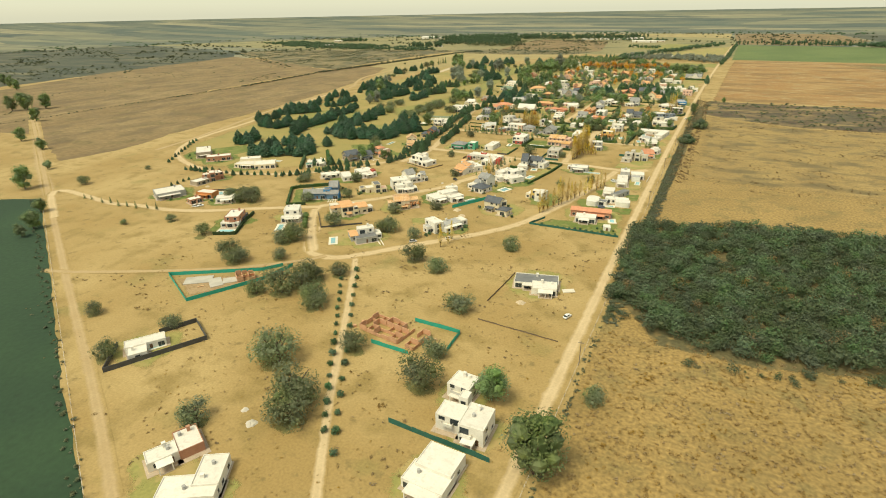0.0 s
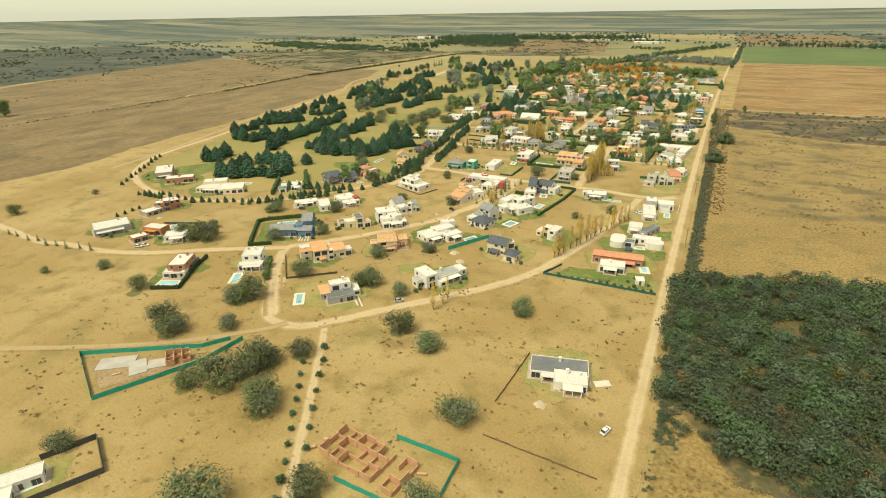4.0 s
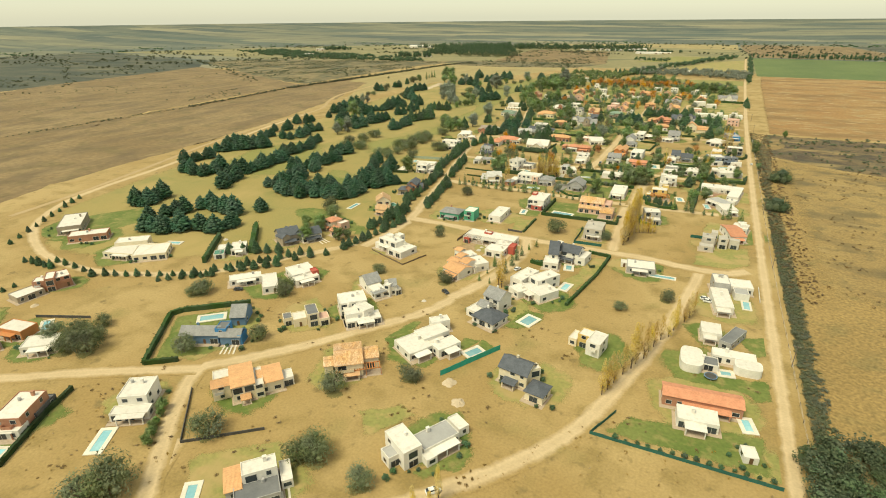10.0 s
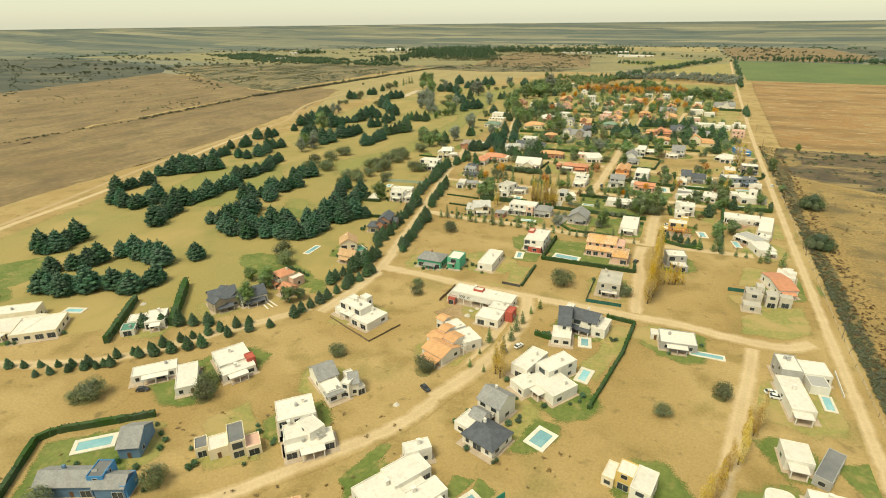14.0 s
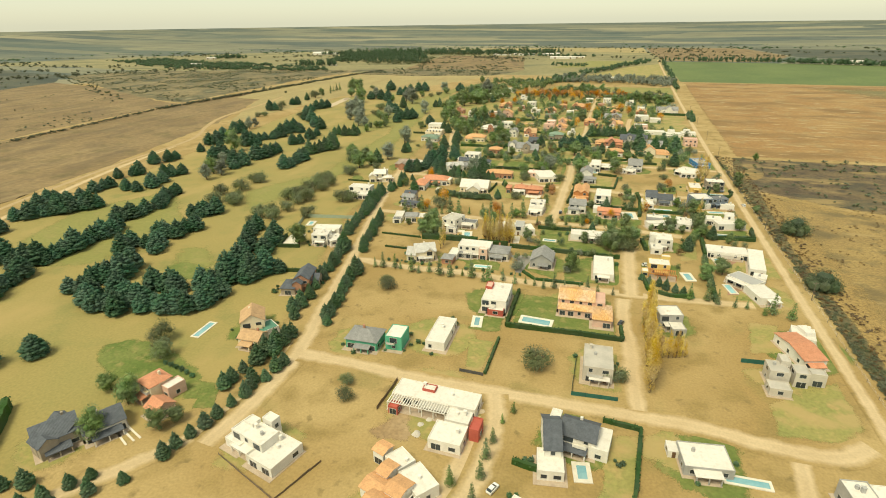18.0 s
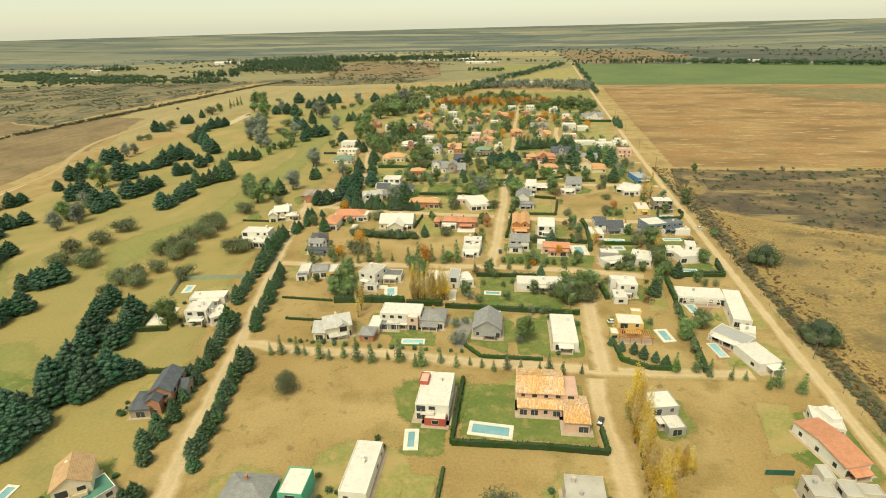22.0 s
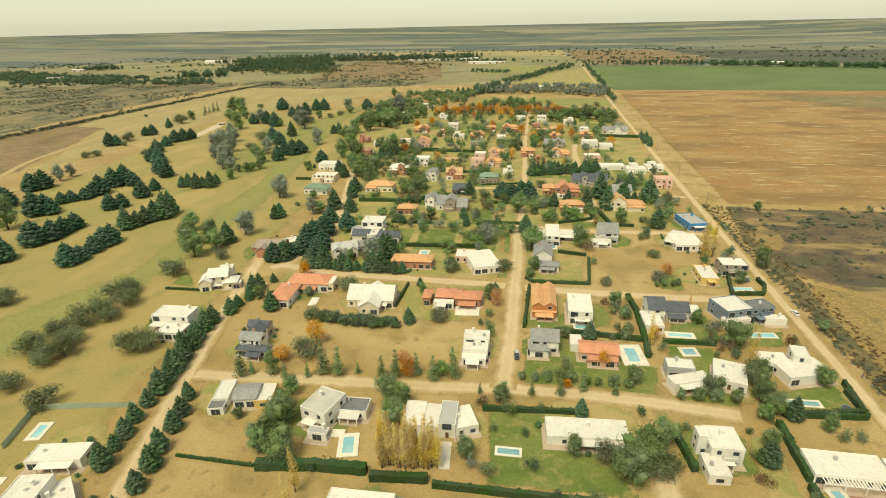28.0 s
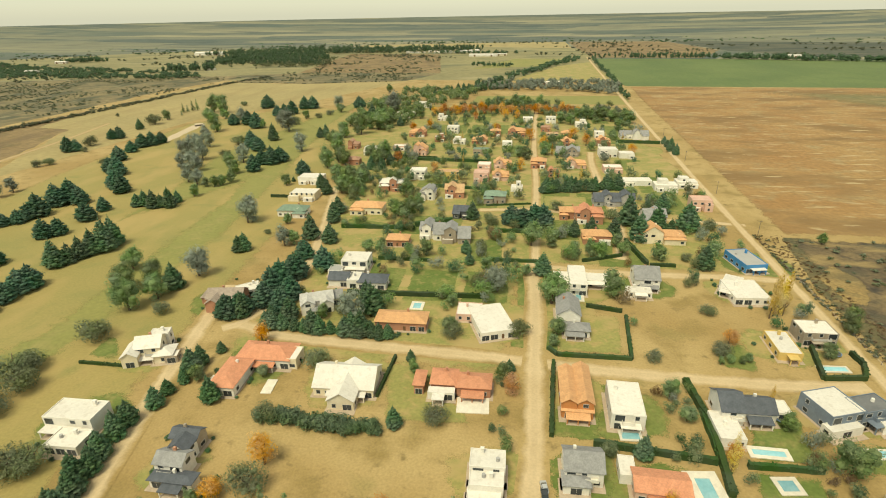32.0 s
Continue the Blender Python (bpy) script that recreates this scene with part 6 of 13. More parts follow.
house(-140.0, 279.3, 37, (0.0, 0.0, 9.5, 13.6, 5.2, "tile", "cream", "tilepile"), (7.7, 0.7, 5.6, 7.0, 4.2, "tile", "cream", "tilepile"), (-7.1, -0.8, 3.0, 5.6, 3.4, "tile", "cream", "tilepile"), (3.1, -5.5, 15.9, 3.9, 3.0, "pergola", "orange", "white"))
house(-199.7, 287.7, 29, (0.0, 0.0, 5.8, 10.5, 4.0, "gable", "blue", "grey"))
house(-12.0, 290.4, 12, (0.0, 0.0, 3.8, 4.8, 2.4, "flat", "white", "white"))
house(-175.5, 295.3, 48, (0.0, 0.0, 5.3, 6.1, 3.8, "flat", "cream", "white"), (-4.5, 2.0, 3.5, 5.0, 3.6, "flat", "cream", "darkflat"), (5.1, -0.8, 4.6, 8.5, 6.0, "flat", "cream", "darkflat"), (9.2, -3.2, 4.2, 5.6, 3.4, "flat", "cream", "pink"))
house(-82.5, 297.7, -9, (0.0, 0.0, 10.5, 8.3, 5.6, "gable", "cream", "slate"), (9.9, -5.1, 6.2, 6.7, 3.3, "hip", "cream", "slate"), (5.1, 1.4, 3.8, 3.1, 6.4, "flat", "cream", "white", 53))
house(-123.5, 297.8, 60, (0.0, 0.0, 10.2, 11.5, 3.4, "flat", "white", "white"), (9.8, -7.0, 9.9, 5.8, 3.5, "flat", "white", "white"), (9.6, 2.1, 11.5, 7.5, 4.2, "flat", "white", "white"), (16.2, 6.5, 7.6, 4.3, 5.0, "flat", "white", "white", -18))
house(-25.0, 309.1, 6, (0.0, 0.0, 23.2, 6.8, 4.0, "tile", "brick", "redtile"), (-1.9, -9.4, 11.6, 6.8, 3.5, "flat", "white", "white"))
house(-162.1, 313.9, 44, (0.0, 0.0, 11.4, 9.6, 6.2, "flat", "white", "white"), (-0.8, -8.1, 7.5, 7.5, 4.6, "flat", "white", "white"), (3.5, -8.4, 5.2, 7.3, 5.6, "flat", "white", "white", 25), (2.3, -11.9, 14.2, 6.3, 2.9, "flat", "white", "white"))
house(-305.3, 314.4, 16, (0.0, 0.0, 21.7, 15.2, 3.3, "flat", "cream", "white"), (12.8, -0.2, 16.5, 14.7, 3.5, "flat", "cream", "white", 24), (-4.0, 7.5, 16.4, 8.3, 5.0, "flat", "cream", "white", 23))
house(-209.8, 315.8, 45, (0.0, 0.0, 6.9, 14.6, 3.4, "flat", "white", "white"), (-10.8, 8.9, 14.4, 6.2, 3.2, "flat", "white", "white"))
house(-346.7, 318.6, 44, (0.0, 0.0, 19.7, 8.8, 4.0, "flat", "brick", "white"))
house(-373.6, 326.2, 49, (0.0, 0.0, 12.4, 24.8, 5.0, "flat", "stone", "white"))
house(-63.3, 327.2, -11, (2.4, -0.8, 5.2, 8.8, 5.9, "flat", "white", "white"), (-2.5, 0.9, 4.6, 5.4, 5.6, "flat", "yellow", "white"), (-6.4, 0.4, 3.2, 6.4, 3.4, "flat", "cream", "white"))
house(-204.2, 331.1, 59, (0.0, 0.0, 11.5, 11.1, 3.6, "flat", "white", "white"), (-0.4, -8.7, 11.3, 5.2, 3.2, "flat", "white", "white"), (4.8, -5.9, 3.0, 4.0, 4.3, "flat", "red", "red"))
house(-28.8, 332.5, 3, (0.0, 0.0, 7.6, 12.3, 3.3, "round", "white", "white"), (14.0, 6.4, 14.2, 5.1, 3.2, "flat", "white", "white"), (18.2, 1.1, 8.7, 6.4, 3.3, "round", "white", "white"), (5.6, -0.0, 6.2, 5.4, 2.7, "flat", "white", "darkflat"))
house(-166.5, 334.8, 57, (0.0, 0.0, 6.9, 9.3, 4.2, "gable", "white", "grey"), (-0.6, -8.3, 5.9, 6.9, 3.8, "flat", "white", "white"), (0.1, -11.2, 7.4, 3.0, 2.9, "hip", "white", "grey"), (4.4, -11.2, 3.0, 5.2, 6.0, "flat", "white", "white", -53), (6.5, -10.2, 3.0, 6.6, 4.9, "gable", "white", "grey", -19), (7.5, -8.3, 3.0, 11.6, 3.0, "flat", "white", "white"))
house(-254.1, 341.0, 40, (0.0, 0.0, 7.6, 10.8, 3.4, "flat", "white", "white"), (-7.5, 0.9, 6.3, 6.1, 3.2, "flat", "white", "white"), (-9.5, -5.3, 5.2, 6.2, 2.8, "flat", "white", "greenflat"))
house(-106.4, 342.4, -18, (0.0, 0.0, 8.3, 8.7, 6.0, "gable", "white", "grey"), (-0.3, -8.1, 4.4, 4.8, 4.4, "gable", "white", "grey"), (-2.5, -11.0, 5.1, 7.3, 3.4, "flat", "white", "white"), (5.5, -12.1, 10.8, 9.8, 2.9, "hip", "white", "slate"))
house(-22.9, 354.8, 4, (0.0, 0.0, 7.1, 8.1, 3.9, "flat", "white", "white"), (7.6, -2.1, 4.3, 14.0, 3.4, "flat", "grey", "darkflat", -28))
house(-92.7, 360.2, -34, (0.0, 0.0, 12.9, 10.9, 3.8, "flat", "white", "white"), (-5.2, 6.8, 6.7, 13.2, 5.8, "flat", "white", "white"), (-13.2, 1.8, 6.5, 14.1, 4.6, "flat", "white", "white", 16), (-5.3, -7.0, 7.0, 7.7, 3.4, "flat", "white", "white"))
house(-239.8, 363.4, 58, (0.0, 0.0, 11.2, 10.4, 5.0, "gable", "stone", "slate"), (-3.4, -3.4, 5.0, 6.2, 4.8, "gabled", "stone", "slate", 17), (3.1, 0.8, 4.3, 10.4, 5.3, "gabled", "stone", "slate", 20), (11.5, -3.4, 11.2, 9.2, 3.9, "gable", "white", "slate"))
house(-135.1, 364.5, -20, (0.0, 0.0, 10.0, 10.0, 3.5, "tile", "white", "tile"), (-6.2, 5.0, 5.8, 6.4, 3.6, "tile", "white", "tile"), (-6.4, 9.8, 3.7, 5.1, 4.8, "tile", "white", "tile"), (0.3, 6.7, 5.0, 6.2, 5.0, "tile", "white", "tile"), (-12.7, 14.9, 3.8, 4.3, 4.6, "tile", "white", "tile"), (2.1, 12.5, 9.6, 6.9, 4.1, "flat", "white", "white", -20), (-6.4, 15.0, 6.6, 5.8, 4.3, "flat", "white", "white", -16), (4.7, 7.0, 3.1, 3.1, 3.0, "pergola", "white", "white"))
house(-180.2, 377.9, -16, (0.0, 0.0, 13.0, 6.6, 6.0, "flat", "white", "white"), (8.4, -0.5, 10.1, 11.7, 3.4, "flat", "white", "white"), (-4.8, -2.1, 6.6, 5.5, 3.3, "flat", "white", "white"), (-3.3, 2.0, 3.7, 3.1, 7.0, "flat", "white", "white"), (0.6, 5.6, 4.2, 3.2, 7.1, "flat", "white", "white"))
house(-19.1, 384.3, 8, (0.0, 0.0, 7.1, 17.9, 3.6, "flat", "white", "white"), (1.4, 14.2, 6.5, 10.0, 5.8, "flat", "grey", "white"), (10.1, 16.3, 9.3, 8.5, 3.6, "flat", "white", "white"), (9.1, 8.7, 5.8, 6.4, 3.4, "flat", "white", "greyflat"))
house(-228.4, 390.7, -17, (0.0, 0.0, 7.4, 7.5, 5.4, "hip", "cream", "redtile"), (11.2, -5.2, 6.1, 6.7, 3.2, "gable", "pink", "redtile"), (5.9, 2.9, 4.1, 6.2, 4.6, "flat", "pink", "white"))
house(-88.7, 404.6, -8, (0.0, 0.0, 10.1, 8.6, 5.4, "gable", "white", "slate"), (-7.3, -5.3, 4.6, 14.3, 6.0, "gable", "white", "slate", 18), (-5.4, -13.5, 7.2, 8.5, 3.6, "flat", "white", "white", 16), (6.2, -0.3, 5.3, 9.6, 4.2, "flat", "white", "white"), (-7.5, 0.9, 3.0, 5.1, 7.4, "flat", "white", "white"))
house(-54.7, 405.3, 7, (0.0, 0.0, 12.9, 9.7, 3.4, "flat", "grey", "white"))
house(-62.7, 407.7, 6, (0.0, 0.0, 3.3, 4.2, 2.5, "flat", "white", "white"))
house(-134.5, 410.9, -3, (0.0, 0.0, 28.3, 8.1, 3.6, "flat", "white", "white"), (9.3, -15.9, 9.9, 8.4, 3.7, "flat", "white", "white"), (10.1, -8.0, 7.6, 5.3, 3.6, "flat", "white", "white"), (-4.2, -6.2, 20.0, 4.5, 3.3, "pergola", "white", "white"), (-11.4, -8.5, 3.2, 3.0, 3.1, "flat", "red", "red"), (16.4, -10.7, 3.0, 5.6, 4.6, "flat", "red", "red"), (-3.0, 1.6, 4.3, 3.0, 4.3, "flat", "red", "white"))
house(-220.5, 435.2, 33, (0.0, 0.0, 9.1, 10.2, 6.2, "gabled", "cream", "tan"), (0.1, -11.4, 9.0, 6.9, 3.6, "gable", "cream", "tan", -34), (4.9, -4.5, 7.5, 7.4, 3.0, "flat", "white", "greenflat", 25))
house(-171.5, 437.3, 1, (0.0, 0.0, 12.5, 9.6, 4.0, "hip", "green", "grey"), (12.2, 2.3, 6.6, 8.9, 6.0, "flat", "green", "white"))
house(-84.4, 442.5, 1, (0.0, 0.0, 9.9, 14.2, 6.2, "flat", "concrete", "concrete"))
house(-144.1, 448.8, 0, (0.0, 0.0, 7.6, 18.7, 3.9, "flat", "white", "white"))
house(-25.5, 453.0, 1, (0.0, 0.0, 6.2, 6.8, 5.8, "flat", "concrete", "concrete"), (-0.9, -7.1, 6.7, 4.9, 3.0, "flat", "concrete", "concrete"), (7.0, -0.0, 4.5, 5.5, 5.8, "flat", "concrete", "concrete"), (12.5, 0.9, 4.9, 3.5, 5.0, "flat", "concrete", "concrete"), (2.7, 3.7, 3.0, 4.7, 7.2, "flat", "concrete", "concrete"))
house(-13.1, 472.3, 17, (0.0, 0.0, 8.1, 18.2, 3.6, "tile", "white", "redtile"), (7.2, 9.3, 7.9, 9.2, 3.4, "flat", "white", "white", -29), (8.2, 9.6, 3.3, 5.9, 4.8, "flat", "white", "white"))
house(-219.7, 475.9, 13, (0.0, 0.0, 7.0, 12.6, 6.2, "gabled", "brick", "slate"), (-5.4, -6.0, 6.4, 9.0, 3.4, "hip", "stone", "slate"), (-1.2, -6.6, 4.2, 6.4, 5.4, "gabled", "brick", "slate"), (4.4, 1.5, 4.4, 7.0, 3.6, "gable", "stone", "slate"))
house(-128.2, 481.9, 0, (0.0, 0.0, 10.6, 17.1, 6.0, "flat", "white", "white"), (1.3, -9.2, 6.7, 4.3, 2.9, "flat", "red", "white"), (-4.2, 4.0, 3.0, 5.1, 7.0, "flat", "red", "pink"))
house(-57.7, 483.5, 13, (0.0, 0.0, 9.3, 8.0, 6.0, "flat", "grey", "white"), (1.5, -6.7, 5.5, 6.4, 3.0, "flat", "grey", "white"))
house(-94.4, 489.3, 1, (0.0, 0.0, 14.8, 12.9, 5.6, "tile", "pink", "tilepile"), (-0.2, -7.2, 13.9, 6.6, 3.0, "tile", "pink", "tilepile"), (9.6, -1.6, 4.3, 10.0, 5.8, "flat", "pink", "pink"), (10.7, -10.7, 7.4, 12.7, 3.6, "tile", "pink", "tilepile"))
house(-15.6, 516.8, 18, (0.0, 0.0, 8.9, 12.9, 3.5, "flat", "white", "white"), (0.1, 13.4, 13.3, 8.6, 3.3, "flat", "white", "greyflat", -63), (8.3, 15.8, 5.6, 5.9, 3.1, "flat", "white", "white", -37), (-3.9, 11.2, 13.1, 3.0, 2.8, "pergola", "white", "white", -63))
house(-175.1, 522.0, 26, (0.0, 0.0, 10.6, 9.9, 5.0, "gable", "cream", "palegrey"), (-6.2, 0.3, 4.8, 9.3, 3.5, "gable", "cream", "palegrey", -20), (1.8, -3.4, 4.6, 5.6, 5.3, "gabled", "cream", "palegrey"))
house(-83.7, 527.6, 1, (0.0, 0.0, 9.5, 21.4, 3.6, "flat", "white", "white"))
house(-113.8, 529.4, 0, (0.0, 0.0, 11.0, 12.5, 4.0, "gabled", "grey", "grey"), (0.5, 6.6, 9.0, 3.4, 4.2, "flat", "white", "white"))
house(-149.9, 532.5, 0, (0.0, 0.0, 17.0, 9.2, 6.2, "flat", "white", "white"), (-3.9, -4.7, 8.0, 4.8, 3.0, "flat", "grey", "darkflat"), (5.5, -4.9, 4.5, 3.6, 6.0, "flat", "pink", "white"), (13.1, 0.2, 10.2, 9.8, 3.8, "hip", "white", "grey"), (-9.9, -6.2, 4.7, 9.3, 3.2, "flat", "white", "white"), (-11.2, -13.9, 5.5, 6.1, 3.0, "hip", "brick", "grey"))
house(-57.7, 533.7, 0, (0.0, 0.0, 9.9, 7.4, 5.6, "flat", "yellow", "white"), (3.3, 5.0, 4.2, 3.0, 7.0, "flat", "yellow", "white"), (1.2, -6.8, 12.8, 6.2, 3.1, "pergola", "orange", "tan"), (-6.4, -5.4, 3.0, 4.6, 3.0, "flat", "yellow", "white"))
house(-242.9, 542.4, 10, (0.0, 0.0, 15.9, 6.9, 3.4, "flat", "white", "white"), (1.7, -15.7, 9.2, 9.2, 6.0, "flat", "white", "white"), (8.8, -15.8, 7.9, 10.2, 3.2, "flat", "white", "white", 37))
house(-10.2, 553.5, -9, (0.0, 0.0, 7.0, 27.0, 3.6, "flat", "white", "white"), (-13.3, 8.4, 19.4, 9.5, 3.4, "flat", "white", "white", 7), (-13.3, 2.3, 15.5, 2.8, 2.8, "pergola", "white", "white", 7))
house(-53.1, 567.6, 1, (0.0, 0.0, 8.9, 9.3, 6.2, "flat", "white", "white"), (-3.9, -7.7, 5.8, 8.2, 3.4, "flat", "white", "white"), (-5.1, 1.1, 3.5, 4.2, 7.0, "flat", "white", "white"))
house(-172.2, 569.9, -18, (0.0, 0.0, 9.4, 11.2, 6.6, "flat", "white", "concrete"), (7.6, 5.6, 9.7, 6.6, 3.4, "flat", "white", "darkflat", 18), (4.2, -8.5, 6.1, 3.0, 3.0, "flat", "white", "greyflat", 15))
house(-90.3, 570.1, 2, (0.0, 0.0, 24.1, 8.5, 3.5, "flat", "white", "white"))
house(-132.0, 570.2, 1, (0.0, 0.0, 5.2, 11.0, 5.2, "flat", "white", "greyflat"), (-10.8, 0.4, 6.4, 11.2, 4.0, "flat", "white", "white"), (-5.1, -0.0, 5.1, 10.5, 3.8, "flat", "white", "white"), (4.3, 0.6, 7.3, 9.6, 3.6, "flat", "white", "white", 21))
house(-209.2, 575.2, 11, (0.0, 0.0, 5.3, 10.2, 3.4, "flat", "white", "white"), (-0.4, -6.8, 5.2, 4.7, 2.8, "flat", "white", "darkflat"), (8.2, -2.1, 7.5, 8.0, 3.5, "tile", "white", "grey"), (14.3, -2.2, 5.8, 9.7, 3.3, "flat", "yellow", "white"))
house(-38.6, 604.2, -17, (0.0, 0.0, 10.5, 12.8, 3.5, "flat", "white", "white"), (-15.9, -3.3, 9.3, 6.0, 4.6, "flat", "grey", "white", 15), (-12.5, -9.0, 13.6, 4.9, 3.4, "flat", "white", "white", 36))
house(-213.4, 604.9, -1, (0.0, 0.0, 8.4, 5.9, 5.4, "gable", "white", "grey"), (-1.9, 9.6, 8.3, 5.1, 5.0, "gable", "stone", "slate"), (2.4, -4.4, 12.4, 3.7, 3.0, "hip", "white", "slate"), (-0.6, 4.8, 6.0, 4.8, 5.6, "gabled", "white", "slate"))
house(-13.2, 609.2, 15, (0.0, 0.0, 16.0, 9.7, 3.6, "flat", "white", "white"), (-6.2, 6.7, 9.7, 7.2, 3.7, "flat", "white", "white", -15), (2.7, 5.6, 5.1, 7.1, 6.2, "flat", "white", "white", -24))
house(-81.5, 613.7, -2, (0.0, 0.0, 13.9, 8.0, 3.8, "tile", "pink", "redtile"), (-7.9, 5.0, 4.3, 7.2, 3.4, "flat", "white", "white"), (1.2, -5.2, 10.0, 3.2, 2.8, "tile", "pink", "redtile"))
house(-126.8, 614.4, 1, (0.0, 0.0, 9.7, 6.5, 6.0, "flat", "white", "white"), (-0.1, -5.7, 9.1, 5.3, 4.8, "flat", "white", "white"), (-0.5, -9.6, 8.9, 4.7, 3.0, "flat", "white", "white"))
house(-101.2, 617.7, 1, (0.0, 0.0, 10.2, 8.9, 5.4, "gable", "white", "grey"), (-2.2, -5.1, 6.7, 4.6, 3.2, "hip", "white", "grey"))
house(-255.3, 619.1, 1, (0.0, 0.0, 16.2, 8.8, 6.0, "flat", "white", "white"), (4.0, -8.9, 10.7, 7.7, 3.3, "flat", "white", "white"))
house(-85.6, 644.4, -2, (0.0, 0.0, 10.0, 16.2, 5.8, "flat", "white", "white"))
house(-176.7, 648.0, 2, (0.0, 0.0, 20.4, 13.9, 3.6, "gable", "cream", "white"), (0.9, -3.6, 8.7, 19.5, 3.8, "gabled", "cream", "white"))
house(-45.7, 648.2, 1, (0.0, 0.0, 9.2, 8.4, 3.8, "gable", "white", "slate"), (-8.8, -0.7, 6.7, 10.8, 5.4, "gable", "white", "slate"), (-11.7, -9.6, 7.3, 11.8, 3.4, "flat", "white", "white"), (7.7, 0.8, 4.7, 6.3, 3.0, "flat", "white", "white"))
house(-103.0, 649.1, 0, (0.0, 0.0, 4.7, 18.0, 5.6, "gabled", "orange", "tile"), (5.0, 0.9, 4.9, 19.6, 5.6, "gabled", "orange", "tile"), (2.6, -7.3, 9.6, 4.7, 3.0, "tile", "orange", "tile"))
house(-23.4, 649.5, 19, (0.0, 0.0, 12.1, 12.0, 6.2, "flat", "greyblue", "white"), (10.2, -2.7, 10.9, 7.2, 6.0, "flat", "greyblue", "darkflat"), (-2.4, -6.7, 11.0, 3.9, 3.2, "flat", "white", "white"), (13.4, -9.3, 8.1, 3.8, 3.2, "flat", "white", "white", -19))
house(-143.6, 650.8, 1, (0.0, 0.0, 8.4, 8.1, 3.8, "hip", "brick", "redtile"), (10.1, -1.2, 11.2, 7.6, 3.8, "hip", "brick", "redtile"), (-8.2, -1.4, 3.2, 7.7, 3.8, "hip", "brick", "redtile"), (-0.4, -6.0, 8.9, 3.0, 3.1, "flat", "white", "white"))
house(-256.0, 656.5, 17, (0.0, 0.0, 9.0, 9.0, 5.8, "gable", "cream", "white"), (-5.4, -3.0, 5.5, 9.5, 4.6, "gabled", "cream", "white"), (5.6, -3.2, 6.5, 7.0, 3.2, "hip", "cream", "white"), (2.0, 5.6, 7.0, 5.0, 6.6, "flat", "white", "white"), (8.6, -5.0, 4.6, 4.6, 2.9, "flat", "stone", "white"))
house(-210.4, 658.5, 1, (0.0, 0.0, 19.9, 10.6, 3.8, "hip", "white", "redtile"), (-7.4, -13.5, 8.8, 16.2, 3.8, "hip", "white", "redtile"), (-11.6, -18.0, 4.0, 6.0, 3.2, "flat", "white", "white"), (10.8, -1.0, 3.4, 8.0, 4.4, "flat", "cream", "white"))
house(-22.2, 686.1, -1, (0.0, 0.0, 8.0, 15.1, 3.4, "flat", "yellow", "white"))
house(-166.1, 687.4, 1, (0.0, 0.0, 20.5, 9.0, 3.8, "hip", "brick", "tile"))
house(-130.1, 690.9, 20, (0.0, 0.0, 14.1, 20.8, 3.8, "flat", "white", "white"), (-6.5, 9.6, 10.3, 10.1, 3.4, "flat", "pink", "white", -20))
house(-7.9, 694.5, 1, (0.0, 0.0, 12.1, 9.8, 5.6, "flat", "stone", "white"))
house(-247.2, 697.2, 8, (0.0, 0.0, 15.5, 9.5, 4.6, "gable", "brick", "greybrown"), (-3.5, -5.0, 6.0, 8.0, 4.4, "gabled", "brick", "greybrown"), (4.6, -4.2, 5.2, 6.5, 4.0, "gabled", "brick", "greybrown"), (-8.4, 2.6, 6.0, 7.5, 3.2, "hip", "brick", "greybrown"), (6.2, 9.0, 10.5, 8.0, 3.2, "flat", "white", "white", 30))
house(-206.2, 698.4, 24, (0.0, 0.0, 13.5, 7.5, 4.8, "gable", "white", "palegrey"), (-4.2, -3.2, 5.6, 7.5, 5.2, "gabled", "white", "palegrey"), (3.8, -3.4, 5.2, 7.0, 4.4, "gabled", "white", "palegrey"), (8.0, 2.2, 6.0, 7.5, 3.4, "gable", "white", "grey"), (0.2, -7.4, 6.0, 3.6, 2.8, "hip", "white", "grey"))
house(-99.1, 700.0, -1, (0.0, 0.0, 9.1, 14.0, 5.6, "gabled", "white", "grey"), (2.9, -11.2, 9.6, 5.9, 3.0, "hip", "white", "grey"))
house(-90.7, 733.0, -1, (0.0, 0.0, 25.2, 7.5, 3.4, "flat", "white", "white"), (-2.0, -3.3, 7.7, 19.7, 5.6, "flat", "white", "white"))
house(-24.4, 733.4, -28, (0.0, 0.0, 7.6, 16.0, 3.3, "flat", "white", "white"), (5.9, -3.3, 14.7, 17.3, 3.4, "flat", "white", "white", 31))
house(-61.7, 734.7, -1, (0.0, 0.0, 10.8, 13.2, 5.2, "gable", "white", "grey"), (-4.6, -11.8, 10.6, 5.6, 3.0, "flat", "white", "white"))
house(-200.0, 738.4, 2, (0.0, 0.0, 13.2, 11.2, 6.0, "flat", "white", "white"), (-3.5, -17.5, 9.5, 8.0, 3.6, "gable", "white", "slate"), (3.6, -18.2, 5.6, 8.6, 4.4, "flat", "white", "white"), (12.6, -19.0, 13.0, 8.6, 3.7, "hip", "white", "slate"), (-8.4, -8.0, 6.5, 7.0, 3.2, "flat", "white", "greyflat"))
house(-9.0, 760.2, 12, (0.0, 0.0, 10.7, 18.7, 4.4, "flat", "brightblue", "greyflat"))
house(-185.5, 769.7, 2, (0.0, 0.0, 11.9, 8.7, 3.8, "hip", "brick", "tile"))
far_house(-154.4, 779.2, 1, 16, 10, 4.2, "gable", "stone", "grey", 1)
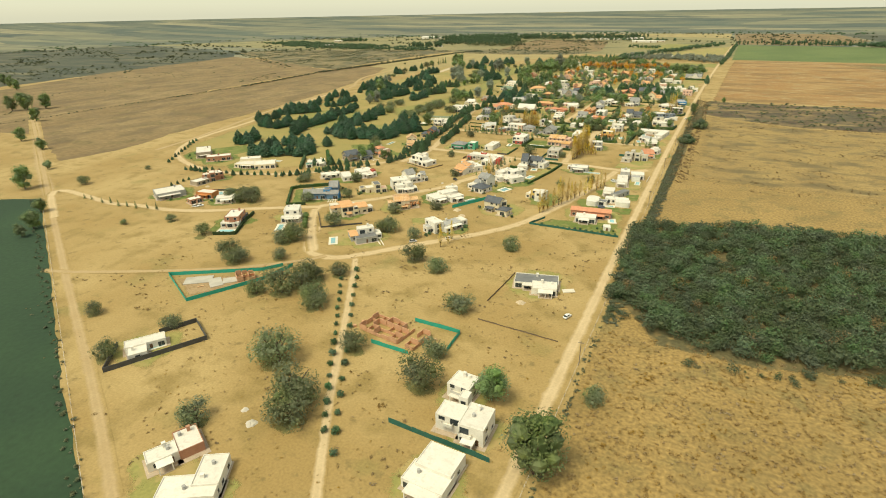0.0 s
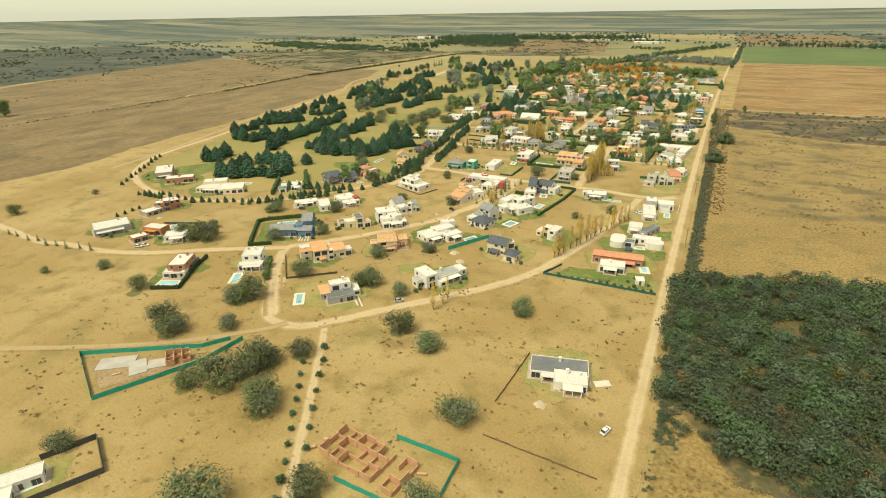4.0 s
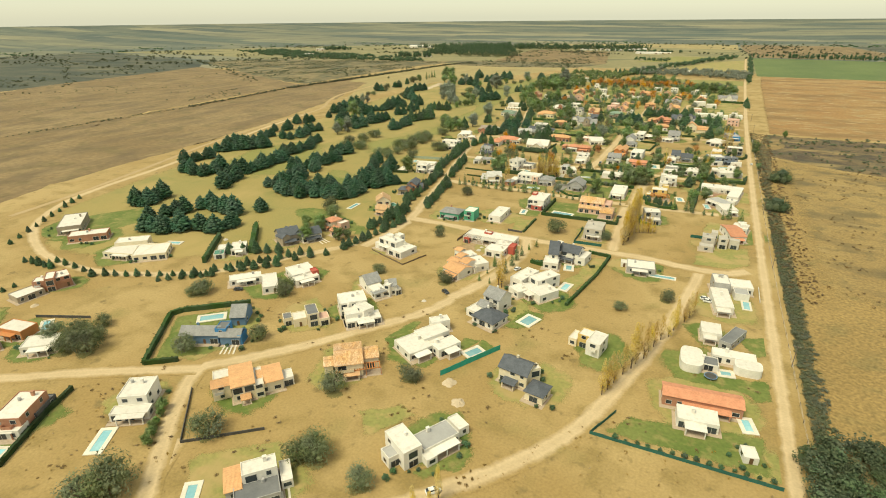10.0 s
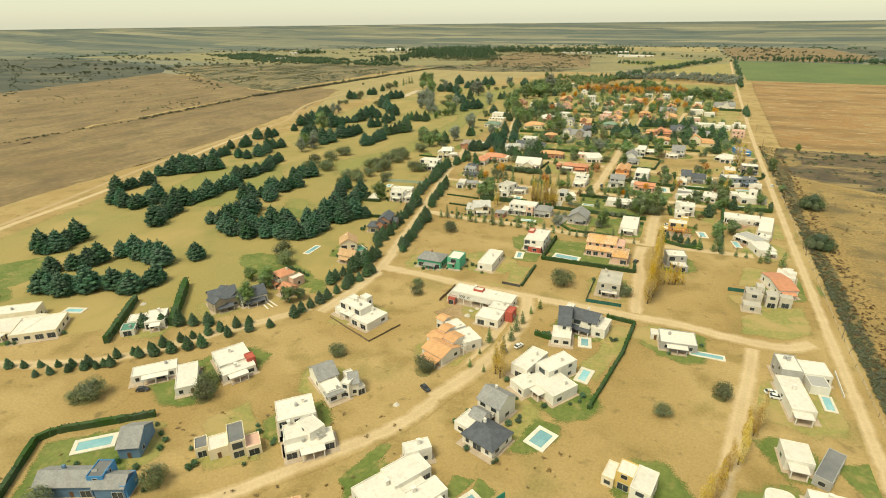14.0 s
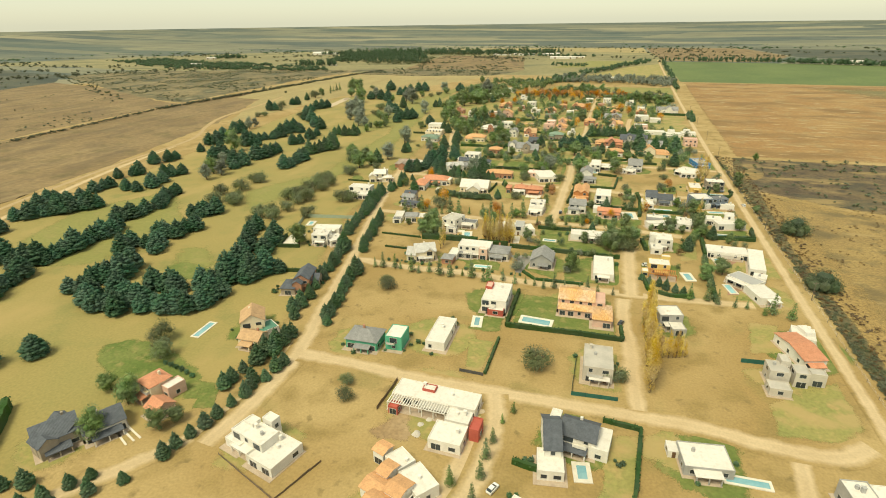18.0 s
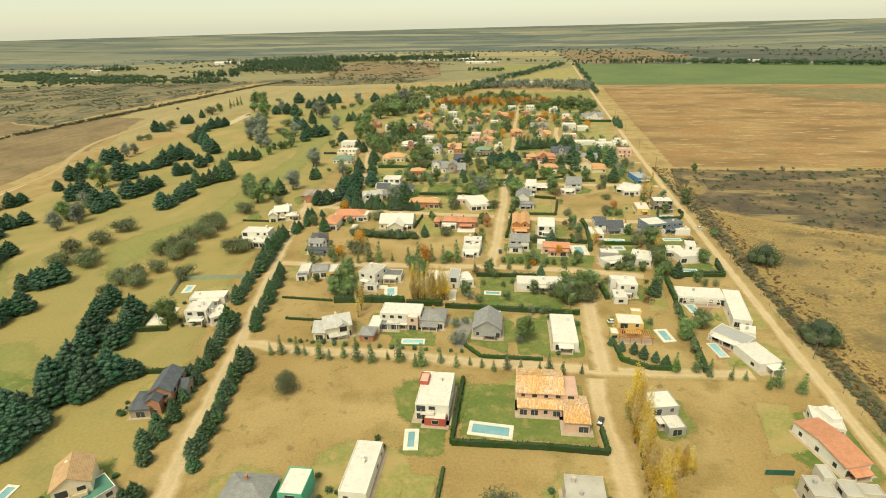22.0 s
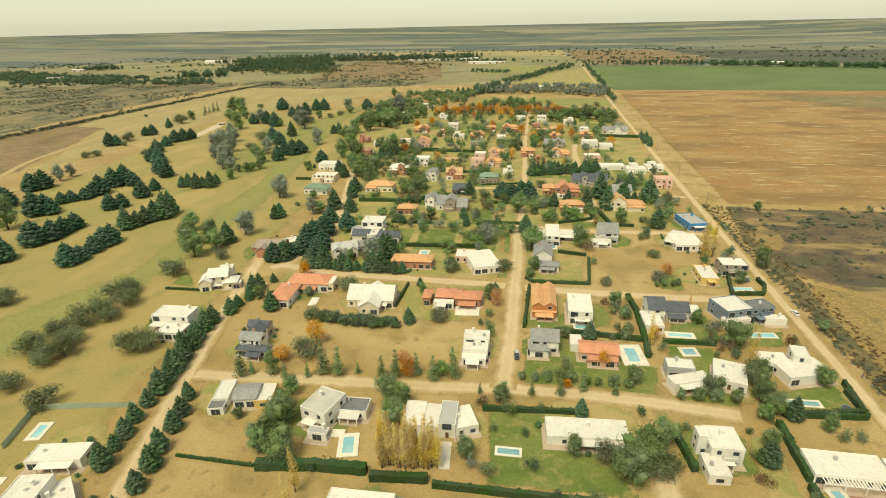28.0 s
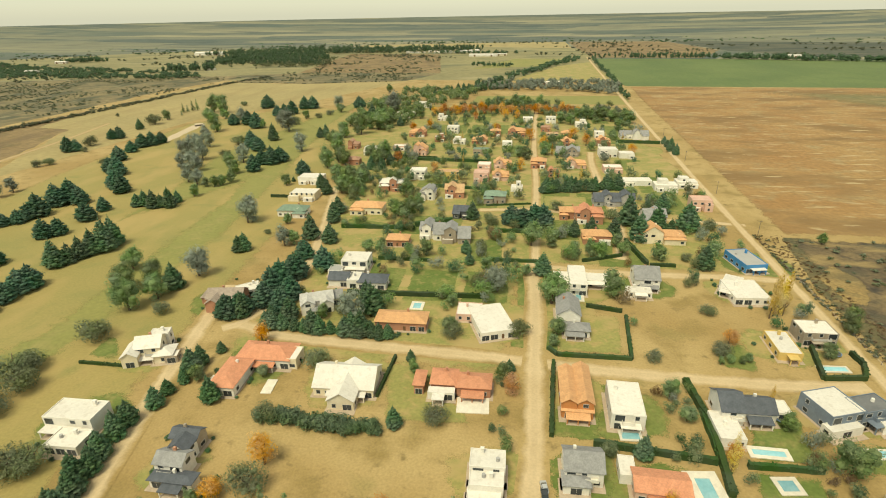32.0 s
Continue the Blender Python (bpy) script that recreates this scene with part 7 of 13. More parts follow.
far_house(-168.0, 783.2, -3, 14, 10, 4.5, "gable", "white", "grey", 1)
far_house(-77.5, 784.5, 1, 15, 9, 3.8, "hip", "brick", "tile", -1)
far_house(-44.4, 787.7, 1, 26, 9, 3.8, "hip", "cream", "tile", 1)
far_house(-262.6, 809.8, 1, 18, 10, 3.6, "hip", "white", "greenr", 1)
far_house(-41.2, 816.1, 3, 13, 11, 4.6, "gable", "white", "grey", -1)
far_house(-78.7, 816.1, 0, 16, 10, 5.5, "hip", "brick", "redtile", 1)
far_house(-155.1, 816.4, -3, 10, 8, 4, "gable", "dark", "slate", -1)
far_house(-215.8, 818.9, -1, 20, 11, 4, "hip", "cream", "tile", -1)
far_house(-89.7, 820.7, 0, 11, 9, 4, "hip", "brick", "tile", -1)
far_house(-267.7, 842.3, 0, 18, 12, 4.5, "flat", "cream", "white", -1)
far_house(-6.7, 843.8, -1, 12, 10, 6, "flat", "pink", "pink", 1)
far_house(-135.9, 846.5, -2, 14, 10, 4.5, "hip", "stone", "greenr", -1)
far_house(-65.2, 848.3, 3, 14, 9, 4, "gable", "grey", "slate", -1)
far_house(-53.7, 848.4, -1, 15, 9, 4, "gable", "grey", "slate", -1)
far_house(-181.9, 850.1, -2, 10, 10, 4.8, "gabled", "white", "grey", -1)
far_house(-164.4, 856.3, 2, 13, 9, 5, "gable", "brick", "tan", 1)
far_house(-211.4, 868.2, 2, 16, 11, 5, "hip", "brick", "white", -1)
far_house(-121.9, 871.9, -2, 8, 6, 3, "flat", "white", "white", -1)
far_house(-276.8, 880.1, -1, 18, 12, 4.5, "flat", "white", "white", 1)
far_house(-18.9, 882.4, -2, 15, 10, 3.8, "flat", "white", "white", 1)
far_house(-2.7, 891.7, 0, 14, 9, 3.6, "flat", "white", "white", 1)
far_house(-37.3, 892.9, 3, 22, 9, 3.4, "flat", "white", "white", -1)
far_house(-148.8, 895.4, -1, 11, 10, 6, "flat", "pink", "pink", 1)
far_house(-197.4, 898.0, 1, 12, 10, 6, "flat", "white", "white", -1)
far_house(-134.5, 899.2, 1, 12, 9, 4, "hip", "pink", "tile", 1)
far_house(-174.4, 901.1, 2, 18, 10, 4.6, "flat", "yellow", "tan", 1)
far_house(-94.7, 909.7, -1, 8, 7, 4, "hip", "brick", "redtile", 1)
far_house(-148.1, 918.6, -3, 10, 10, 6, "flat", "pink", "white", 1)
far_house(-48.6, 926.1, 1, 14, 10, 4, "flat", "pink", "white", 1)
far_house(-134.3, 933.4, 2, 14, 9, 4, "hip", "pink", "tile", 1)
far_house(-261.5, 934.0, 1, 14, 9, 4, "hip", "brick", "brown", -1)
far_house(-105.1, 936.0, -3, 12, 10, 5, "hip", "brick", "tile", -1)
far_house(-76.1, 937.6, 3, 16, 9, 3.6, "hip", "pink", "tile", 1)
far_house(-253.0, 969.7, -3, 13, 9, 6, "flat", "white", "white", -1)
far_house(-30.4, 971.8, 2, 12, 9, 4, "flat", "white", "white", 1)
far_house(-209.0, 973.1, -2, 12, 10, 5, "gabled", "pink", "tile", 1)
far_house(-45.4, 975.9, 2, 15, 11, 6, "flat", "white", "white", -1)
far_house(-79.0, 977.4, -3, 20, 10, 4, "gable", "stone", "grey", -1)
far_house(-154.9, 978.0, -2, 14, 9, 4, "flat", "stone", "greenr", 1)
far_house(-231.6, 989.1, 1, 12, 8, 3.4, "flat", "pink", "white", -1)
far_house(-276.6, 991.6, 0, 10, 9, 4, "hip", "brick", "brown", 1)
far_house(-132.4, 1003.0, 2, 9, 8, 5, "flat", "white", "white", 1)
far_house(-76.3, 1013.7, 2, 12, 9, 4, "hip", "brick", "tile", 1)
far_house(-44.2, 1015.7, 3, 12, 9, 5, "hip", "brick", "tile", 1)
far_house(-178.9, 1017.1, -2, 12, 8, 3.5, "flat", "white", "white", 1)
far_house(-159.0, 1018.8, -3, 14, 9, 4, "hip", "brick", "tile", -1)
far_house(-199.2, 1026.5, 3, 10, 8, 4, "flat", "brick", "white", -1)
far_house(-89.4, 1044.1, 2, 12, 9, 4.5, "flat", "pink", "tan", -1)
far_house(-4.8, 1045.7, -1, 14, 9, 5, "gable", "white", "grey", 1)
far_house(-75.0, 1048.2, -3, 10, 9, 4.5, "hip", "brick", "tile", -1)
far_house(-225.0, 1048.4, -3, 16, 10, 4.5, "hip", "brick", "tile", -1)
far_house(-17.5, 1051.5, 1, 12, 9, 3.8, "gable", "white", "grey", -1)
far_house(-42.9, 1052.2, -2, 9, 9, 5, "flat", "white", "white", 1)
far_house(-145.5, 1052.3, 1, 10, 9, 5, "hip", "brick", "tile", -1)
far_house(-124.1, 1054.4, -3, 17, 11, 5, "hip", "brick", "tile", 1)
far_house(-190.9, 1068.2, -2, 12, 10, 6, "flat", "white", "white", 1)
far_house(-94.1, 1078.3, -3, 10, 8, 4, "hip", "brick", "brown", 1)
far_house(-55.4, 1106.4, 2, 12, 9, 4, "flat", "white", "white", -1)
far_house(-87.0, 1125.6, -2, 11, 9, 6, "flat", "white", "white", 1)
far_house(-112.6, 1127.4, 0, 11, 9, 5, "flat", "white", "white", 1)
far_house(-212.4, 1138.0, 2, 12, 9, 4, "flat", "white", "white", 1)
far_house(-260.1, 1157.3, -3, 22, 10, 5, "flat", "white", "white", 1)
far_house(-248.3, 1229.5, 3, 16, 10, 6, "flat", "white", "white", 1)
# ---------------- grass round the houses
patch("garden", [(-78.9, 64.8), (-81.1, 73.8), (-89.4, 78.7), (-97.4, 74.3), (-101.4, 68.3), (-103.5, 60.5), (-97.8, 54.6), (-89.3, 50.0), (-80.9, 55.6)], 0.04606, "dry_lawn", "half-dry grass round a house", soft=6.5)
patch("garden", [(-59.4, 58.9), (-62.9, 70.2), (-73.9, 73.2), (-84.5, 73.0), (-90.1, 63.9), (-94.3, 52.4), (-83.4, 46.8), (-73.2, 40.7), (-65.6, 49.9)], 0.04612, "dry_lawn", "half-dry grass round a house", soft=6.5)
patch("garden", [(-132.4, 100.4), (-135.6, 110.3), (-144.3, 118.1), (-153.9, 111.7), (-159.9, 105.0), (-164.7, 94.1), (-155.4, 86.6), (-145.0, 87.1), (-132.9, 88.3)], 0.04618, "dry_lawn", "half-dry grass round a house", soft=6.5)
patch("garden", [(-4.2, 113.0), (-5.5, 121.8), (-13.9, 124.7), (-22.5, 124.2), (-29.9, 118.1), (-27.3, 108.9), (-23.6, 99.8), (-14.0, 101.8), (-6.7, 105.2)], 0.04624, "dry_lawn", "half-dry grass round a house", soft=6.5)
patch("garden", [(-14.5, 127.8), (-17.3, 135.8), (-24.5, 141.2), (-33.3, 138.9), (-38.5, 132.0), (-36.5, 124.3), (-34.1, 115.3), (-24.1, 112.2), (-14.7, 117.6)], 0.04630, "dry_lawn", "half-dry grass round a house", soft=6.5)
patch("garden", [(-6.1, 89.8), (-9.4, 99.0), (-17.6, 105.8), (-28.5, 103.8), (-32.5, 94.2), (-33.2, 85.1), (-27.6, 77.4), (-17.8, 74.8), (-7.4, 78.8)], 0.04636, "dry_lawn", "half-dry grass round a house", soft=6.5)
patch("garden", [(-11.3, 210.9), (-11.4, 224.2), (-24.1, 229.0), (-36.7, 227.3), (-43.3, 216.8), (-44.5, 204.7), (-36.3, 195.3), (-23.7, 190.9), (-14.7, 200.4)], 0.04642, "dry_lawn", "half-dry grass round a house", soft=6.5)
patch("garden", [(-203.8, 212.2), (-204.7, 223.1), (-215.4, 225.0), (-224.9, 224.7), (-231.6, 217.2), (-233.3, 206.5), (-224.2, 200.8), (-215.0, 196.8), (-206.9, 203.1)], 0.04648, "lawn", "watered grass round a house", soft=6.5)
patch("garden", [(-177.5, 233.7), (-178.5, 244.6), (-189.0, 247.5), (-199.9, 248.3), (-202.8, 237.9), (-207.1, 228.1), (-198.1, 222.2), (-189.3, 221.7), (-179.5, 223.7)], 0.04654, "dry_lawn", "half-dry grass round a house", soft=6.5)
patch("garden", [(-190.3, 269.2), (-192.2, 278.9), (-200.6, 287.0), (-211.5, 282.6), (-217.8, 274.3), (-216.5, 264.5), (-210.6, 257.3), (-200.8, 252.2), (-188.9, 256.7)], 0.04660, "dry_lawn", "half-dry grass round a house", soft=6.5)
patch("garden", [(-186.2, 287.2), (-191.8, 294.6), (-198.3, 300.3), (-208.6, 301.1), (-215.9, 292.8), (-214.8, 282.0), (-206.9, 276.2), (-198.1, 273.0), (-189.7, 278.1)], 0.04666, "dry_lawn", "half-dry grass round a house", soft=6.5)
patch("garden", [(-115.5, 222.3), (-115.5, 233.5), (-125.9, 239.1), (-135.2, 233.3), (-141.5, 226.9), (-144.8, 216.5), (-135.6, 210.7), (-125.8, 205.1), (-117.5, 212.7)], 0.04672, "dry_lawn", "half-dry grass round a house", soft=6.5)
patch("garden", [(-287.8, 313.4), (-294.9, 325.0), (-305.6, 331.7), (-318.0, 329.3), (-328.5, 320.6), (-328.5, 306.2), (-317.6, 298.1), (-305.0, 291.6), (-294.0, 301.0)], 0.04678, "lawn", "watered grass round a house", soft=6.5)
patch("garden", [(-61.2, 296.8), (-62.4, 309.0), (-74.0, 313.0), (-85.3, 311.4), (-94.3, 303.2), (-94.6, 290.4), (-85.7, 281.5), (-74.2, 281.5), (-64.2, 286.1)], 0.04684, "dry_lawn", "half-dry grass round a house", soft=6.5)
patch("garden", [(1.9, 290.6), (-2.2, 298.3), (-9.5, 301.0), (-16.7, 299.8), (-23.4, 295.0), (-22.5, 286.5), (-15.6, 283.1), (-9.1, 278.0), (-0.7, 281.6)], 0.04690, "dry_lawn", "half-dry grass round a house", soft=6.5)
patch("garden", [(-64.7, 442.8), (-69.0, 454.8), (-80.5, 459.0), (-92.3, 458.3), (-97.9, 448.1), (-96.3, 438.1), (-91.0, 429.6), (-80.7, 428.0), (-68.9, 430.7)], 0.04696, "dry_lawn", "half-dry grass round a house", soft=6.5)
patch("garden", [(-126.5, 448.7), (-130.5, 461.0), (-142.3, 464.6), (-154.4, 464.8), (-163.6, 455.4), (-161.8, 442.6), (-153.6, 434.1), (-142.0, 431.1), (-131.8, 437.5)], 0.04702, "dry_lawn", "half-dry grass round a house", soft=6.5)
patch("garden", [(-159.9, 437.6), (-163.2, 445.9), (-170.6, 451.5), (-181.3, 451.9), (-188.9, 443.4), (-188.3, 432.1), (-182.0, 422.2), (-170.5, 423.4), (-163.5, 429.6)], 0.04708, "dry_lawn", "half-dry grass round a house", soft=6.5)
patch("garden", [(-206.5, 435.4), (-211.0, 443.2), (-217.7, 450.2), (-226.8, 446.7), (-232.0, 439.6), (-232.5, 430.9), (-228.7, 420.8), (-218.3, 424.4), (-210.1, 426.8)], 0.04714, "lawn", "watered grass round a house", soft=6.5)
patch("garden", [(-207.8, 475.5), (-210.0, 485.2), (-219.2, 489.1), (-230.6, 491.1), (-236.2, 480.8), (-237.3, 469.7), (-228.3, 463.7), (-218.9, 460.3), (-209.2, 465.0)], 0.04720, "dry_lawn", "half-dry grass round a house", soft=6.5)
patch("garden", [(-228.4, 542.2), (-231.0, 552.9), (-240.5, 561.0), (-253.3, 558.6), (-258.2, 547.4), (-260.0, 536.3), (-253.1, 526.2), (-241.0, 526.1), (-230.0, 530.6)], 0.04726, "dry_lawn", "half-dry grass round a house", soft=6.5)
patch("garden", [(-235.4, 619.5), (-242.0, 630.6), (-252.2, 637.4), (-263.5, 633.5), (-272.7, 625.8), (-270.4, 614.0), (-263.9, 604.6), (-252.5, 603.4), (-243.1, 609.2)], 0.04732, "lawn", "watered grass round a house", soft=6.5)
patch("garden", [(-162.5, 522.0), (-163.9, 531.3), (-172.9, 534.6), (-180.9, 532.0), (-190.2, 527.5), (-187.3, 517.5), (-183.5, 507.3), (-172.5, 507.3), (-164.7, 513.2)], 0.04738, "dry_lawn", "half-dry grass round a house", soft=6.5)
patch("garden", [(-61.1, 527.6), (-68.9, 539.6), (-80.1, 544.9), (-93.5, 545.5), (-103.7, 535.1), (-102.3, 520.7), (-93.9, 509.1), (-79.9, 508.7), (-67.5, 514.5)], 0.04744, "lawn", "watered grass round a house", soft=6.5)
patch("garden", [(-68.4, 571.2), (-73.3, 584.3), (-85.4, 591.3), (-99.2, 588.9), (-110.5, 579.0), (-106.9, 564.6), (-98.6, 554.4), (-85.5, 551.8), (-70.6, 555.8)], 0.04750, "dry_lawn", "half-dry grass round a house", soft=6.5)
patch("garden", [(-204.8, 604.8), (-203.5, 614.3), (-212.3, 619.6), (-222.3, 617.5), (-226.1, 608.8), (-228.3, 599.9), (-220.7, 594.7), (-213.1, 594.3), (-203.4, 595.1)], 0.04756, "dry_lawn", "half-dry grass round a house", soft=6.5)
patch("garden", [(-195.9, 658.9), (-196.8, 672.5), (-210.3, 674.7), (-222.0, 674.3), (-228.1, 664.3), (-229.0, 653.1), (-221.5, 644.2), (-209.6, 638.9), (-199.5, 647.5)], 0.04762, "lawn", "watered grass round a house", soft=6.5)
patch("garden", [(-243.0, 656.3), (-245.6, 665.5), (-253.6, 673.7), (-264.7, 670.3), (-269.0, 660.8), (-272.3, 650.6), (-264.5, 642.6), (-254.0, 641.3), (-244.6, 646.2)], 0.04768, "dry_lawn", "half-dry grass round a house", soft=6.5)
patch("garden", [(-231.6, 697.6), (-237.5, 708.9), (-247.8, 715.7), (-259.7, 712.7), (-268.3, 703.9), (-266.9, 691.8), (-259.5, 682.8), (-247.9, 680.2), (-236.5, 685.5)], 0.04774, "lawn", "watered grass round a house", soft=6.5)
patch("garden", [(-184.6, 699.3), (-191.1, 710.2), (-200.8, 718.1), (-213.1, 715.0), (-222.5, 706.1), (-221.0, 693.2), (-212.3, 685.1), (-201.2, 683.2), (-190.6, 688.0)], 0.04780, "dry_lawn", "half-dry grass round a house", soft=6.5)
patch("garden", [(-145.1, 687.6), (-153.3, 698.5), (-163.5, 704.0), (-174.8, 702.2), (-182.1, 693.3), (-181.9, 681.9), (-174.5, 673.5), (-163.3, 670.1), (-153.4, 676.7)], 0.04786, "dry_lawn", "half-dry grass round a house", soft=6.5)
patch("garden", [(-185.8, 738.8), (-188.0, 750.6), (-198.9, 756.9), (-210.7, 753.6), (-219.3, 745.1), (-214.1, 734.4), (-209.1, 726.7), (-199.0, 720.9), (-190.3, 728.9)], 0.04792, "lawn", "watered grass round a house", soft=6.5)
patch("garden", [(-5.7, 733.4), (-11.5, 744.0), (-21.2, 750.3), (-32.1, 747.1), (-38.7, 738.6), (-37.8, 728.4), (-33.0, 718.1), (-20.8, 714.0), (-9.0, 720.6)], 0.04798, "dry_lawn", "half-dry grass round a house", soft=6.5)
patch("garden", [(-2.8, 686.0), (-10.0, 696.1), (-19.4, 701.1), (-31.6, 702.5), (-38.2, 691.8), (-38.6, 679.9), (-28.8, 674.1), (-19.4, 671.2), (-9.4, 675.4)], 0.04804, "dry_lawn", "half-dry grass round a house", soft=6.5)
patch("garden", [(11.0, 694.9), (6.7, 705.5), (-3.6, 708.7), (-13.2, 707.3), (-22.2, 700.8), (-22.9, 688.7), (-13.5, 681.9), (-3.7, 681.8), (6.1, 684.7)], 0.04810, "dry_lawn", "half-dry grass round a house", soft=6.5)
patch("garden", [(-259.3, 241.3), (-263.3, 250.1), (-271.3, 255.8), (-281.9, 255.2), (-286.2, 245.8), (-288.6, 235.9), (-282.9, 225.6), (-270.9, 224.7), (-263.2, 232.3)], 0.04816, "lawn", "watered grass round a house", soft=6.5)
patch("garden", [(-241.7, 239.4), (-241.7, 249.8), (-251.4, 254.8), (-260.6, 250.5), (-268.3, 244.6), (-268.6, 234.1), (-261.8, 226.2), (-251.7, 225.5), (-243.6, 230.6)], 0.04822, "lawn", "watered grass round a house", soft=6.5)
patch("garden", [(-284.3, 240.4), (-291.3, 248.8), (-298.9, 254.3), (-308.3, 252.4), (-312.8, 244.5), (-314.1, 235.7), (-307.5, 229.7), (-299.1, 227.5), (-291.2, 231.8)], 0.04828, "lawn", "watered grass round a house", soft=6.5)
patch("garden", [(-279.2, 234.0), (-287.0, 244.9), (-297.0, 250.9), (-309.6, 250.6), (-316.6, 240.0), (-317.3, 227.7), (-309.6, 217.4), (-297.3, 218.5), (-285.3, 221.6)], 0.04834, "lawn", "watered grass round a house", soft=6.5)
patch("garden", [(-329.8, 318.2), (-331.3, 331.5), (-343.3, 339.7), (-357.1, 335.4), (-363.0, 324.0), (-364.5, 311.9), (-355.9, 303.0), (-343.5, 297.6), (-333.9, 307.1)], 0.04840, "lawn", "watered grass round a house", soft=6.5)
patch("garden", [(-351.6, 325.9), (-356.8, 340.2), (-370.0, 347.5), (-384.5, 344.3), (-396.5, 334.1), (-393.7, 318.6), (-385.8, 305.1), (-370.2, 305.4), (-357.6, 312.3)], 0.04846, "lawn", "watered grass round a house", soft=6.5)
patch("garden", [(17.1, 761.4), (12.4, 775.0), (-0.8, 779.2), (-13.8, 778.6), (-23.7, 768.6), (-22.4, 754.6), (-14.2, 743.4), (-0.4, 741.3), (12.2, 747.9)], 0.04852, "lawn", "watered grass round a house", soft=6.5)
patch("garden", [(-80.1, 259.2), (-84.6, 267.1), (-91.0, 276.4), (-102.4, 273.8), (-107.6, 264.2), (-110.9, 253.1), (-102.8, 244.1), (-91.8, 246.4), (-80.9, 248.2)], 0.04858, "lawn", "watered grass round a house", soft=6.5)
patch("garden", [(-164.5, 295.4), (-167.3, 302.2), (-173.4, 306.7), (-180.1, 303.5), (-184.2, 298.6), (-184.5, 292.1), (-180.8, 286.0), (-173.7, 285.6), (-167.9, 289.1)], 0.04864, "dry_lawn", "half-dry grass round a house", soft=6.5)
patch("garden", [(-87.8, 341.1), (-90.7, 350.8), (-99.5, 356.6), (-111.1, 356.5), (-114.5, 345.5), (-115.0, 336.4), (-110.9, 326.1), (-99.2, 323.7), (-88.6, 329.7)], 0.04870, "dry_lawn", "half-dry grass round a house", soft=6.5)
patch("garden", [(-76.8, 404.8), (-80.7, 412.6), (-87.2, 421.0), (-97.9, 418.3), (-103.5, 409.7), (-104.9, 399.4), (-96.4, 393.9), (-87.6, 390.8), (-77.4, 394.2)], 0.04876, "lawn", "watered grass round a house", soft=6.5)
patch("garden", [(-71.7, 357.4), (-77.6, 366.7), (-85.5, 375.5), (-97.8, 373.3), (-104.8, 363.3), (-103.6, 352.0), (-95.4, 345.8), (-85.9, 341.4), (-76.8, 347.5)], 0.04882, "lawn", "watered grass round a house", soft=6.5)
patch("garden", [(-41.2, 405.4), (-40.4, 417.0), (-51.5, 420.7), (-62.1, 419.1), (-70.6, 411.4), (-70.9, 399.3), (-62.0, 391.8), (-51.4, 389.9), (-40.7, 394.1)], 0.04888, "lawn", "watered grass round a house", soft=6.5)
patch("garden", [(-49.0, 407.7), (-56.2, 413.1), (-60.3, 420.4), (-68.2, 417.5), (-73.7, 411.8), (-75.7, 402.9), (-67.2, 399.6), (-60.7, 397.3), (-52.6, 399.4)], 0.04894, "dry_lawn", "half-dry grass round a house", soft=6.5)
patch("garden", [(9.0, 473.2), (5.7, 486.3), (-6.5, 492.7), (-20.4, 491.4), (-28.3, 479.9), (-26.7, 467.1), (-18.6, 458.1), (-7.1, 457.3), (2.7, 462.7)], 0.04900, "lawn", "watered grass round a house", soft=6.5)
patch("garden", [(-8.2, 453.1), (-15.7, 459.9), (-21.5, 466.3), (-29.1, 462.3), (-38.5, 458.4), (-36.0, 448.7), (-29.2, 443.7), (-21.3, 438.6), (-12.4, 443.5)], 0.04906, "dry_lawn", "half-dry grass round a house", soft=6.5)
patch("garden", [(-44.4, 483.8), (-46.3, 492.1), (-53.8, 498.1), (-62.5, 494.4), (-69.5, 488.6), (-70.3, 478.7), (-63.9, 470.6), (-53.6, 468.4), (-44.7, 474.0)], 0.04912, "lawn", "watered grass round a house", soft=6.5)
patch("garden", [(-131.9, 532.6), (-137.8, 543.6), (-148.2, 547.9), (-158.2, 545.2), (-168.0, 538.8), (-166.5, 526.9), (-158.4, 519.5), (-147.9, 515.4), (-137.9, 521.7)], 0.04918, "lawn", "watered grass round a house", soft=6.5)
patch("garden", [(-97.9, 529.3), (-101.7, 539.2), (-110.9, 544.5), (-122.6, 545.0), (-130.2, 535.3), (-126.7, 524.5), (-122.3, 514.1), (-111.1, 515.3), (-99.8, 517.8)], 0.04924, "lawn", "watered grass round a house", soft=6.5)
patch("garden", [(-44.0, 533.8), (-44.2, 544.4), (-54.3, 548.5), (-64.4, 547.0), (-68.3, 538.0), (-67.8, 529.8), (-65.2, 519.3), (-54.9, 522.6), (-47.7, 526.1)], 0.04930, "lawn", "watered grass round a house", soft=6.5)
patch("garden", [(-4.1, 650.2), (-8.8, 660.8), (-18.2, 668.3), (-29.9, 665.0), (-35.5, 655.3), (-38.1, 644.1), (-28.5, 637.9), (-19.2, 637.7), (-7.5, 638.6)], 0.04936, "dry_lawn", "half-dry grass round a house", soft=6.5)
patch("garden", [(-29.9, 648.4), (-34.1, 657.1), (-42.4, 660.1), (-50.4, 658.7), (-54.8, 652.2), (-55.0, 644.6), (-51.2, 636.7), (-41.7, 632.7), (-32.0, 638.0)], 0.04942, "dry_lawn", "half-dry grass round a house", soft=6.5)
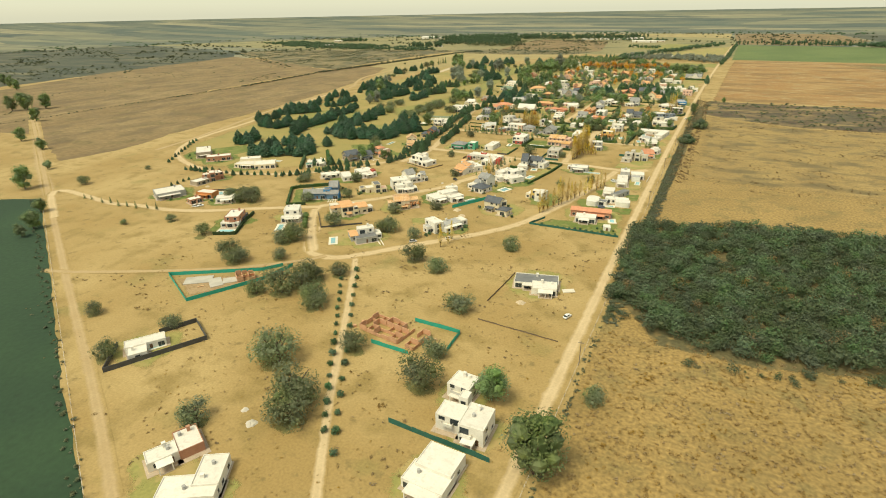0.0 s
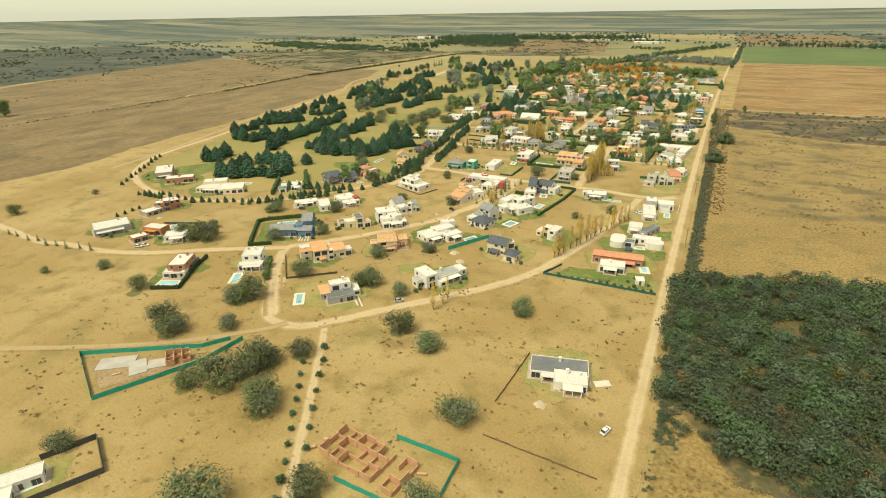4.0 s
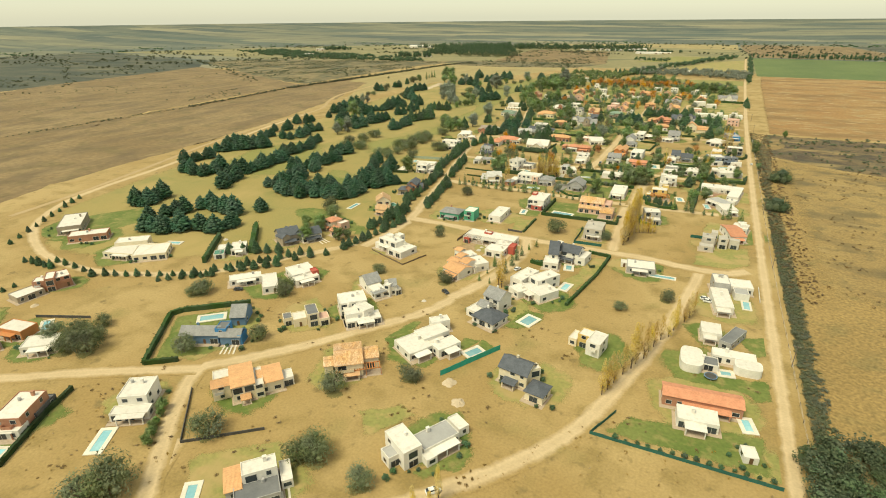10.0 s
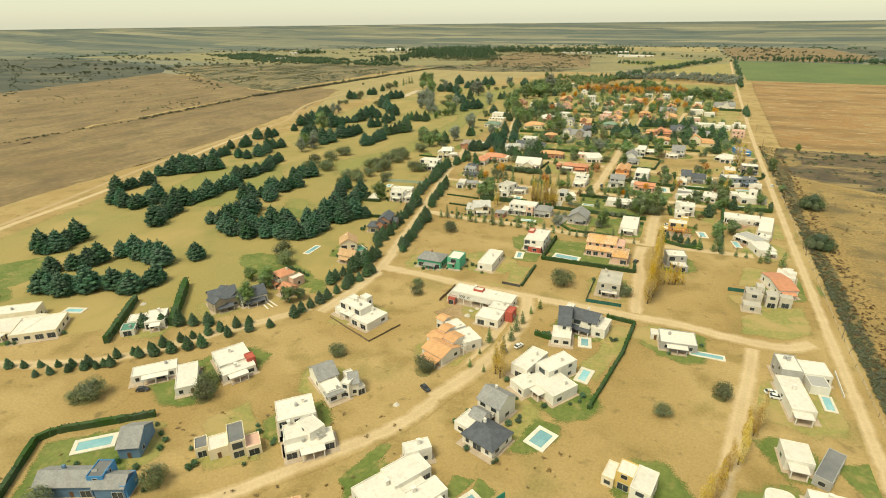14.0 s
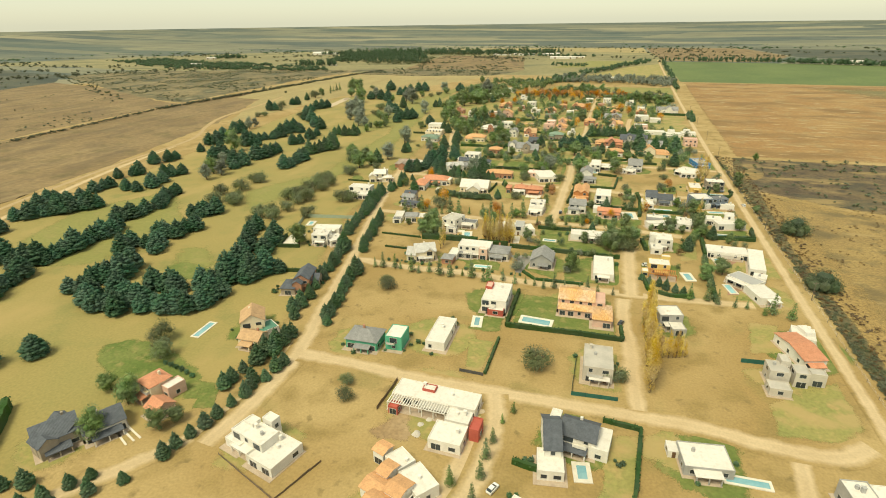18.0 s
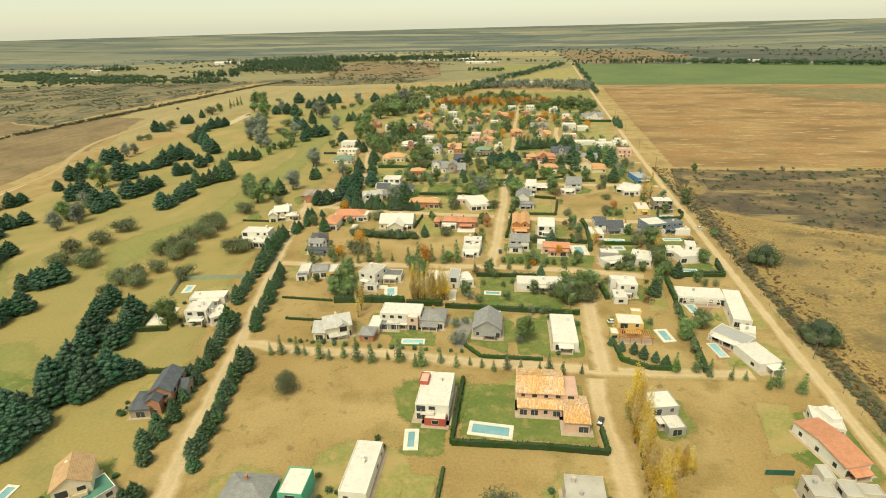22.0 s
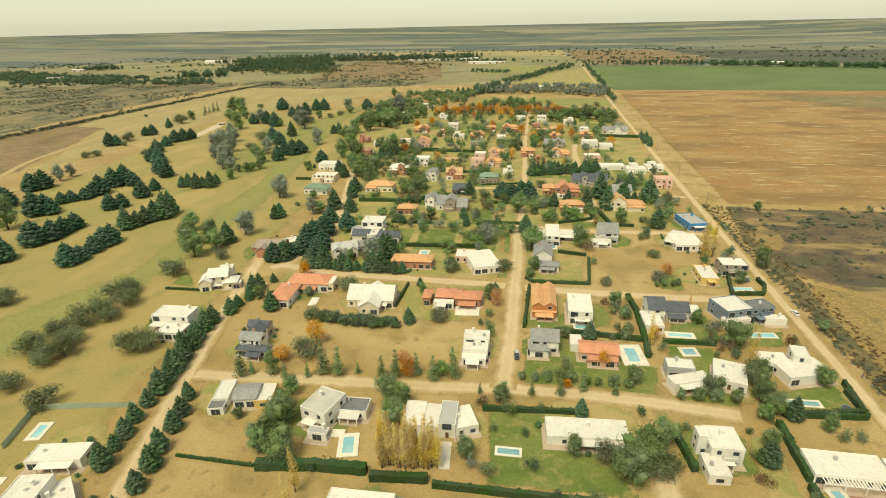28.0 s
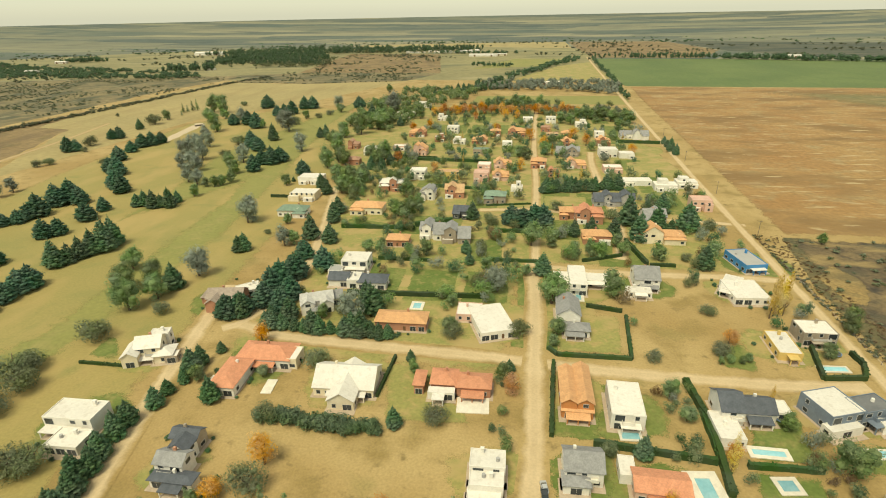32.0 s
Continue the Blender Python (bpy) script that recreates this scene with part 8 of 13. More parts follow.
patch("garden", [(-20.7, 603.8), (-25.5, 613.7), (-34.3, 620.8), (-45.7, 618.3), (-54.6, 610.1), (-53.9, 597.8), (-45.6, 589.4), (-34.5, 588.0), (-26.9, 595.1)], 0.04948, "dry_lawn", "half-dry grass round a house", soft=6.5)
patch("garden", [(7.9, 610.4), (2.6, 620.0), (-6.2, 625.4), (-17.0, 624.6), (-22.9, 615.5), (-25.5, 604.3), (-16.8, 596.5), (-5.3, 590.7), (5.1, 598.7)], 0.04954, "dry_lawn", "half-dry grass round a house", soft=6.5)
patch("garden", [(-68.7, 644.1), (-72.8, 654.7), (-82.7, 659.2), (-95.4, 661.3), (-103.8, 650.8), (-102.3, 637.9), (-94.4, 628.5), (-82.8, 629.4), (-72.1, 632.9)], 0.04960, "lawn", "watered grass round a house", soft=6.5)
patch("garden", [(-85.9, 649.1), (-88.7, 661.0), (-100.1, 664.9), (-111.1, 663.3), (-121.1, 655.8), (-119.7, 643.0), (-113.1, 631.5), (-100.1, 633.4), (-91.0, 639.1)], 0.04966, "dry_lawn", "half-dry grass round a house", soft=6.5)
patch("garden", [(-112.3, 614.6), (-115.3, 624.3), (-124.3, 628.6), (-132.7, 624.8), (-142.5, 620.4), (-139.8, 609.9), (-134.9, 600.5), (-124.8, 603.1), (-117.2, 606.6)], 0.04972, "dry_lawn", "half-dry grass round a house", soft=6.5)
patch("garden", [(-88.5, 618.0), (-88.6, 628.4), (-98.9, 630.5), (-106.9, 628.0), (-112.5, 622.1), (-113.1, 613.6), (-109.5, 603.4), (-98.3, 601.8), (-89.5, 608.2)], 0.04978, "lawn", "watered grass round a house", soft=6.5)
patch("garden", [(-67.9, 613.3), (-67.4, 624.8), (-78.8, 626.8), (-88.2, 625.5), (-95.8, 618.6), (-98.2, 607.1), (-88.2, 601.1), (-78.8, 600.1), (-67.1, 601.4)], 0.04984, "lawn", "watered grass round a house", soft=6.5)
patch("garden", [(-129.3, 650.9), (-135.5, 658.0), (-141.8, 662.7), (-149.7, 660.8), (-156.0, 655.2), (-158.7, 645.5), (-151.6, 637.6), (-141.6, 637.6), (-135.7, 644.0)], 0.04990, "lawn", "watered grass round a house", soft=6.5)
patch("garden", [(-108.7, 691.9), (-110.8, 705.8), (-123.4, 713.9), (-135.8, 706.6), (-145.0, 698.3), (-148.5, 684.2), (-136.2, 676.5), (-124.3, 674.9), (-113.2, 680.1)], 0.04996, "dry_lawn", "half-dry grass round a house", soft=6.5)
patch("garden", [(-70.4, 732.5), (-73.0, 747.3), (-87.2, 751.5), (-101.8, 752.0), (-109.0, 739.2), (-111.4, 724.9), (-102.1, 712.6), (-86.4, 709.0), (-74.3, 718.9)], 0.05002, "dry_lawn", "half-dry grass round a house", soft=6.5)
patch("garden", [(-83.2, 699.8), (-84.3, 711.8), (-95.4, 718.0), (-108.1, 716.2), (-111.4, 704.4), (-112.4, 694.8), (-107.2, 684.9), (-95.4, 681.8), (-87.5, 690.4)], 0.05008, "dry_lawn", "half-dry grass round a house", soft=6.5)
patch("garden", [(-45.5, 734.3), (-51.3, 742.5), (-58.7, 747.3), (-67.4, 745.3), (-74.2, 739.1), (-78.2, 728.1), (-69.4, 719.9), (-57.9, 716.8), (-47.1, 722.7)], 0.05014, "lawn", "watered grass round a house", soft=6.5)
patch("garden", [(-2.9, 309.2), (-8.2, 323.0), (-20.9, 330.6), (-33.7, 324.9), (-46.2, 317.0), (-42.0, 302.9), (-34.8, 291.6), (-20.9, 287.8), (-7.8, 295.0)], 0.05020, "dry_lawn", "half-dry grass round a house", soft=6.5)
patch("garden", [(-13.5, 332.5), (-16.9, 341.6), (-24.8, 348.9), (-33.9, 343.4), (-44.1, 338.5), (-40.9, 327.7), (-35.0, 319.9), (-25.2, 318.6), (-15.0, 321.9)], 0.05026, "lawn", "watered grass round a house", soft=6.5)
patch("garden", [(-11.4, 354.8), (-14.2, 361.6), (-20.4, 365.5), (-29.2, 366.8), (-37.3, 360.3), (-31.8, 351.4), (-28.7, 343.7), (-20.1, 342.8), (-13.1, 347.1)], 0.05032, "lawn", "watered grass round a house", soft=6.5)
patch("garden", [(-2.2, 384.5), (-4.4, 395.8), (-14.9, 400.9), (-25.5, 397.8), (-32.7, 389.9), (-37.2, 377.5), (-27.5, 367.8), (-14.2, 363.9), (-2.6, 371.7)], 0.05038, "dry_lawn", "half-dry grass round a house", soft=6.5)
patch("garden", [(-43.5, 326.1), (-47.3, 334.7), (-54.4, 344.5), (-66.1, 340.7), (-73.7, 331.9), (-70.5, 321.4), (-66.4, 310.9), (-54.9, 310.3), (-47.4, 317.5)], 0.05044, "lawn", "watered grass round a house", soft=6.5)
patch("garden", [(-118.9, 364.8), (-124.4, 374.3), (-133.7, 376.2), (-141.5, 374.8), (-150.4, 370.1), (-148.1, 360.3), (-142.7, 352.7), (-133.7, 353.1), (-126.4, 357.0)], 0.05050, "dry_lawn", "half-dry grass round a house", soft=6.5)
patch("garden", [(-112.0, 410.9), (-118.5, 424.6), (-131.1, 431.7), (-146.2, 430.7), (-154.4, 418.1), (-154.1, 403.9), (-146.3, 391.0), (-131.2, 390.8), (-115.9, 395.1)], 0.05056, "dry_lawn", "half-dry grass round a house", soft=6.5)
patch("garden", [(-163.9, 378.0), (-166.7, 389.7), (-178.3, 391.3), (-188.1, 391.0), (-194.7, 383.1), (-192.8, 373.6), (-189.4, 362.7), (-178.4, 365.4), (-166.5, 366.2)], 0.05062, "dry_lawn", "half-dry grass round a house", soft=6.5)
patch("garden", [(10.5, 554.1), (0.7, 565.8), (-9.2, 577.0), (-25.0, 574.6), (-34.4, 561.8), (-33.3, 546.8), (-24.1, 535.3), (-9.6, 533.7), (4.4, 539.3)], 0.05068, "dry_lawn", "half-dry grass round a house", soft=6.5)
patch("garden", [(2.9, 517.5), (-1.5, 527.4), (-10.4, 534.0), (-21.5, 531.8), (-30.7, 523.9), (-29.7, 511.5), (-20.7, 504.7), (-10.3, 500.6), (-2.3, 508.3)], 0.05074, "dry_lawn", "half-dry grass round a house", soft=6.5)
patch("garden", [(-149.2, 253.4), (-151.9, 264.2), (-162.5, 266.0), (-171.4, 264.9), (-177.5, 258.0), (-179.9, 247.9), (-171.5, 241.8), (-162.0, 237.9), (-151.2, 242.0)], 0.05080, "lawn", "watered grass round a house", soft=6.5)
patch("garden", [(-227.2, 362.9), (-228.5, 372.6), (-237.7, 376.7), (-247.2, 375.2), (-252.0, 367.2), (-254.9, 357.5), (-247.0, 351.0), (-237.1, 345.6), (-229.0, 353.5)], 0.05086, "dry_lawn", "half-dry grass round a house", soft=6.5)
patch("garden", [(-213.6, 390.8), (-216.9, 400.9), (-227.2, 400.6), (-236.6, 404.1), (-238.7, 394.4), (-243.5, 385.5), (-236.2, 378.2), (-227.0, 379.7), (-218.1, 381.8)], 0.05092, "dry_lawn", "half-dry grass round a house", soft=6.5)
patch("garden", [(-241.0, 339.9), (-243.5, 349.8), (-252.8, 354.1), (-263.1, 353.4), (-270.2, 345.3), (-266.3, 335.9), (-263.1, 326.5), (-252.6, 324.3), (-242.4, 329.1)], 0.05098, "dry_lawn", "half-dry grass round a house", soft=6.5)
patch("garden", [(-193.7, 315.3), (-199.4, 324.5), (-207.8, 329.6), (-219.6, 331.5), (-223.2, 320.0), (-227.9, 308.9), (-217.3, 303.2), (-207.6, 299.9), (-197.2, 304.4)], 0.05104, "lawn", "watered grass round a house", soft=6.5)
patch("garden", [(-189.4, 331.8), (-191.2, 342.4), (-201.4, 345.6), (-210.2, 342.9), (-215.2, 335.9), (-220.2, 325.8), (-210.0, 321.1), (-201.1, 316.3), (-191.9, 321.8)], 0.05110, "lawn", "watered grass round a house", soft=6.5)
patch("garden", [(-152.3, 335.1), (-155.0, 344.6), (-164.3, 346.8), (-172.4, 345.6), (-181.6, 340.7), (-177.6, 331.0), (-173.2, 323.3), (-164.0, 321.9), (-154.6, 325.2)], 0.05116, "dry_lawn", "half-dry grass round a house", soft=6.5)
patch("garden", [(-286.8, 276.0), (-291.0, 285.2), (-299.5, 289.5), (-307.4, 285.6), (-314.9, 280.8), (-314.1, 271.6), (-309.4, 263.1), (-299.7, 263.5), (-293.3, 268.8)], 0.05122, "lawn", "watered grass round a house", soft=6.5)
patch("garden", [(-145.7, 313.6), (-151.1, 323.1), (-159.6, 329.1), (-168.4, 324.1), (-174.6, 318.1), (-174.9, 309.1), (-169.7, 301.0), (-160.2, 301.4), (-149.1, 302.5)], 0.05128, "lawn", "watered grass round a house", soft=6.5)
patch("garden", [(-128.3, 278.3), (-130.2, 287.6), (-138.5, 294.1), (-149.6, 292.7), (-158.1, 284.4), (-154.0, 273.7), (-150.7, 262.0), (-138.1, 260.5), (-129.0, 268.0)], 0.05134, "dry_lawn", "half-dry grass round a house", soft=6.5)
patch("garden", [(-108.8, 299.3), (-112.8, 307.6), (-120.6, 311.2), (-131.5, 314.7), (-139.0, 305.2), (-136.5, 294.2), (-130.5, 285.7), (-120.1, 284.6), (-110.3, 288.9)], 0.05140, "lawn", "watered grass round a house", soft=6.5)
patch("garden", [(-192.4, 575.4), (-198.7, 583.3), (-205.5, 590.0), (-215.6, 588.4), (-223.4, 581.0), (-222.1, 570.3), (-214.3, 564.8), (-205.3, 559.5), (-197.8, 566.8)], 0.05146, "dry_lawn", "half-dry grass round a house", soft=6.5)
patch("garden", [(-157.4, 570.5), (-160.5, 582.0), (-172.0, 582.9), (-181.5, 583.3), (-187.2, 575.3), (-190.2, 564.7), (-181.3, 558.1), (-171.1, 553.3), (-161.3, 559.8)], 0.05152, "lawn", "watered grass round a house", soft=6.5)
patch("garden", [(-115.7, 570.3), (-119.9, 580.3), (-129.7, 582.3), (-138.4, 581.8), (-143.3, 574.5), (-147.3, 564.7), (-138.7, 558.3), (-129.5, 557.2), (-119.7, 560.1)], 0.05158, "dry_lawn", "half-dry grass round a house", soft=6.5)
patch("garden", [(-41.2, 567.6), (-41.4, 577.1), (-50.6, 579.5), (-60.4, 581.0), (-67.0, 572.8), (-67.1, 562.4), (-59.8, 555.3), (-50.7, 556.4), (-40.6, 557.5)], 0.05164, "lawn", "watered grass round a house", soft=6.5)
patch("garden", [(-77.1, 489.5), (-79.3, 501.8), (-91.4, 504.3), (-102.1, 503.6), (-110.4, 495.5), (-110.2, 483.6), (-101.7, 476.2), (-91.2, 473.9), (-79.6, 477.4)], 0.05170, "dry_lawn", "half-dry grass round a house", soft=6.5)
patch("garden", [(-112.9, 481.8), (-114.2, 493.8), (-125.1, 501.2), (-137.6, 497.6), (-147.3, 488.7), (-143.7, 476.3), (-136.7, 467.7), (-125.1, 462.4), (-116.2, 471.5)], 0.05176, "lawn", "watered grass round a house", soft=6.5)
patch("garden", [(-160.4, 648.8), (-161.0, 662.6), (-173.8, 669.6), (-186.2, 663.9), (-197.0, 655.9), (-193.9, 642.8), (-187.5, 631.5), (-174.7, 632.7), (-162.4, 636.1)], 0.05182, "dry_lawn", "half-dry grass round a house", soft=6.5)
patch("garden", [(-170.7, 770.1), (-173.7, 780.2), (-183.5, 782.6), (-193.1, 782.8), (-201.4, 775.8), (-199.1, 765.2), (-194.0, 755.8), (-183.0, 754.7), (-172.8, 759.3)], 0.05188, "dry_lawn", "half-dry grass round a house", soft=6.5)
# ---------------- pools and terraces
pool(-143.9, 102.3, 62, 5.3, 2.6, "pool")
pool(-211.0, 199.5, 23, 9.3, 3.8, "pool")
pool(-185.7, 216.7, 31, 3.5, 9.5, "pool")
pool(-212.1, 283.0, 41, 10.1, 4.6, "pool")
pool(-144.7, 213.3, 36, 3.2, 9.0, "pool")
pool(-296.2, 333.8, 19, 7.7, 3.2, "pool")
pool(-87.2, 393.1, 10, 3.4, 5.7, "pool")
pool(-83.8, 372.0, -9, 3.3, 7.2, "pool")
pool(-90.4, 336.1, -19, 5.1, 7.3, "pool")
pool(-102.3, 305.7, -30, 4.1, 6.8, "pool")
pool(-11.7, 304.7, 15, 3.0, 5.8, "pool")
pool(-17.4, 330.6, 10, 4.1, 2.9, "pool")
pool(-9.0, 386.9, 3, 2.4, 6.9, "pool")
pool(-44.2, 401.5, 1, 10.8, 2.2, "pool")
pool(-109.6, 470.5, -4, 11.4, 3.8, t=1.2)
pool(-133.2, 464.0, 7, 2.8, 7.2, "pool")
pool(-239.9, 428.6, 1, 2.4, 10.6, "pool")
pool(-256.2, 526.6, 10, 8.6, 15.0, "terrace")
pool(-259.8, 552.4, 12, 3.2, 6.4, "pool")
pool(-142.6, 517.2, 4, 7.9, 2.3, "pool")
pool(-44.1, 530.9, 12, 3.6, 7.6, "pool")
pool(-27.0, 553.2, 10, 3.2, 8.6, "pool")
pool(-27.1, 522.3, 12, 2.4, 8.2, "pool")
pool(-203.6, 643.2, 4, 3.6, 7.4, "terrace")
pool(-162.8, 703.0, -0, 4.1, 5.3, "pool")
pool(-133.2, 641.7, 3, 10.5, 7.4, "terrace")
pool(-92.9, 718.1, -2, 3.2, 6.1, "pool")
pool(-68.8, 615.4, 6, 4.0, 8.6, t=2.5)
pool(-47.6, 631.4, -1, 9.6, 2.9, "pool")
pool(-47.3, 619.8, 7, 5.0, 4.4, "pool")
pool(-9.6, 675.1, 3, 9.0, 2.4, "pool")
pool(-85.3, 633.7, 3, 5.2, 2.7, "pool")
pool(-15.6, 634.7, 4, 8.8, 2.6, "pool")
pool(-19.0, 593.5, 1, 9.2, 2.2, "pool")
pool(-113.3, 561.1, -1, 6.4, 2.2, "pool")
pool(-160.9, 558.2, 12, 3.2, 6.6, t=1.5)
pool(-165.6, 562.6, 5, 4.2, 3.4, "terrace")
pool(-131.6, 557.6, 3, 3.4, 10.5, "terrace")
pool(-269.6, 249.5, 52, 3.2, 8.3, "pool")
pool(-13.3, 210.4, 30, 5.4, 3.1, "terrace")
# ---------------- paved wheel strips of the driveways
drive_strips(-191.6, 271.2, (0.0, 0.0, 3.3, -6.4), (1.2, 0.6, 4.7, -5.7), (2.5, 1.1, 6.2, -5.0), (3.7, 1.7, 7.8, -4.3))
drive_strips(-227.0, 375.0, (0.0, 0.0, 10.3, -4.0), (-0.5, -1.5, 9.4, -5.6), (-1.1, -2.8, 8.4, -7.6))
drive_strips(-124.0, 225.1, (0.0, 0.0, 6.1, -5.6), (-0.3, 2.8, 8.3, -5.5))
# ---------------- heaps and garden toys
heap(-103.1, 285.6, 2.6, "sand")
heap(-96.0, 277.4, 2.4, "sand")
heap(-86.4, 90.6, 1.3, "rubble")
heap(-79.9, 86.8, 1.9, "rubble")
heap(-136.3, 395.1, 1.6, "rubble")
heap(-136.4, 399.4, 1.2, "rubble")
heap(-119.6, 410.2, 1.5, "sand")
heap(-134.5, 402.2, 1.2, "rubble")
heap(-29.1, 191.9, 2.2, "sand")
heap(-273.4, 349.6, 1.6, "rubble")
heap(-292.1, 257.6, 1.8, "sand")
heap(-137.5, 333.2, 1.2, "rubble")
trampoline(-4.7, 684.2, 2.1)
trampoline(-38.1, 645.6, 2.0)
trampoline(-7.2, 591.9, 1.5)
trampoline(-22.2, 326.1, 2.2)
# ---------------- green undergrowth below the lone thorn trees
patch("undergrowth", [(-85.6, 113.9), (-88.7, 119.8), (-96.1, 124.0), (-102.7, 117.5), (-101.2, 110.8), (-96.4, 104.1), (-89.7, 107.0)], 0.04154, "undergrowth", "green undergrowth below a thorn tree", soft=6.0)
patch("undergrowth", [(-65.7, 102.2), (-69.4, 110.0), (-77.3, 112.7), (-84.2, 105.5), (-83.0, 98.2), (-77.6, 91.4), (-70.2, 96.0)], 0.04158, "undergrowth", "green undergrowth below a thorn tree", soft=6.5)
patch("undergrowth", [(-62.0, 91.8), (-63.6, 99.5), (-71.3, 98.7), (-78.8, 95.6), (-76.1, 87.4), (-72.0, 84.7), (-65.4, 85.4)], 0.04162, "undergrowth", "green undergrowth below a thorn tree", soft=6.0)
patch("undergrowth", [(-32.6, 124.6), (-37.7, 130.2), (-43.9, 131.4), (-47.5, 128.7), (-50.3, 121.3), (-43.2, 118.1), (-35.9, 117.3)], 0.04166, "undergrowth", "green undergrowth below a thorn tree", soft=5.5)
patch("undergrowth", [(-66.7, 132.5), (-70.7, 136.1), (-75.1, 138.8), (-77.8, 135.2), (-79.8, 130.5), (-74.7, 126.5), (-69.4, 127.4)], 0.04170, "undergrowth", "green undergrowth below a thorn tree", soft=4.0)
patch("undergrowth", [(-41.0, 142.0), (-41.4, 146.7), (-46.0, 146.3), (-50.6, 143.9), (-48.8, 139.4), (-46.5, 137.4), (-42.6, 138.6)], 0.04174, "undergrowth", "green undergrowth below a thorn tree", soft=3.5)
patch("undergrowth", [(-102.9, 150.0), (-103.5, 154.1), (-108.8, 155.0), (-113.9, 153.0), (-111.9, 147.6), (-109.3, 145.3), (-104.9, 144.8)], 0.04178, "undergrowth", "green undergrowth below a thorn tree", soft=4.0)
patch("undergrowth", [(-120.6, 154.6), (-125.1, 161.8), (-131.4, 161.0), (-135.3, 158.0), (-137.8, 150.5), (-130.8, 148.0), (-123.5, 148.9)], 0.04182, "undergrowth", "green undergrowth below a thorn tree", soft=5.5)
patch("undergrowth", [(-135.5, 149.5), (-136.0, 153.0), (-139.9, 152.9), (-143.8, 151.5), (-142.3, 147.4), (-140.3, 146.1), (-137.0, 145.9)], 0.04186, "undergrowth", "green undergrowth below a thorn tree", soft=3.0)
patch("undergrowth", [(-120.0, 164.9), (-120.8, 170.9), (-128.0, 174.0), (-135.1, 167.8), (-132.3, 161.7), (-128.7, 155.6), (-122.6, 159.2)], 0.04190, "undergrowth", "green undergrowth below a thorn tree", soft=5.5)
patch("undergrowth", [(-116.8, 171.6), (-120.6, 176.1), (-125.0, 178.2), (-127.7, 173.7), (-129.7, 169.2), (-124.5, 164.8), (-119.2, 167.6)], 0.04194, "undergrowth", "green undergrowth below a thorn tree", soft=4.0)
patch("undergrowth", [(-185.7, 106.9), (-186.2, 109.6), (-190.2, 111.0), (-194.0, 109.1), (-192.5, 105.3), (-190.5, 102.9), (-187.2, 102.8)], 0.04198, "undergrowth", "green undergrowth below a thorn tree", soft=3.0)
patch("undergrowth", [(-146.1, 114.4), (-147.6, 117.8), (-152.0, 120.2), (-156.0, 116.5), (-154.9, 112.5), (-152.2, 108.6), (-148.3, 110.3)], 0.04202, "undergrowth", "green undergrowth below a thorn tree", soft=3.5)
patch("undergrowth", [(-90.7, 79.2), (-91.1, 84.5), (-96.4, 84.0), (-101.6, 81.5), (-99.6, 76.2), (-96.9, 74.0), (-92.5, 75.3)], 0.04206, "undergrowth", "green undergrowth below a thorn tree", soft=4.0)
patch("undergrowth", [(-148.9, 88.6), (-151.4, 91.8), (-155.5, 94.1), (-158.2, 91.0), (-159.5, 86.8), (-155.2, 83.4), (-150.5, 84.1)], 0.04210, "undergrowth", "green undergrowth below a thorn tree", soft=3.5)
patch("undergrowth", [(-174.0, 173.3), (-178.0, 178.7), (-182.4, 178.3), (-185.3, 175.5), (-186.8, 170.3), (-182.1, 168.0), (-177.0, 169.5)], 0.04214, "undergrowth", "green undergrowth below a thorn tree", soft=4.0)
patch("undergrowth", [(-214.5, 188.9), (-216.9, 191.6), (-220.3, 193.3), (-223.1, 191.0), (-223.2, 187.3), (-220.3, 184.7), (-216.8, 184.9)], 0.04218, "undergrowth", "green undergrowth below a thorn tree", soft=3.0)
patch("undergrowth", [(-85.4, 209.8), (-89.1, 214.7), (-93.6, 216.0), (-96.2, 211.8), (-98.3, 207.2), (-93.1, 203.3), (-87.7, 206.1)], 0.04222, "undergrowth", "green undergrowth below a thorn tree", soft=4.0)
patch("undergrowth", [(-69.4, 203.4), (-71.7, 208.2), (-76.5, 209.7), (-80.8, 205.4), (-80.0, 200.8), (-76.7, 196.8), (-72.2, 199.6)], 0.04226, "undergrowth", "green undergrowth below a thorn tree", soft=4.0)
patch("undergrowth", [(-44.9, 173.9), (-46.6, 179.1), (-51.6, 178.5), (-56.2, 176.5), (-54.9, 171.0), (-51.9, 169.2), (-47.5, 169.6)], 0.04230, "undergrowth", "green undergrowth below a thorn tree", soft=4.0)
patch("undergrowth", [(-250.8, 196.9), (-252.1, 199.7), (-255.2, 201.1), (-257.4, 198.3), (-257.9, 195.5), (-255.1, 192.7), (-251.8, 194.4)], 0.04234, "undergrowth", "green undergrowth below a thorn tree", soft=2.5)
patch("undergrowth", [(-242.7, 249.3), (-243.0, 253.9), (-247.6, 253.4), (-252.1, 251.5), (-250.6, 246.7), (-248.0, 245.2), (-243.9, 245.6)], 0.04238, "undergrowth", "green undergrowth below a thorn tree", soft=3.5)
patch("undergrowth", [(-160.7, 199.5), (-164.4, 204.3), (-168.9, 204.0), (-171.6, 202.3), (-173.6, 196.8), (-168.4, 195.0), (-163.1, 194.8)], 0.04242, "undergrowth", "green undergrowth below a thorn tree", soft=4.0)
patch("undergrowth", [(15.5, 140.1), (14.7, 142.7), (11.5, 144.3), (8.5, 141.5), (9.5, 138.7), (11.3, 135.9), (14.0, 137.4)], 0.04246, "undergrowth", "green undergrowth below a thorn tree", soft=2.5)
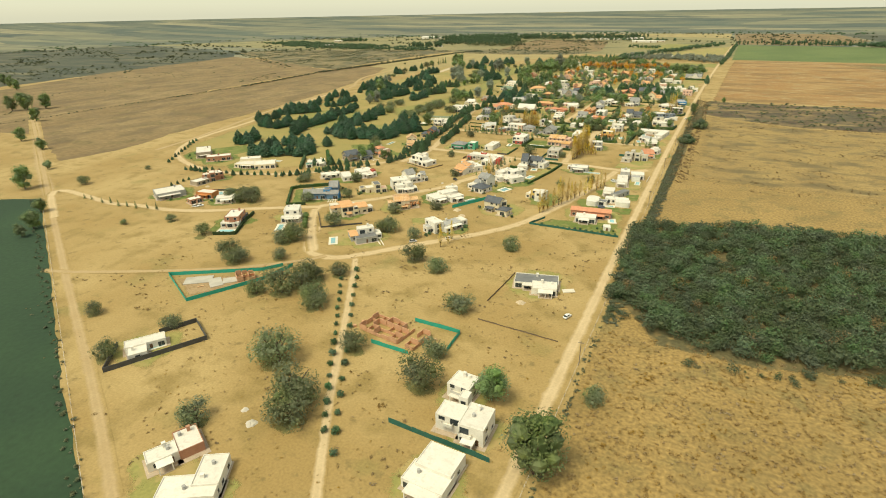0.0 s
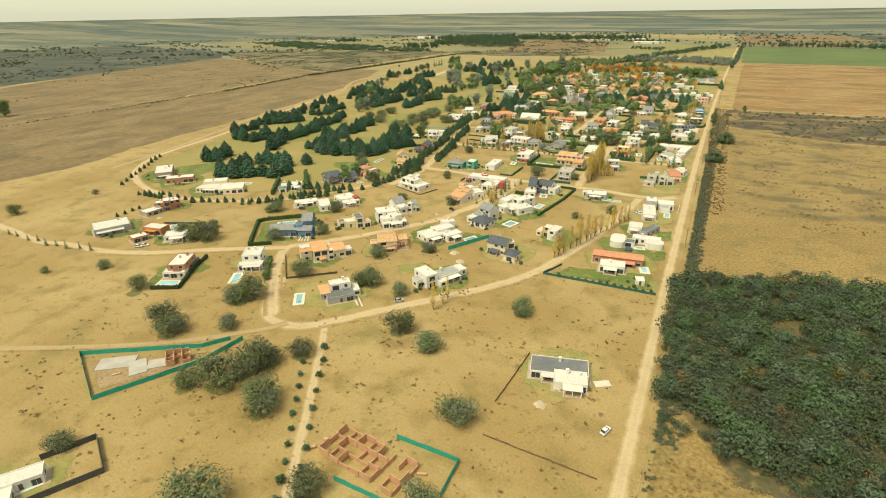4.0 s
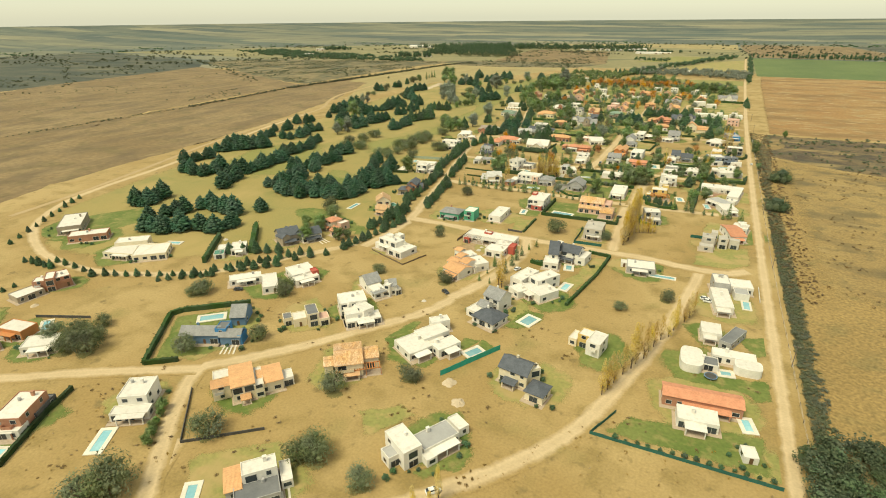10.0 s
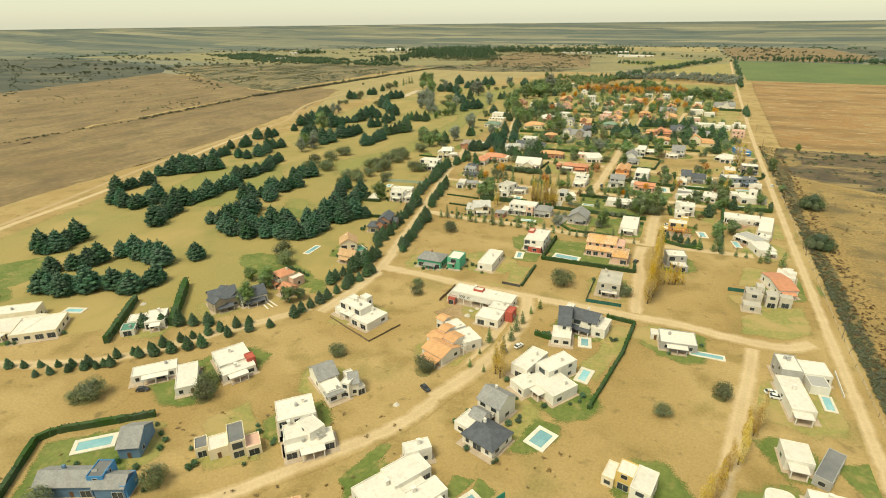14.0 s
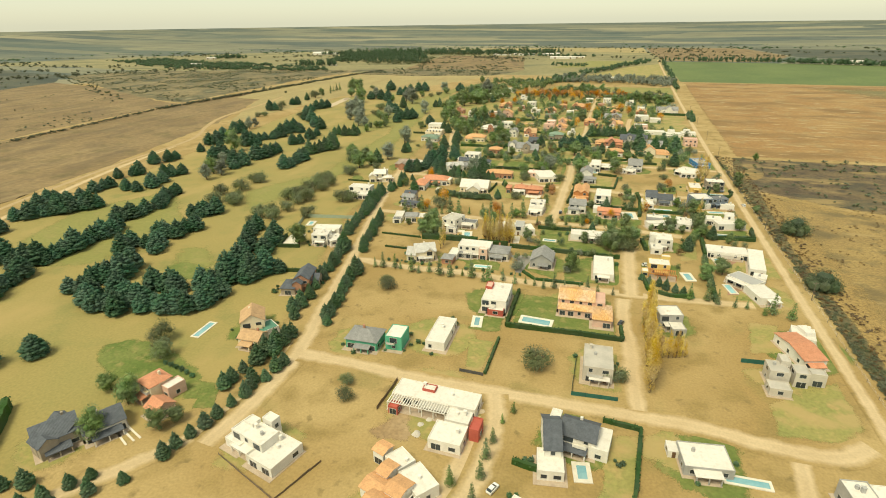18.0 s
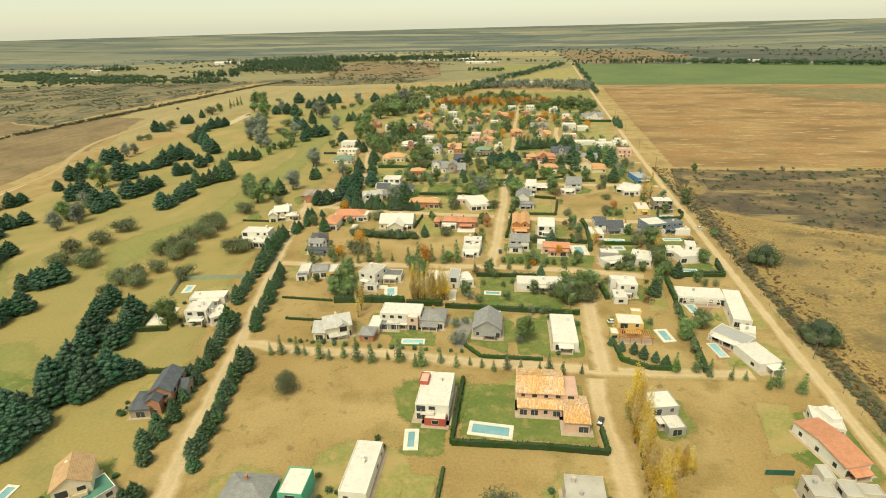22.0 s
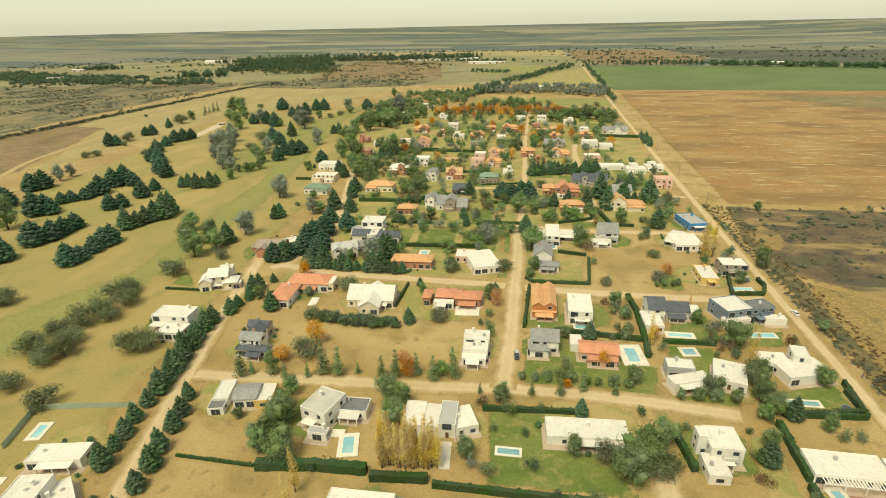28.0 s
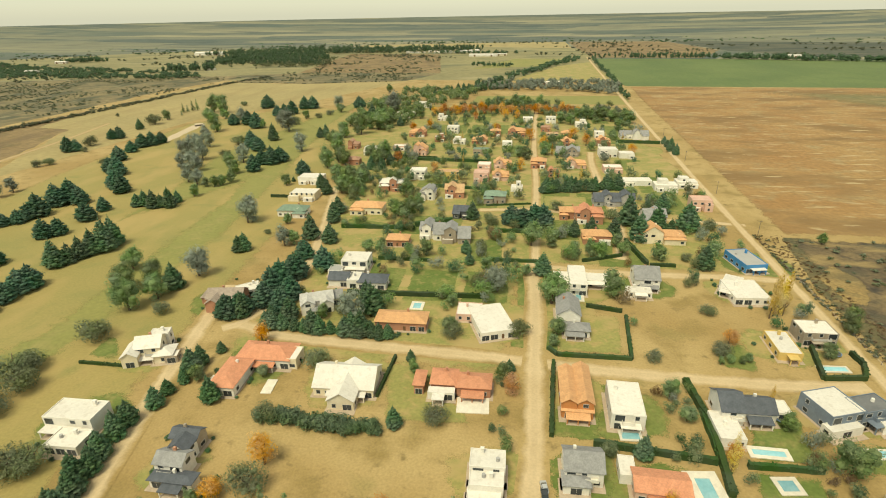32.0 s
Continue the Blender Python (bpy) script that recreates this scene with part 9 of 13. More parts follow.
patch("undergrowth", [(-133.8, 151.4), (-135.0, 156.5), (-142.1, 160.4), (-148.2, 154.9), (-147.3, 148.6), (-142.3, 142.7), (-135.6, 144.7)], 0.04250, "undergrowth", "green undergrowth below a thorn tree", soft=5.5)
patch("undergrowth", [(-104.2, 154.1), (-106.9, 159.5), (-111.6, 159.4), (-114.7, 156.2), (-116.2, 151.2), (-111.3, 148.5), (-106.0, 150.4)], 0.04254, "undergrowth", "green undergrowth below a thorn tree", soft=4.0)
patch("undergrowth", [(-166.5, 170.0), (-171.0, 174.1), (-176.0, 177.1), (-178.9, 173.2), (-181.1, 167.8), (-175.4, 163.3), (-169.6, 164.2)], 0.04258, "undergrowth", "green undergrowth below a thorn tree", soft=4.5)
patch("undergrowth", [(-151.1, 182.1), (-153.8, 184.9), (-157.2, 186.1), (-159.6, 184.3), (-160.3, 180.4), (-157.0, 178.3), (-153.4, 178.0)], 0.04262, "undergrowth", "green undergrowth below a thorn tree", soft=3.0)
patch("undergrowth", [(-160.1, 204.5), (-160.7, 210.6), (-166.6, 210.2), (-172.0, 207.0), (-170.6, 201.2), (-166.9, 198.5), (-161.6, 200.3)], 0.04266, "undergrowth", "green undergrowth below a thorn tree", soft=4.5)
patch("undergrowth", [(-211.7, 185.9), (-214.1, 190.7), (-218.3, 190.3), (-221.0, 187.9), (-222.3, 183.3), (-218.0, 181.3), (-213.3, 182.6)], 0.04270, "undergrowth", "green undergrowth below a thorn tree", soft=3.5)
patch("undergrowth", [(-232.2, 293.7), (-234.1, 296.9), (-237.0, 296.6), (-238.8, 295.4), (-239.9, 291.9), (-236.7, 290.8), (-233.4, 291.0)], 0.04274, "undergrowth", "green undergrowth below a thorn tree", soft=2.5)
patch("undergrowth", [(-193.5, 311.2), (-194.4, 315.2), (-198.2, 315.3), (-201.3, 312.7), (-201.2, 309.0), (-198.3, 306.7), (-194.5, 308.4)], 0.04278, "undergrowth", "green undergrowth below a thorn tree", soft=3.0)
patch("undergrowth", [(-236.9, 251.7), (-238.4, 254.8), (-242.7, 256.9), (-246.0, 254.2), (-246.4, 249.9), (-242.6, 246.7), (-238.1, 247.1)], 0.04282, "undergrowth", "green undergrowth below a thorn tree", soft=3.5)
patch("undergrowth", [(-236.5, 241.3), (-240.5, 246.3), (-244.9, 247.5), (-247.6, 243.3), (-249.5, 238.6), (-244.5, 234.9), (-239.3, 237.6)], 0.04286, "undergrowth", "green undergrowth below a thorn tree", soft=4.0)
patch("undergrowth", [(-154.6, 231.9), (-154.8, 235.4), (-159.5, 236.3), (-164.0, 234.5), (-162.4, 229.8), (-159.9, 227.7), (-155.9, 227.3)], 0.04290, "undergrowth", "green undergrowth below a thorn tree", soft=3.5)
patch("undergrowth", [(-131.1, 264.8), (-134.1, 267.5), (-137.4, 269.5), (-139.4, 266.8), (-140.9, 263.3), (-137.0, 260.2), (-133.1, 261.0)], 0.04294, "undergrowth", "green undergrowth below a thorn tree", soft=3.0)
patch("undergrowth", [(-111.2, 281.8), (-113.1, 285.6), (-117.3, 285.9), (-120.4, 284.3), (-121.1, 279.5), (-117.2, 277.8), (-112.6, 277.3)], 0.04298, "undergrowth", "green undergrowth below a thorn tree", soft=3.5)
patch("undergrowth", [(-101.5, 234.8), (-103.8, 238.3), (-107.3, 239.7), (-110.1, 236.4), (-110.1, 233.0), (-107.3, 229.8), (-103.8, 231.9)], 0.04302, "undergrowth", "green undergrowth below a thorn tree", soft=3.0)
patch("undergrowth", [(-122.8, 235.9), (-123.1, 240.6), (-127.8, 240.6), (-132.3, 237.7), (-130.5, 233.3), (-128.2, 230.9), (-124.3, 232.7)], 0.04306, "undergrowth", "green undergrowth below a thorn tree", soft=3.5)
patch("undergrowth", [(-111.2, 179.7), (-112.5, 184.4), (-116.9, 184.0), (-120.4, 181.7), (-120.5, 177.1), (-116.9, 175.1), (-112.4, 176.3)], 0.04310, "undergrowth", "green undergrowth below a thorn tree", soft=3.5)
patch("undergrowth", [(-46.1, 242.1), (-46.9, 247.5), (-52.1, 247.4), (-57.2, 244.2), (-55.2, 239.1), (-52.6, 236.5), (-48.2, 238.4)], 0.04314, "undergrowth", "green undergrowth below a thorn tree", soft=4.0)
patch("undergrowth", [(-109.1, 209.3), (-110.7, 211.9), (-113.6, 213.5), (-116.2, 210.7), (-115.9, 207.9), (-113.7, 205.1), (-110.9, 206.6)], 0.04318, "undergrowth", "green undergrowth below a thorn tree", soft=2.5)
patch("undergrowth", [(-117.6, 237.3), (-120.8, 241.5), (-124.8, 241.3), (-127.1, 239.8), (-128.9, 234.9), (-124.3, 233.4), (-119.7, 233.2)], 0.04322, "undergrowth", "green undergrowth below a thorn tree", soft=3.5)
patch("undergrowth", [(-244.5, 259.2), (-245.4, 261.7), (-248.6, 263.4), (-251.0, 260.7), (-251.1, 257.9), (-248.5, 255.1), (-245.3, 256.4)], 0.04326, "undergrowth", "green undergrowth below a thorn tree", soft=2.5)
patch("undergrowth", [(-186.5, 275.3), (-186.9, 278.2), (-190.2, 278.1), (-193.4, 277.0), (-192.1, 273.6), (-190.5, 272.5), (-187.7, 272.3)], 0.04330, "undergrowth", "green undergrowth below a thorn tree", soft=2.5)
patch("undergrowth", [(-179.2, 278.2), (-179.8, 281.3), (-183.8, 283.3), (-187.6, 279.9), (-186.1, 276.6), (-184.1, 273.2), (-180.8, 275.0)], 0.04334, "undergrowth", "green undergrowth below a thorn tree", soft=3.0)
patch("undergrowth", [(-197.2, 259.5), (-197.8, 264.0), (-203.0, 266.1), (-208.2, 261.6), (-206.1, 257.1), (-203.5, 252.8), (-199.1, 255.5)], 0.04338, "undergrowth", "green undergrowth below a thorn tree", soft=4.0)
patch("undergrowth", [(-248.7, 244.9), (-252.4, 248.6), (-256.9, 250.4), (-259.5, 247.8), (-261.6, 242.7), (-256.4, 239.7), (-251.1, 239.5)], 0.04342, "undergrowth", "green undergrowth below a thorn tree", soft=4.0)
patch("undergrowth", [(-229.8, 244.0), (-232.5, 248.3), (-237.2, 248.7), (-240.4, 246.9), (-241.7, 241.4), (-236.9, 239.4), (-231.6, 238.9)], 0.04346, "undergrowth", "green undergrowth below a thorn tree", soft=4.0)
patch("undergrowth", [(-37.2, 377.3), (-38.5, 379.6), (-41.6, 380.8), (-43.8, 379.1), (-44.3, 375.9), (-41.4, 373.9), (-38.2, 373.9)], 0.04350, "undergrowth", "green undergrowth below a thorn tree", soft=2.5)
patch("undergrowth", [(-228.4, 296.2), (-229.5, 299.4), (-234.0, 301.9), (-238.3, 298.5), (-236.7, 294.4), (-234.3, 290.7), (-230.5, 291.9)], 0.04354, "undergrowth", "green undergrowth below a thorn tree", soft=3.5)
patch("undergrowth", [(-198.1, 317.3), (-198.7, 321.3), (-202.6, 321.6), (-206.4, 318.9), (-205.0, 315.2), (-203.0, 312.8), (-199.7, 314.6)], 0.04358, "undergrowth", "green undergrowth below a thorn tree", soft=3.0)
patch("undergrowth", [(-168.0, 350.0), (-168.2, 353.3), (-171.5, 352.9), (-174.8, 351.5), (-173.5, 348.1), (-171.8, 347.0), (-169.0, 347.4)], 0.04362, "undergrowth", "green undergrowth below a thorn tree", soft=2.5)
patch("undergrowth", [(-131.7, 354.0), (-134.6, 357.3), (-138.0, 358.9), (-140.1, 355.6), (-141.3, 352.2), (-137.7, 348.9), (-133.8, 351.0)], 0.04366, "undergrowth", "green undergrowth below a thorn tree", soft=3.0)
patch("undergrowth", [(-166.4, 349.9), (-167.4, 353.2), (-170.6, 352.8), (-173.4, 351.4), (-172.6, 348.0), (-170.8, 346.8), (-168.0, 347.3)], 0.04370, "undergrowth", "green undergrowth below a thorn tree", soft=2.5)
patch("undergrowth", [(-132.2, 352.2), (-135.0, 354.9), (-138.3, 356.5), (-140.7, 354.3), (-141.5, 350.6), (-138.2, 348.0), (-134.5, 348.1)], 0.04374, "undergrowth", "green undergrowth below a thorn tree", soft=3.0)
patch("undergrowth", [(-236.9, 406.4), (-239.1, 410.9), (-243.3, 410.4), (-246.1, 408.6), (-247.2, 403.8), (-243.0, 402.2), (-238.4, 402.7)], 0.04378, "undergrowth", "green undergrowth below a thorn tree", soft=3.5)
patch("undergrowth", [(-148.9, 420.4), (-150.5, 423.9), (-154.8, 424.7), (-158.1, 423.0), (-158.6, 418.3), (-154.7, 416.2), (-150.2, 415.7)], 0.04382, "undergrowth", "green undergrowth below a thorn tree", soft=3.5)
patch("undergrowth", [(-243.7, 416.0), (-247.3, 420.1), (-251.8, 422.8), (-255.1, 418.4), (-256.0, 413.9), (-251.6, 409.4), (-246.8, 411.6)], 0.04386, "undergrowth", "green undergrowth below a thorn tree", soft=4.0)
# ---------------- hedges and fences
hedge(2.0, 1.4, (-120.9, 463.4), (-92.2, 464.5), (-75.4, 464.2))
hedge(2.0, 1.4, (-120.9, 463.4), (-120.4, 494.7))
hedge(1.2, 1, (-122.0, 453.5), (-122.5, 429.7))
hedge(2.0, 1.4, (-75.4, 464.2), (-76.1, 473.7))
hedge(2.2, 1.6, (-208.3, 248.2), (-229.3, 276.9), (-227.4, 281.6), (-205.7, 299.0))
hedge(2.0, 1.4, (-208.3, 248.2), (-198.9, 255.2))
hedge(1.8, 1.2, (-217.9, 228.3), (-213.8, 217.8), (-202.1, 197.8), (-213.5, 192.0))
hedge(2.0, 1.4, (-106.4, 391.4), (-97.8, 390.1))
hedge(1.6, 1.2, (-82.0, 415.8), (-70.8, 414.5), (-73.1, 390.1), (-79.5, 354.9))
hedge(2.4, 2, (-33.4, 557.4), (-34.4, 528.5), (-35.8, 507.3))
hedge(2, 1.4, (-28.0, 586.4), (-3.3, 587.8), (-3.0, 601.1))
hedge(2, 1.4, (-122.1, 578.5), (-92.8, 580.1))
hedge(2.2, 1.6, (-133.5, 545.9), (-75.6, 544.7))
hedge(1.8, 1.5, (-65.0, 525.1), (-63.7, 512.1), (-54.9, 507.6), (-45.0, 508.1))
hedge(1.2, 1.4, (-121.8, 516.1), (-115.1, 509.1), (-92.3, 509.5))
hedge(1.6, 1.4, (-107.9, 676.8), (-104.6, 672.7), (-78.1, 672.9), (-75.1, 702.9))
hedge(2.4, 2, (-62.6, 661.6), (-60.5, 641.9), (-63.2, 614.2))
hedge(2.2, 1.6, (-96.7, 628.9), (-63.4, 625.7))
hedge(1.8, 1.4, (-108.7, 630.5), (-106.3, 667.9))
hedge(2, 1.5, (-11.4, 687.6), (-15.9, 668.4), (-2.0, 670.0), (1.5, 677.9), (0.9, 685.2))
hedge(1.8, 1.4, (-90.5, 710.0), (-76.0, 706.8))
hedge(2, 1.4, (-55.5, 625.3), (-35.9, 625.6))
hedge(2.2, 1.6, (-1.3, 605.6), (-3.1, 590.0), (-27.1, 586.1))
hedge(2.4, 2, (-63.4, 572.2), (-61.9, 559.6))
hedge(3.2, 2.2, (-259.1, 321.5), (-278.9, 350.5))
hedge(2, 1.4, (-259.0, 513.6), (-246.8, 516.0))
hedge(2, 1.4, (-258.8, 515.0), (-262.9, 529.2))
hedge(1.8, 1.4, (-244.4, 485.2), (-217.9, 490.5))
hedge(1, 0.8, (-210.3, 548.0), (-185.7, 546.9))
hedge(1, 0.8, (-200.9, 529.5), (-184.2, 529.2))
hedge(4, 3, (-245.8, 341.2), (-269.9, 370.6))
hedge(2, 1.5, (-221.5, 958.5), (-191.8, 956.3))
hedge(3, 2, (-29.7, 1027.1), (9.5, 1024.4))
hedge(1.2, 1, (-280.2, 648.1), (-261.4, 647.9))
hedge(1.6, 1, (-165.3, 642.1), (-163.9, 664.8))
hedge(2, 1.6, (-61.6, 646.8), (-62.4, 615.1))
hedge(2.4, 2, (-224.8, 790.0), (-180.3, 791.4))
hedge(3, 2.5, (-181.1, 795.9), (-160.1, 805.3))
hedge(2.2, 1.8, (-196.6, 710.6), (-133.6, 713.1))
hedge(1.8, 1.5, (-191.6, 748.4), (-164.8, 748.4))
hedge(2.6, 2.2, (-217.7, 950.7), (-147.6, 946.0))
hedge(2.2, 2, (-181.2, 874.8), (-147.8, 870.7))
hedge(2.4, 2, (-134.7, 791.3), (-107.9, 792.1))
hedge(2.4, 2, (-62.0, 784.1), (-56.3, 754.6))
hedge(1.8, 1.5, (-136.1, 752.6), (-108.1, 752.0))
hedge(1.8, 1.5, (-87.7, 755.4), (-66.9, 764.3))
hedge(1.8, 1.5, (-55.0, 754.1), (-43.0, 754.0))
hedge(1.2, 1, (-141.5, 835.9), (-112.1, 841.9))
hedge(2, 1.5, (-293.0, 841.9), (-276.3, 842.1))
hedge(3.0, 3.0, (-184.5, 546.6), (-167.5, 548.4), (-152.5, 548.6))
hedge(2.6, 2.4, (-151.1, 546.4), (-135.0, 547.6))
hedge(2.4, 2.0, (-31.4, 582.0), (-32.6, 559.5))
fence("teal", 1.8, (-191.6, 145.7), (-162.5, 131.5), (-146.4, 161.1), (-143.5, 179.1))
fence("teal", 1.8, (-191.6, 145.7), (-153.8, 168.8), (-147.9, 177.1))
fence("teal", 1.8, (-70.6, 139.1), (-54.1, 138.6))
fence("teal", 1.8, (-63.0, 159.6), (-42.7, 159.2), (-42.1, 146.1))
fence("dkgreen", 2.0, (-42.0, 105.4), (-8.1, 103.8))
fence("dark", 2.0, (-146.6, 83.3), (-129.8, 114.0), (-144.1, 121.4), (-150.6, 109.0))
fence("dark", 2.0, (-146.6, 83.3), (-157.6, 96.2))
fence("teal", 2.2, (-107.5, 287.8), (-94.0, 311.8))
fence("dkgreen", 1.2, (-54.5, 281.2), (-4.0, 281.3))
fence("dkgreen", 1.2, (-54.5, 281.2), (-48.8, 294.4))
fence("pale", 2.2, (-264.4, 544.3), (-269.7, 561.6), (-236.8, 566.8))
fence("wood", 1.4, (-152.2, 402.1), (-151.1, 418.3))
fence("dark", 1.2, (-131.7, 429.2), (-122.9, 428.8))
fence("dkgreen", 1.8, (-34.4, 461.3), (-26.8, 461.8))
fence("dkgreen", 1.6, (-91.9, 448.8), (-92.4, 426.2), (-77.4, 427.0))
fence("dark", 1.0, (-163.4, 226.2), (-144.7, 241.2))
fence("dark", 1.2, (-280.7, 251.9), (-258.6, 261.2))
fence("wood", 0.8, (-164.7, 361.7), (-158.9, 377.3))
fence("wood", 0.8, (-189.2, 371.6), (-164.7, 361.7))
fence("dark", 1, (-181.0, 245.8), (-163.4, 226.2))
fence("white", 0.8, (-3.4, 407.5), (-3.6, 392.2))
fence("wood", 0.8, (-42.5, 186.9), (-40.5, 217.1))
fence("wood", 0.6, (-40.5, 171.7), (-6.8, 169.4))
# ---------------- vehicles
CARLIST = ((-262.9, 222.0, 30, "white"), (-261.3, 224.6, 30, "white"), (-87.5, 242.0, 45, "white"), (-103.6, 230.0, 40, "silver"), (-109.8, 380.6, 65, "white"), (-132.0, 343.9, -30, "dark"), (-220.5, 306.3, 30, "dark"), (-24.0, 383.8, 0, "white"), (-75.8, 477.6, 70, "dark"), (-62.7, 539.3, 10, "white"), (4.1, 653.7, 95, "white"), (-111.5, 609.2, 95, "dark"), (-111.5, 611.3, 100, "silver"), (-8.1, 188.3, 70, "white"), (-210.9, 320.1, 30, "dark"), (-25.2, 385.9, 20, "white"))
for x, y, turn, paint in CARLIST:
    car(x, y, turn, paint)
# ---------------- power poles along the boundary road
for x, y in ((3, 60), (3.4, 160), (3.6, 260), (3.8, 345), (4, 434), (5, 520), (7, 610), (9, 700), (12, 800), (13, 874), (15, 960), (18, 1050)):
    power_pole(x, y)
# ---------------- scrub and woods
r = random.Random(21)
wood = [(4, 215), (3, 300), (60, 322), (125, 330), (240, 300), (240, 215), (140, 205), (95, 196), (60, 186), (28, 186)]
rim = [(2, 205), (0, 306), (60, 332), (125, 340), (250, 308), (250, 205), (140, 196), (95, 184), (60, 174), (24, 172)]
clumps("scrub_wood", "dense grey-green thorn scrub wood beside the road", "woodland", "leaf_wood", fill(wood, 3.9, r, 3.5, 10.0, 0.8) + [q for q in fill(rim, 4.5, r, 1.5, 6.0, 0.7) if noise.noise(Vector((q[0] / 14, q[1] / 14, 1.0))) > 0.05], 31, 260, 0.05, 0.3)
clumps("scrub_wood_green", "greener broad bushes among the thorn scrub", "woodland", "leaf_bush", fill(wood, 8.5, r, 6.0, 12.0, 0.8), 37, 420, 0.04, 0.3)
clumps("scrub_wood_dry", "brown half-bare bushes among the thorn scrub", "woodland", "leaf_dry", fill(wood, 14, r, 4.0, 9.0, 0.8), 38, 300, 0.035, 0.15)
clumps("verge_scrub", "strip of dark scrub along the field fence", "scrub", "leaf_scrub", [(4.4 + y * 0.006 + 6.0 * r.random() ** 1.8 if y > 190 else r.uniform(4.4, 6.6), y, w if y > 190 else w * 0.6, w * 0.45) for y in np.arange(40, 800, 0.17) for w in (r.uniform(0.8, 3.0),) if r.random() < (0.14 if y < 190 else 0.85 - 0.65 * min(1, max(0, (y - 440) / 90)))], 32, 34, 0.12, 0.5)
clumps("crop_verge", "dark weedy bank along the crop field", "scrub", "leaf_scrub", [(-95 - t * 285 + r.uniform(-3, 1) - 3, 46 + t * 142 - 2 + r.uniform(-1, 3), w, w * 0.6) for t in np.arange(0, 1, 0.008) for w in (r.uniform(1.0, 2.6),)], 33, 24, 0.14)
clumps("tall_shrubbery", "tall dense dark green shrubbery along a garden edge", "shrubs", "leaf_bush", [(x, y, w, w * 0.85) for k in range(46) for x, y, w in ((-199 + 38 * k / 45 + r.uniform(-1, 1), 628.5 - 2.4 * k / 45 + r.uniform(-2.2, 2.2), r.uniform(4.6, 7.0)),)], 39, 420, 0.05, 0.55)
clumps("verge_brush", "grey-brown dry brush beside the boundary road", "scrub", "leaf_dry", [(4.6 + y * 0.006 + 15 * r.random() ** 1.3, y, w, w * 0.5) for y in np.arange(400, 800, 0.3) for w in (r.uniform(0.7, 2.2),)], 40, 30, 0.12, 0.45)
clumps("burnt_scrub", "low blackened bushes on burnt ground", "scrub", "leaf_scrub", fill([(20, 690), (24, 795), (400, 815), (400, 650), (110, 650)], 9, r, 2, 5, 0.5), 34, 24, 0.14)
clumps("straw_tufts", "tall tufts of dry straw grass", "grass", "leaf_straw", fill([(8, 30), (8, 186), (60, 186), (100, 200), (200, 200), (200, 0), (40, 0)], 2.3, r, 0.8, 1.9, 0.5), 35, 16, 0.2, 0.15)
clumps("weed_tufts", "scattered tufts of dry weeds in the plots", "grass", "leaf_straw", fill([(-4, 60), (-4, 300), (-60, 280), (-120, 200), (-200, 250), (-260, 190), (-90, 60)], 4.5, r, 0.5, 1.2, 0.45), 36, 12, 0.22, 0.15)
def field_bush(x, y, w):
    """A broad round thorn bush, leafy down to the ground."""
    q = random.Random(int(x * 7 + y))
    lobes = [(0.28 * math.cos(a), 0.28 * math.sin(a), q.uniform(0.16, 0.24), q.uniform(0.19, 0.26), q.uniform(0.2, 0.28)) for a in (k * 0.9 for k in range(7))] + [(0.02, 0.0, 0.38, 0.34, 0.3)]
    vs, fs = leaf_cloud(lobes, 3600, 0.016, int(y), 0.8, 0.7)
    thing("thorn_bush", pose(x, y, 0, 0, 0, q.uniform(0, 360)) @ Matrix.Diagonal((w, w, w * 0.95, 1)), "broad round dark green thorn bush standing in dry grass", "bush", "lone trees in the field", me=mesh_of("thorn_bush", vs, fs, "leaf_wood"))


field_bush(12.8, 533, 16)
field_bush(21, 606, 17)
for x, y, w in ((8, 640, 6), (9.4, 701, 9), (40, 790, 7)):
    tree("bl", x, y, w, "lone trees in the field")
# posts of the wire fences
def wire_fence(label, x0, y0, x1, y1, step):
    root = thing("wire_fence", pose(x0, y0, 0), label, "fence")
    n = int(math.hypot(x1 - x0, y1 - y0) / step)
    post = Build().tube((0, 0, -0.3), (0, 0, 1.5), 0.09, 0.07, 6).mesh("post", "pole_wood")
    for k in range(n + 1):
        part("post", post, root, pose((x1 - x0) * k / n, (y1 - y0) * k / n + r.uniform(-0.4, 0.4), 0))
    turn = math.degrees(math.atan2(y1 - y0, x1 - x0))
    for z in (0.5, 0.95, 1.35):
        part("wire", Build().box(0, -0.012, z, math.hypot(x1 - x0, y1 - y0), 0.012, z + 0.02).mesh("wire", "frame"), root, pose(0, 0, 0, 0, 0, turn))


wire_fence("wire fence on wooden posts along the straw field", 3.2, 40, 4.2, 450, 9)
wire_fence("wire fence on wooden posts along the straw field", 4.2, 450, 9.5, 760, 10)
wire_fence("wire fence on wooden posts along the crop field", -99, 47, -372, 187, 9)
clumps("rough_scrub", "low brown scrub scattered over the rough field", "scrub", "leaf_dry", [q for q in fill([(16, 380), (18, 690), (60, 668), (330, 650), (330, 420), (80, 380)], 5, r, 0.8, 2.4, 0.5) if noise.noise(Vector((q[0] / 30, q[1] / 18, 3.0))) > 0.1], 58, 22, 0.15, 0.2)
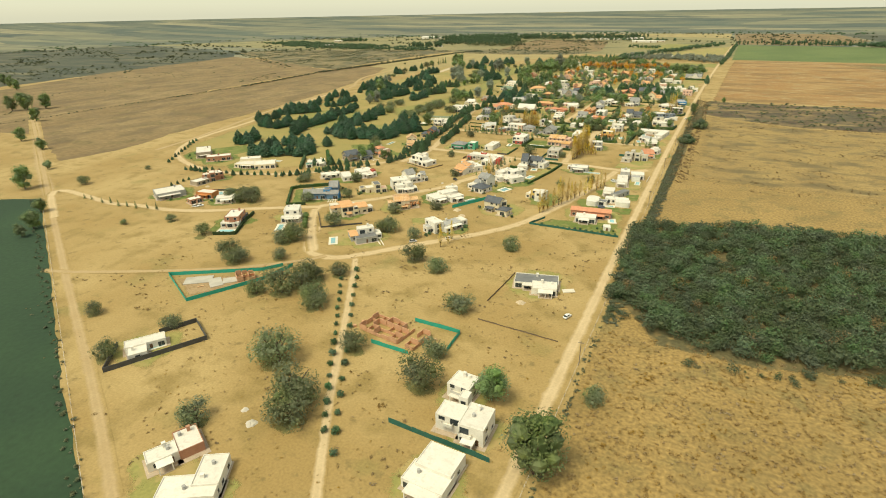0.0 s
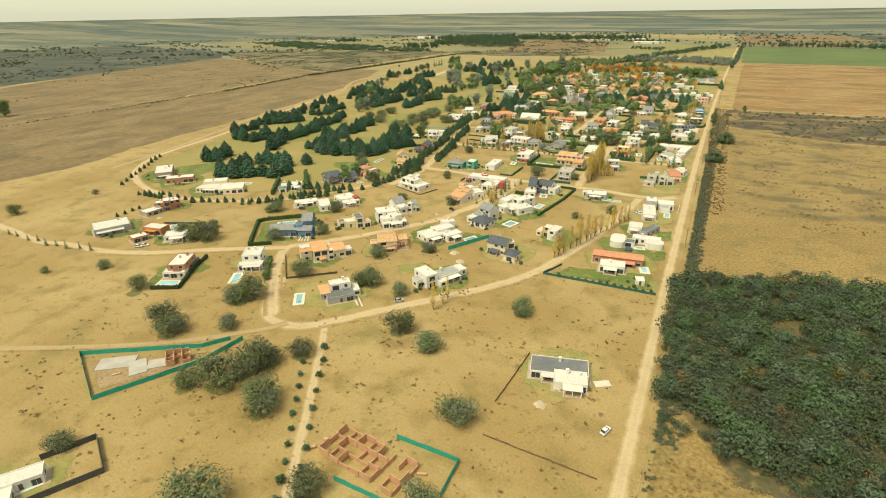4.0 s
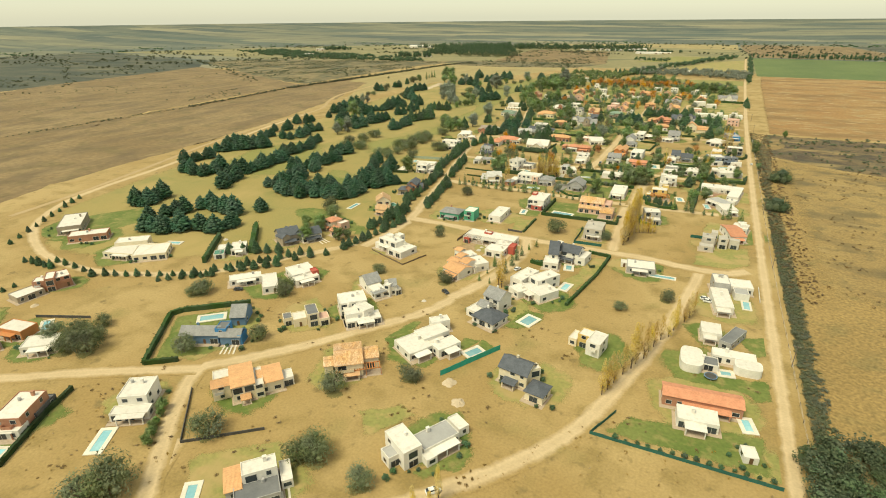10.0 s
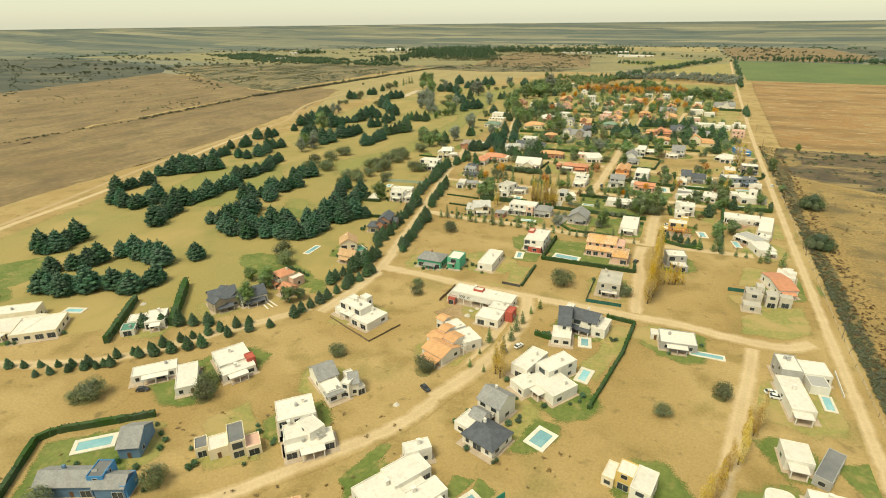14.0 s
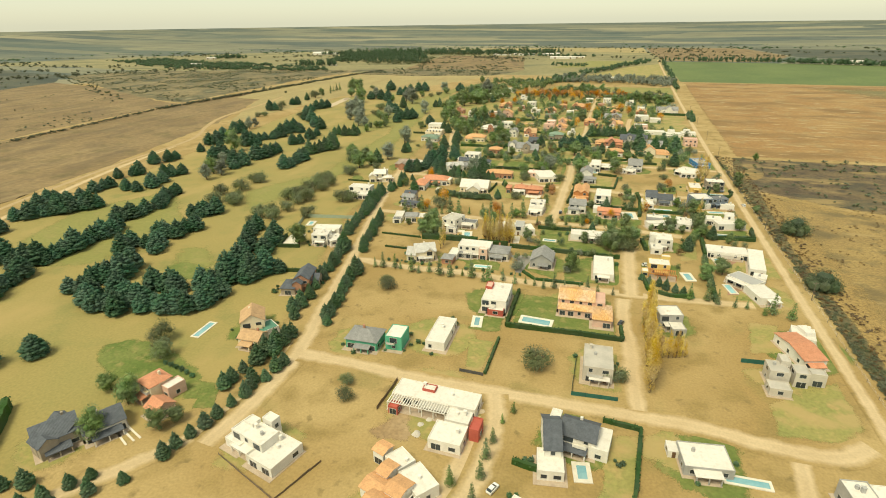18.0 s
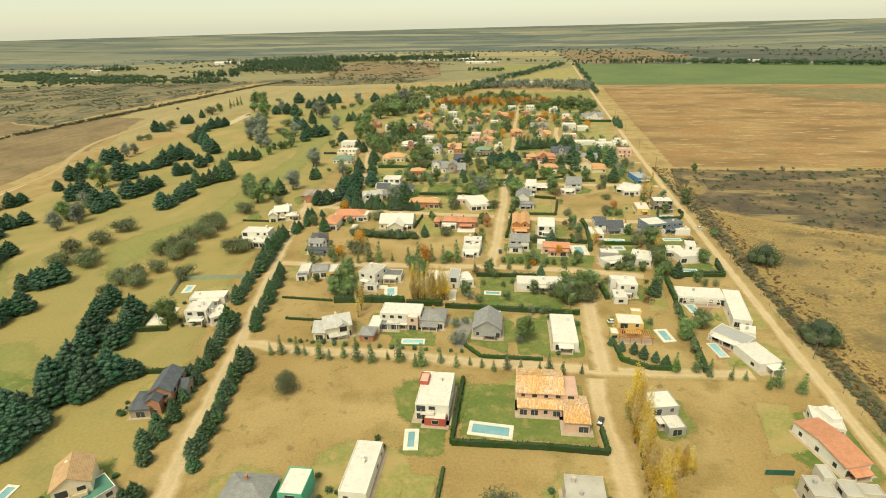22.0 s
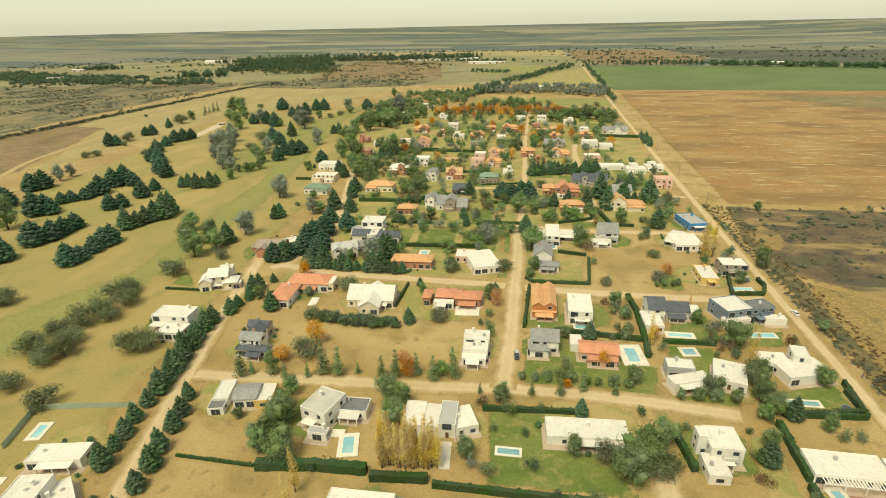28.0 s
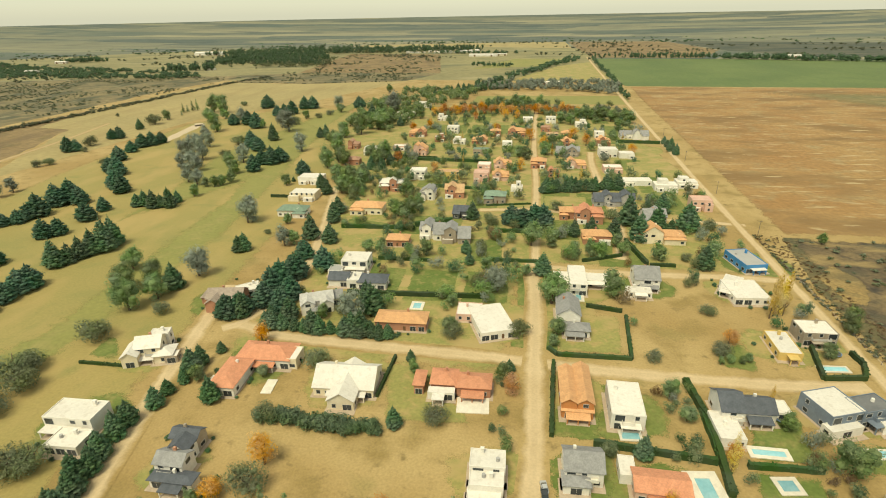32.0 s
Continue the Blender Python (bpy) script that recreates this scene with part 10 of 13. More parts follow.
# rows and woods of the distance
def line_of(x0, y0, x1, y1, step, lo, hi, tall, wide=6.0):
    n = int(math.hypot(x1 - x0, y1 - y0) / step)
    return [(x0 + (x1 - x0) * k / n + r.uniform(-wide, wide), y0 + (y1 - y0) * k / n + r.uniform(-wide, wide), w, w * tall) for k in range(n) for w in (r.uniform(lo, hi),)]
def mixed(place, keep):
    return [q for q in place if r.random() < keep]


clumps("far_tree_rows", "dark rows of distant trees between fields", "trees", "leaf_con", line_of(64, 2012, 150, 2003, 11, 6, 9, 2.2, 3) + line_of(150, 2003, 363, 1968, 5, 7, 12, 1.9, 3) + line_of(363, 1968, 900, 1770, 2.6, 9, 19, 1.1, 14) + line_of(900, 1770, 1400, 1650, 4, 9, 18, 1.1, 14) + line_of(-196, 1400, -159, 1521, 6, 10, 16, 1.0, 18) + line_of(-159, 1521, 22, 1997, 6, 10, 16, 1.0, 14) + line_of(28, 1300, 60, 2010, 11, 8, 12, 1.0, 3) + line_of(-239, 1816, -140, 1775, 6, 8, 12, 1.4, 4), 41, 60, 0.09)
clumps("grey_wood", "grey-green leafless wood behind the village", "woodland", "leaf_si", fill([(-190, 1400), (-185, 1470), (-40, 1500), (40, 1460), (28, 1345), (-90, 1390)], 11, r, 9, 15, 1.0), 46, 60, 0.09)
clumps("village_end_wood", "mixed trees closing the village to the north-west", "woodland", "leaf_bl", fill([(-260, 1000), (-330, 1180), (-300, 1380), (-190, 1420), (-190, 1290), (-235, 1240)], 15, r, 9, 16, 0.95), 47, 70, 0.085)
clumps("hedgerow_west", "low dark hedgerow between pasture and range", "trees", "leaf_scrub", line_of(-735, 200, -718, 500, 4, 1.5, 4, 0.6, 3) + line_of(-718, 500, -706, 700, 3.4, 1.5, 5, 0.6, 3) + line_of(-706, 700, -725, 930, 2.6, 2, 7, 0.6, 4) + line_of(-725, 930, -700, 1150, 1.6, 3, 9, 0.6, 5) + line_of(-700, 1150, -668, 1500, 1.6, 3, 9, 0.6, 6) + line_of(-668, 1500, -640, 1600, 3, 4, 9, 0.6, 6) + line_of(-668, 1505, -514, 1483, 9, 3, 6, 0.6, 3) + line_of(-514, 1483, -336, 1522, 9, 3, 6, 0.6, 3), 42, 40, 0.11)
def drift(pts, spacing, lo, hi, tall, grain, cut):
    """Bushes gathered into drifts: thick in some places, none in others."""
    return [q for q in fill(pts, spacing, r, lo, hi, tall) if noise.noise(Vector((q[0] / grain, q[1] / grain, 4.7))) + 0.35 * noise.noise(Vector((q[0] / grain * 3.1, q[1] / grain * 3.1, 1.2))) > cut]


clumps("far_wood", "distant dark wood of tall trees", "woodland", "leaf_con", mixed(fill([(-905, 1760), (-869, 1844), (-623, 1829), (-640, 2010), (-773, 2236), (-518, 2254), (-253, 2294), (-250, 2400), (-520, 2420), (-830, 2440), (-1060, 2270), (-960, 1980)], 15, r, 9, 17, 1.5), 0.8), 43, 60, 0.09, 0.45)
clumps("far_wood_pale", "paler rounded trees along the edge of the distant wood", "woodland", "leaf_ac", fill([(-880, 1800), (-620, 1790), (-600, 1850), (-640, 2030), (-760, 2230), (-500, 2245), (-250, 2285), (-250, 2330), (-800, 2300), (-700, 1900)], 26, r, 12, 20, 0.9), 53, 60, 0.09, 0.45)
clumps("far_bush_band", "band of dark bushes on the plain", "trees", "leaf_con", drift([(-1700, 1800), (-1258, 1560), (-1065, 1580), (-808, 1560), (-780, 1640), (-960, 1700), (-1100, 1760), (-1300, 1790), (-1640, 1960)], 12, 8, 17, 0.7, 90, -0.12) + line_of(-1445, 1985, -1340, 2015, 4, 12, 20, 1.2, 14) + line_of(-940, 1712, -850, 1748, 3.5, 12, 20, 1.4, 10) + line_of(-380, 2240, -150, 2200, 6, 10, 16, 0.9, 20) + line_of(-1150, 2240, -1040, 2290, 6, 12, 18, 1.2, 10), 48, 50, 0.1)
clumps("range_bushes", "drifts of dark bushes on rangeland", "scrub", "leaf_scrub", drift([(-705, 1080), (-672, 1480), (-690, 1600), (-1300, 1560), (-1420, 1359), (-1036, 1139), (-742, 1000)], 8, 1.8, 6, 0.5, 70, 0.05) + drift([(-650, 1520), (-640, 1690), (-290, 1650), (-340, 1540)], 9, 3, 8, 0.5, 60, 0.0) + drift([(-600, 1690), (-650, 2230), (-370, 2200), (-290, 1670)], 18, 4, 10, 0.5, 90, 0.05) + drift([(-750, 200), (-735, 920), (-1190, 1150), (-1190, 760), (-900, 200)], 15, 1.5, 5, 0.5, 80, 0.25), 44, 30, 0.13)
clumps("west_range_bushes", "drifts of low dark scrub on the far range", "scrub", "leaf_scrub", drift([(-1200, 500), (-1290, 1230), (-1420, 1359), (-2100, 1570), (-2500, 1500), (-2300, 500)], 20, 3, 9, 0.5, 160, 0.05) + line_of(-860, 1000, -1420, 1360, 9, 3, 9, 0.6, 14) + line_of(-1136, 665, -892, 911, 14, 2, 5, 0.6, 6) + line_of(-1142, 795, -1900, 1250, 18, 3, 8, 0.6, 10), 49, 30, 0.13)
clumps("far_bushes", "distant scattered trees of the plain", "trees", "leaf_scrub", [q for q in ((rr * math.sin(a), 300 + rr * math.cos(a), w, w * 0.8) for rr, a in ((r.uniform(1650, 2700), r.uniform(-1.25, 1.1)) for _ in range(5200)) for w in (r.uniform(5, 13),)) if noise.noise(Vector((q[0] / 260, q[1] / 110, 2.0))) > 0.12 and not (60 < q[0] < 1400 and q[1] < 1990)], 45, 22, 0.15)
clumps("horizon_woods", "thin dark belts of trees near the horizon", "woodland", "leaf_con", [q for q in ((rr * math.sin(a), 300 + rr * math.cos(a), w, w * 0.5) for rr, a in ((r.uniform(2450, 2950), r.uniform(-1.2, 1.1)) for _ in range(3600)) for w in (r.uniform(8, 18),)) if noise.noise(Vector((q[0] / 300, q[1] / 60, 7.0))) > 0.16], 54, 18, 0.17)


def far_shed(x, y, turn, w, d, h, wall):
    """A long farm building with a low ridge."""
    root = thing("farm_shed", pose(x, y, 0, 0, 0, turn), "long low farm shed with a pale metal roof on the plain", "shed", "farm sheds of the plain")
    a, b = w / 2, d / 2
    part("wall", Build().add([(-a, -b, -0.3), (a, -b, -0.3), (a, b, -0.3), (-a, b, -0.3), (-a, -b, h), (a, -b, h), (a, b, h), (-a, b, h), (-a, 0, h + d * 0.12), (a, 0, h + d * 0.12)],
                             [(0, 1, 5, 4), (2, 3, 7, 6), (1, 2, 6, 9, 5), (3, 0, 4, 8, 7)]).mesh("wall", "wall_" + wall), root)
    rb = Build().add(*slab((-a - 0.5, -b - 0.5, h + 0.05), (a + 0.5, -b - 0.5, h + 0.05), (a + 0.5, 0, h + d * 0.12 + 0.15), (-a - 0.5, 0, h + d * 0.12 + 0.15), 0.16))
    rb.add(*slab((a + 0.5, b + 0.5, h + 0.05), (-a - 0.5, b + 0.5, h + 0.05), (-a - 0.5, 0, h + d * 0.12 + 0.151), (a + 0.5, 0, h + d * 0.12 + 0.151), 0.16))
    part("roof", rb.mesh("roof", "roof_white"), root)
    door = Build().box(-2.2, -0.12, 0, 2.2, 0.05, min(h - 0.6, 4)).mesh("door", "door_wood")
    for k in (-0.3, 0.3):
        part("door", door, root, pose(w * k, -b, 0))


for x, y, turn, w, d, h, wall in ((-1150, 2262, 4, 95, 30, 7, "white"), (-231, 2112, -4, 80, 16, 5, "white"), (-70, 1472, 1, 40, 12, 4, "white"), (-1445, 1968, 8, 34, 14, 5, "concrete"), (-1290, 1700, 5, 30, 12, 5, "white"), (520, 1990, -6, 60, 16, 5, "white"), (-860, 1752, 3, 26, 10, 4, "white"), (-180, 2135, 3, 30, 10, 4, "cream")):
    far_shed(x, y, turn, w, d, h, wall)
far_home = random.Random(63)
for k in range(14):
    house(-480 + k * 17 + far_home.uniform(-5, 5), 2262 + far_home.uniform(-4, 22) - k * 0.5, far_home.uniform(-20, 20), (0, 0, far_home.uniform(10, 16), 9, far_home.choice((4, 6)), far_home.choice(("flat", "hip", "gable")), "white", far_home.choice(("white", "white", "redtile", "grey"))), near=False, group="houses beside the distant wood")
# plots of the northern blocks, each mown or watered in its own way
k = 0
for y0, y1 in ((674, 706), (706, 741), (749, 782), (782, 816), (828, 870), (870, 915), (925, 965), (965, 1010), (1020, 1060), (1060, 1110), (1120, 1160), (1160, 1215)):
    x = -222.0
    while x < -14:
        wide = r.uniform(20, 27)
        cover = r.choice(("lawn", "lawn", "dry_lawn", "", ""))
        if cover and not (x > -75 and y1 < 745 and y0 > 670):
            k += 1
            patch("plot", [(x + 1, y0 + 1), (x + wide - 1, y0 + 1), (x + wide - 1, y1 - 1), (x + 1, y1 - 1)], 0.044 + 0.00004 * k, cover, "green garden plot" if cover == "lawn" else "half-dry garden plot", "ground", 0.5, 4, 2.5)
        x += wide



# ---------------- building sites
def brick_site(x, y, turn, w, d):
    """A shell of raw brick walls, room by room, on a slab, with no roof yet."""
    root = thing("building_site", pose(x, y, 0, 0, 0, turn), "roofless shell of raw orange brick walls under construction", "building site")
    part("slab", Build().box(-w / 2, -d / 2, -0.1, w / 2, d / 2, 0.18).mesh("slab", "soil"), root)
    q = random.Random(4)
    nx, ny = max(3, int(w / 3.8)), max(2, int(d / 3.4))
    for i in range(nx + 1):
        for j in range(ny):
            if q.random() < 0.82:
                px, h = -w / 2 + w * i / nx, q.choice((2.6, 2.6, 1.4, 2.0))
                part("wall", Build().box(px - 0.1, -d / 2 + d * j / ny + 0.12, 0.18, px + 0.1, -d / 2 + d * (j + 1) / ny - 0.12, h).mesh("wall", "raw_brick"), root)
    for j in range(ny + 1):
        for i in range(nx):
            if q.random() < 0.82:
                py, h = -d / 2 + d * j / ny, q.choice((2.6, 2.6, 1.4, 2.0))
                part("wall", Build().box(-w / 2 + w * i / nx + 0.12, py - 0.1, 0.18, -w / 2 + w * (i + 1) / nx - 0.12, py + 0.1, h).mesh("wall", "raw_brick"), root)


def brick_pile(x, y, turn, label, material, w, d, h):
    """A stack of material in courses, each set back a little unevenly."""
    q = random.Random(int(abs(x * 3)))
    root = thing("material_stack", pose(x, y, 0, 0, 0, turn), label, "building material", "stacks on the building plots")
    for k in range(4):
        part("course", Build().box(-w / 2 + q.uniform(0, 0.25), -d / 2 + q.uniform(0, 0.2), h * k / 4 + 0.002, w / 2 - q.uniform(0, 0.25), d / 2 - q.uniform(0, 0.2), h * (k + 1) / 4).mesh("course", material), root)


for x, y, turn, kind in ((-81.5, 150, 10, 0), (-83, 146, 40, 0), (-50, 151, 20, 1), (-49, 146, 70, 0), (-80, 155, 80, 1), (-151, 166, 30, 1), (-168, 144, 50, 1), (-147, 163, 10, 0)):
    brick_pile(x, y, turn, "low stack of orange bricks" if kind == 0 else "low stack of pale timber boards", "raw_brick" if kind == 0 else "roof_tan", 1.6 if kind == 0 else 3.0, 1.1 if kind == 0 else 0.8, 0.9 if kind == 0 else 0.45)
clumps("dry_tussocks", "dark brown tussocks scattered in the dry plots", "grass", "leaf_dry", [(x + r.gauss(0, 3), y + r.gauss(0, 3), w, w * 0.5) for _ in range(150) for x, y in ((r.uniform(-230, -6), r.uniform(60, 330)),) for _ in range(r.randint(2, 6)) for w in (r.uniform(0.7, 1.7),)], 39, 26, 0.16, 0.15)
brick_site(-66.0, 148.8, -9, 26.8, 11.3)
thing("concrete_slab", pose(-174.3, 148.3, 0, 0, 0, 37), "pale concrete floor slab on a building plot", "slab", me=Build().box(-6.3, -3.6, -0.1, 6.3, 3.6, 0.35).mesh("slab", "roof_concrete"))
thing("concrete_slab", pose(-164.9, 149.9, 0, 0, 0, 55), "pale concrete floor slab on a building plot", "slab", me=Build().box(-2.9, -4.6, -0.1, 2.9, 4.6, 0.38).mesh("slab", "roof_concrete"))
thing("concrete_slab", pose(-160.3, 154.6, 0, 0, 0, 44), "pale concrete floor slab on a building plot", "slab", me=Build().box(-3.4, -2.7, -0.1, 3.4, 2.7, 0.32).mesh("slab", "roof_concrete"))
brick_site(-156.1, 160.0, 53, 8.1, 7.8)

# ---------------- trees
tree_row("bl", -171.5, 222.0, -180.5, 234.0, 6, 4.2)
tree_row("bush", -115.8, 182.4, -57.6, 93.4, 17, 2.4)
tree_row("bush", -111.1, 187.9, -49.3, 87.5, 15, 2.6)
tree_row("con", -297.5, 287.8, -246.0, 311.1, 11, 4.6)
tree_row("con", -245.8, 316.6, -218.0, 354.5, 10, 4.8)
tree_row("con", -263.0, 297.4, -243.3, 312.3, 6, 4.3)
tree_row("con", -380.2, 293.9, -427.5, 363.0, 10, 3.8)
tree_row("con", -346.0, 283.6, -325.3, 284.7, 5, 4.8)
tree_row("con", -318.5, 248.2, -320.0, 264.3, 4, 3.1)
tree_row("con", -330.2, 290.8, -306.4, 289.2, 4, 4.1)
tree_row("con", -239.0, 319.8, -222.6, 334.3, 5, 6.0)
tree_row("con", -218.8, 344.0, -208.3, 355.5, 3, 5.4)
tree_row("con", -207.4, 397.8, -202.6, 430.2, 7, 7.2)
tree_row("con", -203.9, 366.0, -194.6, 416.6, 11, 6.0)
tree_row("con", -193.0, 445.4, -202.8, 493.6, 8, 7.2)
tree_row("con", -207.9, 446.9, -217.3, 501.5, 7, 7.2)
tree_row("con", -256.9, 336.5, -231.9, 348.2, 5, 7.2)
tree_row("con", -217.0, 491.6, -221.7, 525.2, 7, 8.4)
tree_row("con", -228.7, 541.7, -240.9, 621.1, 13, 8.4)
tree_row("con", -209.8, 519.2, -221.1, 573.8, 8, 8.4)
tree_row("con", -234.8, 575.6, -241.2, 615.6, 8, 8.4)
tree_row("con", -236.5, 629.3, -233.9, 653.0, 5, 8.4)
tree_row("con", -221.6, 679.1, -168.9, 676.7, 14, 8.4)
tree_row("yp", -149.5, 551.3, -133.4, 552.6, 18, 6.6)
tree_row("yp", -149.7, 554.2, -134.9, 555.3, 12, 6.0)
tree_row("yp", -66.0, 482.4, -66.6, 435.2, 21, 8.2)
tree_row("yp", -54.8, 300.4, -29.7, 371.8, 16, 6.2)
tree_row("yp", -17.0, 709.0, -11.5, 712.0, 4, 7.0)
tree_row("bl", -47.0, 674.0, -37.0, 676.0, 4, 3.6)
tree_row("yp", -62.9, 455.6, -53.3, 459.6, 7, 4.5)
tree_row("yp", -87.1, 230.5, -84.7, 240.9, 3, 4.5)
tree_row("sap", -196.1, 503.0, -79.2, 502.0, 24, 4.1)
tree_row("bush", -191.6, 512.3, -122.5, 511.6, 16, 1.9)
tree_row("sap", -211.4, 586.4, -133.6, 595.3, 13, 5.2)
tree_row("sap", -124.4, 586.8, -78.5, 592.4, 6, 3.8)
tree_row("sap", -116.7, 359.5, -110.2, 413.2, 8, 3.0)
tree_row("sap", -123.6, 362.1, -120.5, 379.8, 3, 3.0)
tree_row("ac", -86.0, 560.3, -69.0, 557.3, 5, 9.0)
tree_row("bl", -109.7, 595.9, -74.3, 596.1, 9, 4.6)
tree_row("bl", -58.0, 592.0, -40.5, 591.3, 4, 5.0)
tree_row("con", -65.7, 521.7, -45.0, 508.1, 7, 4.8)
tree_row("bl", -34.6, 553.4, -36.2, 509.9, 10, 3.6)
tree_row("sap", -44.8, 507.4, -9.0, 499.6, 8, 3.8)
tree_row("con", -201.8, 421.2, -203.0, 433.8, 3, 7.2)
tree_row("con", -196.3, 450.1, -202.6, 498.6, 8, 7.2)
tree_row("con", -212.5, 451.9, -217.4, 485.0, 5, 7.2)
tree_row("con", -104.1, 867.6, -52.2, 879.2, 15, 10.8)
tree_row("au", -224.4, 1165.2, -170.3, 1184.2, 10, 12.0)
tree_row("au", -164.5, 1177.5, -51.9, 1184.7, 18, 12.0)
tree_row("bl", -163.9, 1217.2, -98.0, 1222.8, 10, 14.4)
tree_row("bl", -54.8, 1152.2, 0.8, 1124.9, 9, 14.4)
tree_row("con", 12.9, 1024.5, 12.4, 982.8, 4, 9.6)
tree_row("con", -254.4, 1350.5, -143.5, 1421.7, 14, 12.0)
tree_row("bush", -47.5, 282.4, -6.2, 283.3, 14, 1.7)
trees("ac", "scattered trees", (-94.3, 115.1, 19.2), (-75.3, 103.5, 20.8), (-69.7, 93.0, 19.2), (-41.8, 125.7, 17.6), (-73.6, 133.3, 12.8), (-45.1, 142.7, 11.2), (-107.7, 150.8, 12.8), (-129.4, 155.7, 17.6), (-139.2, 150.1, 9.6), (-126.6, 166.0, 17.6), (-123.5, 172.4, 12.8), (-189.4, 107.5, 9.6))
trees("ac", "scattered trees", (-150.9, 115.1, 11.2), (-95.4, 80.0, 12.8), (-154.3, 89.3, 11.2), (-180.9, 174.1, 12.8), (-219.3, 189.5, 9.6), (-92.0, 210.6, 12.8), (-75.3, 204.2, 12.8), (-50.5, 174.7, 12.8), (-254.4, 197.4, 8), (-277.3, 181.1, 6.4), (-246.7, 250.0, 11.2), (-377.2, 272.0, 6.4))
trees("ac", "scattered trees", (-384.3, 224.9, 9.6), (-167.4, 200.3, 12.8), (12.2, 140.6, 8), (-110.2, 154.9, 12.8), (-174.2, 170.9, 14.4), (-156.1, 182.7, 9.6), (-165.4, 205.4, 14.4), (-236.1, 294.2, 8), (-197.3, 311.8, 9.6), (-241.6, 252.4, 11.2), (-243.4, 242.1, 12.8), (-158.6, 232.6, 11.2))
trees("ac", "scattered trees", (-136.2, 265.4, 9.6), (-116.2, 282.5, 11.2), (-106.3, 235.4, 9.6), (-126.9, 236.6, 11.2), (-115.8, 180.4, 11.2), (-51.1, 242.9, 12.8), (-123.4, 238.0, 11.2), (-247.8, 259.7, 8), (-183.0, 278.8, 9.6), (-202.0, 260.3, 12.8), (-255.4, 245.7, 12.8), (-235.8, 244.8, 12.8))
trees("ac", "scattered trees", (-57.3, 361.0, 6.4), (-40.7, 377.8, 8), (-233.0, 296.9, 11.2), (-201.8, 317.9, 9.6), (-170.9, 350.5, 8), (-136.8, 354.6, 9.6), (-183.0, 487.9, 8), (-347.0, 604.0, 14.4), (-334.8, 575.2, 12.8), (-349.5, 624.3, 11.2))
trees("ac", "scattered trees", (-288.3, 585.0, 12.8), (-286.9, 619.0, 11.2), (-289.8, 600.7, 12.8), (-242.1, 407.1, 11.2), (-180.1, 482.3, 9.6), (-164.5, 404.3, 6.4), (-330.2, 573.8, 12.8), (-354.5, 589.3, 12.8), (-294.8, 562.6, 12.8), (-287.8, 570.4, 12.8))
trees("ac", "scattered trees", (-297.3, 553.4, 12.8), (-300.1, 605.6, 12.8), (-285.6, 591.9, 12.8), (-295.7, 612.6, 12.8), (-288.6, 630.9, 12.8), (-267.5, 563.1, 12.8), (-345.5, 625.8, 12.8), (-260.0, 597.2, 12.8), (-254.7, 600.7, 12.8))
trees("ac", "scattered trees", (-297.5, 638.6, 16), (-295.6, 643.9, 12.8))
trees("ac", "scattered trees", (-286.1, 663.6, 14.4), (-143.5, 633.5, 9.6), (-197.5, 627.1, 9.6), (-191.9, 657.4, 11.2), (-144.9, 681.3, 9.6), (-44.6, 679.4, 9.6))
trees("ac", "scattered trees", (-118.4, 684.3, 9.6), (-70.7, 673.0, 6.4), (-190.1, 600.8, 11.2), (-104.6, 438.7, 14.4), (-78.3, 438.8, 11.2), (-167.5, 412.1, 6.4), (-250.4, 416.8, 12.8), (-347.9, 573.3, 12.8), (-334.1, 582.6, 12.8), (-300.2, 592.6, 12.8), (-293.4, 622.4, 12.8), (-294.2, 542.9, 12.8))
trees("ac", "scattered trees", (-288.7, 553.0, 12.8))
trees("bl", "scattered trees", (-17.3, 128.4, 12.8), (4.1, 105.6, 17.6), (-185.3, 565.0, 12.8), (-178.8, 549.9, 12.8), (-184.7, 556.9, 11.2), (-186.6, 552.9, 9.6), (-153.8, 581.6, 11.2), (-75.3, 561.0, 14.4), (-80.2, 553.5, 12.8), (-67.9, 569.2, 9.6), (-27.9, 538.1, 9.6), (-36.2, 529.4, 9.6))
trees("bl", "scattered trees", (-99.2, 522.3, 9.6), (-29.2, 625.8, 11.2), (-31.8, 601.7, 11.2), (-31.3, 594.4, 11.2), (-30.7, 587.6, 9.6), (-47.1, 594.4, 9.6), (-7.6, 604.5, 8))
trees("bl", "scattered trees", (-240.6, 1144.9, 16))
trees("bl", "scattered trees", (-66.0, 1115.0, 14.4), (-76.2, 1121.6, 14.4), (-97.7, 975.5, 14.4), (-92.2, 1003.4, 12.8), (-114.7, 957.4, 14.4), (-120.9, 965.3, 12.8), (-40.9, 1152.7, 12.8), (-18.6, 1084.3, 14.4))
trees("con", "scattered trees", (-201.5, 492.7, 8.4), (-230.7, 660.9, 4.8), (-219.8, 682.0, 9.6), (-214.4, 687.4, 9.6), (-201.1, 678.8, 9.6), (-235.2, 686.5, 9.6), (-242.5, 685.7, 7.2))
trees("con", "scattered trees", (-199.6, 403.5, 7.2), (-240.3, 917.4, 10.8), (-234.1, 925.4, 10.8), (-227.8, 933.5, 10.8))
trees("con", "scattered trees", (-240.6, 896.3, 10.8), (-225.0, 949.8, 10.8), (-232.3, 918.0, 10.8), (-237.7, 957.5, 10.8), (-254.8, 1099.5, 10.8))
trees("si", "scattered trees", (-392.9, 622.4, 12.8), (-390.1, 637.0, 12.8))
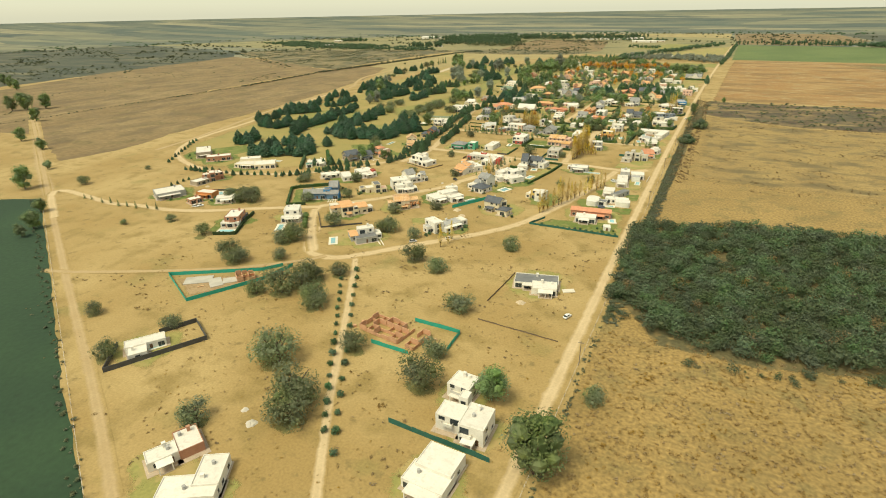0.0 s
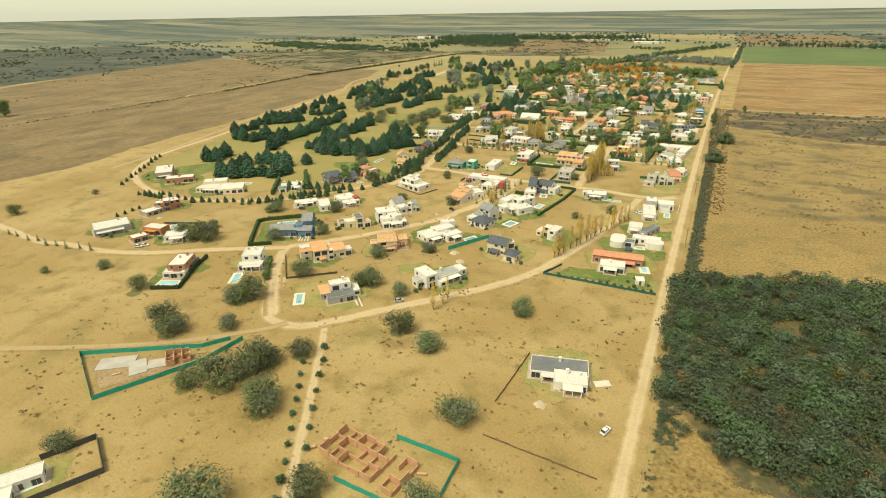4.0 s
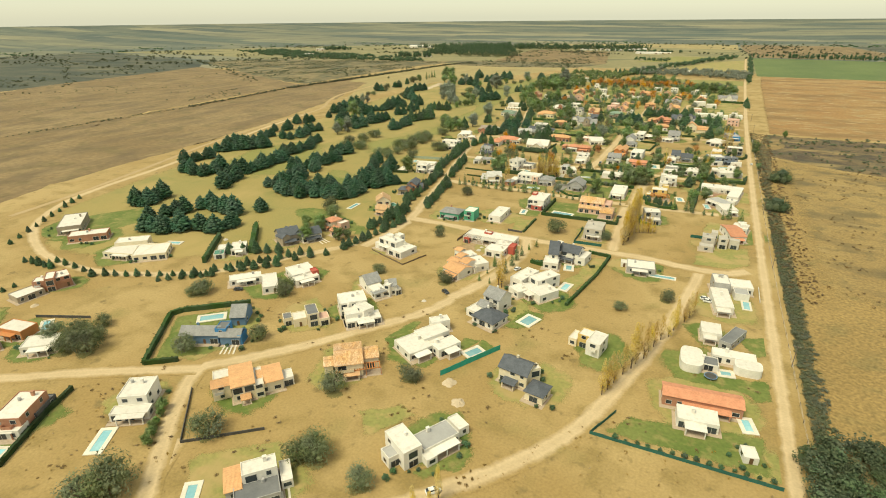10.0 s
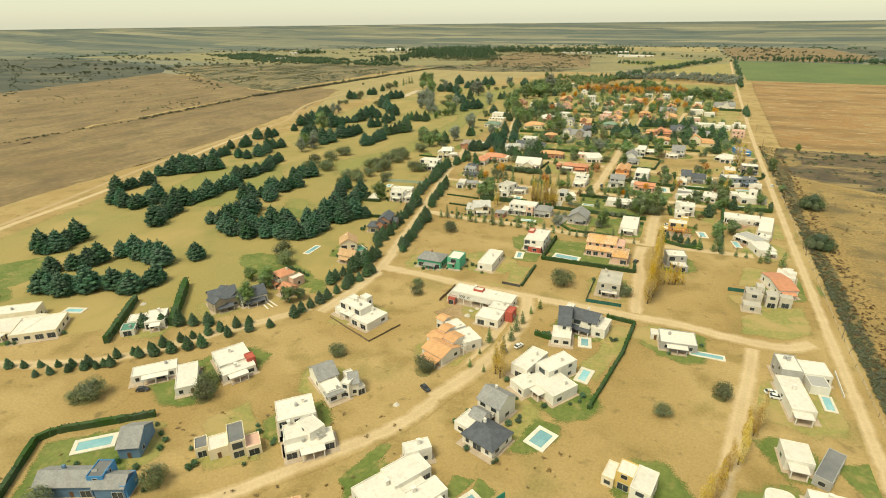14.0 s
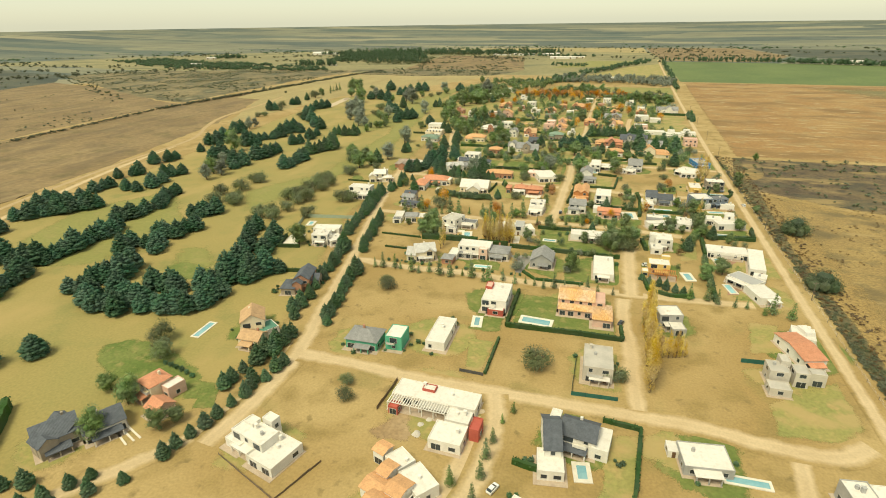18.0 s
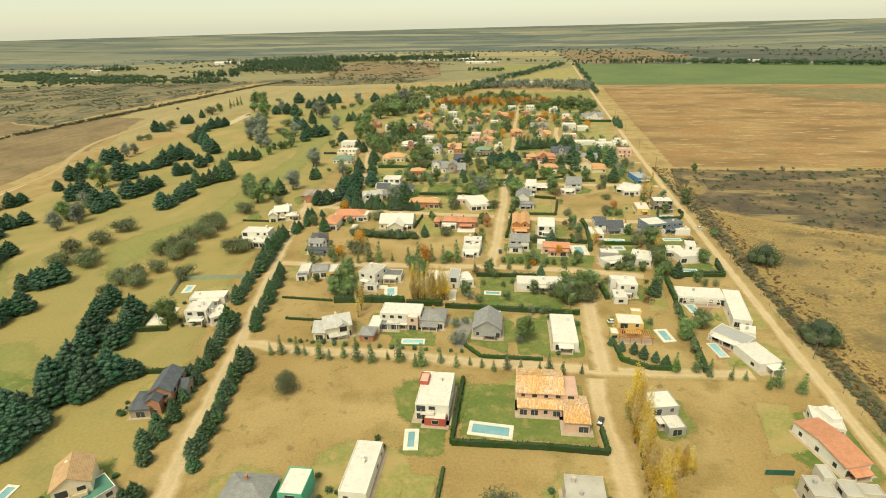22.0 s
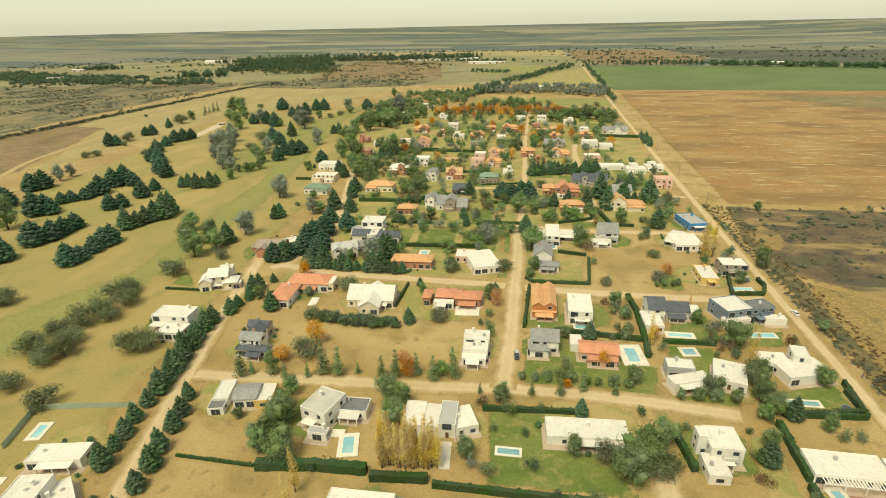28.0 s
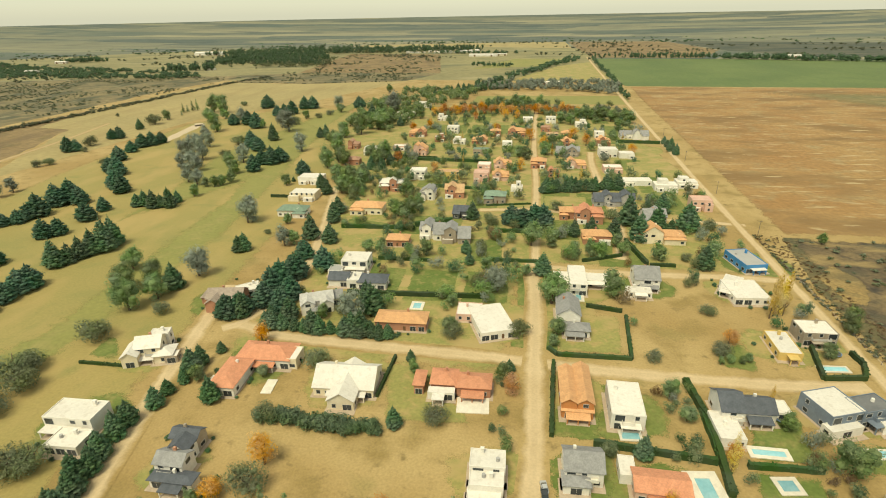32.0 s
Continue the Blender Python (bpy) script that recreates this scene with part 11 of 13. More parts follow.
trees("au", "scattered trees", (-199.2, 597.6, 9), (-150.1, 594.6, 10), (-189.9, 610.4, 9), (-80.0, 607.5, 6), (-94.2, 593.7, 4.5), (-58.4, 627.6, 6))
trees("yp", "scattered trees", (-170.0, 539.8, 7.5), (-169.8, 534.0, 6), (-110.6, 359.5, 7.5), (-112.8, 361.1, 6), (-29.3, 610.1, 7.5), (-60.9, 622.4, 6))
trees("ced", "scattered trees", (-376.6, 371.2, 11.8), (-372.0, 370.7, 8.6), (-370.1, 375.7, 10.6), (-372.5, 382.6, 10.6), (-373.8, 389.5, 11.0), (-328.1, 341.4, 12.2), (-323.4, 341.8, 8.8), (-315.5, 342.2, 9.8), (-315.6, 345.6, 10.0), (-308.2, 349.6, 12.3), (-345.2, 356.0, 10.0), (-339.1, 363.1, 9.8))
trees("ced", "scattered trees", (-335.1, 368.6, 10.8), (-334.0, 373.8, 10.3), (-300.3, 356.2, 10.7), (-291.5, 354.6, 9.2), (-288.3, 356.3, 11.3), (-285.6, 364.8, 10.0), (-286.2, 368.3, 10.6), (-329.9, 383.3, 9.3), (-324.4, 387.4, 11.3), (-317.9, 385.1, 11.7), (-309.3, 385.0, 10.6), (-300.8, 383.7, 11.8))
trees("ced", "scattered trees", (-289.7, 395.9, 10.3), (-417.5, 445.2, 11.7), (-409.9, 445.4, 11.3), (-404.0, 442.7, 10.7), (-394.0, 442.3, 9.7), (-395.0, 446.6, 8.6), (-392.7, 453.5, 12.3), (-392.5, 459.9, 11.8), (-441.3, 465.4, 11.1), (-439.4, 473.6, 8.9), (-440.3, 478.4, 8.6), (-436.9, 486.3, 9.4))
trees("ced", "scattered trees", (-437.4, 490.5, 10.0), (-353.8, 424.5, 11.7), (-358.3, 430.2, 10.5), (-360.3, 433.6, 11.1), (-359.4, 438.7, 10.1), (-361.5, 446.2, 10.0), (-366.4, 450.0, 9.3), (-377.7, 454.0, 10.6), (-374.7, 458.8, 11.8), (-369.9, 461.7, 11.5), (-366.6, 462.6, 9.6), (-367.5, 468.8, 8.6))
trees("ced", "scattered trees", (-367.7, 474.7, 10.1), (-366.9, 480.8, 12.1), (-368.2, 484.0, 10.3), (-367.3, 488.9, 8.7), (-369.5, 494.4, 10.2), (-368.0, 499.9, 12.3), (-367.4, 506.6, 9.9), (-370.9, 512.0, 11.3), (-382.6, 525.6, 11.9), (-379.2, 532.4, 11.8), (-376.8, 537.9, 8.8), (-378.7, 544.2, 10.0))
trees("ced", "scattered trees", (-376.9, 554.0, 12.2), (-380.5, 561.3, 9.3), (-382.7, 564.5, 9.6), (-387.4, 571.3, 10.0), (-388.1, 578.2, 8.7), (-389.3, 584.4, 9.4), (-450.2, 510.2, 9.7), (-444.4, 515.0, 11.6), (-440.2, 520.5, 10.6), (-436.3, 523.8, 9.3), (-434.0, 527.9, 12.0), (-430.2, 530.6, 12.2))
trees("ced", "scattered trees", (-429.7, 534.6, 9.0), (-424.8, 538.5, 11.2), (-422.4, 541.0, 11.8), (-419.4, 544.5, 8.8), (-460.7, 533.9, 10.5), (-457.6, 539.4, 10.5), (-457.3, 544.2, 11.3), (-452.1, 548.9, 10.1), (-450.0, 557.9, 10.0), (-453.7, 572.4, 9.9), (-453.3, 580.7, 8.8), (-453.2, 586.6, 10.0))
trees("ced", "scattered trees", (-433.7, 582.8, 10.1), (-423.5, 582.4, 9.2), (-420.2, 594.5, 12.1), (-422.1, 607.2, 10.8), (-468.0, 608.8, 9.2), (-461.8, 618.1, 9.4), (-460.6, 622.9, 12.2), (-432.2, 620.5, 11.5), (-429.1, 624.6, 9.4), (-425.0, 632.2, 11.0), (-476.0, 656.5, 11.2), (-468.9, 665.9, 10.6))
trees("ced", "scattered trees", (-469.1, 675.2, 9.0), (-324.2, 440.3, 8.8), (-316.9, 441.4, 8.7), (-308.4, 438.0, 11.2), (-305.9, 434.0, 11.7), (-298.0, 430.0, 10.0), (-293.0, 432.7, 8.9), (-285.7, 430.1, 11.0), (-320.1, 449.3, 10.0), (-320.1, 453.4, 9.2), (-315.6, 454.6, 9.7), (-312.1, 458.9, 12.2))
trees("ced", "scattered trees", (-313.1, 462.7, 8.7), (-316.1, 469.3, 12.2), (-337.5, 484.5, 10.5), (-340.8, 493.9, 11.2), (-331.6, 494.9, 8.7), (-320.2, 489.5, 9.7), (-324.9, 496.3, 10.3), (-331.5, 509.3, 11.3), (-299.3, 443.9, 12.3), (-292.4, 442.3, 11.2), (-284.7, 441.5, 11.2), (-276.6, 434.7, 9.0))
trees("ced", "scattered trees", (-271.9, 438.5, 8.8), (-266.1, 436.9, 12.1), (-261.4, 439.4, 10.3), (-257.7, 439.4, 10.6), (-253.6, 444.3, 10.0), (-254.0, 447.8, 11.2), (-255.4, 454.2, 10.0), (-258.8, 459.2, 10.1), (-287.3, 453.5, 10.5), (-279.2, 455.5, 11.8), (-275.0, 453.7, 10.8), (-265.1, 459.6, 10.2))
trees("ced", "scattered trees", (-252.5, 456.0, 9.4), (-257.8, 467.5, 9.9), (-263.5, 476.0, 12.1), (-264.9, 486.5, 12.3), (-269.5, 497.1, 8.8), (-273.3, 505.4, 11.9), (-279.2, 515.0, 10.0), (-284.9, 525.4, 9.4), (-286.0, 534.3, 8.7), (-249.2, 472.0, 10.5), (-250.0, 476.1, 11.6), (-246.1, 482.0, 11.5))
trees("ced", "scattered trees", (-240.1, 485.2, 8.7), (-260.3, 502.7, 10.0), (-261.9, 507.9, 9.3), (-263.4, 514.2, 8.7), (-265.9, 522.1, 11.5), (-334.7, 508.7, 11.2), (-332.2, 513.4, 8.7), (-325.3, 512.3, 11.0), (-326.3, 520.6, 10.7), (-322.9, 524.5, 10.3), (-341.4, 543.9, 9.2), (-338.2, 547.6, 10.6))
trees("ced", "scattered trees", (-335.1, 548.5, 11.4), (-330.6, 554.1, 11.0))
trees("ced", "scattered trees", (-392.9, 658.3, 8.6))
trees("bl", "garden trees", (-182.6, 552.3, 8.5), (-186.2, 557.1, 9.0), (-186.0, 564.6, 8.6), (-187.0, 572.7, 8.0), (-187.1, 579.0, 7.0), (-149.0, 569.5, 9.0), (-148.7, 579.4, 7.0), (-125.3, 557.1, 7.5), (-94.5, 562.3, 6.0), (-70.8, 598.5, 7.5), (-38.1, 572.2, 6.9), (-34.7, 584.7, 6.1))
trees("bl", "garden trees", (-8.6, 681.1, 6.8), (-137.3, 595.3, 6.9))
trees("bl", "garden trees", (-155.3, 657.1, 5.9), (-203.0, 595.1, 5.0), (-38.4, 641.4, 6.0))
trees("bl", "garden trees", (-67.1, 642.5, 7.0), (-200.2, 566.0, 5.0))
trees("bl", "garden trees", (-17.7, 580.9, 5.6), (-69.6, 653.5, 7.1), (-208.3, 648.3, 5.4))
trees("bl", "garden trees", (-201.0, 688.7, 7.5), (-105.6, 679.1, 5.6), (-179.3, 678.9, 5.4))
trees("bl", "garden trees", (-104.2, 687.2, 8.1))
trees("bl", "garden trees", (-230.3, 643.8, 6.4), (-116.5, 583.5, 6.9), (-124.3, 656.3, 5.6))
trees("bl", "garden trees", (-92.9, 625.0, 6.5))
trees("con", "garden trees", (-157.9, 663.6, 5.2), (-156.6, 629.5, 6.9))
trees("con", "garden trees", (-219.8, 634.2, 8.1), (-122.0, 660.9, 6.6), (-40.6, 565.4, 7.9))
trees("con", "garden trees", (-25.6, 585.6, 7.7))
trees("con", "garden trees", (-83.2, 625.7, 6.9), (-90.8, 579.5, 6.1))
trees("au", "garden trees", (-92.7, 1179.7, 11.0), (-59.5, 1012.2, 11.8), (-186.4, 908.8, 9.3), (-138.7, 1150.1, 10.1), (-173.6, 1151.7, 9.0), (-234.7, 1071.8, 10.6), (-120.0, 921.9, 11.1), (-193.0, 1196.8, 10.8))
trees("au", "garden trees", (-14.2, 1144.2, 9.6), (-99.7, 994.7, 11.4), (-172.8, 1137.9, 9.3), (-142.6, 1233.5, 11.6), (-120.5, 649.3, 7.9), (-218.7, 1083.3, 9.6), (-222.9, 942.2, 10.3))
trees("au", "garden trees", (-40.0, 687.7, 7.6), (-144.4, 1064.4, 12.6), (-125.0, 1146.0, 10.5), (-111.5, 1032.7, 12.1), (-23.3, 979.8, 12.0), (-68.5, 1039.9, 12.1), (-217.9, 668.5, 8.2))
trees("yp", "garden trees", (-89.9, 1060.7, 5.5), (-95.1, 890.5, 4.7), (-218.4, 1166.7, 4.1), (-195.1, 1038.9, 5.6), (-75.7, 894.5, 5.9))
trees("yp", "garden trees", (-68.8, 1192.7, 4.6), (-92.6, 973.1, 4.2), (-23.5, 1033.2, 4.4), (-74.5, 1023.4, 5.6), (-131.4, 1229.7, 5.8), (-176.5, 1023.5, 5.2), (-129.6, 918.5, 4.2), (-167.1, 939.4, 5.0), (-146.1, 1044.8, 5.7))
trees("yp", "garden trees", (-115.0, 1101.6, 4.4), (-131.2, 1203.6, 4.3), (-5.3, 1131.0, 5.0), (-216.1, 1124.7, 4.2), (-37.9, 654.9, 3.1), (-136.6, 1164.2, 5.4))
# plots that stand open, with no trees
OPEN_LOTS = [[(-20, 1012), (11, 1025), (9, 912), (-32, 910)], [(-240, 787), (-202, 790), (-192, 747), (-226, 745)], [(-108, 865), (-76, 867), (-78, 838), (-108, 836)],
             [(-144, 830), (-120, 832), (-119, 804), (-142, 802)], [(-67, 727), (-19, 723), (-31, 677), (-74, 673)], [(-106, 704), (-76, 706), (-78, 674), (-106, 674)]]


def grown(rows):
    """Crowns at the places given, with some left out in drifts."""
    return [(x, y, w * 0.92, h * 1.0) for x, y, w, h in rows if noise.noise(Vector((x * 0.11, y * 0.11, 5.0))) > -0.22 and not any(inside(x, y, lot) for lot in OPEN_LOTS)]


clumps("village_trees", "olive-green garden trees between the far houses", "trees", "leaf_ac", grown([(-168, 882, 11, 11), (-72, 882, 8, 8), (-202, 883, 10, 10), (-88, 883, 10, 10), (-44, 885, 10, 10), (-189, 885, 10, 10), (-180, 885, 12, 12), (-182, 892, 11, 11), (-122, 892, 8, 8), (-53, 892, 12, 12), (-162, 893, 12, 12), (-224, 897, 10, 10), (-101, 898, 11, 11), (-212, 899, 11, 11), (-72, 899, 11, 11), (-93, 900, 11, 11), (-29, 904, 8, 8), (-233, 905, 9, 9), (-84, 906, 10, 10), (-37, 909, 11, 11)]), 61, 260, 0.048, 0.5)
clumps("village_trees", "mixed green garden trees between the far houses", "trees", "leaf_bl", grown([(-4, 910, 8, 8), (-218, 913, 12, 12), (-77, 913, 9, 9), (-161, 913, 10, 10), (-125, 918, 12, 12), (-165, 920, 9, 9), (-218, 922, 11, 11), (-208, 923, 13, 13), (-128, 925, 10, 10), (-178, 927, 8, 8), (-8, 927, 8, 8), (-213, 928, 11, 11), (-183, 928, 12, 12), (-172, 932, 9, 9), (-2, 932, 11, 11), (-16, 932, 11, 11), (-88, 933, 10, 10), (-158, 934, 12, 12), (-23, 935, 10, 10), (-42, 937, 9, 9)]), 81, 260, 0.048, 0.5)
clumps("village_trees", "silvery grey-green garden trees between the far houses", "trees", "leaf_si", grown([(-210, 942, 11, 11), (-228, 943, 11, 11), (-212, 947, 10, 10), (-173, 948, 9, 9), (-51, 949, 12, 12), (-19, 949, 12, 12), (-134, 952, 10, 10), (-210, 952, 8, 8), (-82, 952, 10, 10), (-40, 956, 8, 8), (-21, 956, 9, 9), (-131, 957, 9, 9), (-51, 957, 11, 11), (-102, 960, 8, 8), (-40, 961, 8, 8), (-180, 961, 10, 10), (-20, 964, 8, 8), (-11, 964, 12, 12), (-221, 966, 12, 12), (-230, 967, 12, 12)]), 101, 260, 0.048, 0.5)
clumps("village_trees", "mixed green garden trees between the far houses", "trees", "leaf_bl", grown([(-150, 967, 10, 10), (-85, 968, 12, 12), (-146, 969, 9, 9), (-19, 970, 10, 10), (-118, 972, 10, 10), (-133, 974, 8, 8), (-181, 975, 12, 12), (-123, 976, 13, 13), (-131, 978, 11, 11), (-75, 986, 9, 9), (-133, 987, 8, 8), (-187, 987, 9, 9), (-33, 989, 13, 13), (-85, 989, 12, 12), (-22, 990, 10, 10), (-72, 990, 12, 12), (-184, 991, 9, 9), (-88, 992, 12, 12), (-58, 993, 13, 13), (-217, 993, 9, 9)]), 121, 260, 0.048, 0.5)
clumps("village_trees", "olive-green garden trees between the far houses", "trees", "leaf_ac", grown([(-210, 995, 11, 11), (-145, 995, 8, 8), (-45, 997, 11, 11), (-15, 998, 10, 10), (-90, 999, 10, 10), (-169, 1003, 8, 8), (-7, 1004, 11, 11), (-44, 1005, 11, 11), (-158, 1007, 13, 13), (-8, 1009, 11, 11), (-180, 1010, 8, 8), (-143, 1014, 11, 11), (-120, 1015, 10, 10), (-189, 1018, 12, 12), (-201, 1020, 10, 10), (-125, 1022, 9, 9), (-220, 1022, 10, 10), (-234, 1022, 8, 8), (-131, 1023, 12, 12), (-69, 1025, 10, 10)]), 141, 260, 0.048, 0.5)
clumps("village_trees", "mixed green garden trees between the far houses", "trees", "leaf_bl", grown([(-27, 1025, 10, 10), (-84, 1026, 10, 10), (-235, 1028, 11, 11), (-153, 1029, 9, 9), (-188, 1029, 13, 13), (-79, 1030, 11, 11), (-13, 1034, 8, 8), (-8, 1034, 11, 11), (-150, 1036, 12, 12), (-97, 1036, 12, 12), (-29, 1038, 9, 9), (-101, 1038, 12, 12), (-160, 1042, 12, 12), (-33, 1042, 10, 10), (-53, 1050, 10, 10), (-30, 1050, 10, 10), (-157, 1050, 12, 12), (-165, 1052, 13, 13), (-173, 1053, 9, 9), (-164, 1056, 12, 12)]), 161, 260, 0.048, 0.5)
clumps("village_trees", "silvery grey-green garden trees between the far houses", "trees", "leaf_si", grown([(-156, 1061, 8, 8), (-79, 1062, 11, 11), (-40, 1062, 10, 10), (-151, 1063, 9, 9), (-205, 1065, 9, 9), (-45, 1065, 8, 8), (-112, 1065, 11, 11), (-176, 1067, 9, 9), (-71, 1068, 10, 10), (-63, 1068, 11, 11), (-154, 1070, 12, 12), (-2, 1070, 12, 12), (-83, 1073, 12, 12), (-56, 1074, 12, 12), (-220, 1076, 8, 8), (-208, 1076, 9, 9), (-215, 1081, 8, 8), (-190, 1084, 11, 11), (-175, 1085, 11, 11), (-143, 1085, 12, 12)]), 181, 260, 0.048, 0.5)
clumps("village_trees", "mixed green garden trees between the far houses", "trees", "leaf_bl", grown([(-11, 1086, 13, 13), (-212, 1088, 12, 12), (-53, 1088, 8, 8), (-40, 1088, 9, 9), (-5, 1092, 8, 8), (-100, 1093, 10, 10), (-110, 1099, 11, 11), (-180, 1099, 8, 8), (-133, 1102, 8, 8), (-12, 1102, 10, 10), (-192, 1102, 12, 12), (-159, 1107, 8, 8), (-121, 1111, 12, 12), (-201, 1115, 12, 12), (-49, 1115, 8, 8), (-132, 1115, 12, 12), (-99, 1118, 10, 10), (-38, 1123, 12, 12), (-45, 1123, 9, 9), (-184, 1123, 9, 9)]), 201, 260, 0.048, 0.5)
clumps("village_trees", "olive-green garden trees between the far houses", "trees", "leaf_ac", grown([(-52, 1124, 9, 9), (-132, 1124, 9, 9), (-196, 1125, 11, 11), (-137, 1125, 11, 11), (-73, 1127, 9, 9), (-133, 1134, 8, 8), (-68, 1134, 12, 12), (-30, 1135, 10, 10), (-110, 1139, 12, 12), (-179, 1144, 8, 8), (-63, 1146, 12, 12), (-183, 1148, 10, 10), (-195, 1148, 10, 10), (-235, 1148, 13, 13), (-224, 1150, 9, 9), (-206, 1151, 9, 9), (-89, 1153, 11, 11), (-62, 1153, 9, 9), (-123, 1155, 9, 9), (-82, 1156, 9, 9)]), 221, 260, 0.048, 0.5)
clumps("village_trees", "mixed green garden trees between the far houses", "trees", "leaf_bl", grown([(-154, 1157, 8, 8), (-26, 1158, 12, 12), (-148, 1159, 9, 9), (-125, 1161, 10, 10), (-84, 1162, 11, 11), (-222, 1163, 10, 10), (-207, 1163, 10, 10), (-10, 1163, 8, 8), (-170, 1164, 10, 10), (-23, 1164, 13, 13), (-33, 1167, 11, 11), (-118, 1168, 9, 9), (-180, 1170, 9, 9), (-112, 1171, 11, 11), (-59, 1171, 11, 11), (-203, 1173, 11, 11), (-126, 1174, 13, 13), (-93, 1174, 11, 11), (-25, 1174, 8, 8), (-179, 1177, 11, 11)]), 241, 260, 0.048, 0.5)
clumps("village_trees", "silvery grey-green garden trees between the far houses", "trees", "leaf_si", grown([(-222, 1178, 12, 12), (-202, 1178, 8, 8), (-129, 1179, 8, 8), (-32, 1179, 11, 11), (-4, 1183, 11, 11), (-191, 1187, 12, 12), (-211, 1187, 9, 9), (-59, 1188, 9, 9), (-196, 1189, 11, 11), (-89, 1190, 13, 13), (-171, 1191, 9, 9), (-28, 1192, 10, 10), (-78, 1195, 13, 13), (-56, 1196, 9, 9), (-18, 1199, 12, 12), (-22, 1199, 12, 12), (-174, 1199, 9, 9), (-140, 1200, 9, 9), (-13, 1201, 9, 9), (-3, 1202, 9, 9)]), 261, 260, 0.048, 0.5)
clumps("village_trees", "mixed green garden trees between the far houses", "trees", "leaf_bl", grown([(-225, 1203, 9, 9), (-200, 1203, 8, 8), (-85, 1203, 9, 9), (-207, 1204, 8, 8), (-170, 1204, 8, 8), (-119, 1205, 12, 12), (-93, 1206, 9, 9), (-107, 1206, 12, 12), (-155, 1207, 8, 8), (-151, 1209, 10, 10), (-147, 1209, 9, 9), (-201, 1209, 8, 8), (-162, 1213, 12, 12), (-72, 1214, 13, 13), (-111, 1215, 12, 12), (-137, 1216, 10, 10), (-26, 1217, 12, 12), (-184, 1218, 8, 8), (-92, 1219, 12, 12), (-75, 1219, 10, 10)]), 281, 260, 0.048, 0.5)
clumps("village_trees", "olive-green garden trees between the far houses", "trees", "leaf_ac", grown([(-16, 1222, 10, 10), (-194, 1224, 12, 12), (-124, 1225, 12, 12), (-87, 1225, 13, 13), (-186, 1226, 9, 9), (-182, 1230, 10, 10), (-7, 1230, 12, 12), (-74, 1233, 13, 13)]), 301, 260, 0.048, 0.5)
clumps("village_trees", "dark conifers between the far houses", "trees", "leaf_con", grown([(-146, 881, 7, 10), (-201, 888, 8, 11), (-86, 890, 9, 12), (-53, 903, 8, 12), (-209, 905, 8, 11), (-17, 907, 8, 11), (-124, 912, 7, 9), (-99, 916, 8, 11), (-190, 920, 7, 10), (-83, 924, 9, 12), (-188, 940, 7, 9), (-157, 944, 9, 12), (-38, 945, 8, 11), (-147, 947, 8, 10), (-141, 948, 6, 9), (-197, 949, 9, 12), (-28, 950, 6, 8), (-220, 954, 6, 8), (-168, 956, 9, 13), (-90, 958, 6, 9)]), 62, 260, 0.048, 0.5)
clumps("village_trees", "dark conifers between the far houses", "trees", "leaf_con", grown([(-206, 961, 7, 10), (-99, 964, 9, 12), (-175, 972, 6, 8), (-3, 979, 8, 11), (-175, 982, 6, 8), (-200, 986, 8, 11), (-161, 988, 7, 9), (-56, 999, 7, 9), (-69, 1002, 6, 8), (-115, 1005, 9, 13), (-95, 1011, 7, 10), (-149, 1013, 7, 10), (-56, 1028, 9, 12), (-158, 1028, 9, 12), (-222, 1031, 8, 10), (-126, 1032, 8, 11), (-168, 1034, 6, 8), (-123, 1036, 7, 10), (-117, 1040, 6, 8), (-195, 1046, 8, 11)]), 82, 260, 0.048, 0.5)
clumps("village_trees", "dark conifers between the far houses", "trees", "leaf_con", grown([(-67, 1053, 8, 11), (-205, 1054, 9, 12), (-30, 1058, 6, 9), (-25, 1059, 8, 11), (-52, 1060, 8, 11), (-123, 1064, 8, 11), (-199, 1067, 8, 11), (-128, 1076, 9, 12), (-50, 1078, 8, 11), (-113, 1084, 9, 12), (-35, 1086, 6, 8), (-98, 1088, 8, 11), (-160, 1098, 6, 8), (-174, 1098, 6, 9), (-198, 1098, 6, 8), (-156, 1101, 6, 8), (-6, 1110, 8, 11), (-12, 1113, 8, 11), (-181, 1113, 6, 8), (-225, 1116, 6, 8)]), 102, 260, 0.048, 0.5)
clumps("village_trees", "dark conifers between the far houses", "trees", "leaf_con", grown([(-11, 1118, 8, 11), (-63, 1119, 9, 12), (-166, 1120, 8, 11), (-203, 1121, 7, 10), (-163, 1129, 7, 10), (-37, 1134, 9, 12), (-8, 1136, 8, 11), (-76, 1143, 7, 10), (-187, 1143, 6, 8), (-53, 1145, 9, 12), (-128, 1154, 7, 9), (-187, 1156, 8, 11), (-88, 1160, 7, 10), (-226, 1160, 6, 8), (-28, 1162, 6, 8), (-90, 1166, 9, 12), (-68, 1168, 7, 9), (-26, 1168, 6, 8), (-222, 1170, 7, 9), (-149, 1170, 8, 11)]), 122, 260, 0.048, 0.5)
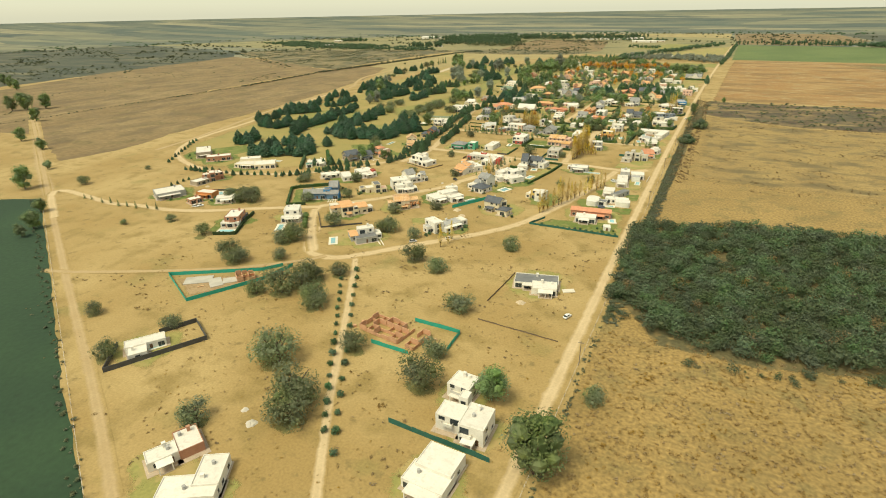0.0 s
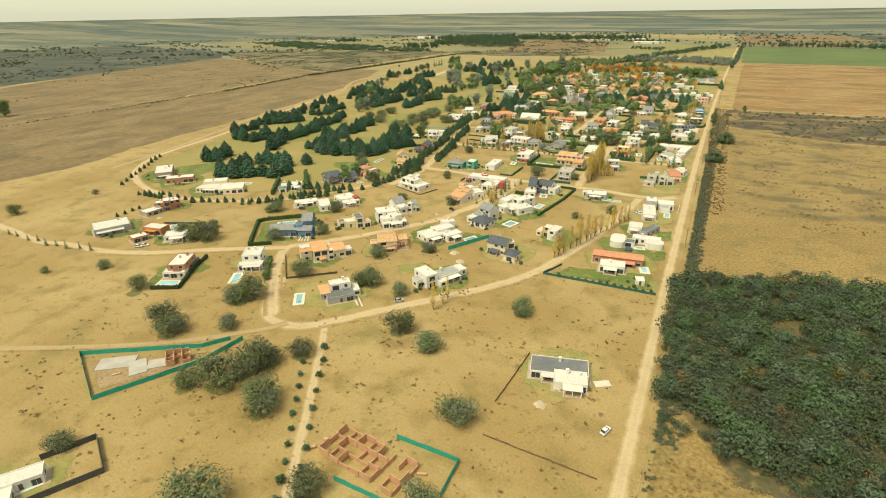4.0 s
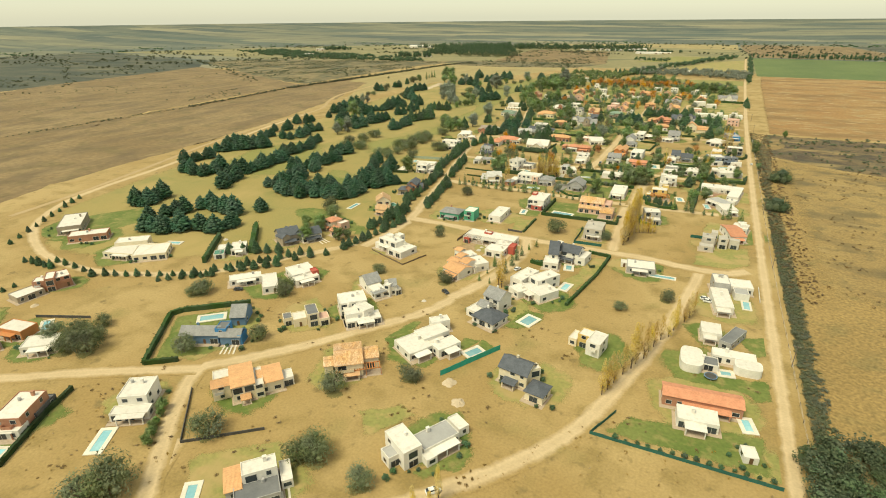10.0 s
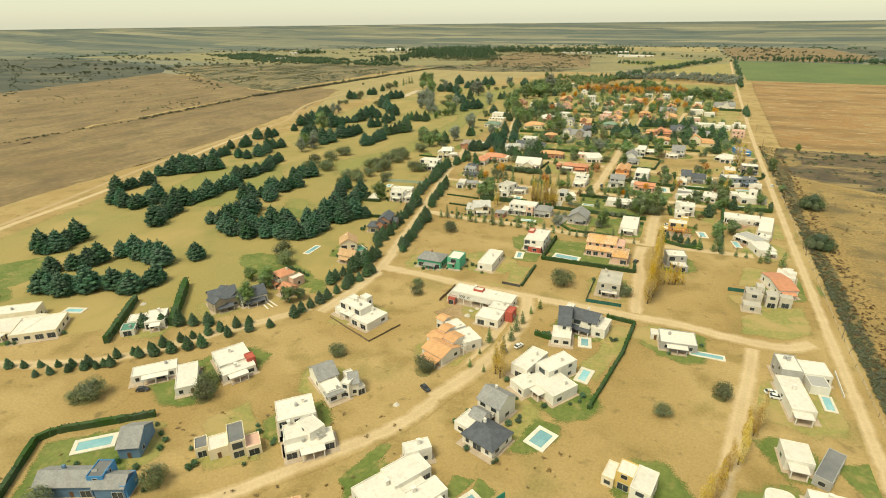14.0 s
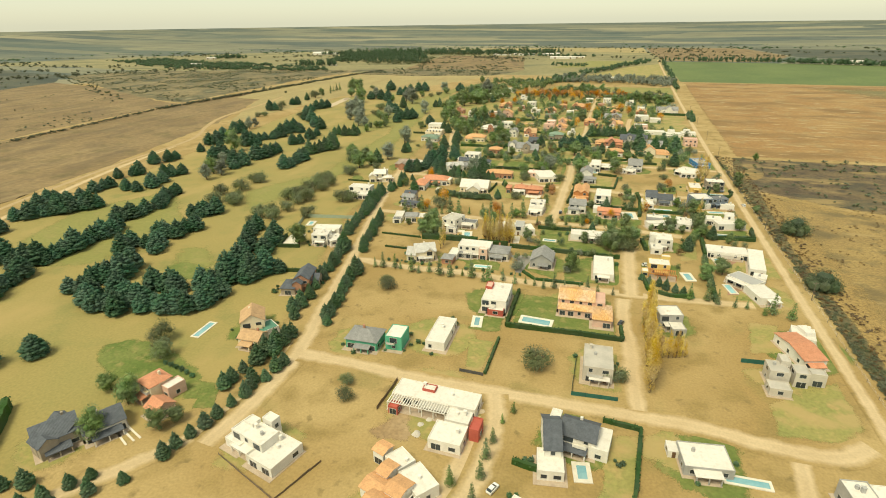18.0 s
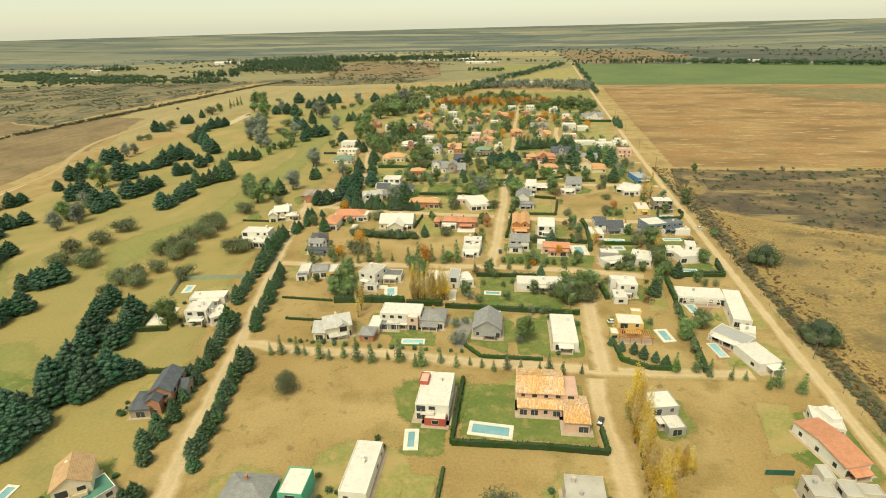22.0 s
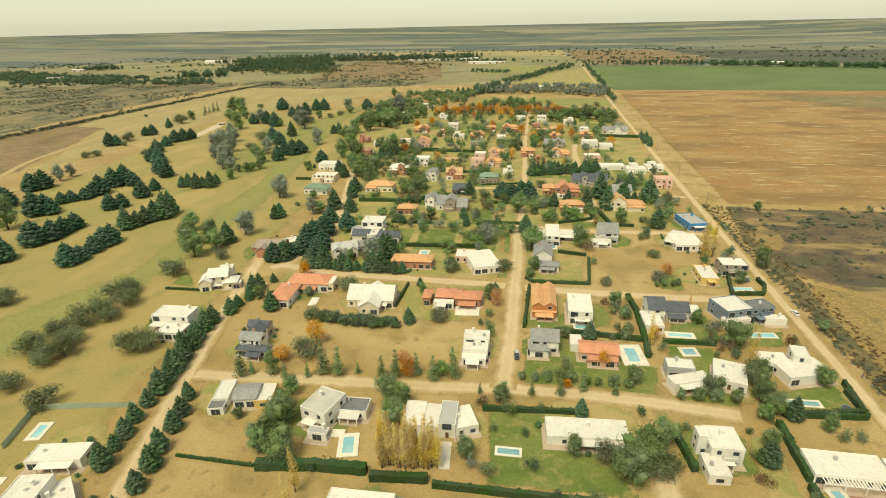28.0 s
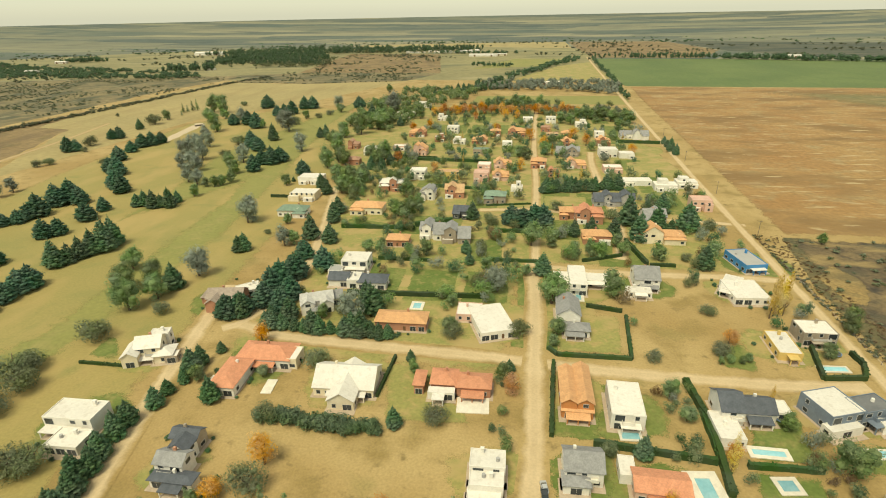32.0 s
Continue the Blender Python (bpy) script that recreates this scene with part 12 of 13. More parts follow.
clumps("village_trees", "dark conifers between the far houses", "trees", "leaf_con", grown([(-40, 1178, 9, 12), (-115, 1180, 9, 12), (-69, 1184, 9, 13), (-195, 1184, 7, 10), (-79, 1185, 8, 11), (-164, 1187, 6, 8), (-111, 1191, 8, 11), (-149, 1193, 7, 10), (-166, 1194, 8, 10), (-235, 1197, 8, 11), (-85, 1198, 8, 11), (-125, 1199, 9, 12), (-41, 1206, 8, 11), (-12, 1210, 8, 11), (-118, 1214, 7, 10), (-223, 1216, 8, 11), (-175, 1218, 8, 10), (-67, 1221, 6, 8), (-161, 1222, 9, 13), (-80, 1227, 8, 11)]), 142, 260, 0.048, 0.5)
clumps("village_trees", "dark conifers between the far houses", "trees", "leaf_con", grown([(-147, 1227, 8, 10), (-199, 1227, 7, 10), (-216, 1235, 8, 11)]), 162, 260, 0.048, 0.5)
trees("sap", "trees in a row", (-350, 203, 2.6), (-342, 203, 2.6), (-329, 202, 2.6), (-323, 204, 2.6), (-312, 202, 2.6), (-306, 204, 2.6), (-297, 204, 2.6), (-290, 207, 2.6), (-282, 208, 2.6))
trees("bl", "trees beside the western lane", (-812.4, 411.7, 26.4), (-1071.2, 530.5, 18), (-538.5, 278.9, 11.9), (-413.9, 198.4, 15.0), (-349.9, 173.9, 11.0), (-321.3, 154.4, 11.5), (-1128.4, 550.5, 18), (-1192.9, 571.4, 17), (-1150.2, 566.0, 16), (-800.0, 428.0, 22), (-824.0, 398.0, 20), (-707.1, 365.4, 13.8), (-456.7, 238.2, 7.5), (-600.4, 292.8, 12.8), (-313.0, 143.8, 7.2))
# groves of the golf course
trees("ced", "golf course trees", (-467.4, 707.4, 8.5), (-481.0, 738.2, 12.1), (-477.2, 744.8, 14.2), (-478.5, 757.7, 15.8), (-493.1, 795.7, 14.7), (-490.2, 803.6, 14.9), (-439.2, 741.9, 15.0), (-437.9, 749.4, 14.2), (-430.5, 746.1, 12.1), (-434.5, 685.8, 15.8), (-431.8, 692.5, 13.3), (-441.7, 767.4, 8.5))
trees("ced", "golf course trees", (-438.2, 772.8, 9.7), (-431.9, 778.3, 9.8), (-432.2, 785.8, 12.1), (-429.5, 791.6, 13.3), (-433.6, 811.0, 15.0), (-431.1, 821.2, 15.3), (-421.0, 816.8, 12.7), (-395.1, 694.6, 15.0), (-390.7, 702.9, 13.6), (-390.5, 711.4, 12.0), (-391.2, 721.5, 10.4), (-398.3, 665.9, 14.8))
trees("ced", "golf course trees", (-392.1, 670.3, 14.9), (-395.5, 758.1, 11.3), (-390.0, 763.1, 11.4), (-392.0, 787.5, 14.2), (-393.6, 804.9, 9.0), (-482.5, 1000.2, 12.6), (-485.3, 989.5, 14.1), (-490.7, 982.4, 13.9), (-487.7, 961.7, 13.6), (-477.0, 930.5, 15.8), (-459.1, 896.1, 14.8), (-444.6, 885.6, 14.6))
trees("ced", "golf course trees", (-421.5, 854.2, 14.9), (-408.9, 842.7, 13.5), (-350.6, 668.9, 12.3), (-349.1, 675.7, 10.1), (-350.9, 696.3, 13.2), (-349.6, 700.7, 11.5), (-349.7, 686.6, 10.3), (-552.0, 958.2, 12.1), (-545.5, 961.2, 10.6), (-549.4, 1015.5, 12.3), (-543.4, 1018.9, 13.7), (-467.4, 1217.4, 17.8))
trees("ced", "golf course trees", (-426.8, 1157.0, 13.1), (-417.3, 1157.8, 14.7), (-412.6, 1170.2, 14.9), (-411.0, 1209.3, 15.6), (-400.8, 1214.2, 15.8), (-337.7, 1221.5, 19.2), (-292.2, 900.3, 11.3), (-339.9, 928.0, 12.2), (-331.5, 928.9, 13.2), (-327.4, 937.0, 14.6), (-366.0, 975.3, 13.3), (-378.8, 988.6, 14.9))
trees("ced", "golf course trees", (-336.7, 905.5, 12.6), (-454.4, 1097.1, 13.6), (-437.3, 1098.2, 15.0), (-417.9, 1079.7, 16.1))
trees("con", "golf course trees", (-356.3, 722.7, 12.9), (-353.0, 728.1, 11.8), (-351.0, 733.8, 11.9), (-348.7, 739.8, 13.4), (-344.6, 744.6, 14.9), (-344.9, 751.8, 13.8), (-376.3, 814.6, 9.5), (-372.2, 816.9, 11.1), (-363.3, 813.2, 11.0), (-359.0, 815.2, 11.0), (-352.7, 815.4, 11.0), (-353.4, 825.2, 9.6))
trees("con", "golf course trees", (-553.1, 1065.5, 10.8), (-279.8, 707.1, 13.4), (-369.8, 1018.0, 16.1), (-326.1, 1035.5, 11.0), (-321.0, 1038.5, 11.0), (-291.8, 879.7, 4.1), (-269.7, 750.2, 9.5), (-267.4, 752.1, 10.5))
trees("bl", "golf course trees", (-433.8, 715.1, 19.3), (-400.4, 640.2, 14.4), (-398.8, 648.8, 11.8), (-526.2, 1180.1, 19.3), (-509.9, 1172.5, 20.6), (-500.4, 1121.0, 17.8), (-453.8, 1057.3, 20.0), (-484.1, 1132.2, 14.9), (-353.7, 861.5, 8.1), (-347.1, 862.1, 8.1), (-342.2, 865.6, 9.1), (-339.6, 873.5, 11.1))
trees("bl", "golf course trees", (-349.3, 896.4, 12.6), (-365.7, 920.9, 12.4), (-348.8, 838.2, 9.4), (-410.9, 1079.3, 12.2), (-380.2, 1135.7, 11.8), (-319.4, 1239.6, 13.3), (-268.7, 1217.5, 12.9), (-330.0, 1367.4, 13.5), (-293.0, 869.4, 8.1), (-351.6, 1185.2, 15.6), (-558.3, 1125.3, 15.0))
trees("si", "golf course trees", (-492.7, 823.3, 13.4), (-492.5, 835.9, 10.9), (-413.8, 672.3, 10.4), (-275.3, 720.4, 14.2), (-441.9, 1013.7, 13.3), (-421.2, 985.3, 14.1), (-431.0, 984.6, 14.1), (-420.1, 956.6, 16.0), (-400.4, 937.4, 15.4), (-416.2, 936.5, 16.6), (-394.8, 910.2, 16.9), (-401.8, 909.1, 14.5))
trees("si", "golf course trees", (-384.6, 901.8, 14.2), (-373.3, 871.0, 14.4), (-362.3, 864.3, 13.0), (-358.6, 931.2, 17.4), (-451.0, 1111.2, 15.4), (-371.7, 1061.4, 21.9), (-387.8, 1080.8, 16.2), (-322.3, 974.0, 16.0), (-279.9, 1177.8, 29.0), (-366.6, 1219.8, 17.6), (-285.4, 792.3, 14.9), (-283.0, 793.5, 10.6))
trees("ac", "golf course trees", (-475.9, 912.8, 14.7), (-548.6, 982.8, 13.6), (-531.1, 911.5, 10.8), (-534.7, 902.9, 10.7), (-288.2, 668.5, 9.2), (-271.6, 684.9, 9.7), (-553.8, 1093.8, 19.1))
trees("bl", "golf course trees", (-301.9, 702.0, 16.8), (-287.8, 686.0, 17.7), (-281.1, 696.7, 14.8), (-312.8, 722.9, 13.3), (-294.2, 711.4, 14.6))
trees("ac", "golf course trees", (-640.5, 1143.5, 6.4), (-514.0, 1238.8, 10.6), (-398.0, 997.3, 15.9), (-384.5, 948.0, 11.2), (-379.3, 1101.3, 15.8), (-367.0, 1143.3, 10.7), (-510.4, 1233.4, 8.7), (-359.4, 1163.5, 12.5), (-535.5, 958.5, 8.3))
trees("sap", "golf course trees", (-567.9, 1175.2, 6.5), (-564.2, 1179.7, 6.5), (-562.3, 1188.8, 7.7), (-558.5, 1193.5, 7.7), (-557.2, 1154.2, 5.2))
trees("bl", "garden trees", (-244.6, 387.1, 7.8), (-232.9, 382.8, 12.3), (-230.1, 367.0, 10.2), (-214.2, 375.6, 7.0), (-211.2, 380.6, 6.8), (-249.5, 520.3, 13.4))
trees("bush", "garden shrubs", (-237.5, 404.6, 2.2), (-234.7, 404.1, 2.2), (-231.7, 403.4, 2.2), (-228.8, 402.7, 2.2), (-225.7, 401.7, 2.2), (-222.6, 400.8, 2.2))
# trees of the northern gardens
trees("bl", "garden trees", (-298.7, 994.0, 19.2), (-274.3, 936.5, 14.6), (-278.3, 918.7, 16.6), (-300.5, 1035.5, 15.9), (-312.1, 1093.4, 14.0), (-307.1, 1103.5, 14.2), (-305.3, 1128.2, 16.5), (-289.6, 1140.1, 18.6), (-274.9, 1076.5, 28.6), (-285.3, 1079.6, 17.0), (-266.9, 1097.0, 20.8), (-283.9, 965.8, 16.8))
trees("bl", "garden trees", (-265.6, 928.0, 14.3), (-245.5, 854.2, 15.3), (-235.5, 848.7, 15.1), (-233.0, 861.6, 14.4), (-247.5, 881.5, 16.4), (-256.1, 880.5, 15.2), (-236.5, 881.6, 12.9), (-245.0, 938.9, 15.9), (-237.5, 949.2, 17.4), (-234.7, 921.7, 15.2), (-259.9, 792.9, 7.5), (-243.4, 763.0, 9.5))
trees("bl", "garden trees", (-199.9, 756.1, 9.9), (-193.1, 760.0, 7.5), (-177.1, 757.9, 7.4), (-167.5, 755.6, 8.8), (-195.3, 813.1, 14.6), (-187.6, 810.8, 14.4), (-184.5, 823.9, 12.0), (-147.8, 704.6, 6.6), (-146.5, 685.0, 8.1), (-287.0, 1051.4, 22.8), (-197.6, 851.5, 12.9), (-209.8, 870.0, 13.5))
trees("bl", "garden trees", (-112.9, 773.6, 16.6), (-102.3, 772.9, 9.1), (-49.5, 760.7, 10.1), (-67.9, 776.2, 9.1), (-66.7, 765.3, 7.9), (-78.6, 761.0, 9.5), (-82.8, 761.7, 7.9), (-91.3, 762.8, 7.2), (-105.0, 711.3, 16.6), (-77.4, 720.6, 12.2), (-116.0, 737.5, 6.6), (-135.4, 742.1, 8.3))
trees("con", "garden trees", (-295.1, 1129.0, 21.0), (-255.2, 852.2, 11.2), (-263.8, 864.5, 10.4), (-236.8, 771.9, 12.0), (-224.3, 767.6, 12.8), (-234.5, 814.1, 13.5), (-232.4, 798.8, 10.9), (-148.2, 811.4, 10.9), (-147.1, 760.8, 8.4), (-144.3, 746.9, 6.2), (-180.9, 695.8, 12.8), (-185.4, 703.4, 10.1))
trees("con", "garden trees", (-89.0, 789.6, 8.9), (-79.5, 791.1, 11.9), (-67.6, 788.3, 12.8), (-56.0, 811.4, 16.6), (-54.3, 786.3, 16.4), (-42.6, 799.1, 14.0), (-36.0, 794.8, 9.9), (-32.2, 832.0, 13.1), (-39.4, 838.5, 6.8), (-24.0, 805.6, 17.1), (-29.9, 753.2, 12.9), (-107.9, 739.2, 11.9))
trees("con", "garden trees", (-180.8, 678.0, 9.8), (-187.2, 677.7, 9.8))
trees("ced", "garden trees", (-231.1, 746.6, 12.0), (-216.1, 734.9, 12.1), (-227.0, 724.7, 13.1), (-230.1, 715.3, 11.4), (-230.7, 706.9, 11.2), (-220.7, 702.8, 10.9), (-230.0, 696.6, 10.1), (-236.9, 689.2, 12.7), (-241.6, 685.9, 10.3), (-220.5, 692.9, 10.4), (-124.2, 805.5, 13.7), (-117.5, 801.5, 13.6))
trees("ced", "garden trees", (-110.9, 802.1, 13.6), (-105.8, 807.0, 12.8))
trees("ac", "garden trees", (-265.3, 776.7, 5.1), (-136.0, 804.2, 11.8), (-64.6, 819.9, 11.3), (-96.1, 831.9, 10.2), (-11.5, 806.1, 9.9), (-35.6, 761.7, 6.8), (-140.3, 769.5, 8.0), (-138.3, 725.1, 10.3), (-41.3, 709.7, 8.7), (-119.5, 688.3, 7.8))
trees("si", "garden trees", (-247.7, 760.0, 9.9), (-186.5, 685.3, 12.4), (-128.8, 720.2, 13.0))
# ---------------- garden planting between the houses of the northern blocks
def planted(n, x0, y0, x1, y1, lo, hi, tall, seed):
    """Places for garden trees: clear of houses, pools and lanes, gathered along the backs of the plots."""
    q, out = random.Random(seed), []
    near = np.array([b for b in BUILT + LANES if y0 - 30 < b[1] < y1 + 30])
    fronts = np.array([b for b in BUILT if y0 - 30 < b[1] < y1 + 30])
    while len(out) < n:
        x, y, w = q.uniform(x0, x1), q.uniform(y0, y1), q.uniform(lo, hi)
        if x < -236 - (y - 690) * 0.1 or noise.noise(Vector((x * 0.045, y * 0.045, 8.0))) < q.uniform(-0.5, 0.3):
            continue
        if any(inside(x, y, lot) for lot in OPEN_LOTS) or ((abs(fronts[:, 0] - x) < fronts[:, 2]) & (fronts[:, 1] > y) & (fronts[:, 1] - y < fronts[:, 2] + 9)).any():
            continue
        if (np.hypot(near[:, 0] - x, near[:, 1] - y) > near[:, 2] + w * 0.35).all():
            out.append((x, y, w, w * tall * q.uniform(0.85, 1.2)))
    return out


for k, (label, leaf, n, lo, hi, tall) in enumerate((("rounded green garden trees between the houses", "leaf_bl", 75, 4.5, 10, 1.05), ("olive-green light garden trees between the houses", "leaf_ac", 55, 5, 9, 1.05), ("dark conifers between the houses", "leaf_con", 45, 4, 7.5, 1.35), ("silvery garden trees between the houses", "leaf_si", 30, 5, 9, 1.1), ("bare brownish garden trees between the houses", "leaf_dry", 24, 4, 8, 1.1))):
    clumps("garden_trees", label, "trees", leaf, planted(n, -236, 690, 0, 885, lo, hi, tall, 70 + k), 80 + k, 520, 0.034, 0.4)
    clumps("garden_trees", label, "trees", leaf, planted(int(n * 0.3), -128, 512, -4, 660, lo * 0.7, hi * 0.75, tall, 90 + k), 85 + k, 620, 0.032, 0.4)
trees("bush", "garden shrubs", (-186.5, 241.0, 1.9), (-184.0, 236.2, 1.8), (-194.3, 265.9, 1.7), (-208.9, 275.4, 1.7), (-200.2, 277.0, 2.4), (-189.7, 269.7, 1.8), (-192.6, 281.2, 2.1), (-191.9, 280.9, 1.6), (-191.6, 278.2, 1.5), (-182.9, 270.3, 2.4), (-183.4, 276.4, 1.5), (-192.1, 289.0, 2.3))
trees("bush", "garden shrubs", (-193.4, 292.1, 2.2), (-201.5, 295.9, 1.6), (-197.0, 293.6, 1.9), (-199.0, 280.4, 2.2), (-306.5, 304.4, 1.8), (-292.3, 307.2, 1.7), (-281.6, 319.7, 2.3), (-294.3, 305.9, 2.1), (-313.5, 329.0, 2.4), (-91.7, 294.4, 2.3), (-79.8, 303.8, 1.5), (-86.7, 292.9, 2.0))
trees("bush", "garden shrubs", (-74.2, 300.0, 1.8), (-67.5, 287.0, 2.1), (-73.3, 296.8, 1.9), (-72.4, 285.9, 1.6), (-76.0, 304.1, 2.3), (-13.7, 285.0, 1.8), (-8.1, 288.7, 1.5), (-14.7, 293.4, 1.6), (-12.5, 294.8, 1.6), (-17.0, 288.9, 1.4), (-85.0, 454.6, 1.4), (-92.4, 448.7, 2.3))
trees("bush", "garden shrubs", (-78.1, 445.6, 1.8), (-77.3, 447.9, 1.4), (-144.5, 436.1, 1.9), (-149.2, 442.0, 1.9), (-143.3, 462.8, 2.0), (-140.9, 459.9, 1.7), (-177.3, 444.2, 2.1), (-173.2, 429.1, 2.1), (-179.6, 433.3, 1.5), (-175.6, 444.3, 1.4), (-151.6, 442.3, 2.3), (-155.1, 435.7, 1.5))
trees("bush", "garden shrubs", (-153.8, 439.9, 2.0), (-156.3, 447.1, 2.1), (-162.3, 434.0, 1.4), (-221.7, 426.3, 2.1), (-228.4, 431.2, 1.5), (-207.6, 429.8, 1.8), (-210.0, 430.4, 1.8), (-221.6, 425.9, 2.2), (-213.2, 440.9, 1.7), (-213.7, 440.4, 1.6), (-212.6, 472.9, 1.3), (-212.5, 478.8, 1.9))
trees("bush", "garden shrubs", (-220.2, 486.2, 1.8), (-230.1, 467.8, 1.2), (-229.7, 464.8, 2.4), (-230.5, 464.9, 2.4), (-231.8, 470.3, 1.6), (-248.3, 549.5, 1.4), (-253.3, 538.2, 2.0), (-253.1, 542.7, 1.9), (-246.7, 547.9, 1.9), (-240.0, 550.2, 2.3), (-246.5, 530.5, 1.7), (-240.0, 533.4, 1.6))
trees("bush", "garden shrubs", (-245.5, 522.9, 2.3), (-242.3, 519.2, 1.6), (-237.6, 520.2, 2.0), (-232.8, 519.7, 2.3), (-222.7, 530.1, 2.3), (-236.8, 534.0, 1.6), (-230.5, 536.2, 1.2), (-233.5, 537.3, 1.4), (-266.9, 618.7, 2.2), (-243.5, 617.6, 1.7), (-255.1, 628.0, 2.1), (-247.6, 626.4, 2.0))
trees("bush", "garden shrubs", (-253.0, 625.2, 2.1), (-261.0, 608.4, 1.6), (-252.3, 604.0, 1.7), (-244.1, 615.1, 1.8), (-246.1, 604.8, 1.3), (-175.4, 530.2, 2.2), (-173.8, 529.6, 1.6), (-173.6, 513.4, 1.8), (-182.1, 525.7, 1.4), (-181.8, 512.6, 1.4), (-185.1, 513.5, 1.2), (-185.7, 521.9, 2.1))
trees("bush", "garden shrubs", (-186.4, 524.0, 1.5), (-178.0, 514.0, 1.6), (-77.1, 536.0, 2.3), (-88.7, 540.8, 1.6), (-86.5, 513.7, 1.7), (-76.0, 566.8, 2.3), (-77.1, 572.1, 1.5), (-74.5, 568.8, 1.9), (-104.4, 572.7, 2.3), (-90.5, 562.2, 2.3), (-219.8, 603.4, 2.0), (-220.2, 607.5, 1.9))
trees("bush", "garden shrubs", (-219.4, 604.3, 2.0), (-223.6, 616.7, 1.5), (-219.6, 610.0, 1.3), (-208.6, 612.7, 1.6), (-209.9, 617.7, 1.2), (-223.5, 615.8, 1.9), (-200.7, 603.5, 1.8), (-201.3, 597.0, 1.8), (-200.7, 596.6, 1.7), (-197.8, 658.0, 1.5), (-212.3, 665.7, 2.4), (-222.2, 659.8, 1.8))
trees("bush", "garden shrubs", (-226.0, 648.8, 1.9), (-211.9, 651.0, 2.2), (-211.9, 636.2, 1.4), (-211.5, 646.0, 1.5), (-211.4, 644.2, 1.6), (-251.5, 665.8, 1.8), (-264.4, 657.5, 2.1), (-255.1, 666.3, 2.0), (-255.8, 690.2, 1.3), (-239.0, 704.9, 1.8), (-254.5, 718.2, 1.7), (-243.7, 718.3, 1.9))
trees("bush", "garden shrubs", (-207.4, 708.1, 1.4), (-204.0, 708.9, 1.6), (-206.6, 690.0, 1.4), (-179.7, 685.8, 2.1), (-154.2, 682.7, 1.8), (-165.9, 679.5, 2.1), (-162.4, 680.2, 1.3), (-166.6, 678.1, 2.2), (-189.7, 739.9, 1.6), (-207.5, 732.8, 2.3), (-192.8, 743.8, 2.1), (-211.1, 739.4, 1.5))
trees("bush", "garden shrubs", (-189.3, 740.5, 1.9), (-209.1, 718.6, 1.3), (-189.4, 710.7, 1.8), (-179.1, 720.1, 1.6), (-202.1, 711.0, 2.2), (-30.3, 740.4, 1.6), (-30.8, 735.2, 2.4), (-9.1, 729.4, 2.2), (-11.7, 731.3, 1.9), (-22.3, 715.8, 2.2), (-16.2, 716.1, 2.2), (-31.2, 727.1, 2.2))
trees("bush", "garden shrubs", (-19.7, 697.2, 1.5), (-16.2, 694.7, 1.4), (-15.2, 688.9, 2.0), (-27.7, 680.0, 1.6), (-31.1, 687.9, 2.0), (-13.3, 687.2, 1.3), (-6.6, 702.3, 1.6), (-8.3, 688.0, 1.5), (-15.1, 699.9, 2.1), (-279.7, 246.1, 2.2), (-282.6, 245.7, 1.3), (-264.8, 240.1, 1.9))
trees("bush", "garden shrubs", (-244.3, 235.9, 1.3), (-261.7, 234.5, 2.2), (-248.4, 243.6, 2.4), (-263.4, 240.4, 1.4), (-258.4, 245.6, 2.1), (-308.5, 243.5, 1.7), (-309.5, 236.6, 1.4), (-308.9, 243.3, 1.9), (-309.4, 239.0, 1.6), (-290.2, 225.0, 2.1), (-310.2, 237.4, 2.0), (-294.5, 224.8, 1.5))
trees("bush", "garden shrubs", (-340.7, 312.4, 1.9), (-342.8, 310.8, 1.7), (-336.9, 312.8, 1.9), (-338.0, 313.8, 1.6), (-382.5, 317.9, 1.9), (-372.0, 310.2, 2.1), (-381.2, 315.3, 1.3), (-383.4, 324.4, 2.3), (-3.3, 768.8, 1.3), (-13.9, 751.9, 1.6), (-12.1, 772.2, 1.6), (-2.0, 762.1, 1.4))
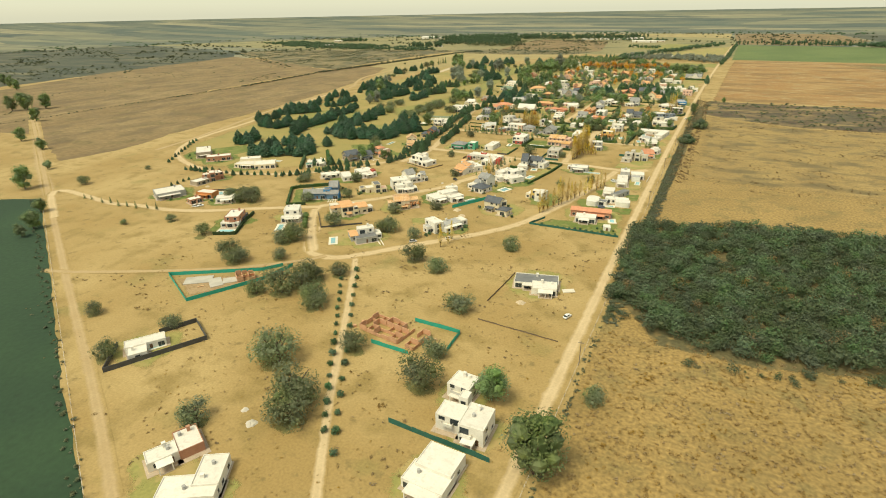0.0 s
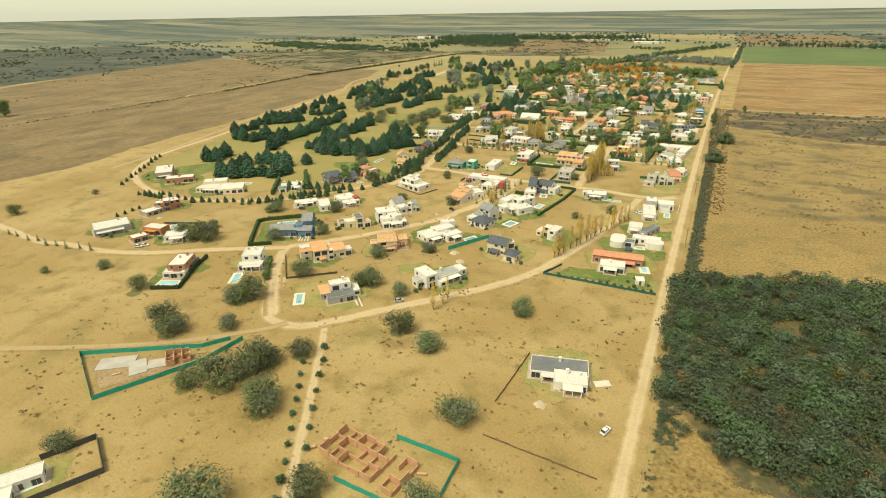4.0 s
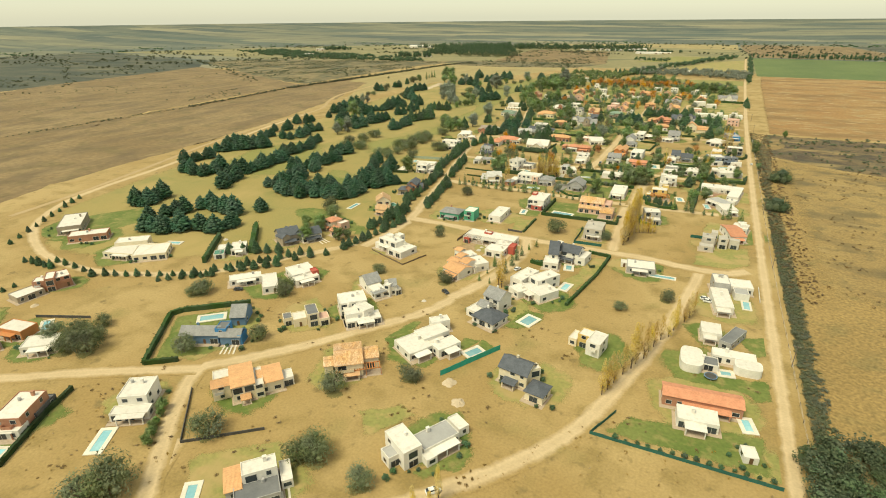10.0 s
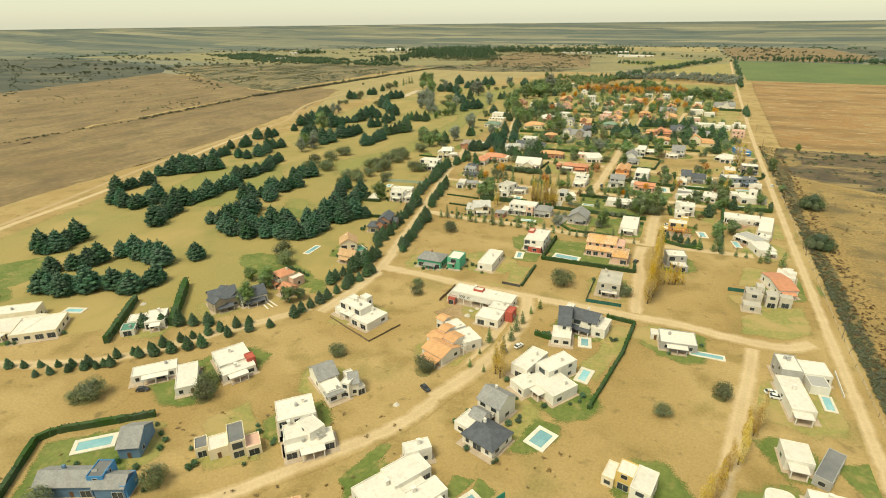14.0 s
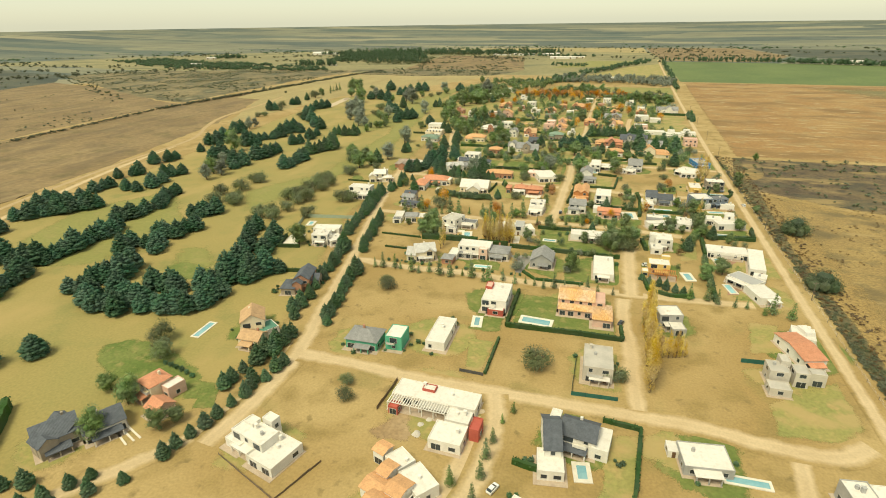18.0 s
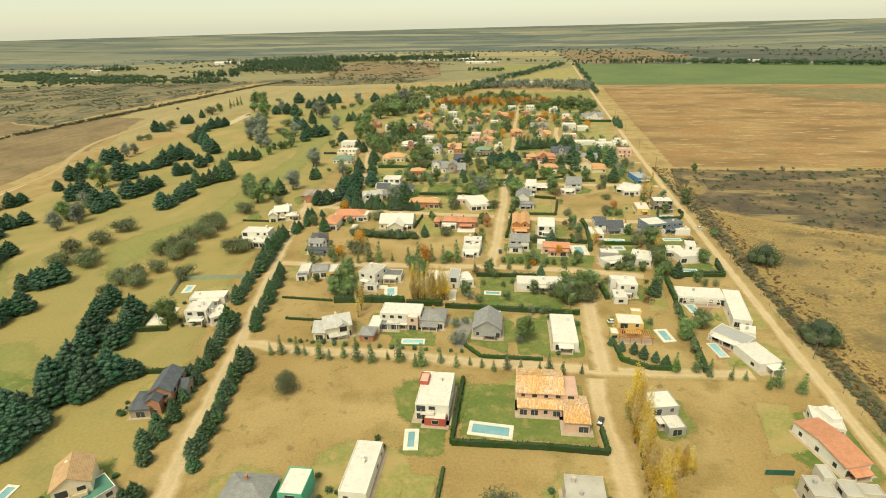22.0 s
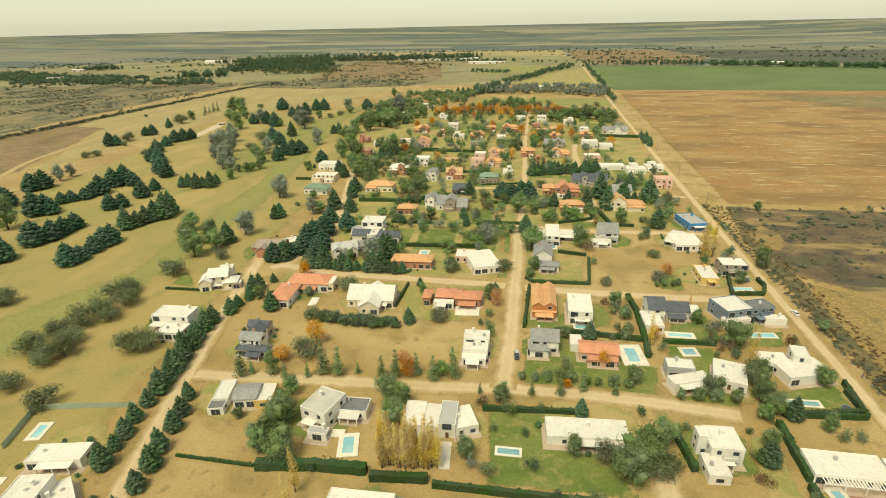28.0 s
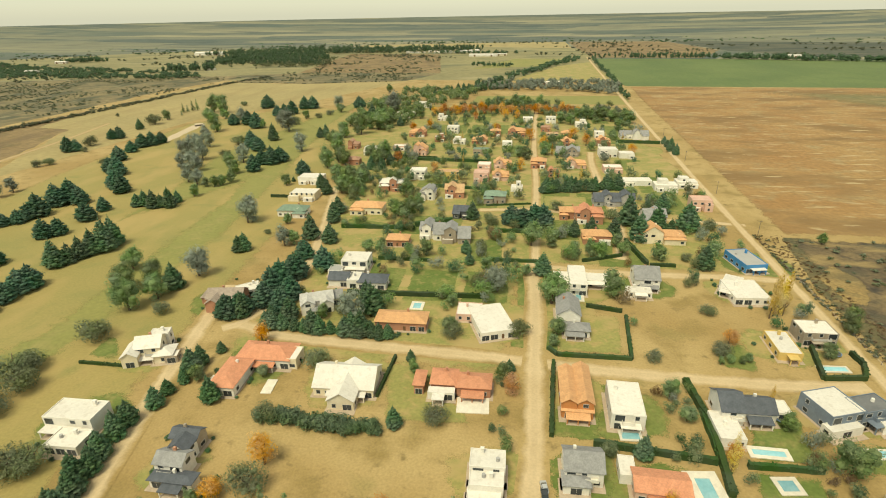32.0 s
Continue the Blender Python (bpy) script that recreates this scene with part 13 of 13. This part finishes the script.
trees("bush", "garden shrubs", (-86.2, 256.1, 1.9), (-87.2, 261.3, 1.6), (-86.1, 261.0, 2.4), (-100.1, 259.0, 1.8), (-94.5, 246.8, 1.4), (-101.0, 240.2, 2.1), (-100.4, 243.2, 2.1), (-96.6, 245.2, 1.2), (-95.6, 267.1, 1.3), (-97.0, 267.0, 2.0), (-90.0, 247.2, 1.4), (-182.5, 297.5, 1.2))
trees("bush", "garden shrubs", (-180.8, 298.4, 1.2), (-177.9, 288.4, 2.4), (-178.8, 286.9, 2.2), (-178.1, 286.7, 2.3), (-183.6, 292.4, 1.6), (-172.1, 307.7, 1.6), (-165.0, 293.8, 1.6), (-163.6, 305.0, 1.2), (-169.9, 305.6, 2.3), (-162.8, 303.4, 2.0), (-98.7, 340.6, 2.1), (-104.1, 350.4, 2.0))
trees("bush", "garden shrubs", (-101.1, 338.0, 2.2), (-98.7, 342.6, 1.7), (-109.1, 349.3, 2.2), (-113.3, 340.3, 1.7), (-114.9, 338.9, 1.7), (-116.4, 332.6, 2.0), (-109.3, 323.6, 2.1), (-99.9, 322.8, 1.6), (-100.5, 321.6, 1.2), (-85.6, 410.5, 2.2), (-101.4, 393.3, 2.4), (-93.9, 410.2, 2.1))
trees("bush", "garden shrubs", (-102.9, 392.7, 2.3), (-81.5, 410.4, 1.4), (-77.4, 398.0, 1.7), (-76.3, 399.0, 2.2), (-78.4, 399.7, 1.4), (-96.5, 412.4, 2.2), (-98.2, 412.0, 1.5), (-93.5, 410.5, 2.4), (-92.5, 351.0, 1.4), (-82.3, 360.1, 2.3), (-85.4, 354.9, 1.4), (-82.8, 357.2, 1.5))
trees("bush", "garden shrubs", (-93.0, 350.2, 1.8), (-95.9, 372.8, 2.1), (-105.1, 379.5, 1.9), (-103.4, 380.0, 1.6), (-102.0, 350.7, 1.6), (-107.9, 358.6, 2.0), (-99.8, 364.3, 1.9), (-107.0, 351.5, 1.2), (-57.2, 397.0, 1.5), (-45.9, 407.4, 1.7))
